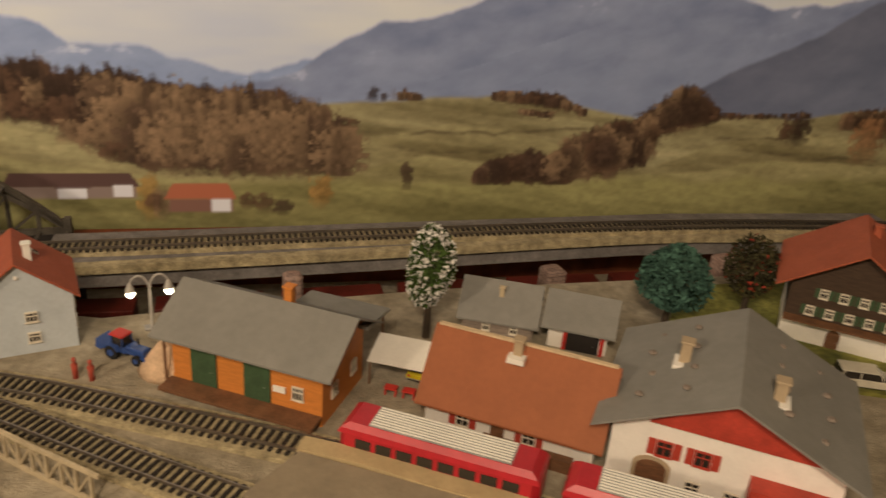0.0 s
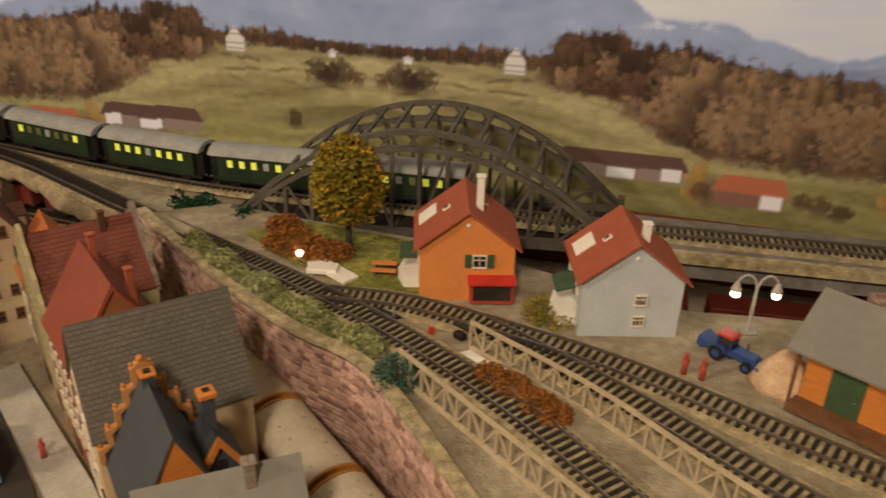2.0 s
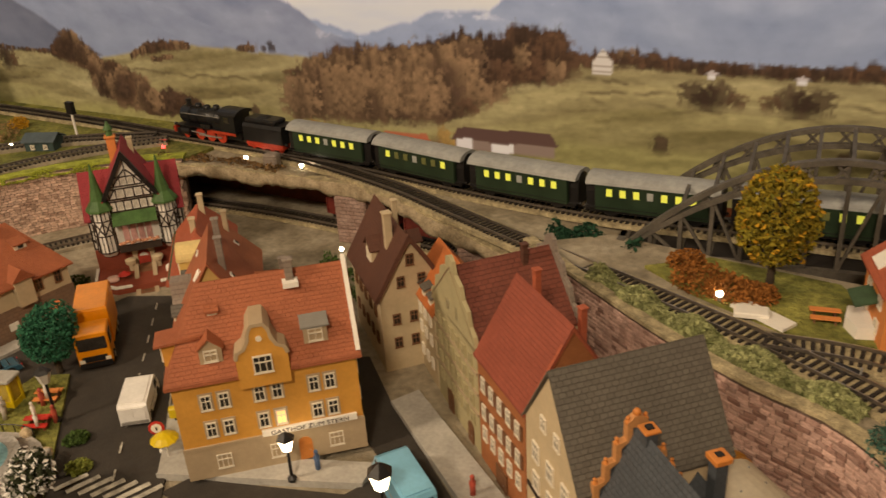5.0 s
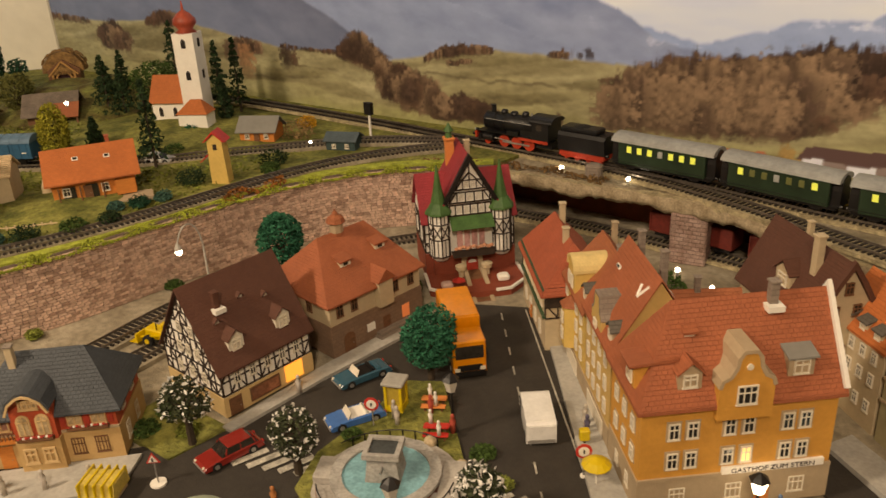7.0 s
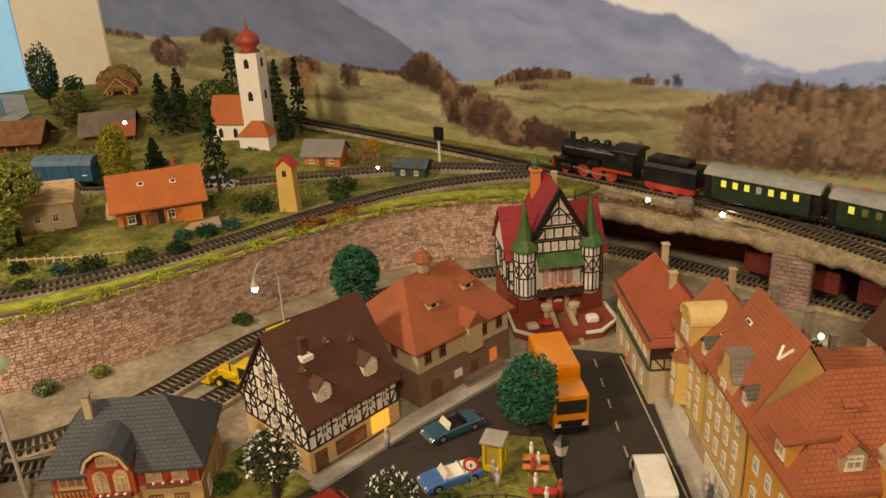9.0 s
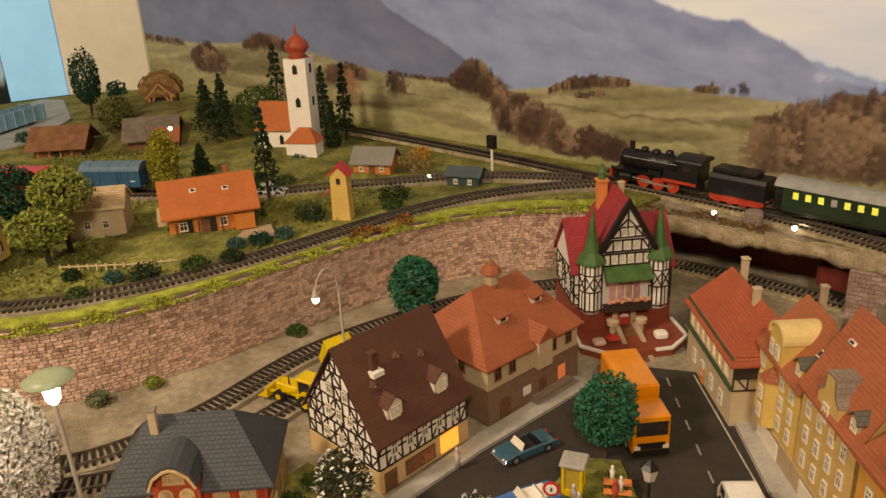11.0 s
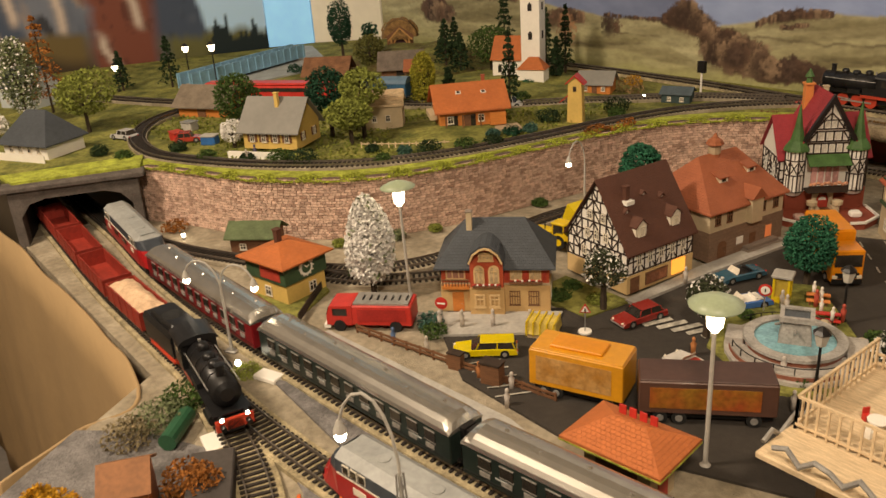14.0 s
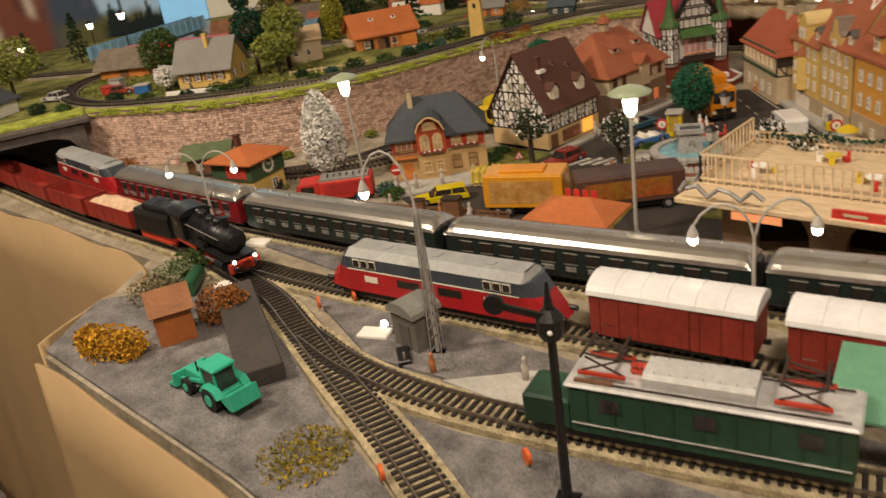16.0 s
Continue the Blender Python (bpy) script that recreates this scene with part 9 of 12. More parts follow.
def tree(label, x, y, z0, H, r, ch, leaf, seed, cone=0.0, n=900, size=0.0045, fruit=None, nf=150, fsize=0.0035, lean=0, cat="tree", name="tree"):
    """Trunk, limbs and a crown; H the height of the tip, r and ch radius and height of the crown."""
    th = thing(name, label, cat, x, y, z0)
    n, size = int(n * 1.9), size * 0.74
    zc = H - ch / 2
    rng = random.Random(seed)
    part("trunk", Mesh().rod((0, 0, -0.002), (lean, 0, zc - ch * 0.3), 0.0045, 8, 0.003).rod((lean, 0, zc - ch * 0.3), (lean, 0, zc + ch * 0.25), 0.003, 8, 0.0012), M_BARK, th)
    for k in range(6):
        a = rng.uniform(0, math.tau)
        q = r * rng.uniform(0.5, 0.8)
        part("limb", Mesh().rod((lean, 0, zc - ch * rng.uniform(0.15, 0.38)), (lean + q * math.cos(a), q * math.sin(a), zc + ch * rng.uniform(-0.2, 0.25)), 0.0018, 6, 0.0007), M_BARK, th)
    sh = ball_shape(r, ch, zc, 12, seed, cone)
    crown = part("crown", foliage(n, sh, size, seed), leaf, th)
    tagged(crown, kind="stuff")
    if fruit:
        sh2 = ball_shape(r * 1.03, ch * 1.03, zc, 12, seed, cone, 0.85)
        tagged(part("blossom", foliage(nf, sh2, fsize, seed + 1), fruit, th), kind="stuff")
    return th


def pine(label, x, y, z0, H, r, seed, leaf=None):
    th = thing("conifer", label, "tree", x, y, z0, group="conifers")
    part("trunk", Mesh().rod((0, 0, -0.002), (0, 0, H * 0.95), 0.003, 7, 0.0008), M_BARK, th)
    tiers = 11
    def shape(rng):
        k = rng.randint(tiers)
        t = (k + rng.uniform(0, 0.6)) / tiers
        z = H * (0.2 + 0.8 * t)
        rr = r * (1 - t) ** 0.8 * math.sqrt(rng.uniform(0.15, 1.0)) * (1 + 0.25 * math.sin(k * 2.4 + seed))
        a = rng.uniform(0, math.tau)
        return rr * math.cos(a), rr * math.sin(a), z - rr * 0.35
    tagged(part("crown", foliage(560, shape, 0.0045, seed), leaf or M_L_PINE, th), kind="stuff")
    return th


def bush(label, x, y, z0, r, h, leaf, seed, n=260, size=0.0035):
    n, size = int(n * 2.2), size * 0.68
    sh = ball_shape(r, h * 1.3, h * 0.4, 8, seed, hollow=0.3)
    m = foliage(n, lambda g: (lambda p: (p[0], p[1], max(0.0003, p[2])))(sh(g)), size, seed)
    return tagged(solid("bush", m, leaf, label, "bush", at=spot(x, y, z0)), group="bushes")


def hedge(label, pts, w, h, leaf, seed, n=900, size=0.0035):
    p = resample(pts, 0.01)
    def shape(rng):
        i = rng.uniform(0, len(p) - 1.001)
        a, b = p[int(i)], p[int(i) + 1]
        c = a.lerp(b, i - int(i))
        d = (b - a).normalized()
        s = rng.uniform(-1, 1)
        hh = h * (0.6 + 0.4 * math.sin(i * 0.9 + seed)) * math.sqrt(max(0.0, 1 - s * s))
        return c.x - d.y * s * w, c.y + d.x * s * w, c.z + rng.uniform(0.0, 1.0) ** 0.6 * hh
    m = foliage(n, shape, size, seed)
    return solid("hedge", m, leaf, label, "hedge")


tree("tall pale tree with white blossom by the goods shed", 0.164, 0.735, UP, 0.132, 0.028, 0.095, M_L_GREEN, 1, 0.3, 1300, 0.0036, M_L_WHITE, 620, 0.0028)
tree("dense blue-green tree behind the chalet inn", 0.443, 0.742, UP, 0.098, 0.041, 0.078, M_L_TEAL, 2, 0.3, 1700, 0.0055)
tree("dark apple tree with red fruit", 0.551, 0.758, UP, 0.098, 0.031, 0.072, M_L_BRN, 3, 0.1, 1000, 0.0038, M_L_RED, 50)
tree("yellow-green autumn tree by the bridge", -0.533, 0.825, UP, 0.135, 0.043, 0.102, M_L_YEL, 4, 0.15, 1500, 0.0045, M_L_GOLD, 160)
tree("round clipped dark green tree on the island", -1.267, 0.530, 0.006, 0.082, 0.033, 0.062, M_L_EMER, 5, 0, 1900, 0.0035)
tree("dark teal tree behind the half-timbered shop", -1.60, 0.62, 0, 0.112, 0.036, 0.075, M_L_EMER, 6, 0.2, 1500, 0.0045)
tree("white snowy blossom tree in the yard", -1.648, 0.130, 0, 0.138, 0.041, 0.112, M_L_WHITE, 7, 0.5, 3600, 0.0042, M_L_PALE, 160)
tree("small tree with white blossom beside the shop", -1.400, 0.300, 0.004, 0.078, 0.024, 0.046, M_L_OLIVE, 8, 0.1, 520, 0.0035, M_L_WHITE, 170, 0.0026)
tree("small tree with white blossom by the crossing", -1.274, 0.329, 0.005, 0.070, 0.0235, 0.044, M_L_OLIVE, 9, 0.1, 480, 0.0035, M_L_WHITE, 170, 0.0026)
tree("small tree with white blossom behind the terrace", -1.02, 0.30, 0.006, 0.07, 0.025, 0.046, M_L_OLIVE, 10, 0.1, 500, 0.004, M_L_WHITE, 220)
tree("small blossom tree before the fountain", -1.085, 0.365, 0.006, 0.06, 0.022, 0.04, M_L_OLIVE, 11, 0.1, 480, 0.004, M_L_WHITE, 220)
tree("yellow-green garden tree behind the cottage", -2.15, 0.61, HILL, 0.108, 0.032, 0.104, M_L_YELG, 12, 0.25, 2200, 0.0036)
tree("leafy green tree beside the ochre cottage", -2.0, 0.335, HILL, 0.085, 0.04, 0.055, M_L_LIME, 13, 0.1, 900, 0.005)
tree("leafy green tree beside the ochre cottage", -2.02, 0.375, HILL, 0.125, 0.04, 0.06, M_L_LIME, 14, 0.1, 900, 0.005)
tree("dark blue-green tree behind the ochre cottage", -2.08, 0.345, HILL, 0.125, 0.042, 0.08, M_L_DARK, 15, 0.1, 1000, 0.005)
tree("green tree between the barns", -2.30, 0.27, HILL, 0.105, 0.045, 0.085, M_L_GREEN, 16, 0.1, 1000, 0.005)
tree("oval clipped tree before the white pillar", -2.80, 0.825, HILL + 0.008, 0.140, 0.034, 0.108, M_L_DARK, 17, 0.0, 1500, 0.0045)
tree("round olive tree before the white pillar", -2.56, 0.755, HILL + 0.004, 0.092, 0.036, 0.075, leafmat("leaf_warm_olive", (0.13, 0.13, 0.035)), 18, 0.0, 700, 0.005)
tree("thin ragged dark tree before the white pillar", -2.62, 0.80, HILL + 0.01, 0.105, 0.020, 0.045, M_L_DARK, 24, 0.0, 130, 0.006)
tree("green tree behind the church", -2.30, 0.93, HILL, 0.11, 0.05, 0.09, M_L_GREEN, 19, 0.0, 900, 0.005)
tree("pale blossom tree on the tunnel hill", -2.68, -0.03, HILL, 0.19, 0.045, 0.15, M_L_PALE, 20, 0.4, 1000, 0.0055, M_L_WHITE, 350)
tree("leafy green tree on the tunnel hill", -2.52, 0.045, HILL, 0.125, 0.055, 0.09, M_L_LIME, 21, 0.0, 1000, 0.0055)
tree("small white blossom bush tree on the tunnel hill", -2.60, -0.12, HILL, 0.06, 0.035, 0.05, M_L_WHITE, 22, 0.0, 500, 0.005)
tree("small white blossom tree in the cottage garden", -2.16, 0.19, HILL, 0.05, 0.022, 0.04, M_L_WHITE, 23, 0.0, 350, 0.004)
for k, (x, y, h, r) in enumerate(((-1.968, 0.680, 0.155, 0.024), (-2.124, 1.0, 0.16, 0.022), (-2.185, 1.0, 0.15, 0.024), (-2.327, 1.0, 0.185, 0.034), (-2.46, 0.95, 0.12, 0.026), (-2.386, 0.86, 0.13, 0.036), (-2.43, 0.89, 0.10, 0.034), (-2.345, 0.872, 0.10, 0.030), (-2.085, 0.930, 0.10, 0.018), (-2.8, 0.05, 0.22, 0.05), (-2.62, 0.80, 0.10, 0.02), (-2.85, 0.35, 0.13, 0.03), (-2.92, 0.25, 0.1, 0.025), (-2.18, 0.70, 0.06, 0.02))):
    pine("dark green conifer on the hill" if k != 9 else "brown autumn conifer on the hill", x, y, HILL, h, r, 40 + k, M_L_ORANGE if k == 9 else None)
hedge("leafy ivy hedge beside the branch line", P([(-0.70, 0.785), (-0.62, 0.735), (-0.53, 0.685), (-0.43, 0.637)], UP), 0.0165, 0.020, leafmat("ivy", (0.22, 0.25, 0.09), (0.42, 0.43, 0.21)), 71, 20000, 0.0034)
hedge("dark green hedge by the bridge foot", P([(-0.80, 0.915), (-0.74, 0.895), (-0.67, 0.87)], 0.098), 0.016, 0.03, M_L_DARK, 72, 800, 0.004)
hedge("yellow flowering hedge between the back tracks", P([(-0.72, 1.035), (-0.85, 1.045), (-0.98, 1.05)], 0.095), 0.009, 0.016, M_L_YEL, 73, 700, 0.004)
hedge("green hedge in the alley behind the inn", P([(-0.99, 0.80), (-1.08, 0.86), (-1.15, 0.90)], 0.0), 0.014, 0.022, M_L_GREEN, 74, 500, 0.004)
hedge("dry brown scrub along the viaduct edge", P([(-1.28, 0.985), (-1.42, 0.985), (-1.53, 0.955), (-1.60, 0.915)], 0.094), 0.014, 0.012, leafmat("dry_scrub", (0.20, 0.12, 0.05)), 75, 900, 0.0035)
hedge("rust brown scrub along the wall top", P([(-1.712, 0.735), (-1.735, 0.62)], HILL), 0.012, 0.014, M_L_ORANGE, 76, 350, 0.0035)
bush("blue-green bush at the wall end", -0.412, 0.606, UP - 0.004, 0.021, 0.03, M_L_TEAL, 80, 420)
for k, (x, y, r) in enumerate(((-0.60, 0.812, 0.03), (-0.565, 0.80, 0.026), (-0.54, 0.80, 0.02), (-0.62, 0.845, 0.02))):
    bush("rust orange moss bush by the pond", x, y, UP + 0.003, r, 0.017, M_L_ORANGE, 82 + k, 420)
rng = random.Random(9)
for k, (x, y, r, lf) in enumerate(((-1.845, 0.385, 0.022, M_L_PINE), (-1.82, 0.44, 0.02, M_L_GREEN), (-1.80, 0.485, 0.018, M_L_PINE), (-1.84, 0.655, 0.024, M_L_PINE), (-1.82, 0.70, 0.016, M_L_GREEN), (-1.795, 0.79, 0.026, M_L_PINE), (-1.77, 0.76, 0.016, M_L_GREEN), (-1.865, 0.305, 0.014, M_L_GREEN), (-1.96, 0.215, 0.026, M_L_PINE), (-2.0, 0.195, 0.022, M_L_GREEN), (-2.05, 0.16, 0.014, M_L_PINE), (-2.12, 0.12, 0.016, M_L_GREEN), (-2.22, 0.11, 0.016, M_L_PINE), (-2.0, 0.74, 0.02, M_L_GREEN), (-2.05, 0.72, 0.018, M_L_PINE), (-2.24, 0.02, 0.016, M_L_GREEN), (-2.31, 0.0, 0.018, M_L_PINE), (-2.19, 0.225, 0.02, M_L_GREEN), (-1.88, 0.925, 0.036, leafmat("straw_bush", (0.30, 0.20, 0.09))), (-1.92, 0.99, 0.02, M_L_GOLD), (-2.09, 0.845, 0.019, M_L_EMER), (-1.93, 0.33, 0.012, M_L_PINE), (-2.735, 0.635, 0.022, M_L_DARK), (-2.715, 0.68, 0.018, M_L_DARK), (-2.23, 0.66, 0.014, M_L_GREEN), (-1.88, 0.36, 0.012, M_L_TEAL), (-1.815, 0.585, 0.014, M_L_TEAL), (-1.825, 0.55, 0.016, M_L_DARK), (-1.84, 0.52, 0.014, M_L_TEAL))):
    bush("low green bush on the hill" if k not in (18, 19) else "dry golden bush on the hill", x, y, HILL + 0.002, r, r * 0.95, lf, 100 + k, 240)
for k, (x, y, r, lf) in enumerate(((-2.10, 0.035, 0.02, M_L_ORANGE), (-1.50, 0.115, 0.016, M_L_GREEN), (-1.52, 0.125, 0.018, M_L_TEAL), (-1.79, 0.27, 0.014, M_L_PALE), (-1.77, 0.33, 0.012, M_L_LIME), (-1.73, 0.52, 0.014, M_L_GREEN), (-1.46, 0.285, 0.016, M_L_GREEN), (-1.42, 0.31, 0.013, M_L_LIME), (-1.47, 0.32, 0.013, M_L_GREEN), (-1.83, 0.19, 0.012, M_L_LIME), (-1.43, 0.69, 0.02, M_L_GREEN), (-1.14, 0.45, 0.012, M_L_GREEN), (-1.10, 0.42, 0.011, M_L_LIME), (-1.27, 0.40, 0.011, M_L_GREEN), (-1.265, 0.47, 0.010, M_L_LIME), (-1.15, 0.31, 0.012, M_L_GREEN), (-0.96, 0.29, 0.014, M_L_LIME))):
    bush("rust orange bush by the tunnel" if k == 0 else "scrubby green bush in the town", x, y, 0.003, r, r * 0.8, lf, 140 + k, 200)
for k, (x, y, r) in enumerate(((-1.465, -0.325, 0.026), (-1.44, -0.318, 0.02), (-1.49, -0.33, 0.016))):
    bush("golden yellow moss tuft on the gravel", x, y, 0.004, r, 0.026, M_L_GOLD, 170 + k, 420)
for k, (x, y, r) in enumerate(((-1.42, -0.225, 0.022), (-1.405, -0.215, 0.018))):
    bush("rust orange moss tuft beside the hut", x, y, 0.004, r, 0.034, M_L_ORANGE, 175 + k, 380)
for k, (x, y, r, lf) in enumerate(((-1.545, -0.20, 0.03, M_L_PALE), (-1.56, -0.17, 0.024, M_L_GREEN), (-1.535, -0.235, 0.022, leafmat("dry_scrub_b", (0.22, 0.18, 0.10))))):
    bush("dry scrub at the yard edge", x, y, 0.002, r, 0.03, lf, 180 + k, 340)
bush("flat moss patch on the gravel", -1.155, -0.325, 0.004, 0.035, 0.004, M_L_YEL, 185, 380, 0.003)
bush("flat moss patch in the yard", -1.585, -0.085, 0.0, 0.022, 0.003, M_L_LIME, 186, 260, 0.003)
bush("olive moss mound beside the houses", -0.30, 0.752, UP, 0.03, 0.014, M_L_YEL, 187, 380, 0.003)
# ragged turf along the wall top
turf = hedge("bright green turf hanging over the wall edge", P([(p.x, p.y) for p in hw[::4]], HILL - 0.004), 0.015, 0.0085, leafmat("bright_turf", (0.36, 0.40, 0.05)), 77, 24000, 0.0021)
tagged(turf, "bright green turf hanging over the wall edge", "grass", "", "stuff")
def meadow_tuft(g):
    while True:
        x, y = g.uniform(-2.55, -1.76), g.uniform(0.12, 0.93)
        if x < -1.80 - 0.35 * max(0, 0.42 - y) * 2 and not (-2.28 < x and y < 0.14 + (-1.9 - x) * 0.0):
            return x, y, HILL + g.uniform(0.0, 0.004)
solid("meadow_grass", foliage(9000, meadow_tuft, 0.0038, 200), leafmat("meadow_tufts", (0.15, 0.185, 0.03), (0.24, 0.26, 0.05)), "short uneven meadow grass on the hill", "grass", "stuff")

# steel arch bridge
M_STEEL = mat("grey_brown_steel", (0.10, 0.088, 0.072), 0.6, 0.25, 60)
br = thing("arch_bridge", "grey-brown steel arch bridge carrying the back line", "bridge", kind="")
A0, A1, B0, B1 = Vector((-0.705, 0.893, 0.097)), Vector((-0.252, 0.938, 0.104)), Vector((-0.72, 1.008, 0.097)), Vector((-0.25, 1.05, 0.104))
N = 14
for p0, p1 in ((A0, A1), (B0, B1)):
    up = lambda t, h: p0.lerp(p1, t) + Vector((0, 0, h))
    outer = [up(t, 0.006 + 0.122 * (1 - (2 * t - 1) ** 2)) for t in np.linspace(0, 1, N * 2 + 1)]
    inner = [up(t, 0.004 + 0.104 * (1 - (2 * t - 1) ** 2)) for t in np.linspace(0, 1, N * 2 + 1)]
    part("upper_chord", Mesh().ybeam(outer, 0.008, 0.006), M_STEEL, br)
    part("arch_chord", Mesh().ybeam(inner, 0.008, 0.006), M_STEEL, br)
    part("deck_girder", Mesh().beam(up(0, 0), up(1, 0), 0.008, 0.012), M_STEEL, br)
    for k in range(1, N):
        t = k / N
        part("hanger", Mesh().beam(up(t, 0.0), up(t, 0.004 + 0.104 * (1 - (2 * t - 1) ** 2)), 0.0045), M_STEEL, br)
        s = 1 if k < N / 2 else -1
        h2 = 0.004 + 0.104 * (1 - (2 * (t - s / N) - 1) ** 2)
        if 0 < k < N:
            part("diagonal", Mesh().beam(up(t, 0.004), up(t - s / N, max(0.006, h2)), 0.0032), M_STEEL, br)
    for k in range(2, 2 * N - 1):
        t = k / (2 * N)
        a = up(t, 0.004 + 0.104 * (1 - (2 * t - 1) ** 2))
        t2 = (k + (1 if k % 2 else -1)) / (2 * N)
        b = up(t2, 0.006 + 0.122 * (1 - (2 * t2 - 1) ** 2))
        part("web_bar", Mesh().beam(a, b, 0.003), M_STEEL, br)
    part("end_post", Mesh().beam(up(0, -0.012), up(0, 0.02), 0.009), M_STEEL, br)
    part("end_post", Mesh().beam(up(1, -0.012), up(1, 0.02), 0.009), M_STEEL, br)
for k in range(4, 2 * N - 3, 2):
    t = k / (2 * N)
    h = 0.006 + 0.122 * (1 - (2 * t - 1) ** 2)
    part("wind_brace", Mesh().beam(A0.lerp(A1, t) + Vector((0, 0, h)), B0.lerp(B1, t) + Vector((0, 0, h)), 0.004), M_STEEL, br)
for k in range(0, N + 1):
    t = k / N
    part("cross_girder", Mesh().beam(A0.lerp(A1, t), B0.lerp(B1, t), 0.004, 0.006), M_STEEL, br)
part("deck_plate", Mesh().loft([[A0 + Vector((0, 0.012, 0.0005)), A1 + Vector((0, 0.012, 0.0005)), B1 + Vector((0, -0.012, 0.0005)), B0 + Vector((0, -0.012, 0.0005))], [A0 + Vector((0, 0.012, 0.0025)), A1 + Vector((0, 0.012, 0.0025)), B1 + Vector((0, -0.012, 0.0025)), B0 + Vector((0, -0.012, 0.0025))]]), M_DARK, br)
for p, q in ((A0, B0), (A1, B1)):
    m = (p + q) / 2
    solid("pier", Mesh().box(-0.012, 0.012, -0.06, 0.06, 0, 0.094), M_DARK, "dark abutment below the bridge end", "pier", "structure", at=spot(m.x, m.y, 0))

# lamps
M_POST = mat("pale_lamp_post", (0.42, 0.40, 0.36), 0.5, 0.1, 60)
M_CUP = glow("lamp_cup", (1.0, 0.80, 0.52), 7.0)
M_SHADE = mat("backlit_green_shade", (0.22, 0.26, 0.15), 0.4, 0.15, 60)
# emission stands in for lamplight coming through the translucent shade
M_SHADE.node_tree.nodes["Principled BSDF"].inputs["Emission Color"].default_value = (0.80, 0.72, 0.40, 1)
M_SHADE.node_tree.nodes["Principled BSDF"].inputs["Emission Strength"].default_value = 0.18
M_REDGLOW = glow("red_signal_light", (1.0, 0.05, 0.04), 5.0)


def park_lamp(x, y, h, z=0.0, tilt=(0, 0)):
    t = thing("street_lamp", "tall park lamp with glowing cup and flat green shade", "street lamp", x, y, z, tilt=tilt, group="park lamps")
    part("base", Mesh().lathe(0, 0, [(0.006, 0), (0.006, 0.002), (0.003, 0.005)], 12), M_POST, t)
    part("post", Mesh().cyl(0, 0, 0.002, h - 0.03, 0.0022, 0.0018, 10), M_POST, t)
    part("cup", Mesh().lathe(0, 0, [(0.003, h - 0.031), (0.0065, h - 0.026), (0.0085, h - 0.007)], 14), M_CUP, t, "glowing white glass cup", smooth=True)
    part("shade", Mesh().lathe(0, 0, [(0.022, h - 0.007), (0.0225, h - 0.0055), (0.014, h - 0.001), (0.004, h + 0.002), (0.001, h + 0.003)], 20), M_SHADE, t, "flat green shade", smooth=True)


def arc_lamp(x, y, z, h, reach, rz, double=True, label="", post=None):
    t = thing("street_lamp", label or "curved double-arm lamp with glowing bulbs", "street lamp", x, y, z, rz)
    part("base", Mesh().cbox(-0.008, 0.008, -0.005, 0.005, 0, 0.003, 0.0008), M_METAL, t)
    part("post", Mesh().cyl(0, 0, 0.003, h * 0.72, 0.002, 0.0014, 8), post or M_POST, t)
    for s in ((-1, 1) if double else (1,)):
        pts = [(0, 0, h * 0.70)] + [(s * reach * (1 - math.cos(a)) / 2, 0, h * 0.72 + h * 0.28 * math.sin(a)) for a in np.linspace(0.15, 2.6, 8)]
        part("arm", Mesh().tube(pts, 0.0011, 6), post or M_POST, t)
        ex, ez = pts[-1][0], pts[-1][2]
        hd = part("lamp_head", Mesh().lathe(ex, 0, [(0.0015, ez + 0.001), (0.0045, ez - 0.006), (0.005, ez - 0.008)], 12), post or M_POST, t)
        part("bulb", Mesh().ball(ex, 0, ez - 0.011, 0.0042, 0.0046, 10, 7), M_BULB, hd, "glowing bulb", smooth=True)
    return t


park_lamp(-1.605, 0.158, 0.158, tilt=(0, -3))
park_lamp(-1.140, 0.135, 0.166)
arc_lamp(-0.116, 0.775, UP, 0.062, 0.02, 10)
arc_lamp(-1.643, -0.078, 0, 0.115, 0.05, 30)
arc_lamp(-0.945, -0.02, 0, 0.125, 0.05, 35)
sl = arc_lamp(-1.17, -0.162, 0, 0.19, 0.046, 205, False, "tall curved lamp on a lattice mast")
lat = Mesh()
for sx, sy in ((-1, -1), (1, -1), (1, 1), (-1, 1)):
    lat.rod((sx * 0.005, sy * 0.004, 0.003), (sx * 0.0018, sy * 0.0016, 0.135), 0.0007)
for k in range(12):
    z = 0.005 + k * 0.0105
    q = 0.005 - 0.0032 * k / 12
    lat.rod((-q, -q * 0.8, z), (q, -q * 0.8, z + 0.0105), 0.0005).rod((q, q * 0.8, z), (-q, q * 0.8, z + 0.0105), 0.0005)
part("lattice_mast", lat, M_METAL, sl)
arc_lamp(-1.612, 0.500, 0, 0.142, 0.045, -81, False, "curved lamp behind the half-timbered shop")


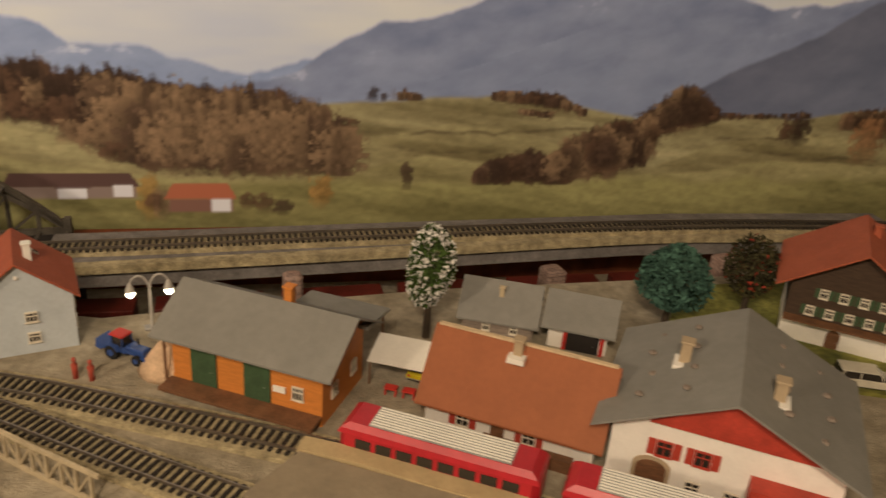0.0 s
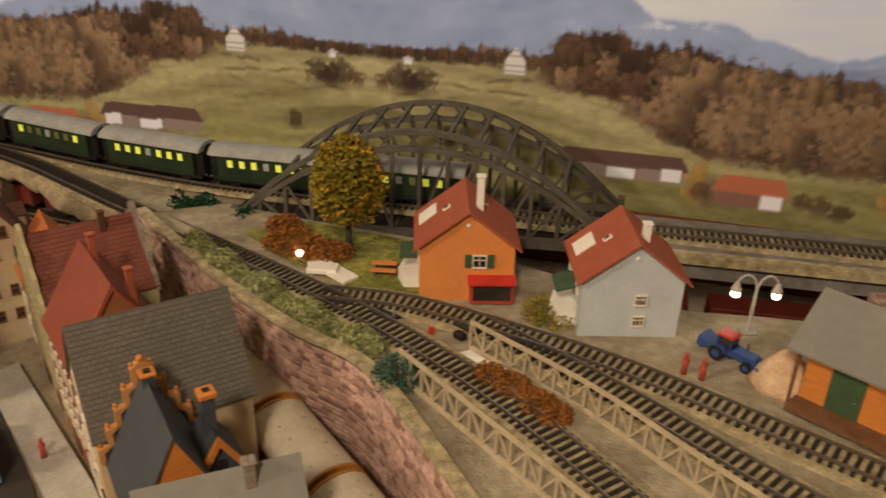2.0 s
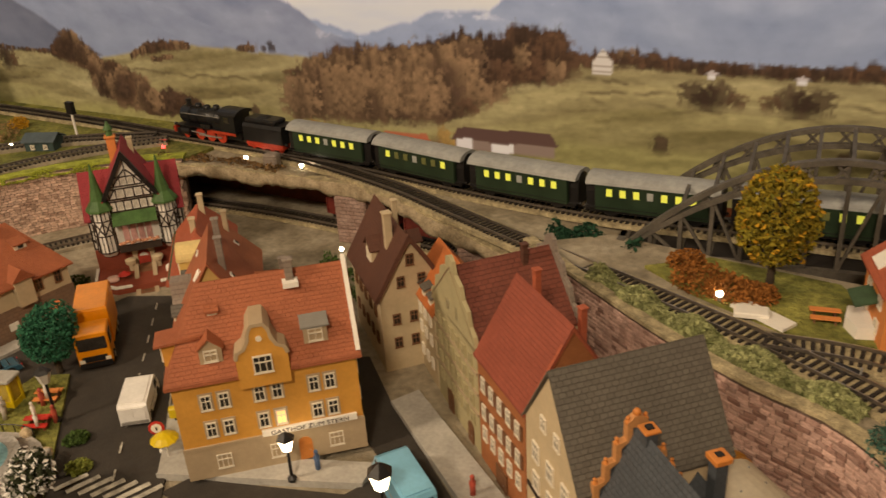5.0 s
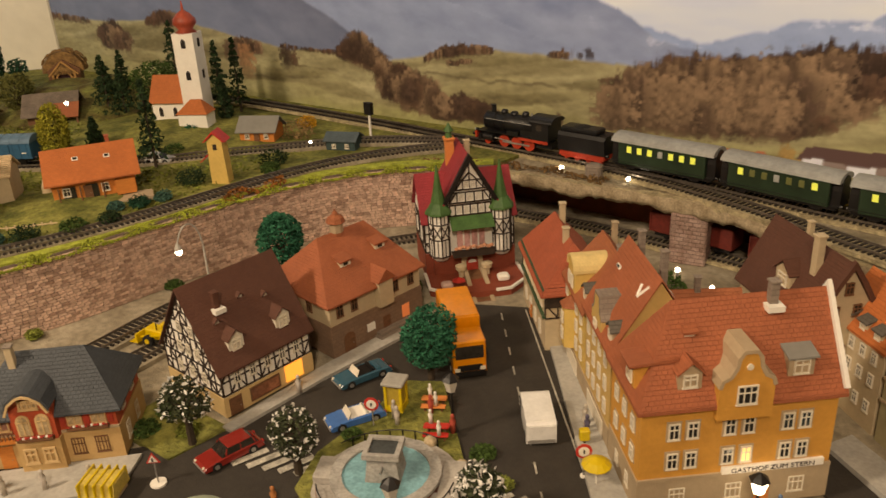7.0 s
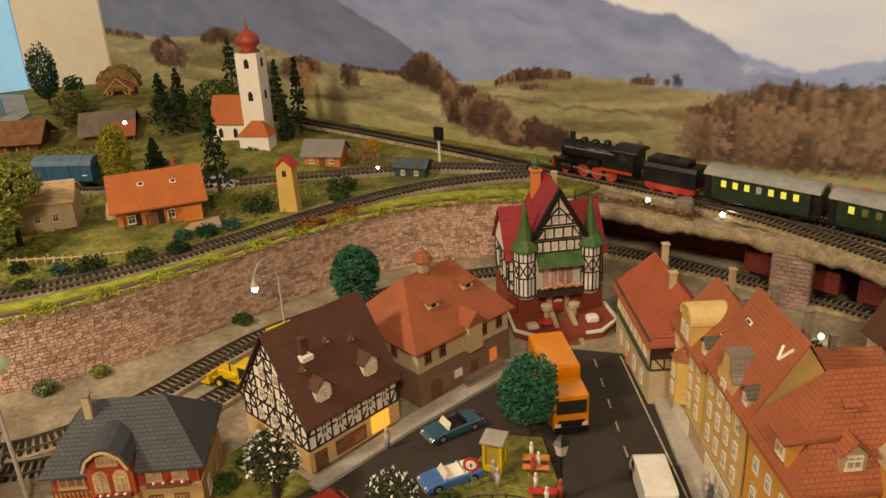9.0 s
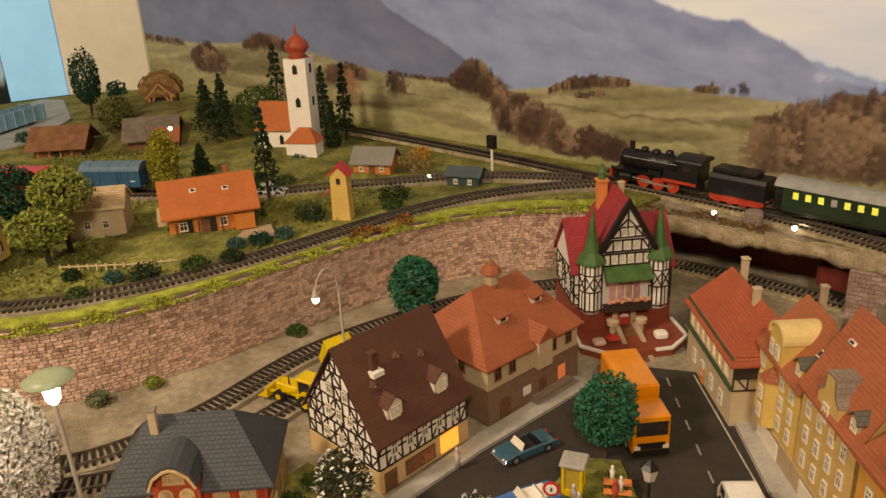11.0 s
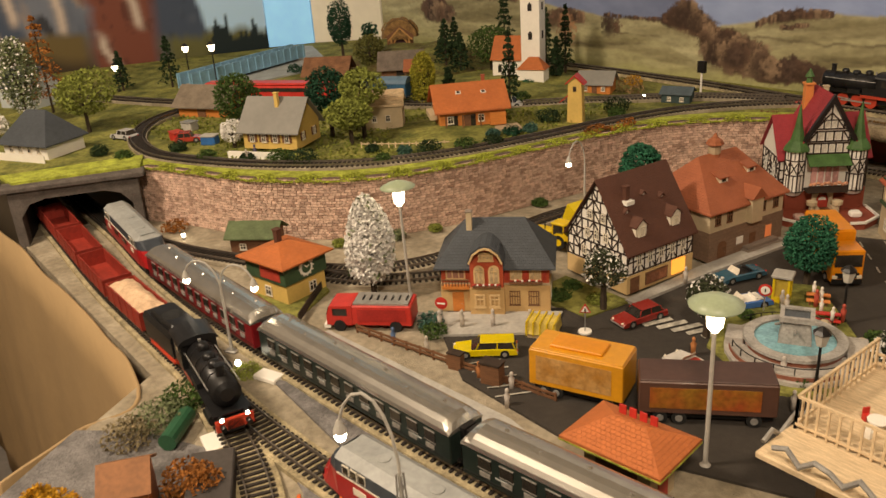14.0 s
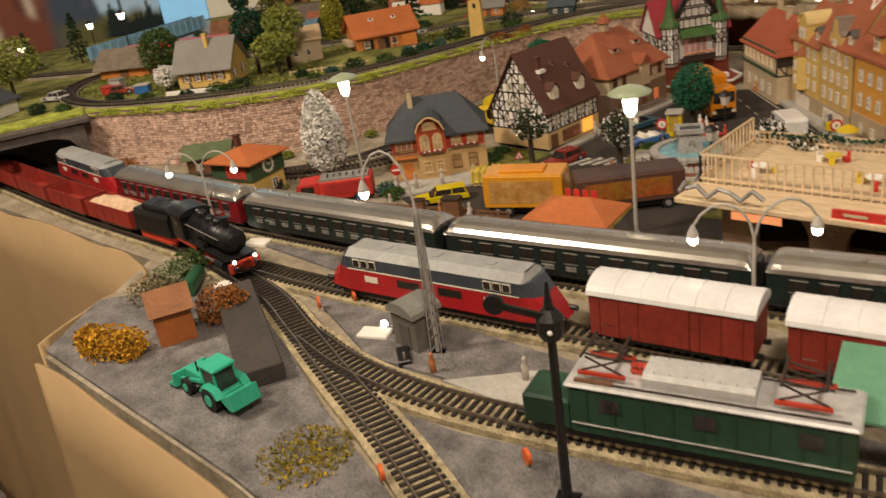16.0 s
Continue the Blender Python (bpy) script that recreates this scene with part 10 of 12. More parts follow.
def lantern(x, y, z, h, glow_mat, label, big=1.0):
    t = thing("lantern_post", label, "street lamp", x, y, z)
    part("post", Mesh().cyl(0, 0, 0, h, 0.0018, 0.0014, 8), M_BLACK, t)
    part("foot", Mesh().lathe(0, 0, [(0.0045, 0), (0.0045, 0.003), (0.002, 0.006)], 10), M_BLACK, t)
    part("glass", Mesh().lathe(0, 0, [(0.004 * big, h), (0.0068 * big, h + 0.011 * big)], 6), glow_mat, t, "glowing lantern glass")
    part("cap", Mesh().lathe(0, 0, [(0.0078 * big, h + 0.011 * big), (0.005 * big, h + 0.014 * big), (0.001, h + 0.017 * big)], 6), M_BLACK, t)


M_LAMPG = mat("unlit_milk_glass", (0.55, 0.52, 0.46), 0.4, 0.1, 60)
lantern(-0.775, 0.470, 0.006, 0.055, M_CUP, "black lantern post with a bright glass", 1.5)
lantern(-0.893, 0.492, 0.008, 0.036, M_CUP, "black lantern before the corner inn", 1.15)
lantern(-1.186, 0.462, 0.005, 0.050, M_LAMPG, "dark lamp post with an unlit grey head", 1.2)
lantern(-1.134, 0.308, 0.006, 0.050, M_LAMPG, "dark lamp post by the fountain steps", 1.2)


def ground_light(x, y, z, m=None, label="small glowing ground lamp"):
    t = thing("ground_lamp", label, "lamp", x, y, z, group="ground lamps")
    part("socket", Mesh().cyl(0, 0, 0, 0.005, 0.0022, n=8), M_METAL, t)
    part("bulb", Mesh().ball(0, 0, 0.0075, 0.0036, 0.0036, 9, 6), m or M_BULB, t, smooth=True)


for x, y, z in ((-1.252, 1.0, 0.094), (-1.365, 1.0, 0.094), (-0.573, 0.783, UP + 0.004), (-1.82, 0.90, HILL - 0.002), (-1.08, 0.90, 0.0), (-1.14, 0.93, 0.0), (-2.05, 0.03, 0.0), (-2.33, 0.74, HILL + 0.052), (-1.245, -0.155, 0.0), (-1.60, -0.09, 0.0)):
    ground_light(x, y, z)
ground_light(-1.545, 0.995, 0.094, M_REDGLOW, "small red signal lamp")
for x, y, h in ((-2.88, 0.41, 0.075), (-2.62, 0.37, 0.105), (-2.92, 0.24, 0.05)):
    lantern(x, y, HILL, h, M_CUP, "distant lamp post with a glowing head", 1.3)


# cars and other vehicles
M_TYRE = mat("tyre_black", (0.012, 0.012, 0.012), 0.8, 0.2, 80)


def car(label, x, y, z, rz, paint, L=0.062, W=0.026, H=0.0195, style="saloon", seat=None, name="car", white_top=None):
    """A small car, its nose towards +x."""
    t = thing(name, label, "car", x, y, z, rz)
    m = mat("car_paint", paint, 0.25, 0.1, 40, coat=0.5)
    q = lambda u: -L / 2 + L * u
    prof = [(q(0), H * 0.22), (q(0.01), H * 0.45), (q(0.06), H * 0.56), (q(0.3), H * 0.6), (q(0.72), H * 0.58), (q(0.96), H * 0.48), (q(1), H * 0.36), (q(0.99), H * 0.2)]
    b = Mesh()
    rings = []
    for y0, k in ((-W / 2, 0.93), (-W / 2 + 0.0015, 1.0), (W / 2 - 0.0015, 1.0), (W / 2, 0.93)):
        rings.append([(px * (0.985 if k < 1 else 1), y0, 0.003 + (pz - 0.003) * k) for px, pz in prof])
    part("body", b.loft(rings), m, t)
    part("sill", Mesh().box(q(0.03), q(0.97), -W / 2 + 0.002, W / 2 - 0.002, 0.0025, H * 0.24), M_BLACK, t)
    if style == "open":
        part("cockpit", Mesh().box(q(0.28), q(0.62), -W / 2 + 0.003, W / 2 - 0.003, H * 0.55, H * 0.605), seat or M_BLACK, t, "open cockpit with seats")
        part("windscreen", Mesh().loft([[(q(0.66), -W * 0.4, H * 0.58), (q(0.66), W * 0.4, H * 0.58), (q(0.6), W * 0.34, H * 0.92), (q(0.6), -W * 0.34, H * 0.92)], [(q(0.67), -W * 0.4, H * 0.58), (q(0.67), W * 0.4, H * 0.58), (q(0.61), W * 0.34, H * 0.92), (q(0.61), -W * 0.34, H * 0.92)]]), M_FRAME, t)
        part("seat_back", Mesh().cbox(q(0.32), q(0.36), -W * 0.36, W * 0.36, H * 0.5, H * 0.78, 0.0008), seat or M_BLACK, t)
        part("folded_hood", Mesh().cbox(q(0.18), q(0.29), -W * 0.38, W * 0.38, H * 0.55, H * 0.68, 0.001), white_top or m, t)
    else:
        a0, a1, a2, a3 = {"saloon": (0.08, 0.2, 0.56, 0.70), "estate": (0.02, 0.06, 0.56, 0.72)}[style]
        part("cabin", Mesh().loft([[(q(a0), -W * 0.45, H * 0.57), (q(a3), -W * 0.45, H * 0.57), (q(a3), W * 0.45, H * 0.57), (q(a0), W * 0.45, H * 0.57)], [(q(a1) - 0.0004, -W * 0.39, H * 0.94), (q(a2) + 0.0004, -W * 0.39, H * 0.94), (q(a2) + 0.0004, W * 0.39, H * 0.94), (q(a1) - 0.0004, W * 0.39, H * 0.94)]]), M_GLASS, t, "dark glazed cabin")
        part("roof", Mesh().cbox(q(a1) - 0.001, q(a2) + 0.001, -W * 0.4, W * 0.4, H * 0.93, H, 0.0006), m, t)
        for s in (-1, 1):
            for u in (a1 * 0.4 + a0 * 0.6, (a1 + a2) / 2, a2 * 0.5 + a3 * 0.5):
                part("pillar", Mesh().beam((q(u), s * W * 0.445, H * 0.57), (q(u * 0.85 + (a1 + a2) / 2 * 0.15), s * W * 0.395, H * 0.94), 0.0011), m, t)
    for u in (0.2, 0.8):
        for s in (-1, 1):
            w = part("wheel", Mesh().rod((q(u), s * (W / 2 - 0.003), 0.0052), (q(u), s * (W / 2 + 0.0002), 0.0052), 0.0052, 14), M_TYRE, t)
            part("hub", Mesh().rod((q(u), s * (W / 2), 0.0052), (q(u), s * (W / 2 + 0.0006), 0.0052), 0.0026, 10), M_METAL, w)
    for s in (-1, 1):
        part("headlight", Mesh().ball(q(0.985), s * W * 0.34, H * 0.42, 0.0016, None, 7, 5), M_FRAME, t)
        part("tail_light", Mesh().box(q(0) - 0.0003, q(0.01), s * W * 0.36 - 0.0015, s * W * 0.36 + 0.0015, H * 0.38, H * 0.48), M_RED, t)
    part("bumper", Mesh().box(q(0.985), q(1.01), -W * 0.46, W * 0.46, H * 0.24, H * 0.3), M_METAL, t)
    part("bumper", Mesh().box(q(-0.01), q(0.012), -W * 0.46, W * 0.46, H * 0.24, H * 0.3), M_METAL, t)
    return t


car("red saloon car at the crossing", -1.352, 0.309, 0.003, 258, (0.24, 0.022, 0.016), 0.066)
car("teal blue open sports car", -1.335, 0.488, 0.003, 250, (0.035, 0.10, 0.15), 0.066, style="open")
car("light blue cabriolet with a white seat", -1.286, 0.423, 0.003, 242, (0.055, 0.15, 0.42), 0.062, style="open", seat=M_WHITE, white_top=M_WHITE)
car("bright yellow estate car", -1.423, 0.128, 0.003, 228, (0.62, 0.50, 0.0), 0.072, style="estate")
car("white cabriolet with red seats", -1.238, 0.256, 0.003, 172, (0.66, 0.64, 0.60), 0.068, style="open", seat=M_SHUTR)
car("white saloon car by the chalet", 0.60, 0.598, UP + 0.004, -20, (0.66, 0.62, 0.5), 0.07, style="estate")
car("bright yellow small car behind the goods shed", 0.150, 0.668, UP, 60, (0.62, 0.48, 0.02), 0.045, 0.022)
car("small white car on the hill", -2.40, 0.075, HILL, 200, (0.5, 0.5, 0.5), 0.055)
car("small white car behind the cottage", -1.985, 0.70, HILL, 30, (0.6, 0.6, 0.58), 0.05)
car("small red car by the garages", -2.27, 0.15, HILL, 60, (0.35, 0.05, 0.03), 0.05)


def van(label, x, y, z, rz, paint, L=0.078, W=0.031, H=0.034, panelled=False):
    t = thing("van", label, "van", x, y, z, rz)
    m = mat("van_paint", paint, 0.3, 0.08, 40, coat=0.4)
    q = lambda u: -L / 2 + L * u
    part("body", Mesh().prism([(q(0), 0.004), (q(1), 0.004), (q(1), H * 0.45), (q(0.97), H * 0.5), (q(0.86), H * 0.94), (q(0.8), H), (q(0.03), H), (q(0), H * 0.9)], -W / 2, W / 2), m, t)
    part("windscreen", Mesh().loft([[(q(0.972), -W * 0.42, H * 0.52), (q(0.972), W * 0.42, H * 0.52), (q(0.868), W * 0.4, H * 0.93), (q(0.868), -W * 0.4, H * 0.93)], [(q(0.982), -W * 0.42, H * 0.53), (q(0.982), W * 0.42, H * 0.53), (q(0.878), W * 0.4, H * 0.94), (q(0.878), -W * 0.4, H * 0.94)]]), M_GLASS, t)
    for s in (-1, 1):
        part("side_window", Mesh().box(q(0.68), q(0.85), s * W / 2 - 0.0004, s * W / 2 + 0.0005, H * 0.55, H * 0.85), M_GLASS, t)
        part("trim_line", Mesh().box(q(0.01), q(0.95), s * W / 2 - 0.0003, s * W / 2 + 0.0004, H * 0.46, H * 0.49), M_METAL, t)
        for u in (0.18, 0.82):
            part("wheel", Mesh().rod((q(u), s * (W / 2 - 0.003), 0.0055), (q(u), s * (W / 2 + 0.0003), 0.0055), 0.0055, 14), M_TYRE, t)
    if panelled:
        part("rear_door", Mesh().box(q(0) - 0.0008, q(0.004), -W * 0.40, -0.0004, H * 0.32, H * 0.86).box(q(0) - 0.0008, q(0.004), 0.0004, W * 0.40, H * 0.32, H * 0.86), m, t)
        part("rear_strip", Mesh().box(q(0) - 0.0006, q(0.004), -W * 0.44, W * 0.44, H * 0.18, H * 0.26), M_BLACK, t)
    else:
        part("rear_window", Mesh().box(q(0) - 0.0005, q(0.004), -W * 0.38, W * 0.38, H * 0.55, H * 0.85), M_GLASS, t)
    part("bumper", Mesh().box(q(-0.012), q(0.01), -W * 0.46, W * 0.46, 0.005, 0.008), M_METAL, t)
    part("roof_ridge", Mesh().box(q(0.06), q(0.78), -W * 0.4, W * 0.4, H - 0.0004, H + 0.0008), m, t)


van("white delivery van in the main street", -1.121, 0.519, 0.003, 128, (0.78, 0.77, 0.74), 0.068, 0.030, 0.028, panelled=True)
van("turquoise van in the alley", -0.787, 0.520, 0.004, 143, (0.17, 0.42, 0.60), 0.082)


def lorry(label, x, y, z, rz, paint, L, W, H, cab=True, top=None, side=None, low=0.012):
    t = thing("lorry", label, "lorry", x, y, z, rz)
    m = mat("lorry_paint", paint, 0.35, 0.1, 30, coat=0.3)
    c = 0.034 if cab else 0.0
    part("box_body", Mesh().cbox(-L / 2, L / 2 - c - (0.004 if cab else 0), -W / 2, W / 2, low, H, 0.001), m, t)
    part("roof", Mesh().cbox(-L / 2 + 0.001, L / 2 - c - (0.005 if cab else 0.001), -W / 2 + 0.001, W / 2 - 0.001, H - 0.0006, H + 0.0016, 0.0006), top or m, t)
    part("chassis", Mesh().box(-L / 2 + 0.004, L / 2 - 0.002, -W / 2 + 0.006, W / 2 - 0.006, 0.005, low), M_BLACK, t)
    if cab:
        cb = part("cab", Mesh().cbox(L / 2 - c, L / 2, -W / 2 + 0.001, W / 2 - 0.001, 0.006, H * 0.82, 0.0015), m, t)
        part("windscreen", Mesh().box(L / 2 - 0.0006, L / 2 + 0.0008, -W / 2 + 0.004, W / 2 - 0.004, H * 0.46, H * 0.72), M_GLASS, cb)
        part("grille", Mesh().box(L / 2 - 0.0004, L / 2 + 0.001, -W / 2 + 0.006, W / 2 - 0.006, H * 0.2, H * 0.32), M_BLACK, cb)
        part("bumper", Mesh().box(L / 2 - 0.001, L / 2 + 0.002, -W / 2 + 0.002, W / 2 - 0.002, 0.005, 0.011), M_BLACK, cb)
        for s in (-1, 1):
            part("side_window", Mesh().box(L / 2 - 0.022, L / 2 - 0.006, s * (W / 2 - 0.001) - 0.0004, s * (W / 2 - 0.001) + 0.0006, H * 0.48, H * 0.72), M_GLASS, cb)
            part("headlight", Mesh().box(L / 2, L / 2 + 0.0012, s * W * 0.36 - 0.003, s * W * 0.36 + 0.003, H * 0.2, H * 0.27), M_FRAME, cb)
    if side:
        for s in (-1, 1):
            p = part("side_panel", Mesh().box(-L * 0.42, L * 0.38 - c, s * W / 2 - 0.0004, s * W / 2 + 0.0006, low + 0.006, H - 0.006), side, t, "printed side panel in warm colours")
            part("print_patch", Mesh().box(-L * 0.1, L * 0.14, s * W / 2, s * W / 2 + 0.0009, low + 0.012, H - 0.011), M_CREAM, p)
    for u in (-0.34, -0.2, 0.34):
        for s in (-1, 1):
            w = part("wheel", Mesh().rod((L * u, s * (W / 2 - 0.005), 0.007), (L * u, s * (W / 2 - 0.0005), 0.007), 0.007, 14), M_TYRE, t)
            part("hub", Mesh().rod((L * u, s * (W / 2 - 0.0006), 0.007), (L * u, s * (W / 2 + 0.0002), 0.007), 0.0035, 10), M_METAL, w)
    return t


lorry("orange-yellow post lorry before the villa", -1.270, 0.593, 0.003, 316, (0.70, 0.25, 0.003), 0.114, 0.040, 0.060)
ot = lorry("orange box trailer parked beside the platform", -1.293, 0.145, 0.003, 22, (0.62, 0.28, 0.01), 0.098, 0.044, 0.052, cab=False, side=mat("trailer_print_orange", (0.50, 0.22, 0.03), 0.4, 0.3, 40, second=(0.55, 0.33, 0.12)))
part("raised_roof", Mesh().cbox(-0.03, 0.025, -0.013, 0.013, 0.053, 0.0565, 0.001), mat("lorry_paint", (0.62, 0.24, 0.006), 0.35, 0.1, 30), ot)
lorry("brown-roofed trailer with yellow printed sides", -1.187, 0.200, 0.003, 41, (0.10, 0.05, 0.035), 0.125, 0.042, 0.046, cab=False, side=mat("trailer_print", (0.48, 0.26, 0.03), 0.4, 0.4, 30, second=(0.35, 0.06, 0.02)), top=mat("dark_brown_roof", (0.075, 0.04, 0.032), 0.5, 0.15, 30))
fire = thing("fire_engine", "red fire engine with a grey equipment roof", "fire engine", -1.578, 0.082, 0.0, 222)
part("box_body", Mesh().cbox(-0.052, 0.022, -0.019, 0.019, 0.008, 0.034, 0.0012), M_RED, fire)
part("cab", Mesh().prism([(0.022, 0.008), (0.054, 0.008), (0.054, 0.02), (0.05, 0.033), (0.022, 0.034)], -0.0185, 0.0185), M_RED, fire)
part("windscreen", Mesh().loft([[(0.0545, -0.016, 0.0205), (0.0545, 0.016, 0.0205), (0.0512, 0.016, 0.031), (0.0512, -0.016, 0.031)], [(0.0552, -0.016, 0.0205), (0.0552, 0.016, 0.0205), (0.0519, 0.016, 0.031), (0.0519, -0.016, 0.031)]]), M_GLASS, fire)
part("roof_rack", Mesh().box(-0.048, 0.02, -0.016, 0.016, 0.034, 0.0365), M_METAL, fire)
for k in range(7):
    part("ladder_rung", Mesh().box(-0.045 + k * 0.009, -0.0435 + k * 0.009, -0.006, 0.006, 0.0365, 0.038), M_BLACK, fire)
part("front_bumper", Mesh().box(0.05, 0.058, -0.0185, 0.0185, 0.004, 0.009), M_WHITE, fire)
for s in (-1, 1):
    part("side_window", Mesh().box(0.028, 0.046, s * 0.0185 - 0.0004, s * 0.0185 + 0.0006, 0.021, 0.03), M_GLASS, fire)
    part("roller_door", Mesh().box(-0.045, 0.015, s * 0.019 - 0.0003, s * 0.019 + 0.0005, 0.014, 0.03), mat("dark_red_shutter", (0.35, 0.025, 0.02), 0.5, 0.2, 60), fire)
    for x in (-0.032, 0.038):
        part("wheel", Mesh().rod((x, s * 0.015, 0.0075), (x, s * 0.0195, 0.0075), 0.0075, 14), M_TYRE, fire)


def tractor(label, x, y, z, rz, paint, cabcol=None, loader=True, k=1.0):
    t = thing("tractor", label, "tractor", x, y, z, rz)
    m = mat("tractor_paint", paint, 0.45, 0.1, 50)
    part("bonnet", Mesh().cbox(0.0, 0.028 * k, -0.007 * k, 0.007 * k, 0.008 * k, 0.019 * k, 0.0012), m, t)
    part("seat_deck", Mesh().cbox(-0.024 * k, 0.002, -0.009 * k, 0.009 * k, 0.008 * k, 0.014 * k, 0.0012), m, t)
    part("cab", Mesh().loft([[(-0.02 * k, -0.008 * k, 0.014 * k), (0.0, -0.008 * k, 0.014 * k), (0.0, 0.008 * k, 0.014 * k), (-0.02 * k, 0.008 * k, 0.014 * k)], [(-0.018 * k, -0.0075 * k, 0.029 * k), (-0.003 * k, -0.0075 * k, 0.029 * k), (-0.003 * k, 0.0075 * k, 0.029 * k), (-0.018 * k, 0.0075 * k, 0.029 * k)]]), M_GLASS, t)
    part("cab_roof", Mesh().cbox(-0.021 * k, 0.0, -0.0095 * k, 0.0095 * k, 0.029 * k, 0.032 * k, 0.001), cabcol or m, t)
    for s in (-1, 1):
        for cx in (-0.019 * k, -0.002 * k):
            part("cab_post", Mesh().beam((cx, s * 0.008 * k, 0.014 * k), (cx * 0.95, s * 0.0078 * k, 0.029 * k), 0.0014 * k), m, t)
        part("mudguard", Mesh().prism([(-0.027 * k, 0.013 * k), (-0.003 * k, 0.013 * k), (-0.008 * k, 0.0185 * k), (-0.022 * k, 0.0185 * k)], min(s * 0.008, s * 0.014) * k, max(s * 0.008, s * 0.014) * k), m, t)
        w = part("rear_wheel", Mesh().rod((-0.015 * k, s * 0.009 * k, 0.0092 * k), (-0.015 * k, s * 0.0145 * k, 0.0092 * k), 0.0092 * k, 16), M_TYRE, t)
        part("hub", Mesh().rod((-0.015 * k, s * 0.0142 * k, 0.0092 * k), (-0.015 * k, s * 0.0152 * k, 0.0092 * k), 0.0045 * k, 12), m, w)
        w = part("front_wheel", Mesh().rod((0.021 * k, s * 0.008 * k, 0.0068 * k), (0.021 * k, s * 0.0125 * k, 0.0068 * k), 0.0068 * k, 14), M_TYRE, t)
        part("hub", Mesh().rod((0.021 * k, s * 0.0122 * k, 0.0068 * k), (0.021 * k, s * 0.0132 * k, 0.0068 * k), 0.0032 * k, 12), m, w)
        if loader:
            part("loader_arm", Mesh().beam((0.0, s * 0.0085 * k, 0.017 * k), (0.036 * k, s * 0.0085 * k, 0.008 * k), 0.0022 * k), m, t)
    if loader:
        part("bucket", Mesh().prism([(0.034 * k, 0.003 * k), (0.048 * k, 0.002 * k), (0.038 * k, 0.006 * k), (0.036 * k, 0.014 * k), (0.034 * k, 0.014 * k)], -0.014 * k, 0.014 * k), m, t)
        part("rear_arm", Mesh().prism([(-0.024 * k, 0.012 * k), (-0.040 * k, 0.02 * k), (-0.042 * k, 0.008 * k), (-0.036 * k, 0.006 * k)], -0.011 * k, 0.011 * k), m, t)
    part("exhaust", Mesh().cyl(0.012 * k, 0.004 * k, 0.018 * k, 0.027 * k, 0.0009), M_BLACK, t)
    return t


tractor("mint green toy tractor on the gravel", -1.292, -0.3135, 0.004, 178, (0.05, 0.42, 0.27), k=1.2)
tractor("yellow wheel loader behind the shop", -1.590, 0.412, 0.005, 190, (0.66, 0.46, 0.0), k=1.15)
tractor("small blue toy tractor with red roof and white bucket", -0.132, 0.722, UP, -35, (0.03, 0.07, 0.24), M_RED, True, 0.8)
crn = thing("crane_arm", "pale yellow loader bucket on the siding", "loader", -1.615, 0.49, 0.012, 60)
part("bucket", Mesh().prism([(-0.02, 0.0), (0.024, 0.006), (0.02, 0.028), (-0.012, 0.022)], -0.02, 0.02), mat("yellow_paint", (0.60, 0.45, 0.0), 0.45, 0.1, 40), crn)

# town square: fountain
M_BRICKS = add_rows(mat("worn_step_brick", (0.27, 0.10, 0.06), 0.85, 0.25, 60), 0.006, 0.0022, 0.4, depth=0.0004)
M_FST = mat("weathered_grey_stone", (0.36, 0.345, 0.32), 0.85, 0.25, 60, 0.4)
ft = thing("fountain", "stone fountain with a square block, blue water and brick steps", "fountain", -1.186, 0.358, 0.006, 28)


def arc_slab(r, z0, z1, a0=0.0, a1=360.0, n=24, back=None):
    """A slab with a round edge; back cuts it straight across on the far side."""
    pts = [(r * math.cos(radians(a)), r * math.sin(radians(a))) for a in np.linspace(a0, a1, n + 1)[: n if a1 - a0 >= 360 else n + 1]]
    if back is not None:
        pts = [(x, min(y, back)) for x, y in pts]
    return Mesh().loft([[(x, y, z) for x, y in pts] for z in (z0, z1)])


M_PLAZA = mat("pale_grey_paving", (0.40, 0.375, 0.34), 0.85, 0.2, 50, 0.3)
part("plaza", arc_slab(0.071, 0, 0.004), M_PLAZA, ft, "pale grey paved plaza")
part("brick_step", arc_slab(0.066, 0.004, 0.0085, 190, 350, 18), M_BRICKS, ft, "worn red brick step")
part("step_top", arc_slab(0.0655, 0.0085, 0.0105, 192, 348, 18), M_PLAZA, ft)
part("brick_wall", arc_slab(0.049, 0.004, 0.0165, 0, 360, 28), M_BRICKS, ft, "brick basin wall")
rim = Mesh().loft([[(r * math.cos(a), r * math.sin(a), z) for a in np.arange(28) * math.tau / 28] for r, z in ((0.052, 0.0165), (0.052, 0.020), (0.041, 0.020), (0.041, 0.012))], caps=False)
part("basin_rim", rim, M_FST, ft, "pale stone basin rim")
M_POOL = mat("pool_blue", (0.20, 0.40, 0.46), 0.12, 0.25, 50, 0.2)
part("water", Mesh().cyl(0, 0, 0.0166, 0.0176, 0.0415, 0.0415, 24), M_POOL, ft, "pale blue water")
blk = part("stone_block", Mesh().loft([[(-0.0165, -0.0145, 0.017), (0.0165, -0.0145, 0.017), (0.0165, 0.0145, 0.017), (-0.0165, 0.0145, 0.017)], [(-0.013, -0.0115, 0.043), (0.013, -0.0115, 0.043), (0.013, 0.0115, 0.043), (-0.013, 0.0115, 0.043)]]), M_FST, ft, "weathered grey stone block")
tp = Mesh()
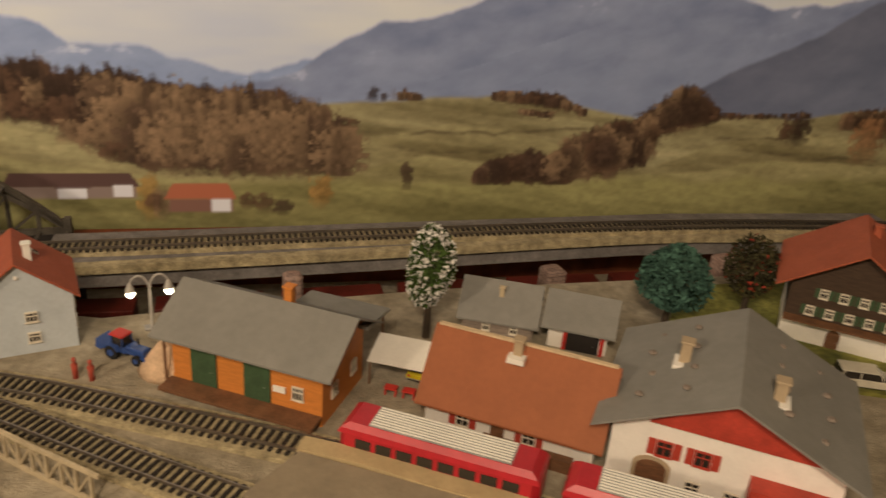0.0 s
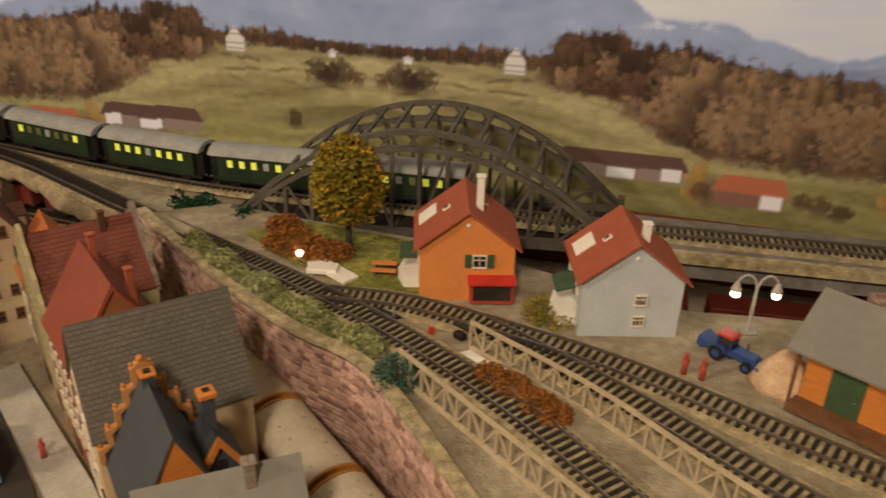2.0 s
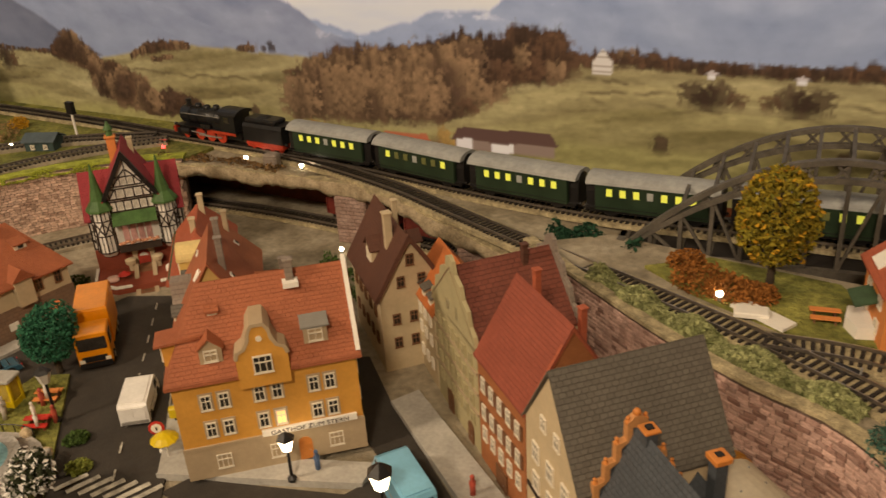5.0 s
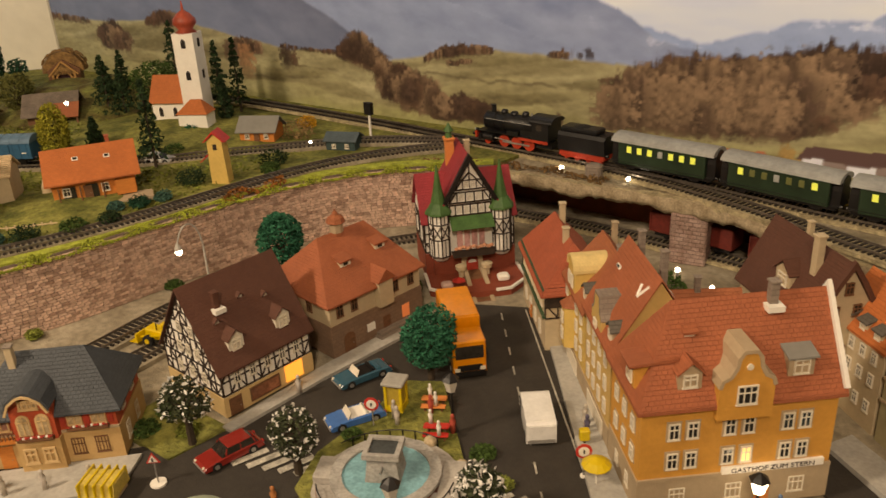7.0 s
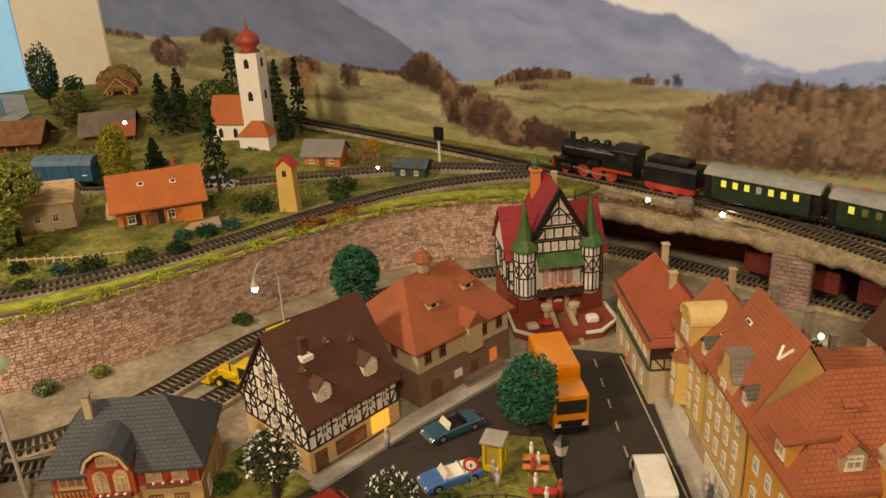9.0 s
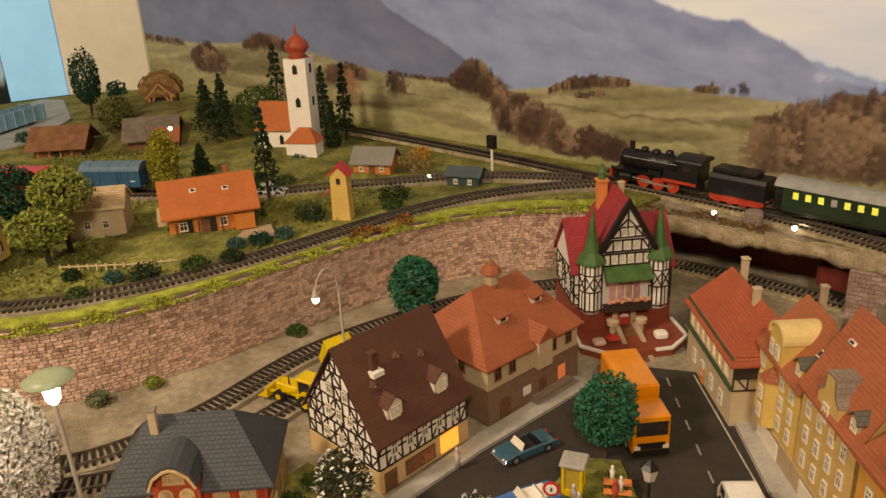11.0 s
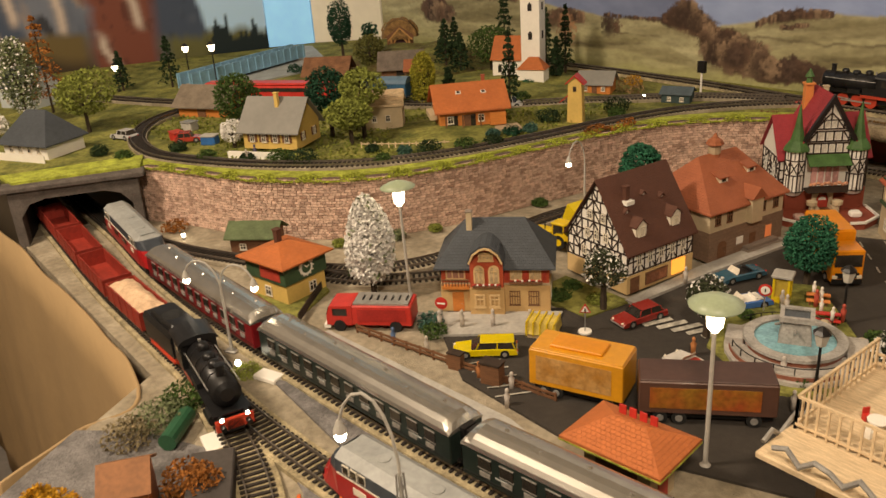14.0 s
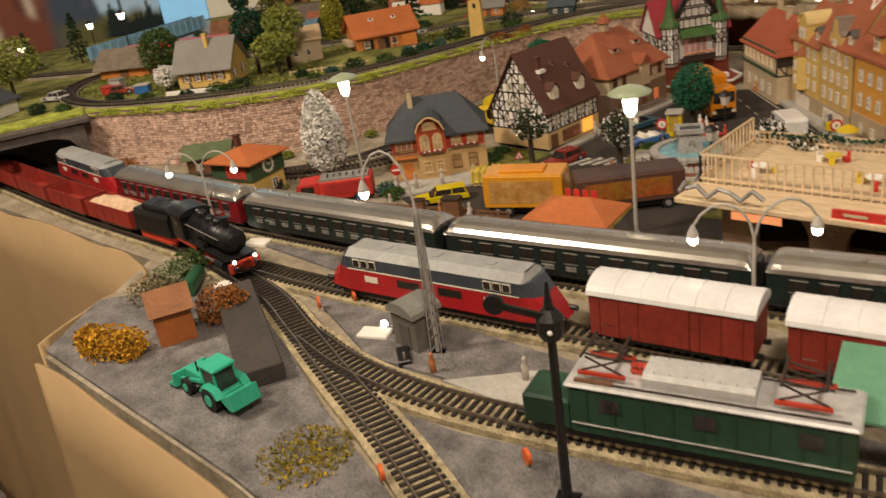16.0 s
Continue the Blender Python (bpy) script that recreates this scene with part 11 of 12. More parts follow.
for x0, x1, y0, y1 in ((-0.017, 0.017, -0.0155, -0.011), (-0.017, 0.017, 0.011, 0.0155), (-0.017, -0.0125, -0.011, 0.011), (0.0125, 0.017, -0.011, 0.011)):
    tp.box(x0, x1, y0, y1, 0.043, 0.0485)
part("block_rim", tp, M_FST, blk, "pale stone rim of the upper basin")
part("top_basin", Mesh().box(-0.0125, 0.0125, -0.011, 0.011, 0.043, 0.0462), mat("dark_water", (0.045, 0.05, 0.05), 0.15, 0.3, 50), blk)
part("spout", Mesh().rod((0, -0.012, 0.034), (0, -0.019, 0.032), 0.0014, 8), M_METAL, blk)
part("spout", Mesh().rod((-0.0145, 0, 0.034), (-0.021, 0, 0.032), 0.0014, 8), M_METAL, blk)
for x0, x1, y0, y1 in ((-0.070, -0.050, -0.006, 0.026), (0.050, 0.072, -0.030, 0.030)):
    part("stone_bench", Mesh().cbox(x0, x1, y0, y1, 0.004, 0.013, 0.001), M_PLAZA, ft, "pale stone side slab")
for k in range(4):
    part("stone_step", Mesh().box(0.044 + k * 0.006, 0.050 + k * 0.006, -0.060 + k * 0.006, -0.040 + k * 0.004, 0.0, 0.010 - k * 0.002), M_PLAZA, ft)
for x, y, r in ((0.072, 0.012, 0.008), (0.066, 0.030, 0.007), (0.030, 0.064, 0.007)):
    part("boulder", Mesh().ball(x, y, 0.007, r, r * 0.8, 7, 5), mat("tan_boulder", (0.48, 0.38, 0.24), 0.9, 0.3, 60, 0.6), ft, "rough tan boulder")
for k in range(17):
    a, b = radians(200 + k * 9), radians(209 + k * 9)
    pa, pb = (0.0645 * math.cos(a), 0.0645 * math.sin(a)), (0.0645 * math.cos(b), 0.0645 * math.sin(b))
    if k % 2 == 0:
        part("railing_post", Mesh().cyl(*pa, 0.010, 0.0185, 0.0007, n=5), M_BLACK, ft)
    part("railing_bar", Mesh().rod((*pa, 0.018), (*pb, 0.018), 0.0006), M_BLACK, ft)
for k in range(8):
    a, b = radians(60 + k * 10), radians(70 + k * 10)
    pa, pb = (0.074 * math.cos(a), 0.074 * math.sin(a)), (0.074 * math.cos(b), 0.074 * math.sin(b))
    part("railing_post", Mesh().cyl(*pa, 0.0, 0.012, 0.0007, n=5), M_BLACK, ft)
    part("railing_bar", Mesh().rod((*pa, 0.0115), (*pb, 0.0115), 0.0006), M_BLACK, ft)

booth = thing("telephone_booth", "yellow telephone booth with a pale roof", "phone booth", -1.262, 0.463, 0.005, 20)
M_YP = mat("yellow_booth", (0.62, 0.46, 0.01), 0.4, 0.1, 40)
for sx in (-1, 1):
    for sy in (-1, 1):
        part("corner_post", Mesh().box(sx * 0.0085 - 0.0014, sx * 0.0085 + 0.0014, sy * 0.0085 - 0.0014, sy * 0.0085 + 0.0014, 0, 0.033), M_YP, booth)
part("glass", Mesh().box(-0.0082, 0.0082, -0.0082, 0.0082, 0.008, 0.031), mat("amber_glass", (0.45, 0.33, 0.05), 0.2, 0.2, 40), booth)
part("lower_panel", Mesh().box(-0.0095, 0.0095, -0.0095, 0.0095, 0, 0.008), M_YP, booth)
part("roof", Mesh().cbox(-0.012, 0.012, -0.012, 0.012, 0.033, 0.037, 0.001), M_PAVE, booth)


def bench(x, y, rz, z=0.006, paint=None):
    t = thing("park_bench", "orange-red park bench and table on the island", "bench", x, y, z, rz, group="benches")
    for yy, zz in ((-0.008, 0.006), (0.008, 0.006), (0.0, 0.0105)):
        part("plank", Mesh().box(-0.013, 0.013, yy - 0.0035, yy + 0.0035, zz, zz + 0.0012), paint or M_ORANGEW, t)
    for xx in (-0.009, 0.009):
        part("leg", Mesh().box(xx - 0.0008, xx + 0.0008, -0.009, 0.009, 0, 0.006), M_WOODB, t)


bench(-1.228, 0.485, 30)
bench(-1.196, 0.447, 30, paint=M_RED)
bench(-0.478, 0.782, 10, UP + 0.004)


def sign(x, y, h, kind, rz, label, z=0.003):
    t = thing("traffic_sign", label, "traffic sign", x, y, z, rz)
    part("post", Mesh().cyl(0, 0, 0, h, 0.0008, n=6), M_METAL, t)
    part("foot", Mesh().cyl(0, 0, 0, 0.002, 0.008 if kind == "warn" else 0.003, n=14), M_WHITE, t)
    n = 3 if kind == "warn" else 16
    a0 = math.pi / 2
    pl = lambda r: [(r * math.cos(a0 + math.tau * k / n), h + r * math.sin(a0 + math.tau * k / n)) for k in range(n)]
    d = part("plate", Mesh().prism(pl(0.0078), -0.0018, -0.0008), M_RED, t)
    part("inner", Mesh().prism(pl(0.0052), -0.0023, -0.0017), M_WHITE if kind != "stop" else M_RED, d)
    if kind == "stop":
        part("bar", Mesh().box(-0.005, 0.005, -0.0025, -0.0016, h - 0.0012, h + 0.0012), M_WHITE, d)
    else:
        part("mark", Mesh().box(-0.0008, 0.0008, -0.0028, -0.0022, h - 0.002, h + 0.002), M_BLACK, d)


sign(-1.378, 0.243, 0.03, "warn", 40, "triangular red and white warning sign")
sign(-1.508, 0.135, 0.032, "stop", 35, "round red no-entry sign")
sign(-1.262, 0.425, 0.03, "ring", 30, "round red ring sign by the island")
sign(-1.045, 0.475, 0.03, "ring", 40, "round red ring sign by the inn")
def cart(x, y, z, rz):
    t = thing("market_stall", "yellow slatted market stall", "stall", x, y, z, rz)
    part("top", Mesh().prismx([(-0.016, 0.006), (0.016, 0.006), (0.011, 0.02), (-0.011, 0.02)], -0.018, 0.018), mat("stall_yellow", (0.58, 0.45, 0.10), 0.6, 0.2, 60), t)
    for k in range(5):
        part("slat", Mesh().box(-0.016 + k * 0.008 - 0.0008, -0.016 + k * 0.008 + 0.0008, -0.0165, 0.0165, 0.004, 0.0215), M_YP, t)
    part("base", Mesh().box(-0.016, 0.016, -0.013, 0.013, 0, 0.006), M_WOODW, t)
cart(-1.408, 0.205, 0.004, 30)
ps = thing("parasol", "round yellow parasol at the inn corner", "parasol", -1.028, 0.468, 0.008)
part("pole", Mesh().cyl(0, 0, 0, 0.026, 0.0008, n=6), M_WHITE, ps)
part("canopy", Mesh().lathe(0, 0, [(0.014, 0.021), (0.0135, 0.022), (0.008, 0.026), (0.001, 0.029)], 12), M_YP, ps)
mb = thing("mail_box", "small yellow mail box on the pavement", "mail box", -1.065, 0.515, 0.008, 40)
part("box", Mesh().cbox(-0.005, 0.005, -0.004, 0.004, 0.004, 0.016, 0.001), M_YP, mb)
part("leg", Mesh().box(-0.001, 0.001, -0.001, 0.001, 0, 0.004), M_BLACK, mb)

# model figures, as plain pegs
def figure(x, y, z, c, k=1.0):
    m = Mesh().lathe(0, 0, [(0.0028 * k, 0), (0.0026 * k, 0.009 * k), (0.0034 * k, 0.0145 * k), (0.0012 * k, 0.0172 * k), (0.0021 * k, 0.0185 * k), (0.002 * k, 0.021 * k), (0.0006 * k, 0.0225 * k)], 8)
    solid("model_figure", m, c, "tiny plain painted model figure", "figurine", at=spot(x, y, z), smooth=True, group="model figures")


M_F = [mat("figure_paint", c, 0.6, 0.2, 80) for c in ((0.5, 0.45, 0.38), (0.10, 0.09, 0.14), (0.45, 0.08, 0.05), (0.10, 0.16, 0.30), (0.55, 0.5, 0.45), (0.45, 0.18, 0.06))]
for k, (x, y, z) in enumerate(((-1.505, 0.128, 0.006), (-1.487, 0.148, 0.006), (-1.462, 0.175, 0.006), (-1.43, 0.205, 0.006), (-1.372, 0.425, 0.007), (-1.225, 0.475, 0.006), (-1.185, 0.46, 0.006), (-1.07, 0.53, 0.008), (-1.08, 0.545, 0.008), (-1.075, 0.535, 0.008), (-1.26, 0.285, 0.003), (-1.17, 0.31, 0.006), (-1.13, 0.26, 0.006), (-0.88, 0.515, 0.0085), (-0.73, 0.545, 0.009), (-0.655, 0.48, 0.009), (-1.11, 0.4, 0.006), (-0.93, 0.13, 0.0), (-1.475, 0.085, 0), (-1.39, 0.09, 0), (-1.35, 0.10, 0), (-1.33, 0.075, 0), (-1.52, 0.07, 0), (-0.16, 0.685, UP), (-0.175, 0.69, UP), (-2.07, 0.185, HILL), (-2.05, 0.16, HILL), (-1.07, -0.165, 0.006), (-1.15, -0.19, 0.0))):
    figure(x, y, z, M_F[(k * 5 + k // 3) % 6] if k > 4 else M_F[(4, 0)[k % 2]])

for x, y in ((-1.236, 0.489), (-1.222, 0.480), (-1.207, 0.452), (-1.188, 0.441)):
    figure(x, y, 0.013, M_WHITE, 0.8)
for x, y in ((-1.252, 0.447), (-1.242, 0.440)):
    figure(x, y, 0.006, M_F[4])

# platform by the express track with barrier
solid("platform", sheet([(-1.60, 0.03), (-1.31, 0.06), (-1.20, 0.045), (-1.20, 0.03), (-1.60, -0.005)], 0.004, 0.004), M_PAVE, "pale concrete platform beside the express", "platform", "structure")
fence = thing("platform_fence", "dark brown low fence along the platform", "fence")
fp = [Vector((-1.575, 0.055, 0)), Vector((-1.46, 0.08, 0)), Vector((-1.30, 0.115, 0))]
for q, a in even(fp, 0.02):
    part("fence_post", Mesh().box(-0.001, 0.001, -0.001, 0.001, 0, 0.012), M_WOODB, fence, at=spot(q.x, q.y, 0, 0, 0, a))
for z in (0.005, 0.010):
    part("fence_rail", Mesh().ybeam([p + Vector((0, 0, z)) for p in fp], 0.0016, 0.0026), M_WOODB, fence)
for x, y, w in ((-1.372, 0.093, 0.011), (-1.425, 0.087, 0.008)):
    cbx = thing("wooden_cabinet", "dark brown wooden cabinet at the platform", "cabinet", x, y, 0.0, 20, group="platform cabinets")
    part("body", Mesh().box(-w, w, -w * 0.6, w * 0.6, 0, w * 2.4), M_WOODB, cbx)
    part("lid", Mesh().box(-w * 1.1, w * 1.1, -w * 0.7, w * 0.7, w * 2.4, w * 2.6), M_TIMBER, cbx)

# kiosk
kio = thing("platform_kiosk", "cream kiosk with an orange-red hipped roof", "kiosk", -1.170, 0.068, 0, 8)
part("wall", Mesh().box(-0.032, 0.032, -0.02, 0.02, 0, 0.048), M_CREAM, kio)
part("roof", Mesh().loft([[(-0.048, -0.034, 0.047), (0.048, -0.034, 0.047), (0.048, 0.034, 0.047), (-0.048, 0.034, 0.047)], [(-0.048, -0.034, 0.0495), (0.048, -0.034, 0.0495), (0.048, 0.034, 0.0495), (-0.048, 0.034, 0.0495)], [(-0.016, -0.001, 0.066), (0.016, -0.001, 0.066), (0.016, 0.001, 0.066), (-0.016, 0.001, 0.066)]]), M_R_ORANGE, kio, "orange-red hipped roof")
part("eave_trim", Mesh().box(-0.0485, 0.0485, -0.0345, 0.0345, 0.0455, 0.047), M_LIME, kio)
part("shop_hatch", Mesh().box(-0.02, 0.02, -0.0208, -0.0195, 0.018, 0.036), M_WOODB, kio)
part("side_door", Mesh().box(0.0315, 0.0328, -0.008, 0.008, 0, 0.034), M_SHUTR, kio)
for k in range(4):
    part("roof_letter", Mesh().box(-0.018 + k * 0.010, -0.0115 + k * 0.010, 0.012, 0.0135, 0.058, 0.069), M_RED, kio, "red sign block on the roof")

# terrace building
ter = thing("terrace_restaurant", "stone restaurant with arches and a railed wooden terrace", "restaurant", 0, 0, 0)
M_TST = add_rows(wallmat("brown_rubble", (0.24, 0.16, 0.10)), 0.009, 0.006, 0.6, depth=0.001)
tm = Mesh()
tx0, tx1, ty0, ty1, tz = -1.045, -0.66, 0.142, 0.30, 0.057
arches = [-0.985, -0.90, -0.81, -0.72]
x = tx0
front = Mesh()
for ax in arches:
    r = 0.026
    front.prism([(x, 0), (ax - r, 0), (ax - r, 0.022)] + [(ax + r * math.cos(a), 0.022 + r * math.sin(a)) for a in np.linspace(math.pi, math.pi / 2, 7)] + [(ax, tz), (x, tz)], ty0, ty0 + 0.012)
    front.prism([(ax, tz), (ax, 0.022 + r)] + [(ax + r * math.cos(a), 0.022 + r * math.sin(a)) for a in np.linspace(math.pi / 2, 0, 7)][1:] + [(ax + r, 0), (ax + r + 0.004, 0), (ax + r + 0.004, tz)], ty0, ty0 + 0.012)
    x = ax + r + 0.004
front.box(x, tx1, ty0, ty0 + 0.012, 0, tz)
part("arcade_wall", front, M_TST, ter, "brown rubble arcade wall")
part("back_wall", Mesh().box(tx0, tx1, ty1 - 0.006, ty1, 0, tz), M_TST, ter)
part("side_wall", Mesh().box(tx0, tx0 + 0.008, ty0 + 0.012, ty1 - 0.006, 0, tz), M_CREAM, ter)
# black backing added so the arches read as dark openings
part("arch_dark_backing", Mesh().box(tx0 + 0.008, tx1, ty0 + 0.05, ty0 + 0.055, 0, tz), M_DARK, ter)
sg = part("shop_window", Mesh().box(tx0 - 0.001, tx0 + 0.0005, ty0 + 0.02, ty1 - 0.03, 0.012, 0.036), M_SHUTR, ter, "red framed shop window")
part("lit_strip", Mesh().box(tx0 + 0.01, tx0 + 0.06, ty0 - 0.0015, ty0 - 0.0002, 0.034, 0.042), glow("orange_lit_strip", (1.0, 0.35, 0.12), 0.8), ter, "glowing orange window strip")
part("terrace_floor", Mesh().cbox(tx0 - 0.035, tx1, ty0 - 0.034, ty1, tz, tz + 0.006, 0.001), M_WOODW, ter, "pale wooden terrace floor")
zf = tz + 0.006
def railing(a, b, h=0.026, gap=0.0085):
    a, b = Vector(a), Vector(b)
    for z in (0.005, h):
        part("handrail", Mesh().beam(a + Vector((0, 0, zf + z)), b + Vector((0, 0, zf + z)), 0.0022), M_WOODW, ter)
    n = int((b - a).length / gap)
    for k in range(n + 1):
        p = a.lerp(b, k / n)
        part("baluster", Mesh().box(p.x - 0.0009, p.x + 0.0009, p.y - 0.0009, p.y + 0.0009, zf, zf + h), M_WOODW, ter)
railing((tx0 - 0.030, ty0 + 0.015, 0), (tx0 - 0.030, ty1 - 0.01, 0), 0.030)
railing((tx0 - 0.030, ty0 + 0.015, 0), (tx1, ty0 + 0.015, 0), 0.030)
railing((tx0 - 0.030, ty1 - 0.008, 0), (tx1, ty1 - 0.008, 0), 0.014, 0.006)
part("red_parapet", Mesh().box(-0.93, -0.70, ty0 - 0.031, ty0 - 0.027, zf, zf + 0.008), M_RED, ter, "red sign board with pale bars")
for k in range(6):
    part("sign_bar", Mesh().box(-0.92 + k * 0.034, -0.90 + k * 0.034, ty0 - 0.0318, ty0 - 0.031, zf + 0.003, zf + 0.0055), M_CREAM, ter)
scr = [(tx0 - 0.0365, ty0 - 0.02 + 0.012 * k, 0.064 + 0.006 * math.sin(k * 2.1)) for k in range(9)]
part("script_logo", Mesh().tube(scr, 0.0022, 6), M_METAL, ter, "grey curved sign shape")
scr2 = [(tx0 - 0.02 + 0.011 * k, ty0 - 0.036, 0.075 + 0.006 * math.sin(k * 2.3)) for k in range(8)]
part("script_logo", Mesh().tube(scr2, 0.0022, 6), M_METAL, ter, "grey curved sign shape")
rng = random.Random(12)
for k in range(7):
    tb = thing("terrace_table", "small white table on the wooden terrace", "table", -1.03 + 0.055 * k, 0.20 + 0.05 * (k % 2), zf, rng.uniform(0, 90), group="terrace tables")
    part("top", Mesh().cyl(0, 0, 0.0085, 0.0098, 0.0085, n=12), (M_WHITE, M_YP, M_WHITE)[k % 3], tb)
    part("stem", Mesh().cyl(0, 0, 0, 0.0085, 0.001, n=6), M_METAL, tb)
    for a in range(3):
        ch = part("chair", Mesh().box(-0.003, 0.003, 0.011, 0.017, 0.0, 0.0055).box(-0.003, 0.003, 0.016, 0.017, 0.0055, 0.011), (M_RED, M_WHITE, M_YP)[(a + k) % 3], tb, at=spot(0, 0, 0, 0, 0, a * 120 + 15))
hedge("flower boxes along the terrace rail", P([(-1.06, 0.288), (-0.86, 0.288), (-0.68, 0.288)], zf + 0.012), 0.004, 0.008, M_L_DARK, 78, 500, 0.003)

# yard things
sig = thing("semaphore_signal", "tall black semaphore signal mast with round heads", "signal", -0.966, -0.262, 0.0, 20)
part("base", Mesh().box(-0.008, 0.008, -0.008, 0.008, 0, 0.004), M_BLACK, sig)
part("mast", Mesh().cyl(0, 0, 0.004, 0.150, 0.0036, 0.0026, 10), M_BLACK, sig)
part("lamp_box", Mesh().lathe(0, 0, [(0.006, 0.125), (0.0085, 0.130), (0.0085, 0.139), (0.004, 0.145)], 12), M_BLACK, sig)
part("signal_arm", Mesh().beam((0, -0.004, 0.141), (-0.030, -0.004, 0.147), 0.0022, 0.004), M_BLACK, sig)
part("signal_disc", Mesh().rod((-0.032, -0.0055, 0.1475), (-0.032, -0.0025, 0.1475), 0.0065, 16), M_BLACK, sig)
# white bead set on the lamp box as its highlight
part("painted_glint", Mesh().ball(0.002, -0.0085, 0.133, 0.0016, None, 7, 5), M_WHITE, sig)
part("finial", Mesh().cyl(0, 0, 0.15, 0.162, 0.0024, 0.001, 8), M_BLACK, sig)
ls = thing("light_signal", "white signal post with a black head", "signal", -1.75, 0.985, 0.097)
part("post", Mesh().cyl(0, 0, 0, 0.05, 0.0022, n=8), M_WHITE, ls)
part("head", Mesh().box(-0.008, 0.008, -0.004, 0.004, 0.048, 0.07), M_BLACK, ls)
h2 = thing("equipment_hut", "grey equipment hut with an arched roof", "hut", -1.197, -0.158, 0.0, -8)
part("body", Mesh().box(-0.017, 0.017, -0.014, 0.014, 0, 0.038), mat("hut_grey", (0.14, 0.13, 0.11), 0.7, 0.15, 50), h2)
part("roof", Mesh().prism([(0.020 * math.cos(a), 0.0375 + 0.011 * math.sin(a)) for a in np.linspace(0, math.pi, 9)], -0.017, 0.017), mat("hut_roof", (0.19, 0.19, 0.17), 0.6, 0.15, 50), h2)
part("window", Mesh().box(-0.0178, -0.0168, -0.005, 0.005, 0.018, 0.028), M_FRAME, h2)
part("door", Mesh().box(-0.006, 0.008, -0.0148, -0.0138, 0.001, 0.028), mat("hut_door", (0.10, 0.095, 0.085), 0.7, 0.15, 50), h2)
oh2 = thing("toy_hut", "small orange-brown wooden hut on the gravel", "hut", -1.432, -0.268, 0.004, -25)
part("body", Mesh().prism([(-0.022, 0), (0.022, 0), (0.022, 0.036), (0, 0.05), (-0.022, 0.036)], -0.018, 0.018), mat("hut_orange", (0.40, 0.125, 0.03), 0.6, 0.15, 40), oh2)
part("roof", Mesh().prism([(-0.027, 0.034), (0, 0.0505), (0, 0.0535), (-0.029, 0.0355)], -0.022, 0.022).prism([(0.027, 0.034), (0, 0.0505), (0, 0.0535), (0.029, 0.0355)], -0.022, 0.022), mat("hut_roof_brown", (0.26, 0.11, 0.04), 0.65, 0.2, 40), oh2)
part("door", Mesh().box(-0.007, 0.007, -0.0188, -0.0178, 0, 0.024), mat("hut_door_orange", (0.45, 0.15, 0.04), 0.6, 0.15, 40), oh2)
solid("loading_block", Mesh().cbox(-0.10, 0.10, -0.02, 0.02, 0, 0.018, 0.0012), mat("dark_ramp", (0.055, 0.047, 0.042), 0.8, 0.2, 30), "long dark flat loading block", "ramp", at=spot(-1.355, -0.235, 0.004, 0, 0, -28))
solid("green_cylinder", Mesh().rod((-0.025, 0, 0.009), (0.025, 0, 0.009), 0.009, 14), mat("dark_green_tank", (0.03, 0.10, 0.05), 0.4, 0.15, 40), "dark green tank lying at the yard edge", "tank", at=spot(-1.515, -0.195, 0.004, 0, 0, -45))
solid("concrete_pad", sheet([(-1.13, -0.20), (-1.04, -0.20), (-1.0, -0.155), (-1.07, -0.15)], 0.007, 0.007), M_PAVE, "pale green-grey loading pad", "pad", "structure")
for x, y, rz in ((-1.245, -0.168, 20), (-1.48, -0.175, -10), (-1.555, -0.075, 20), (-0.54, 0.766, 10)):
    pb = solid("control_box", Mesh().cbox(-0.016, 0.016, -0.009, 0.009, 0, 0.006, 0.001), M_WHITE, "small white track control box", "control box", group="control boxes", at=spot(x, y, UP + 0.004 if y > 0.5 else 0.0, 0, 0, rz))
for x, y in ((-1.008, -0.248), (-1.085, -0.315), (-1.312, -0.132), (-1.335, -0.16)):
    solid("marker_disc", Mesh().rod((0, -0.0015, 0.0065), (0, 0.0015, 0.0065), 0.0062, 14), mat("signal_orange", (0.60, 0.12, 0.02), 0.5, 0.15, 40), "small round orange track marker", "marker", group="track markers", at=spot(x, y, 0.005, 0, 0, -30))
for x, y, a in ((-1.19, -0.185, -40), (-1.62, -0.10, 0), (-1.03, -0.215, 20), (-0.37, 0.70, -30), (-0.45, 0.70, -20)):
    mt = thing("point_motor", "black point motor beside the turnout", "point motor", x, y, UP if y > 0.4 else 0.0, a, group="point motors")
    part("housing", Mesh().cbox(-0.014, 0.014, -0.006, 0.006, 0.0, 0.007, 0.001), M_BLACK, mt)
    part("lever", Mesh().cyl(0.009, 0, 0.007, 0.013, 0.0012, n=6), M_METAL, mt)

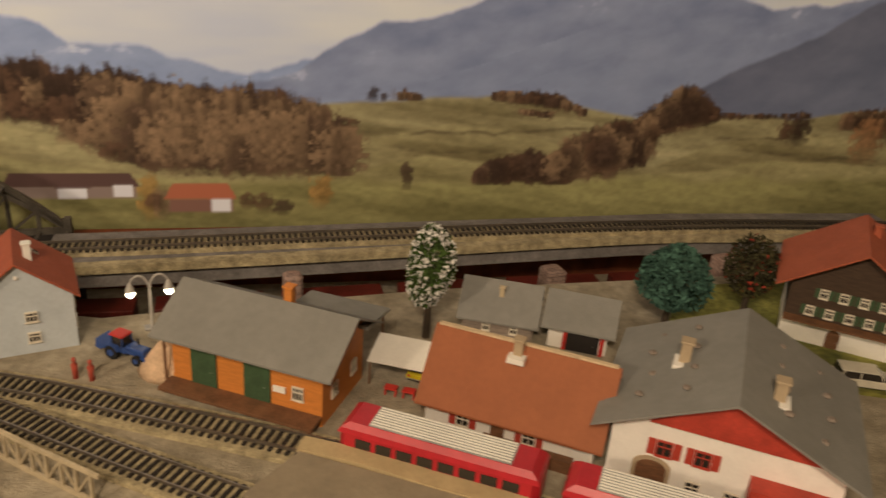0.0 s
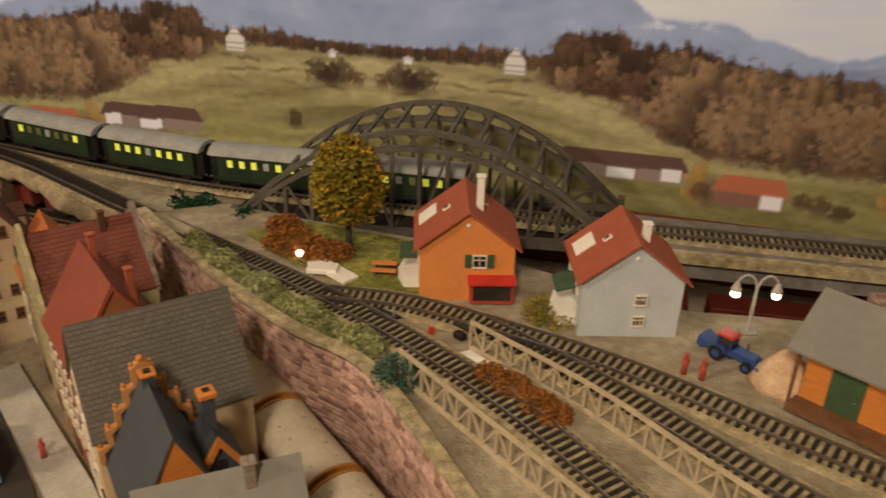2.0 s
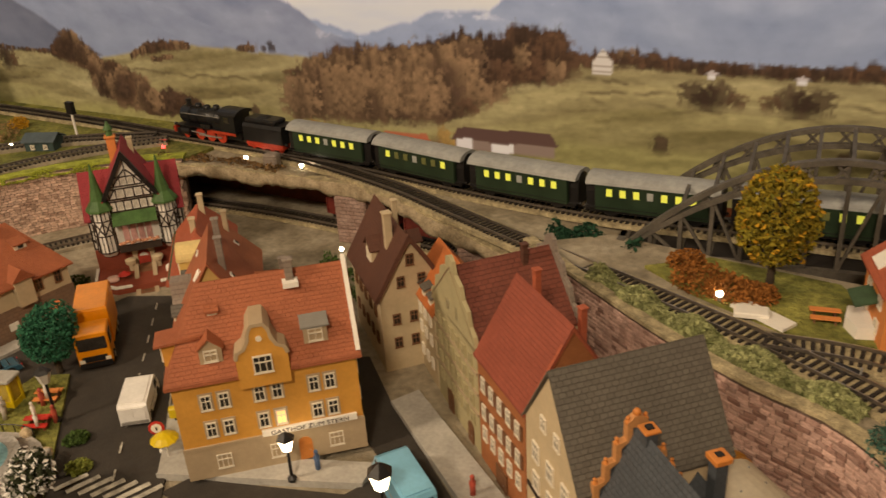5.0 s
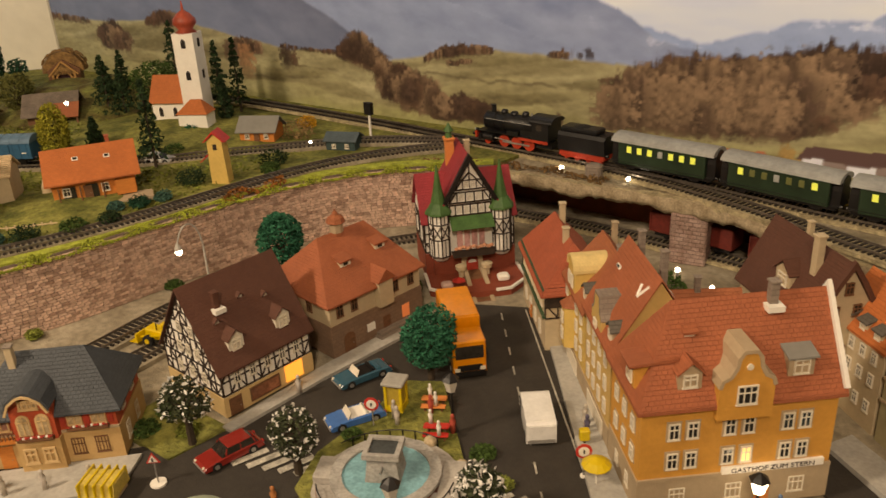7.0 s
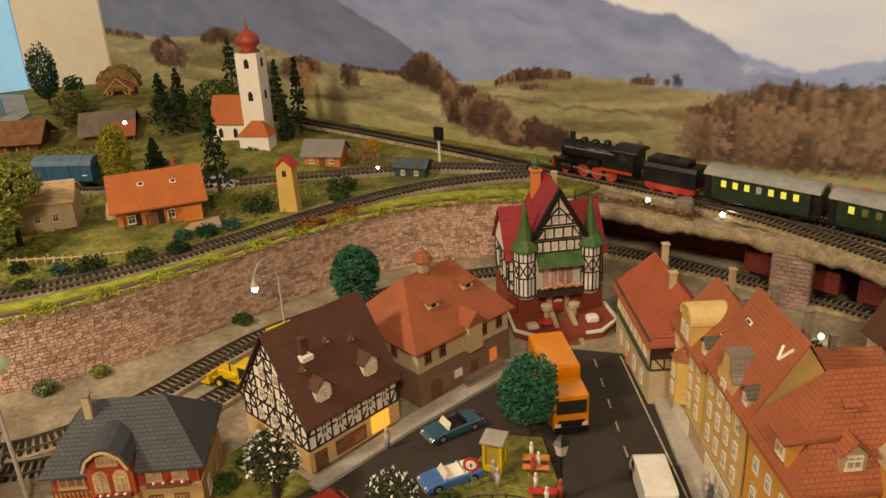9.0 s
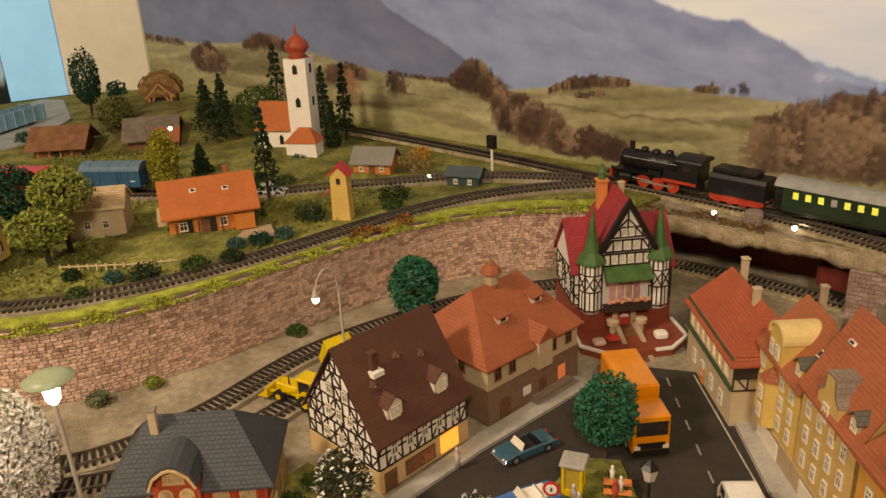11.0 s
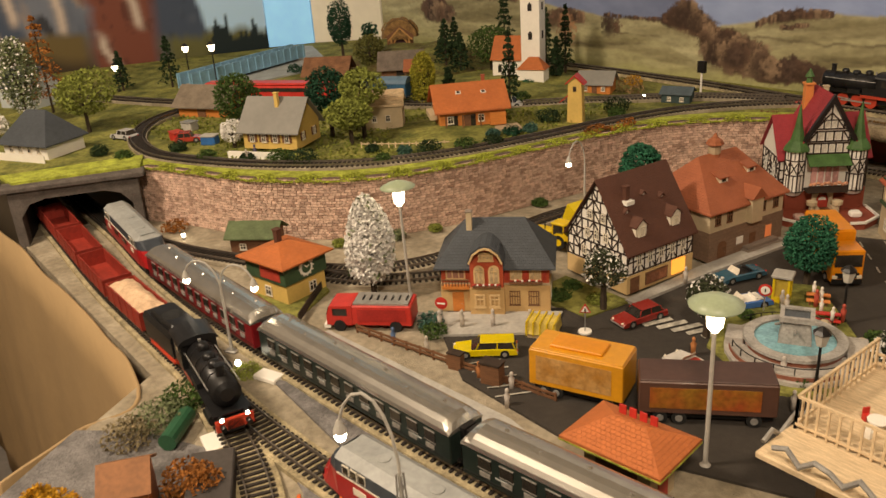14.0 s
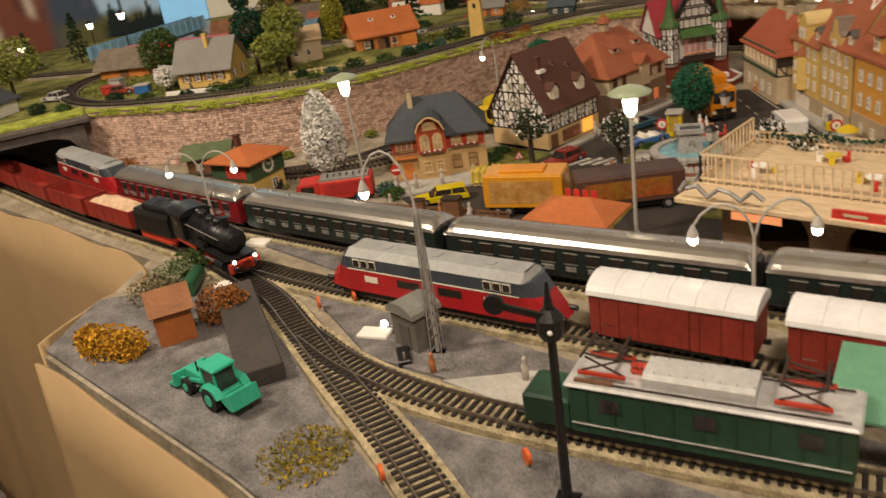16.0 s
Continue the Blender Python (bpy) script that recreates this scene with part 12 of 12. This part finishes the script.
# girders and scraps beside the branch line
M_GIRD = mat("pale_girder", (0.46, 0.38, 0.25), 0.75, 0.15, 60)
for pts in ([(-0.41, 0.614), (-0.33, 0.552), (-0.252, 0.492), (-0.20, 0.452)], [(-0.362, 0.674), (-0.253, 0.611), (-0.182, 0.557), (-0.12, 0.510)]):
    gd = thing("truss_girder", "pale wooden truss girder beside the branch line", "girder", group="truss girders")
    gp = resample([(x, y, UP) for x, y in pts], 0.006)
    for z, h in ((0.0022, 0.004), (0.029, 0.0035)):
        part("chord", ribbon(gp, -0.0012, 0.0012, z - h / 2, z + h / 2), M_GIRD, gd)
    panels = even(gp, 0.0155)
    for k, (q, a) in enumerate(panels):
        part("post", Mesh().box(-0.0011, 0.0011, -0.001, 0.001, 0.003, 0.028), M_GIRD, gd, at=spot(q.x, q.y, q.z, 0, 0, a))
        if k + 1 < len(panels):
            z0, z1 = (0.004, 0.0275) if k % 2 else (0.0275, 0.004)
            part("brace", Mesh().beam((0, 0, z0), (0.0155, 0, z1), 0.0014), M_GIRD, gd, at=spot(q.x, q.y, q.z, 0, 0, a))
for k, (x, y, r) in enumerate(((-0.335, 0.632, 0.016), (-0.315, 0.622, 0.018), (-0.292, 0.606, 0.017), (-0.275, 0.592, 0.014))):
    bush("rust orange moss clump between the tracks", x, y, UP, r, 0.014, M_L_ORANGE, 190 + k, 360, 0.003)
solid("red_flag", Mesh().cbox(-0.003, 0.003, -0.0015, 0.0015, 0, 0.008, 0.0006), M_RED, "small red marker beside the points", "marker", at=spot(-0.402, 0.688, UP, 0, 0, 20))
solid("point_lever", Mesh().cbox(-0.006, 0.006, -0.004, 0.004, 0, 0.007, 0.0012), M_BLACK, "black point motor box beside the track", "point motor", at=spot(-0.375, 0.688, UP, 0, 0, -30))
for x, y, r in ((-0.358, 0.661, -30), (-0.338, 0.650, -20)):
    solid("paper_scrap", Mesh().loft([[(-0.012, -0.006, z + 0.001), (0.010, -0.007, z), (0.013, 0.005, z + 0.0015), (-0.008, 0.007, z)] for z in (0.0005, 0.0013)]), M_WHITE, "crumpled white paper scrap between the tracks", "scrap", at=spot(x, y, UP, 0, 0, r), group="paper scraps")
solid("sand_heap", Mesh().lathe(0, 0, [(0.03, 0), (0.026, 0.006), (0.016, 0.02), (0.006, 0.032), (0.001, 0.035)], 14), M_SANDL, "cone of pale sand beside the shed", "sand heap", at=spot(-0.092, 0.70, UP), smooth=True)
solid("white_board", Mesh().box(-0.03, 0.03, -0.010, 0.010, 0, 0.003), M_WHITE, "white board lying by the pond", "board", at=spot(-0.53, 0.768, UP + 0.004, 0, 0, -30))
solid("stone_block", Mesh().cbox(-0.012, 0.012, -0.010, 0.010, 0, 0.024, 0.003), M_STONEG, "grey stone block on the deck", "block", at=spot(-1.306, 0.995, 0.094, 0, 0, 12))
for k, (x, y) in enumerate(((-2.30, 0.14), (-2.36, 0.19), (-2.22, 0.17))):
    bx = thing("storage_box", ("red", "grey", "blue")[k] + " box in the cottage garden", "box", x, y, HILL, 20 * k)
    part("body", Mesh().cbox(-0.014, 0.014, -0.01, 0.01, 0, 0.015, 0.001), (M_RED, M_PAVE, mat("box_blue", (0.03, 0.12, 0.35), 0.5, 0.15, 40))[k], bx)
    part("lid", Mesh().cbox(-0.015, 0.015, -0.011, 0.011, 0.015, 0.018, 0.0008), (M_SHUTR, M_METAL, M_PAVE)[k], bx)
gw = thing("garden_fence", "pale picket fence of the cottage garden", "fence")
for q, a in even([Vector((-1.97, 0.335, HILL)), Vector((-1.90, 0.395, HILL)), Vector((-1.86, 0.44, HILL))], 0.012):
    part("picket", Mesh().box(-0.001, 0.001, -0.0006, 0.0006, 0, 0.010), M_WOODW, gw, at=spot(q.x, q.y, q.z, 0, 0, a))
part("rail", Mesh().ybeam([Vector((-1.97, 0.335, HILL + 0.007)), Vector((-1.90, 0.395, HILL + 0.007)), Vector((-1.86, 0.44, HILL + 0.007))], 0.001, 0.0016), M_WOODW, gw)

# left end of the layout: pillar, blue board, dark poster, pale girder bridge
def glow_board(name, colour, strength):
    """A pale blue board; its added emission stands in for cool light falling on it."""
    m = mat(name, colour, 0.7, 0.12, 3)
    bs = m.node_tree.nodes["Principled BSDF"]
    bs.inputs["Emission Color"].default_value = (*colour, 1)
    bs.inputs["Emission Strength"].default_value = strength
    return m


solid("white_pillar", Mesh().loft([[(-3.177, 0.956, z), (-3.033, 1.12, z), (-3.033, 1.145, z), (-3.177, 1.145, z)] for z in (HILL, 1.5)]), mat("pillar_white", (0.80, 0.77, 0.66), 0.8, 0.05, 6), "white painted wall pillar beside the poster", "pillar", "structure")
solid("blue_board", Mesh().loft([[(-3.2325, 0.8215, z), (-3.178, 0.953, z), (-3.20, 0.97, z), (-3.257, 0.8315, z)] for z in (HILL, 1.5)]), glow_board("light_blue_board", (0.30, 0.62, 0.92), 0.33), "light blue board at the layout's end, glow added", "board", "structure")


def paint_gorge(u, z):
    soft = lambda d, w=0.01: np.clip(0.5 + d / (2 * w), 0, 1)
    vn = value_noise
    c = np.ones(u.shape + (3,)) * np.array((0.44, 0.66, 0.92))
    # dark cliffs, open to the sky at the end
    edge = 1.335 - (z - 0.12) * 0.22 + vn(z, u * 0, 0.1, 1, 300) * 0.02
    cliff = soft(edge - u, 0.008)
    c = blend(c, (0.055, 0.075, 0.12), cliff)
    c = blend(c, (0.15, 0.17, 0.22), cliff * np.clip(vn(u, z, 0.12, 0.22, 303) * 1.3, 0, 1))
    c = blend(c, (0.30, 0.23, 0.18), cliff * np.clip(vn(u + z * 0.3, z, 0.07, 0.2, 304) * 2.2 - 1.0, 0, 0.9) * soft(1.05 - u, 0.03))
    c = blend(c, (0.02, 0.022, 0.03), cliff * np.clip(vn(u, z, 0.05, 0.12, 306) * 2 - 0.8, 0, 0.9))
    # rust-red gully with pale rock streaks
    gully = soft(u - 0.97 - vn(z, u * 0, 0.08, 1, 311) * 0.02, 0.02) * soft(1.15 + (z - 0.15) * 0.05 - u, 0.02) * soft(0.34 - z, 0.05)
    c = blend(c, (0.17, 0.055, 0.035), gully)
    c = blend(c, (0.09, 0.03, 0.022), gully * np.clip(vn(u, z, 0.03, 0.05, 312) * 2, 0, 0.8))
    for a, z0, z1, sl in ((1.115, .20, .36, .15), (1.03, .06, .19, .25), (0.905, .2, .4, .05), (0.78, .24, .4, .05)):
        line = a - (z - z0) * sl + vn(z, u * 0, 0.03, 1, 320) * 0.008
        c = blend(c, (0.50, 0.42, 0.36), np.exp(-((u - line) / 0.013) ** 2) * soft(z - z0, 0.015) * soft(z1 - z, 0.02))
    # brown meadow on one side, olive slope on the other
    c = blend(c, (0.13, 0.095, 0.035), soft(0.205 + vn(u, z * 0, 0.2, 1, 305) * 0.012 - z, 0.012) * soft(0.96 - u, 0.02))
    c = blend(c, (0.05, 0.035, 0.018), soft(0.12 + vn(u, z * 0, 0.1, 1, 309) * 0.03 - z, 0.02) * soft(0.96 - u, 0.02))
    c = blend(c, (0.12, 0.12, 0.045), soft(0.165 + vn(u, z * 0, 0.06, 1, 307) * 0.02 - z, 0.015) * soft(u - 1.17, 0.03))
    firs = 0.135 + np.abs(vn(u, z * 0, 0.016, 1, 308, 2)) * 0.07
    return blend(c, (0.012, 0.022, 0.025), soft(firs - z, 0.004) * soft(u - 1.30, 0.015))


ang = math.degrees(math.atan2(0.77 + 0.60, -3.25 + 3.66))
poster("backdrop", "dark printed poster of an autumn gorge", 0, 1.483, 0.05, 1.2, paint_gorge, spot(-3.66, -0.60, 0, 0, 0, ang), 0.008)
solid("station_road", sheet([(-2.86, 0.47), (-3.0, 0.62), (-3.17, 0.87), (-3.10, 0.90), (-2.86, 0.80), (-2.72, 0.645), (-2.70, 0.52)], HILL + 0.004, 0.004), mat("pale_road", (0.34, 0.36, 0.35), 0.7, 0.15, 30), "pale blue-grey road at the layout's end", "road", "structure")
gb = thing("girder_bridge", "pale blue-grey plate girder bridge at the layout's end", "bridge", -2.83, 0.545, HILL, 112)
M_PBL = mat("pale_blue_steel", (0.22, 0.40, 0.55), 0.5, 0.15, 40)
for y in (-0.02, 0.02):
    part("girder", Mesh().box(-0.22, 0.22, y - 0.002, y + 0.002, 0.01, 0.045), M_PBL, gb)
    for k in range(16):
        part("stiffener", Mesh().box(-0.215 + k * 0.0285, -0.212 + k * 0.0285, y - 0.004, y + 0.004, 0.01, 0.045), M_PBL, gb)
part("deck", Mesh().box(-0.22, 0.22, -0.018, 0.018, 0.012, 0.016), M_METAL, gb)
for x in (-0.2, 0.2):
    part("bearing", Mesh().box(x - 0.01, x + 0.01, -0.022, 0.022, 0, 0.012), M_PAVE, gb)
far = House("distant pale house at the layout's end", (-2.98, -0.02), (-2.88, 0.03), 0.08, HILL, 0.15, 0.19, M_BLUEGR, M_R_BLUE, over=0.006)
far.windows("f", [(0.012, spread(3, 0.08))], 0.01, 0.013)

# stones of the two retaining walls
def stone_material(name, c1, c2, c3):
    m = mat(name, c1, 0.9, 0.22, 120, 0.6, 500)
    nt = m.node_tree
    bs = nt.nodes["Principled BSDF"]
    old = bs.inputs["Base Color"].links[0].from_socket
    add = nt.nodes.new("ShaderNodeMath")
    add.operation = "ADD"
    nt.links.new(nt.nodes.new("ShaderNodeObjectInfo").outputs["Random"], add.inputs[0])
    nt.links.new(nt.nodes.new("ShaderNodeNewGeometry").outputs["Random Per Island"], add.inputs[1])
    fr = nt.nodes.new("ShaderNodeMath")
    fr.operation = "FRACT"
    nt.links.new(add.outputs[0], fr.inputs[0])
    ramp = nt.nodes.new("ShaderNodeValToRGB")
    for k, (p, c) in enumerate(((0.0, c2), (0.45, (1, 1, 1)), (1.0, c3))):
        e = ramp.color_ramp.elements[k] if k < 2 else ramp.color_ramp.elements.new(p)
        e.position, e.color = p, (*c, 1)
    nt.links.new(fr.outputs[0], ramp.inputs[0])
    mx = nt.nodes.new("ShaderNodeMix")
    mx.data_type, mx.blend_type = "RGBA", "MULTIPLY"
    mx.inputs["Factor"].default_value = 1
    nt.links.new(old, mx.inputs[6])
    nt.links.new(ramp.outputs[0], mx.inputs[7])
    nt.links.new(mx.outputs[2], bs.inputs["Base Color"])
    return m


def stone_mesh(w, h, rng, d=0.0018):
    """A roughly squared stone face with chamfered edges, standing out by d."""
    j = lambda s: rng.uniform(-s, s)
    a, b = w / 2, h / 2
    base = [(-a, -b), (a, -b), (a, b), (-a, b)]
    c = min(w, h) * 0.16
    r0 = [(x, 0.0006, z) for x, z in base]
    r1 = [(x * 0.99, -d * 0.55, z * 0.99) for x, z in base]
    r2 = [(x - math.copysign(c, x) + j(c * 0.35), -d + j(d * 0.25), z - math.copysign(c, z) + j(c * 0.3)) for x, z in base]
    v = r0 + r1 + r2
    f = [(8, 9, 10, 11)] + [(k * 4 + i, k * 4 + (i + 1) % 4, k * 4 + 4 + (i + 1) % 4, k * 4 + 4 + i) for k in (0, 1) for i in range(4)]
    return v, f


def stone_wall(owner, path, out, top, sw, sh, material, s0, s1, seed):
    """Courses of stones on a wall's face; those between s0 and s1 along it are pieces of their own."""
    rng = random.Random(seed)
    face = offset(path, out)
    total = sum((b - a).length for a, b in zip(face, face[1:]))
    shapes = []
    for k in range(10):
        w = sw * (0.72 + 0.06 * k)
        m = Mesh()
        m.v, m.f = stone_mesh(w * 0.93, sh * 0.9, rng)
        shapes.append((w, m.data("stone", material)))
    rest, count = Mesh(), 0
    rows = int(top / sh)
    for r in range(rows):
        s = rng.uniform(0, sw * 0.5)
        while s < total - sw:
            w, me = rng.choice(shapes)
            p, a = along(face, s + w / 2)
            at = spot(p.x, p.y, sh * (r + 0.5) + rng.uniform(-1, 1) * sh * 0.04, rng.uniform(-2, 2), rng.uniform(-2, 2), a + rng.uniform(-1.5, 1.5))
            if s0 < s < s1 and count < 300:
                part("stone", me, None, owner, at=at)
                count += 1
            else:
                v, f = stone_mesh(w * 0.93, sh * 0.9, rng)
                inv = 1 / PLAN
                rest.add([tuple((at @ (Vector(q) * PLAN)) * inv) for q in v], f)
            s += w
    tagged(part("stonework", rest, material, owner), kind="stuff")


M_ST1 = stone_material("rose_stone", (0.47, 0.31, 0.26), (0.50, 0.42, 0.40), (1.25, 1.25, 1.25))
M_ST2 = stone_material("brown_rose_stone", (0.60, 0.425, 0.33), (0.62, 0.56, 0.53), (1.2, 1.2, 1.2))
stone_wall(retaining, wl, -0.006, UP, 0.0105, 0.0052, M_ST1, 0.34, 0.56, 5)
stone_wall(hill_wall, hw, -0.008, HILL, 0.0088, 0.0045, M_ST2, 0.50, 0.66, 6)
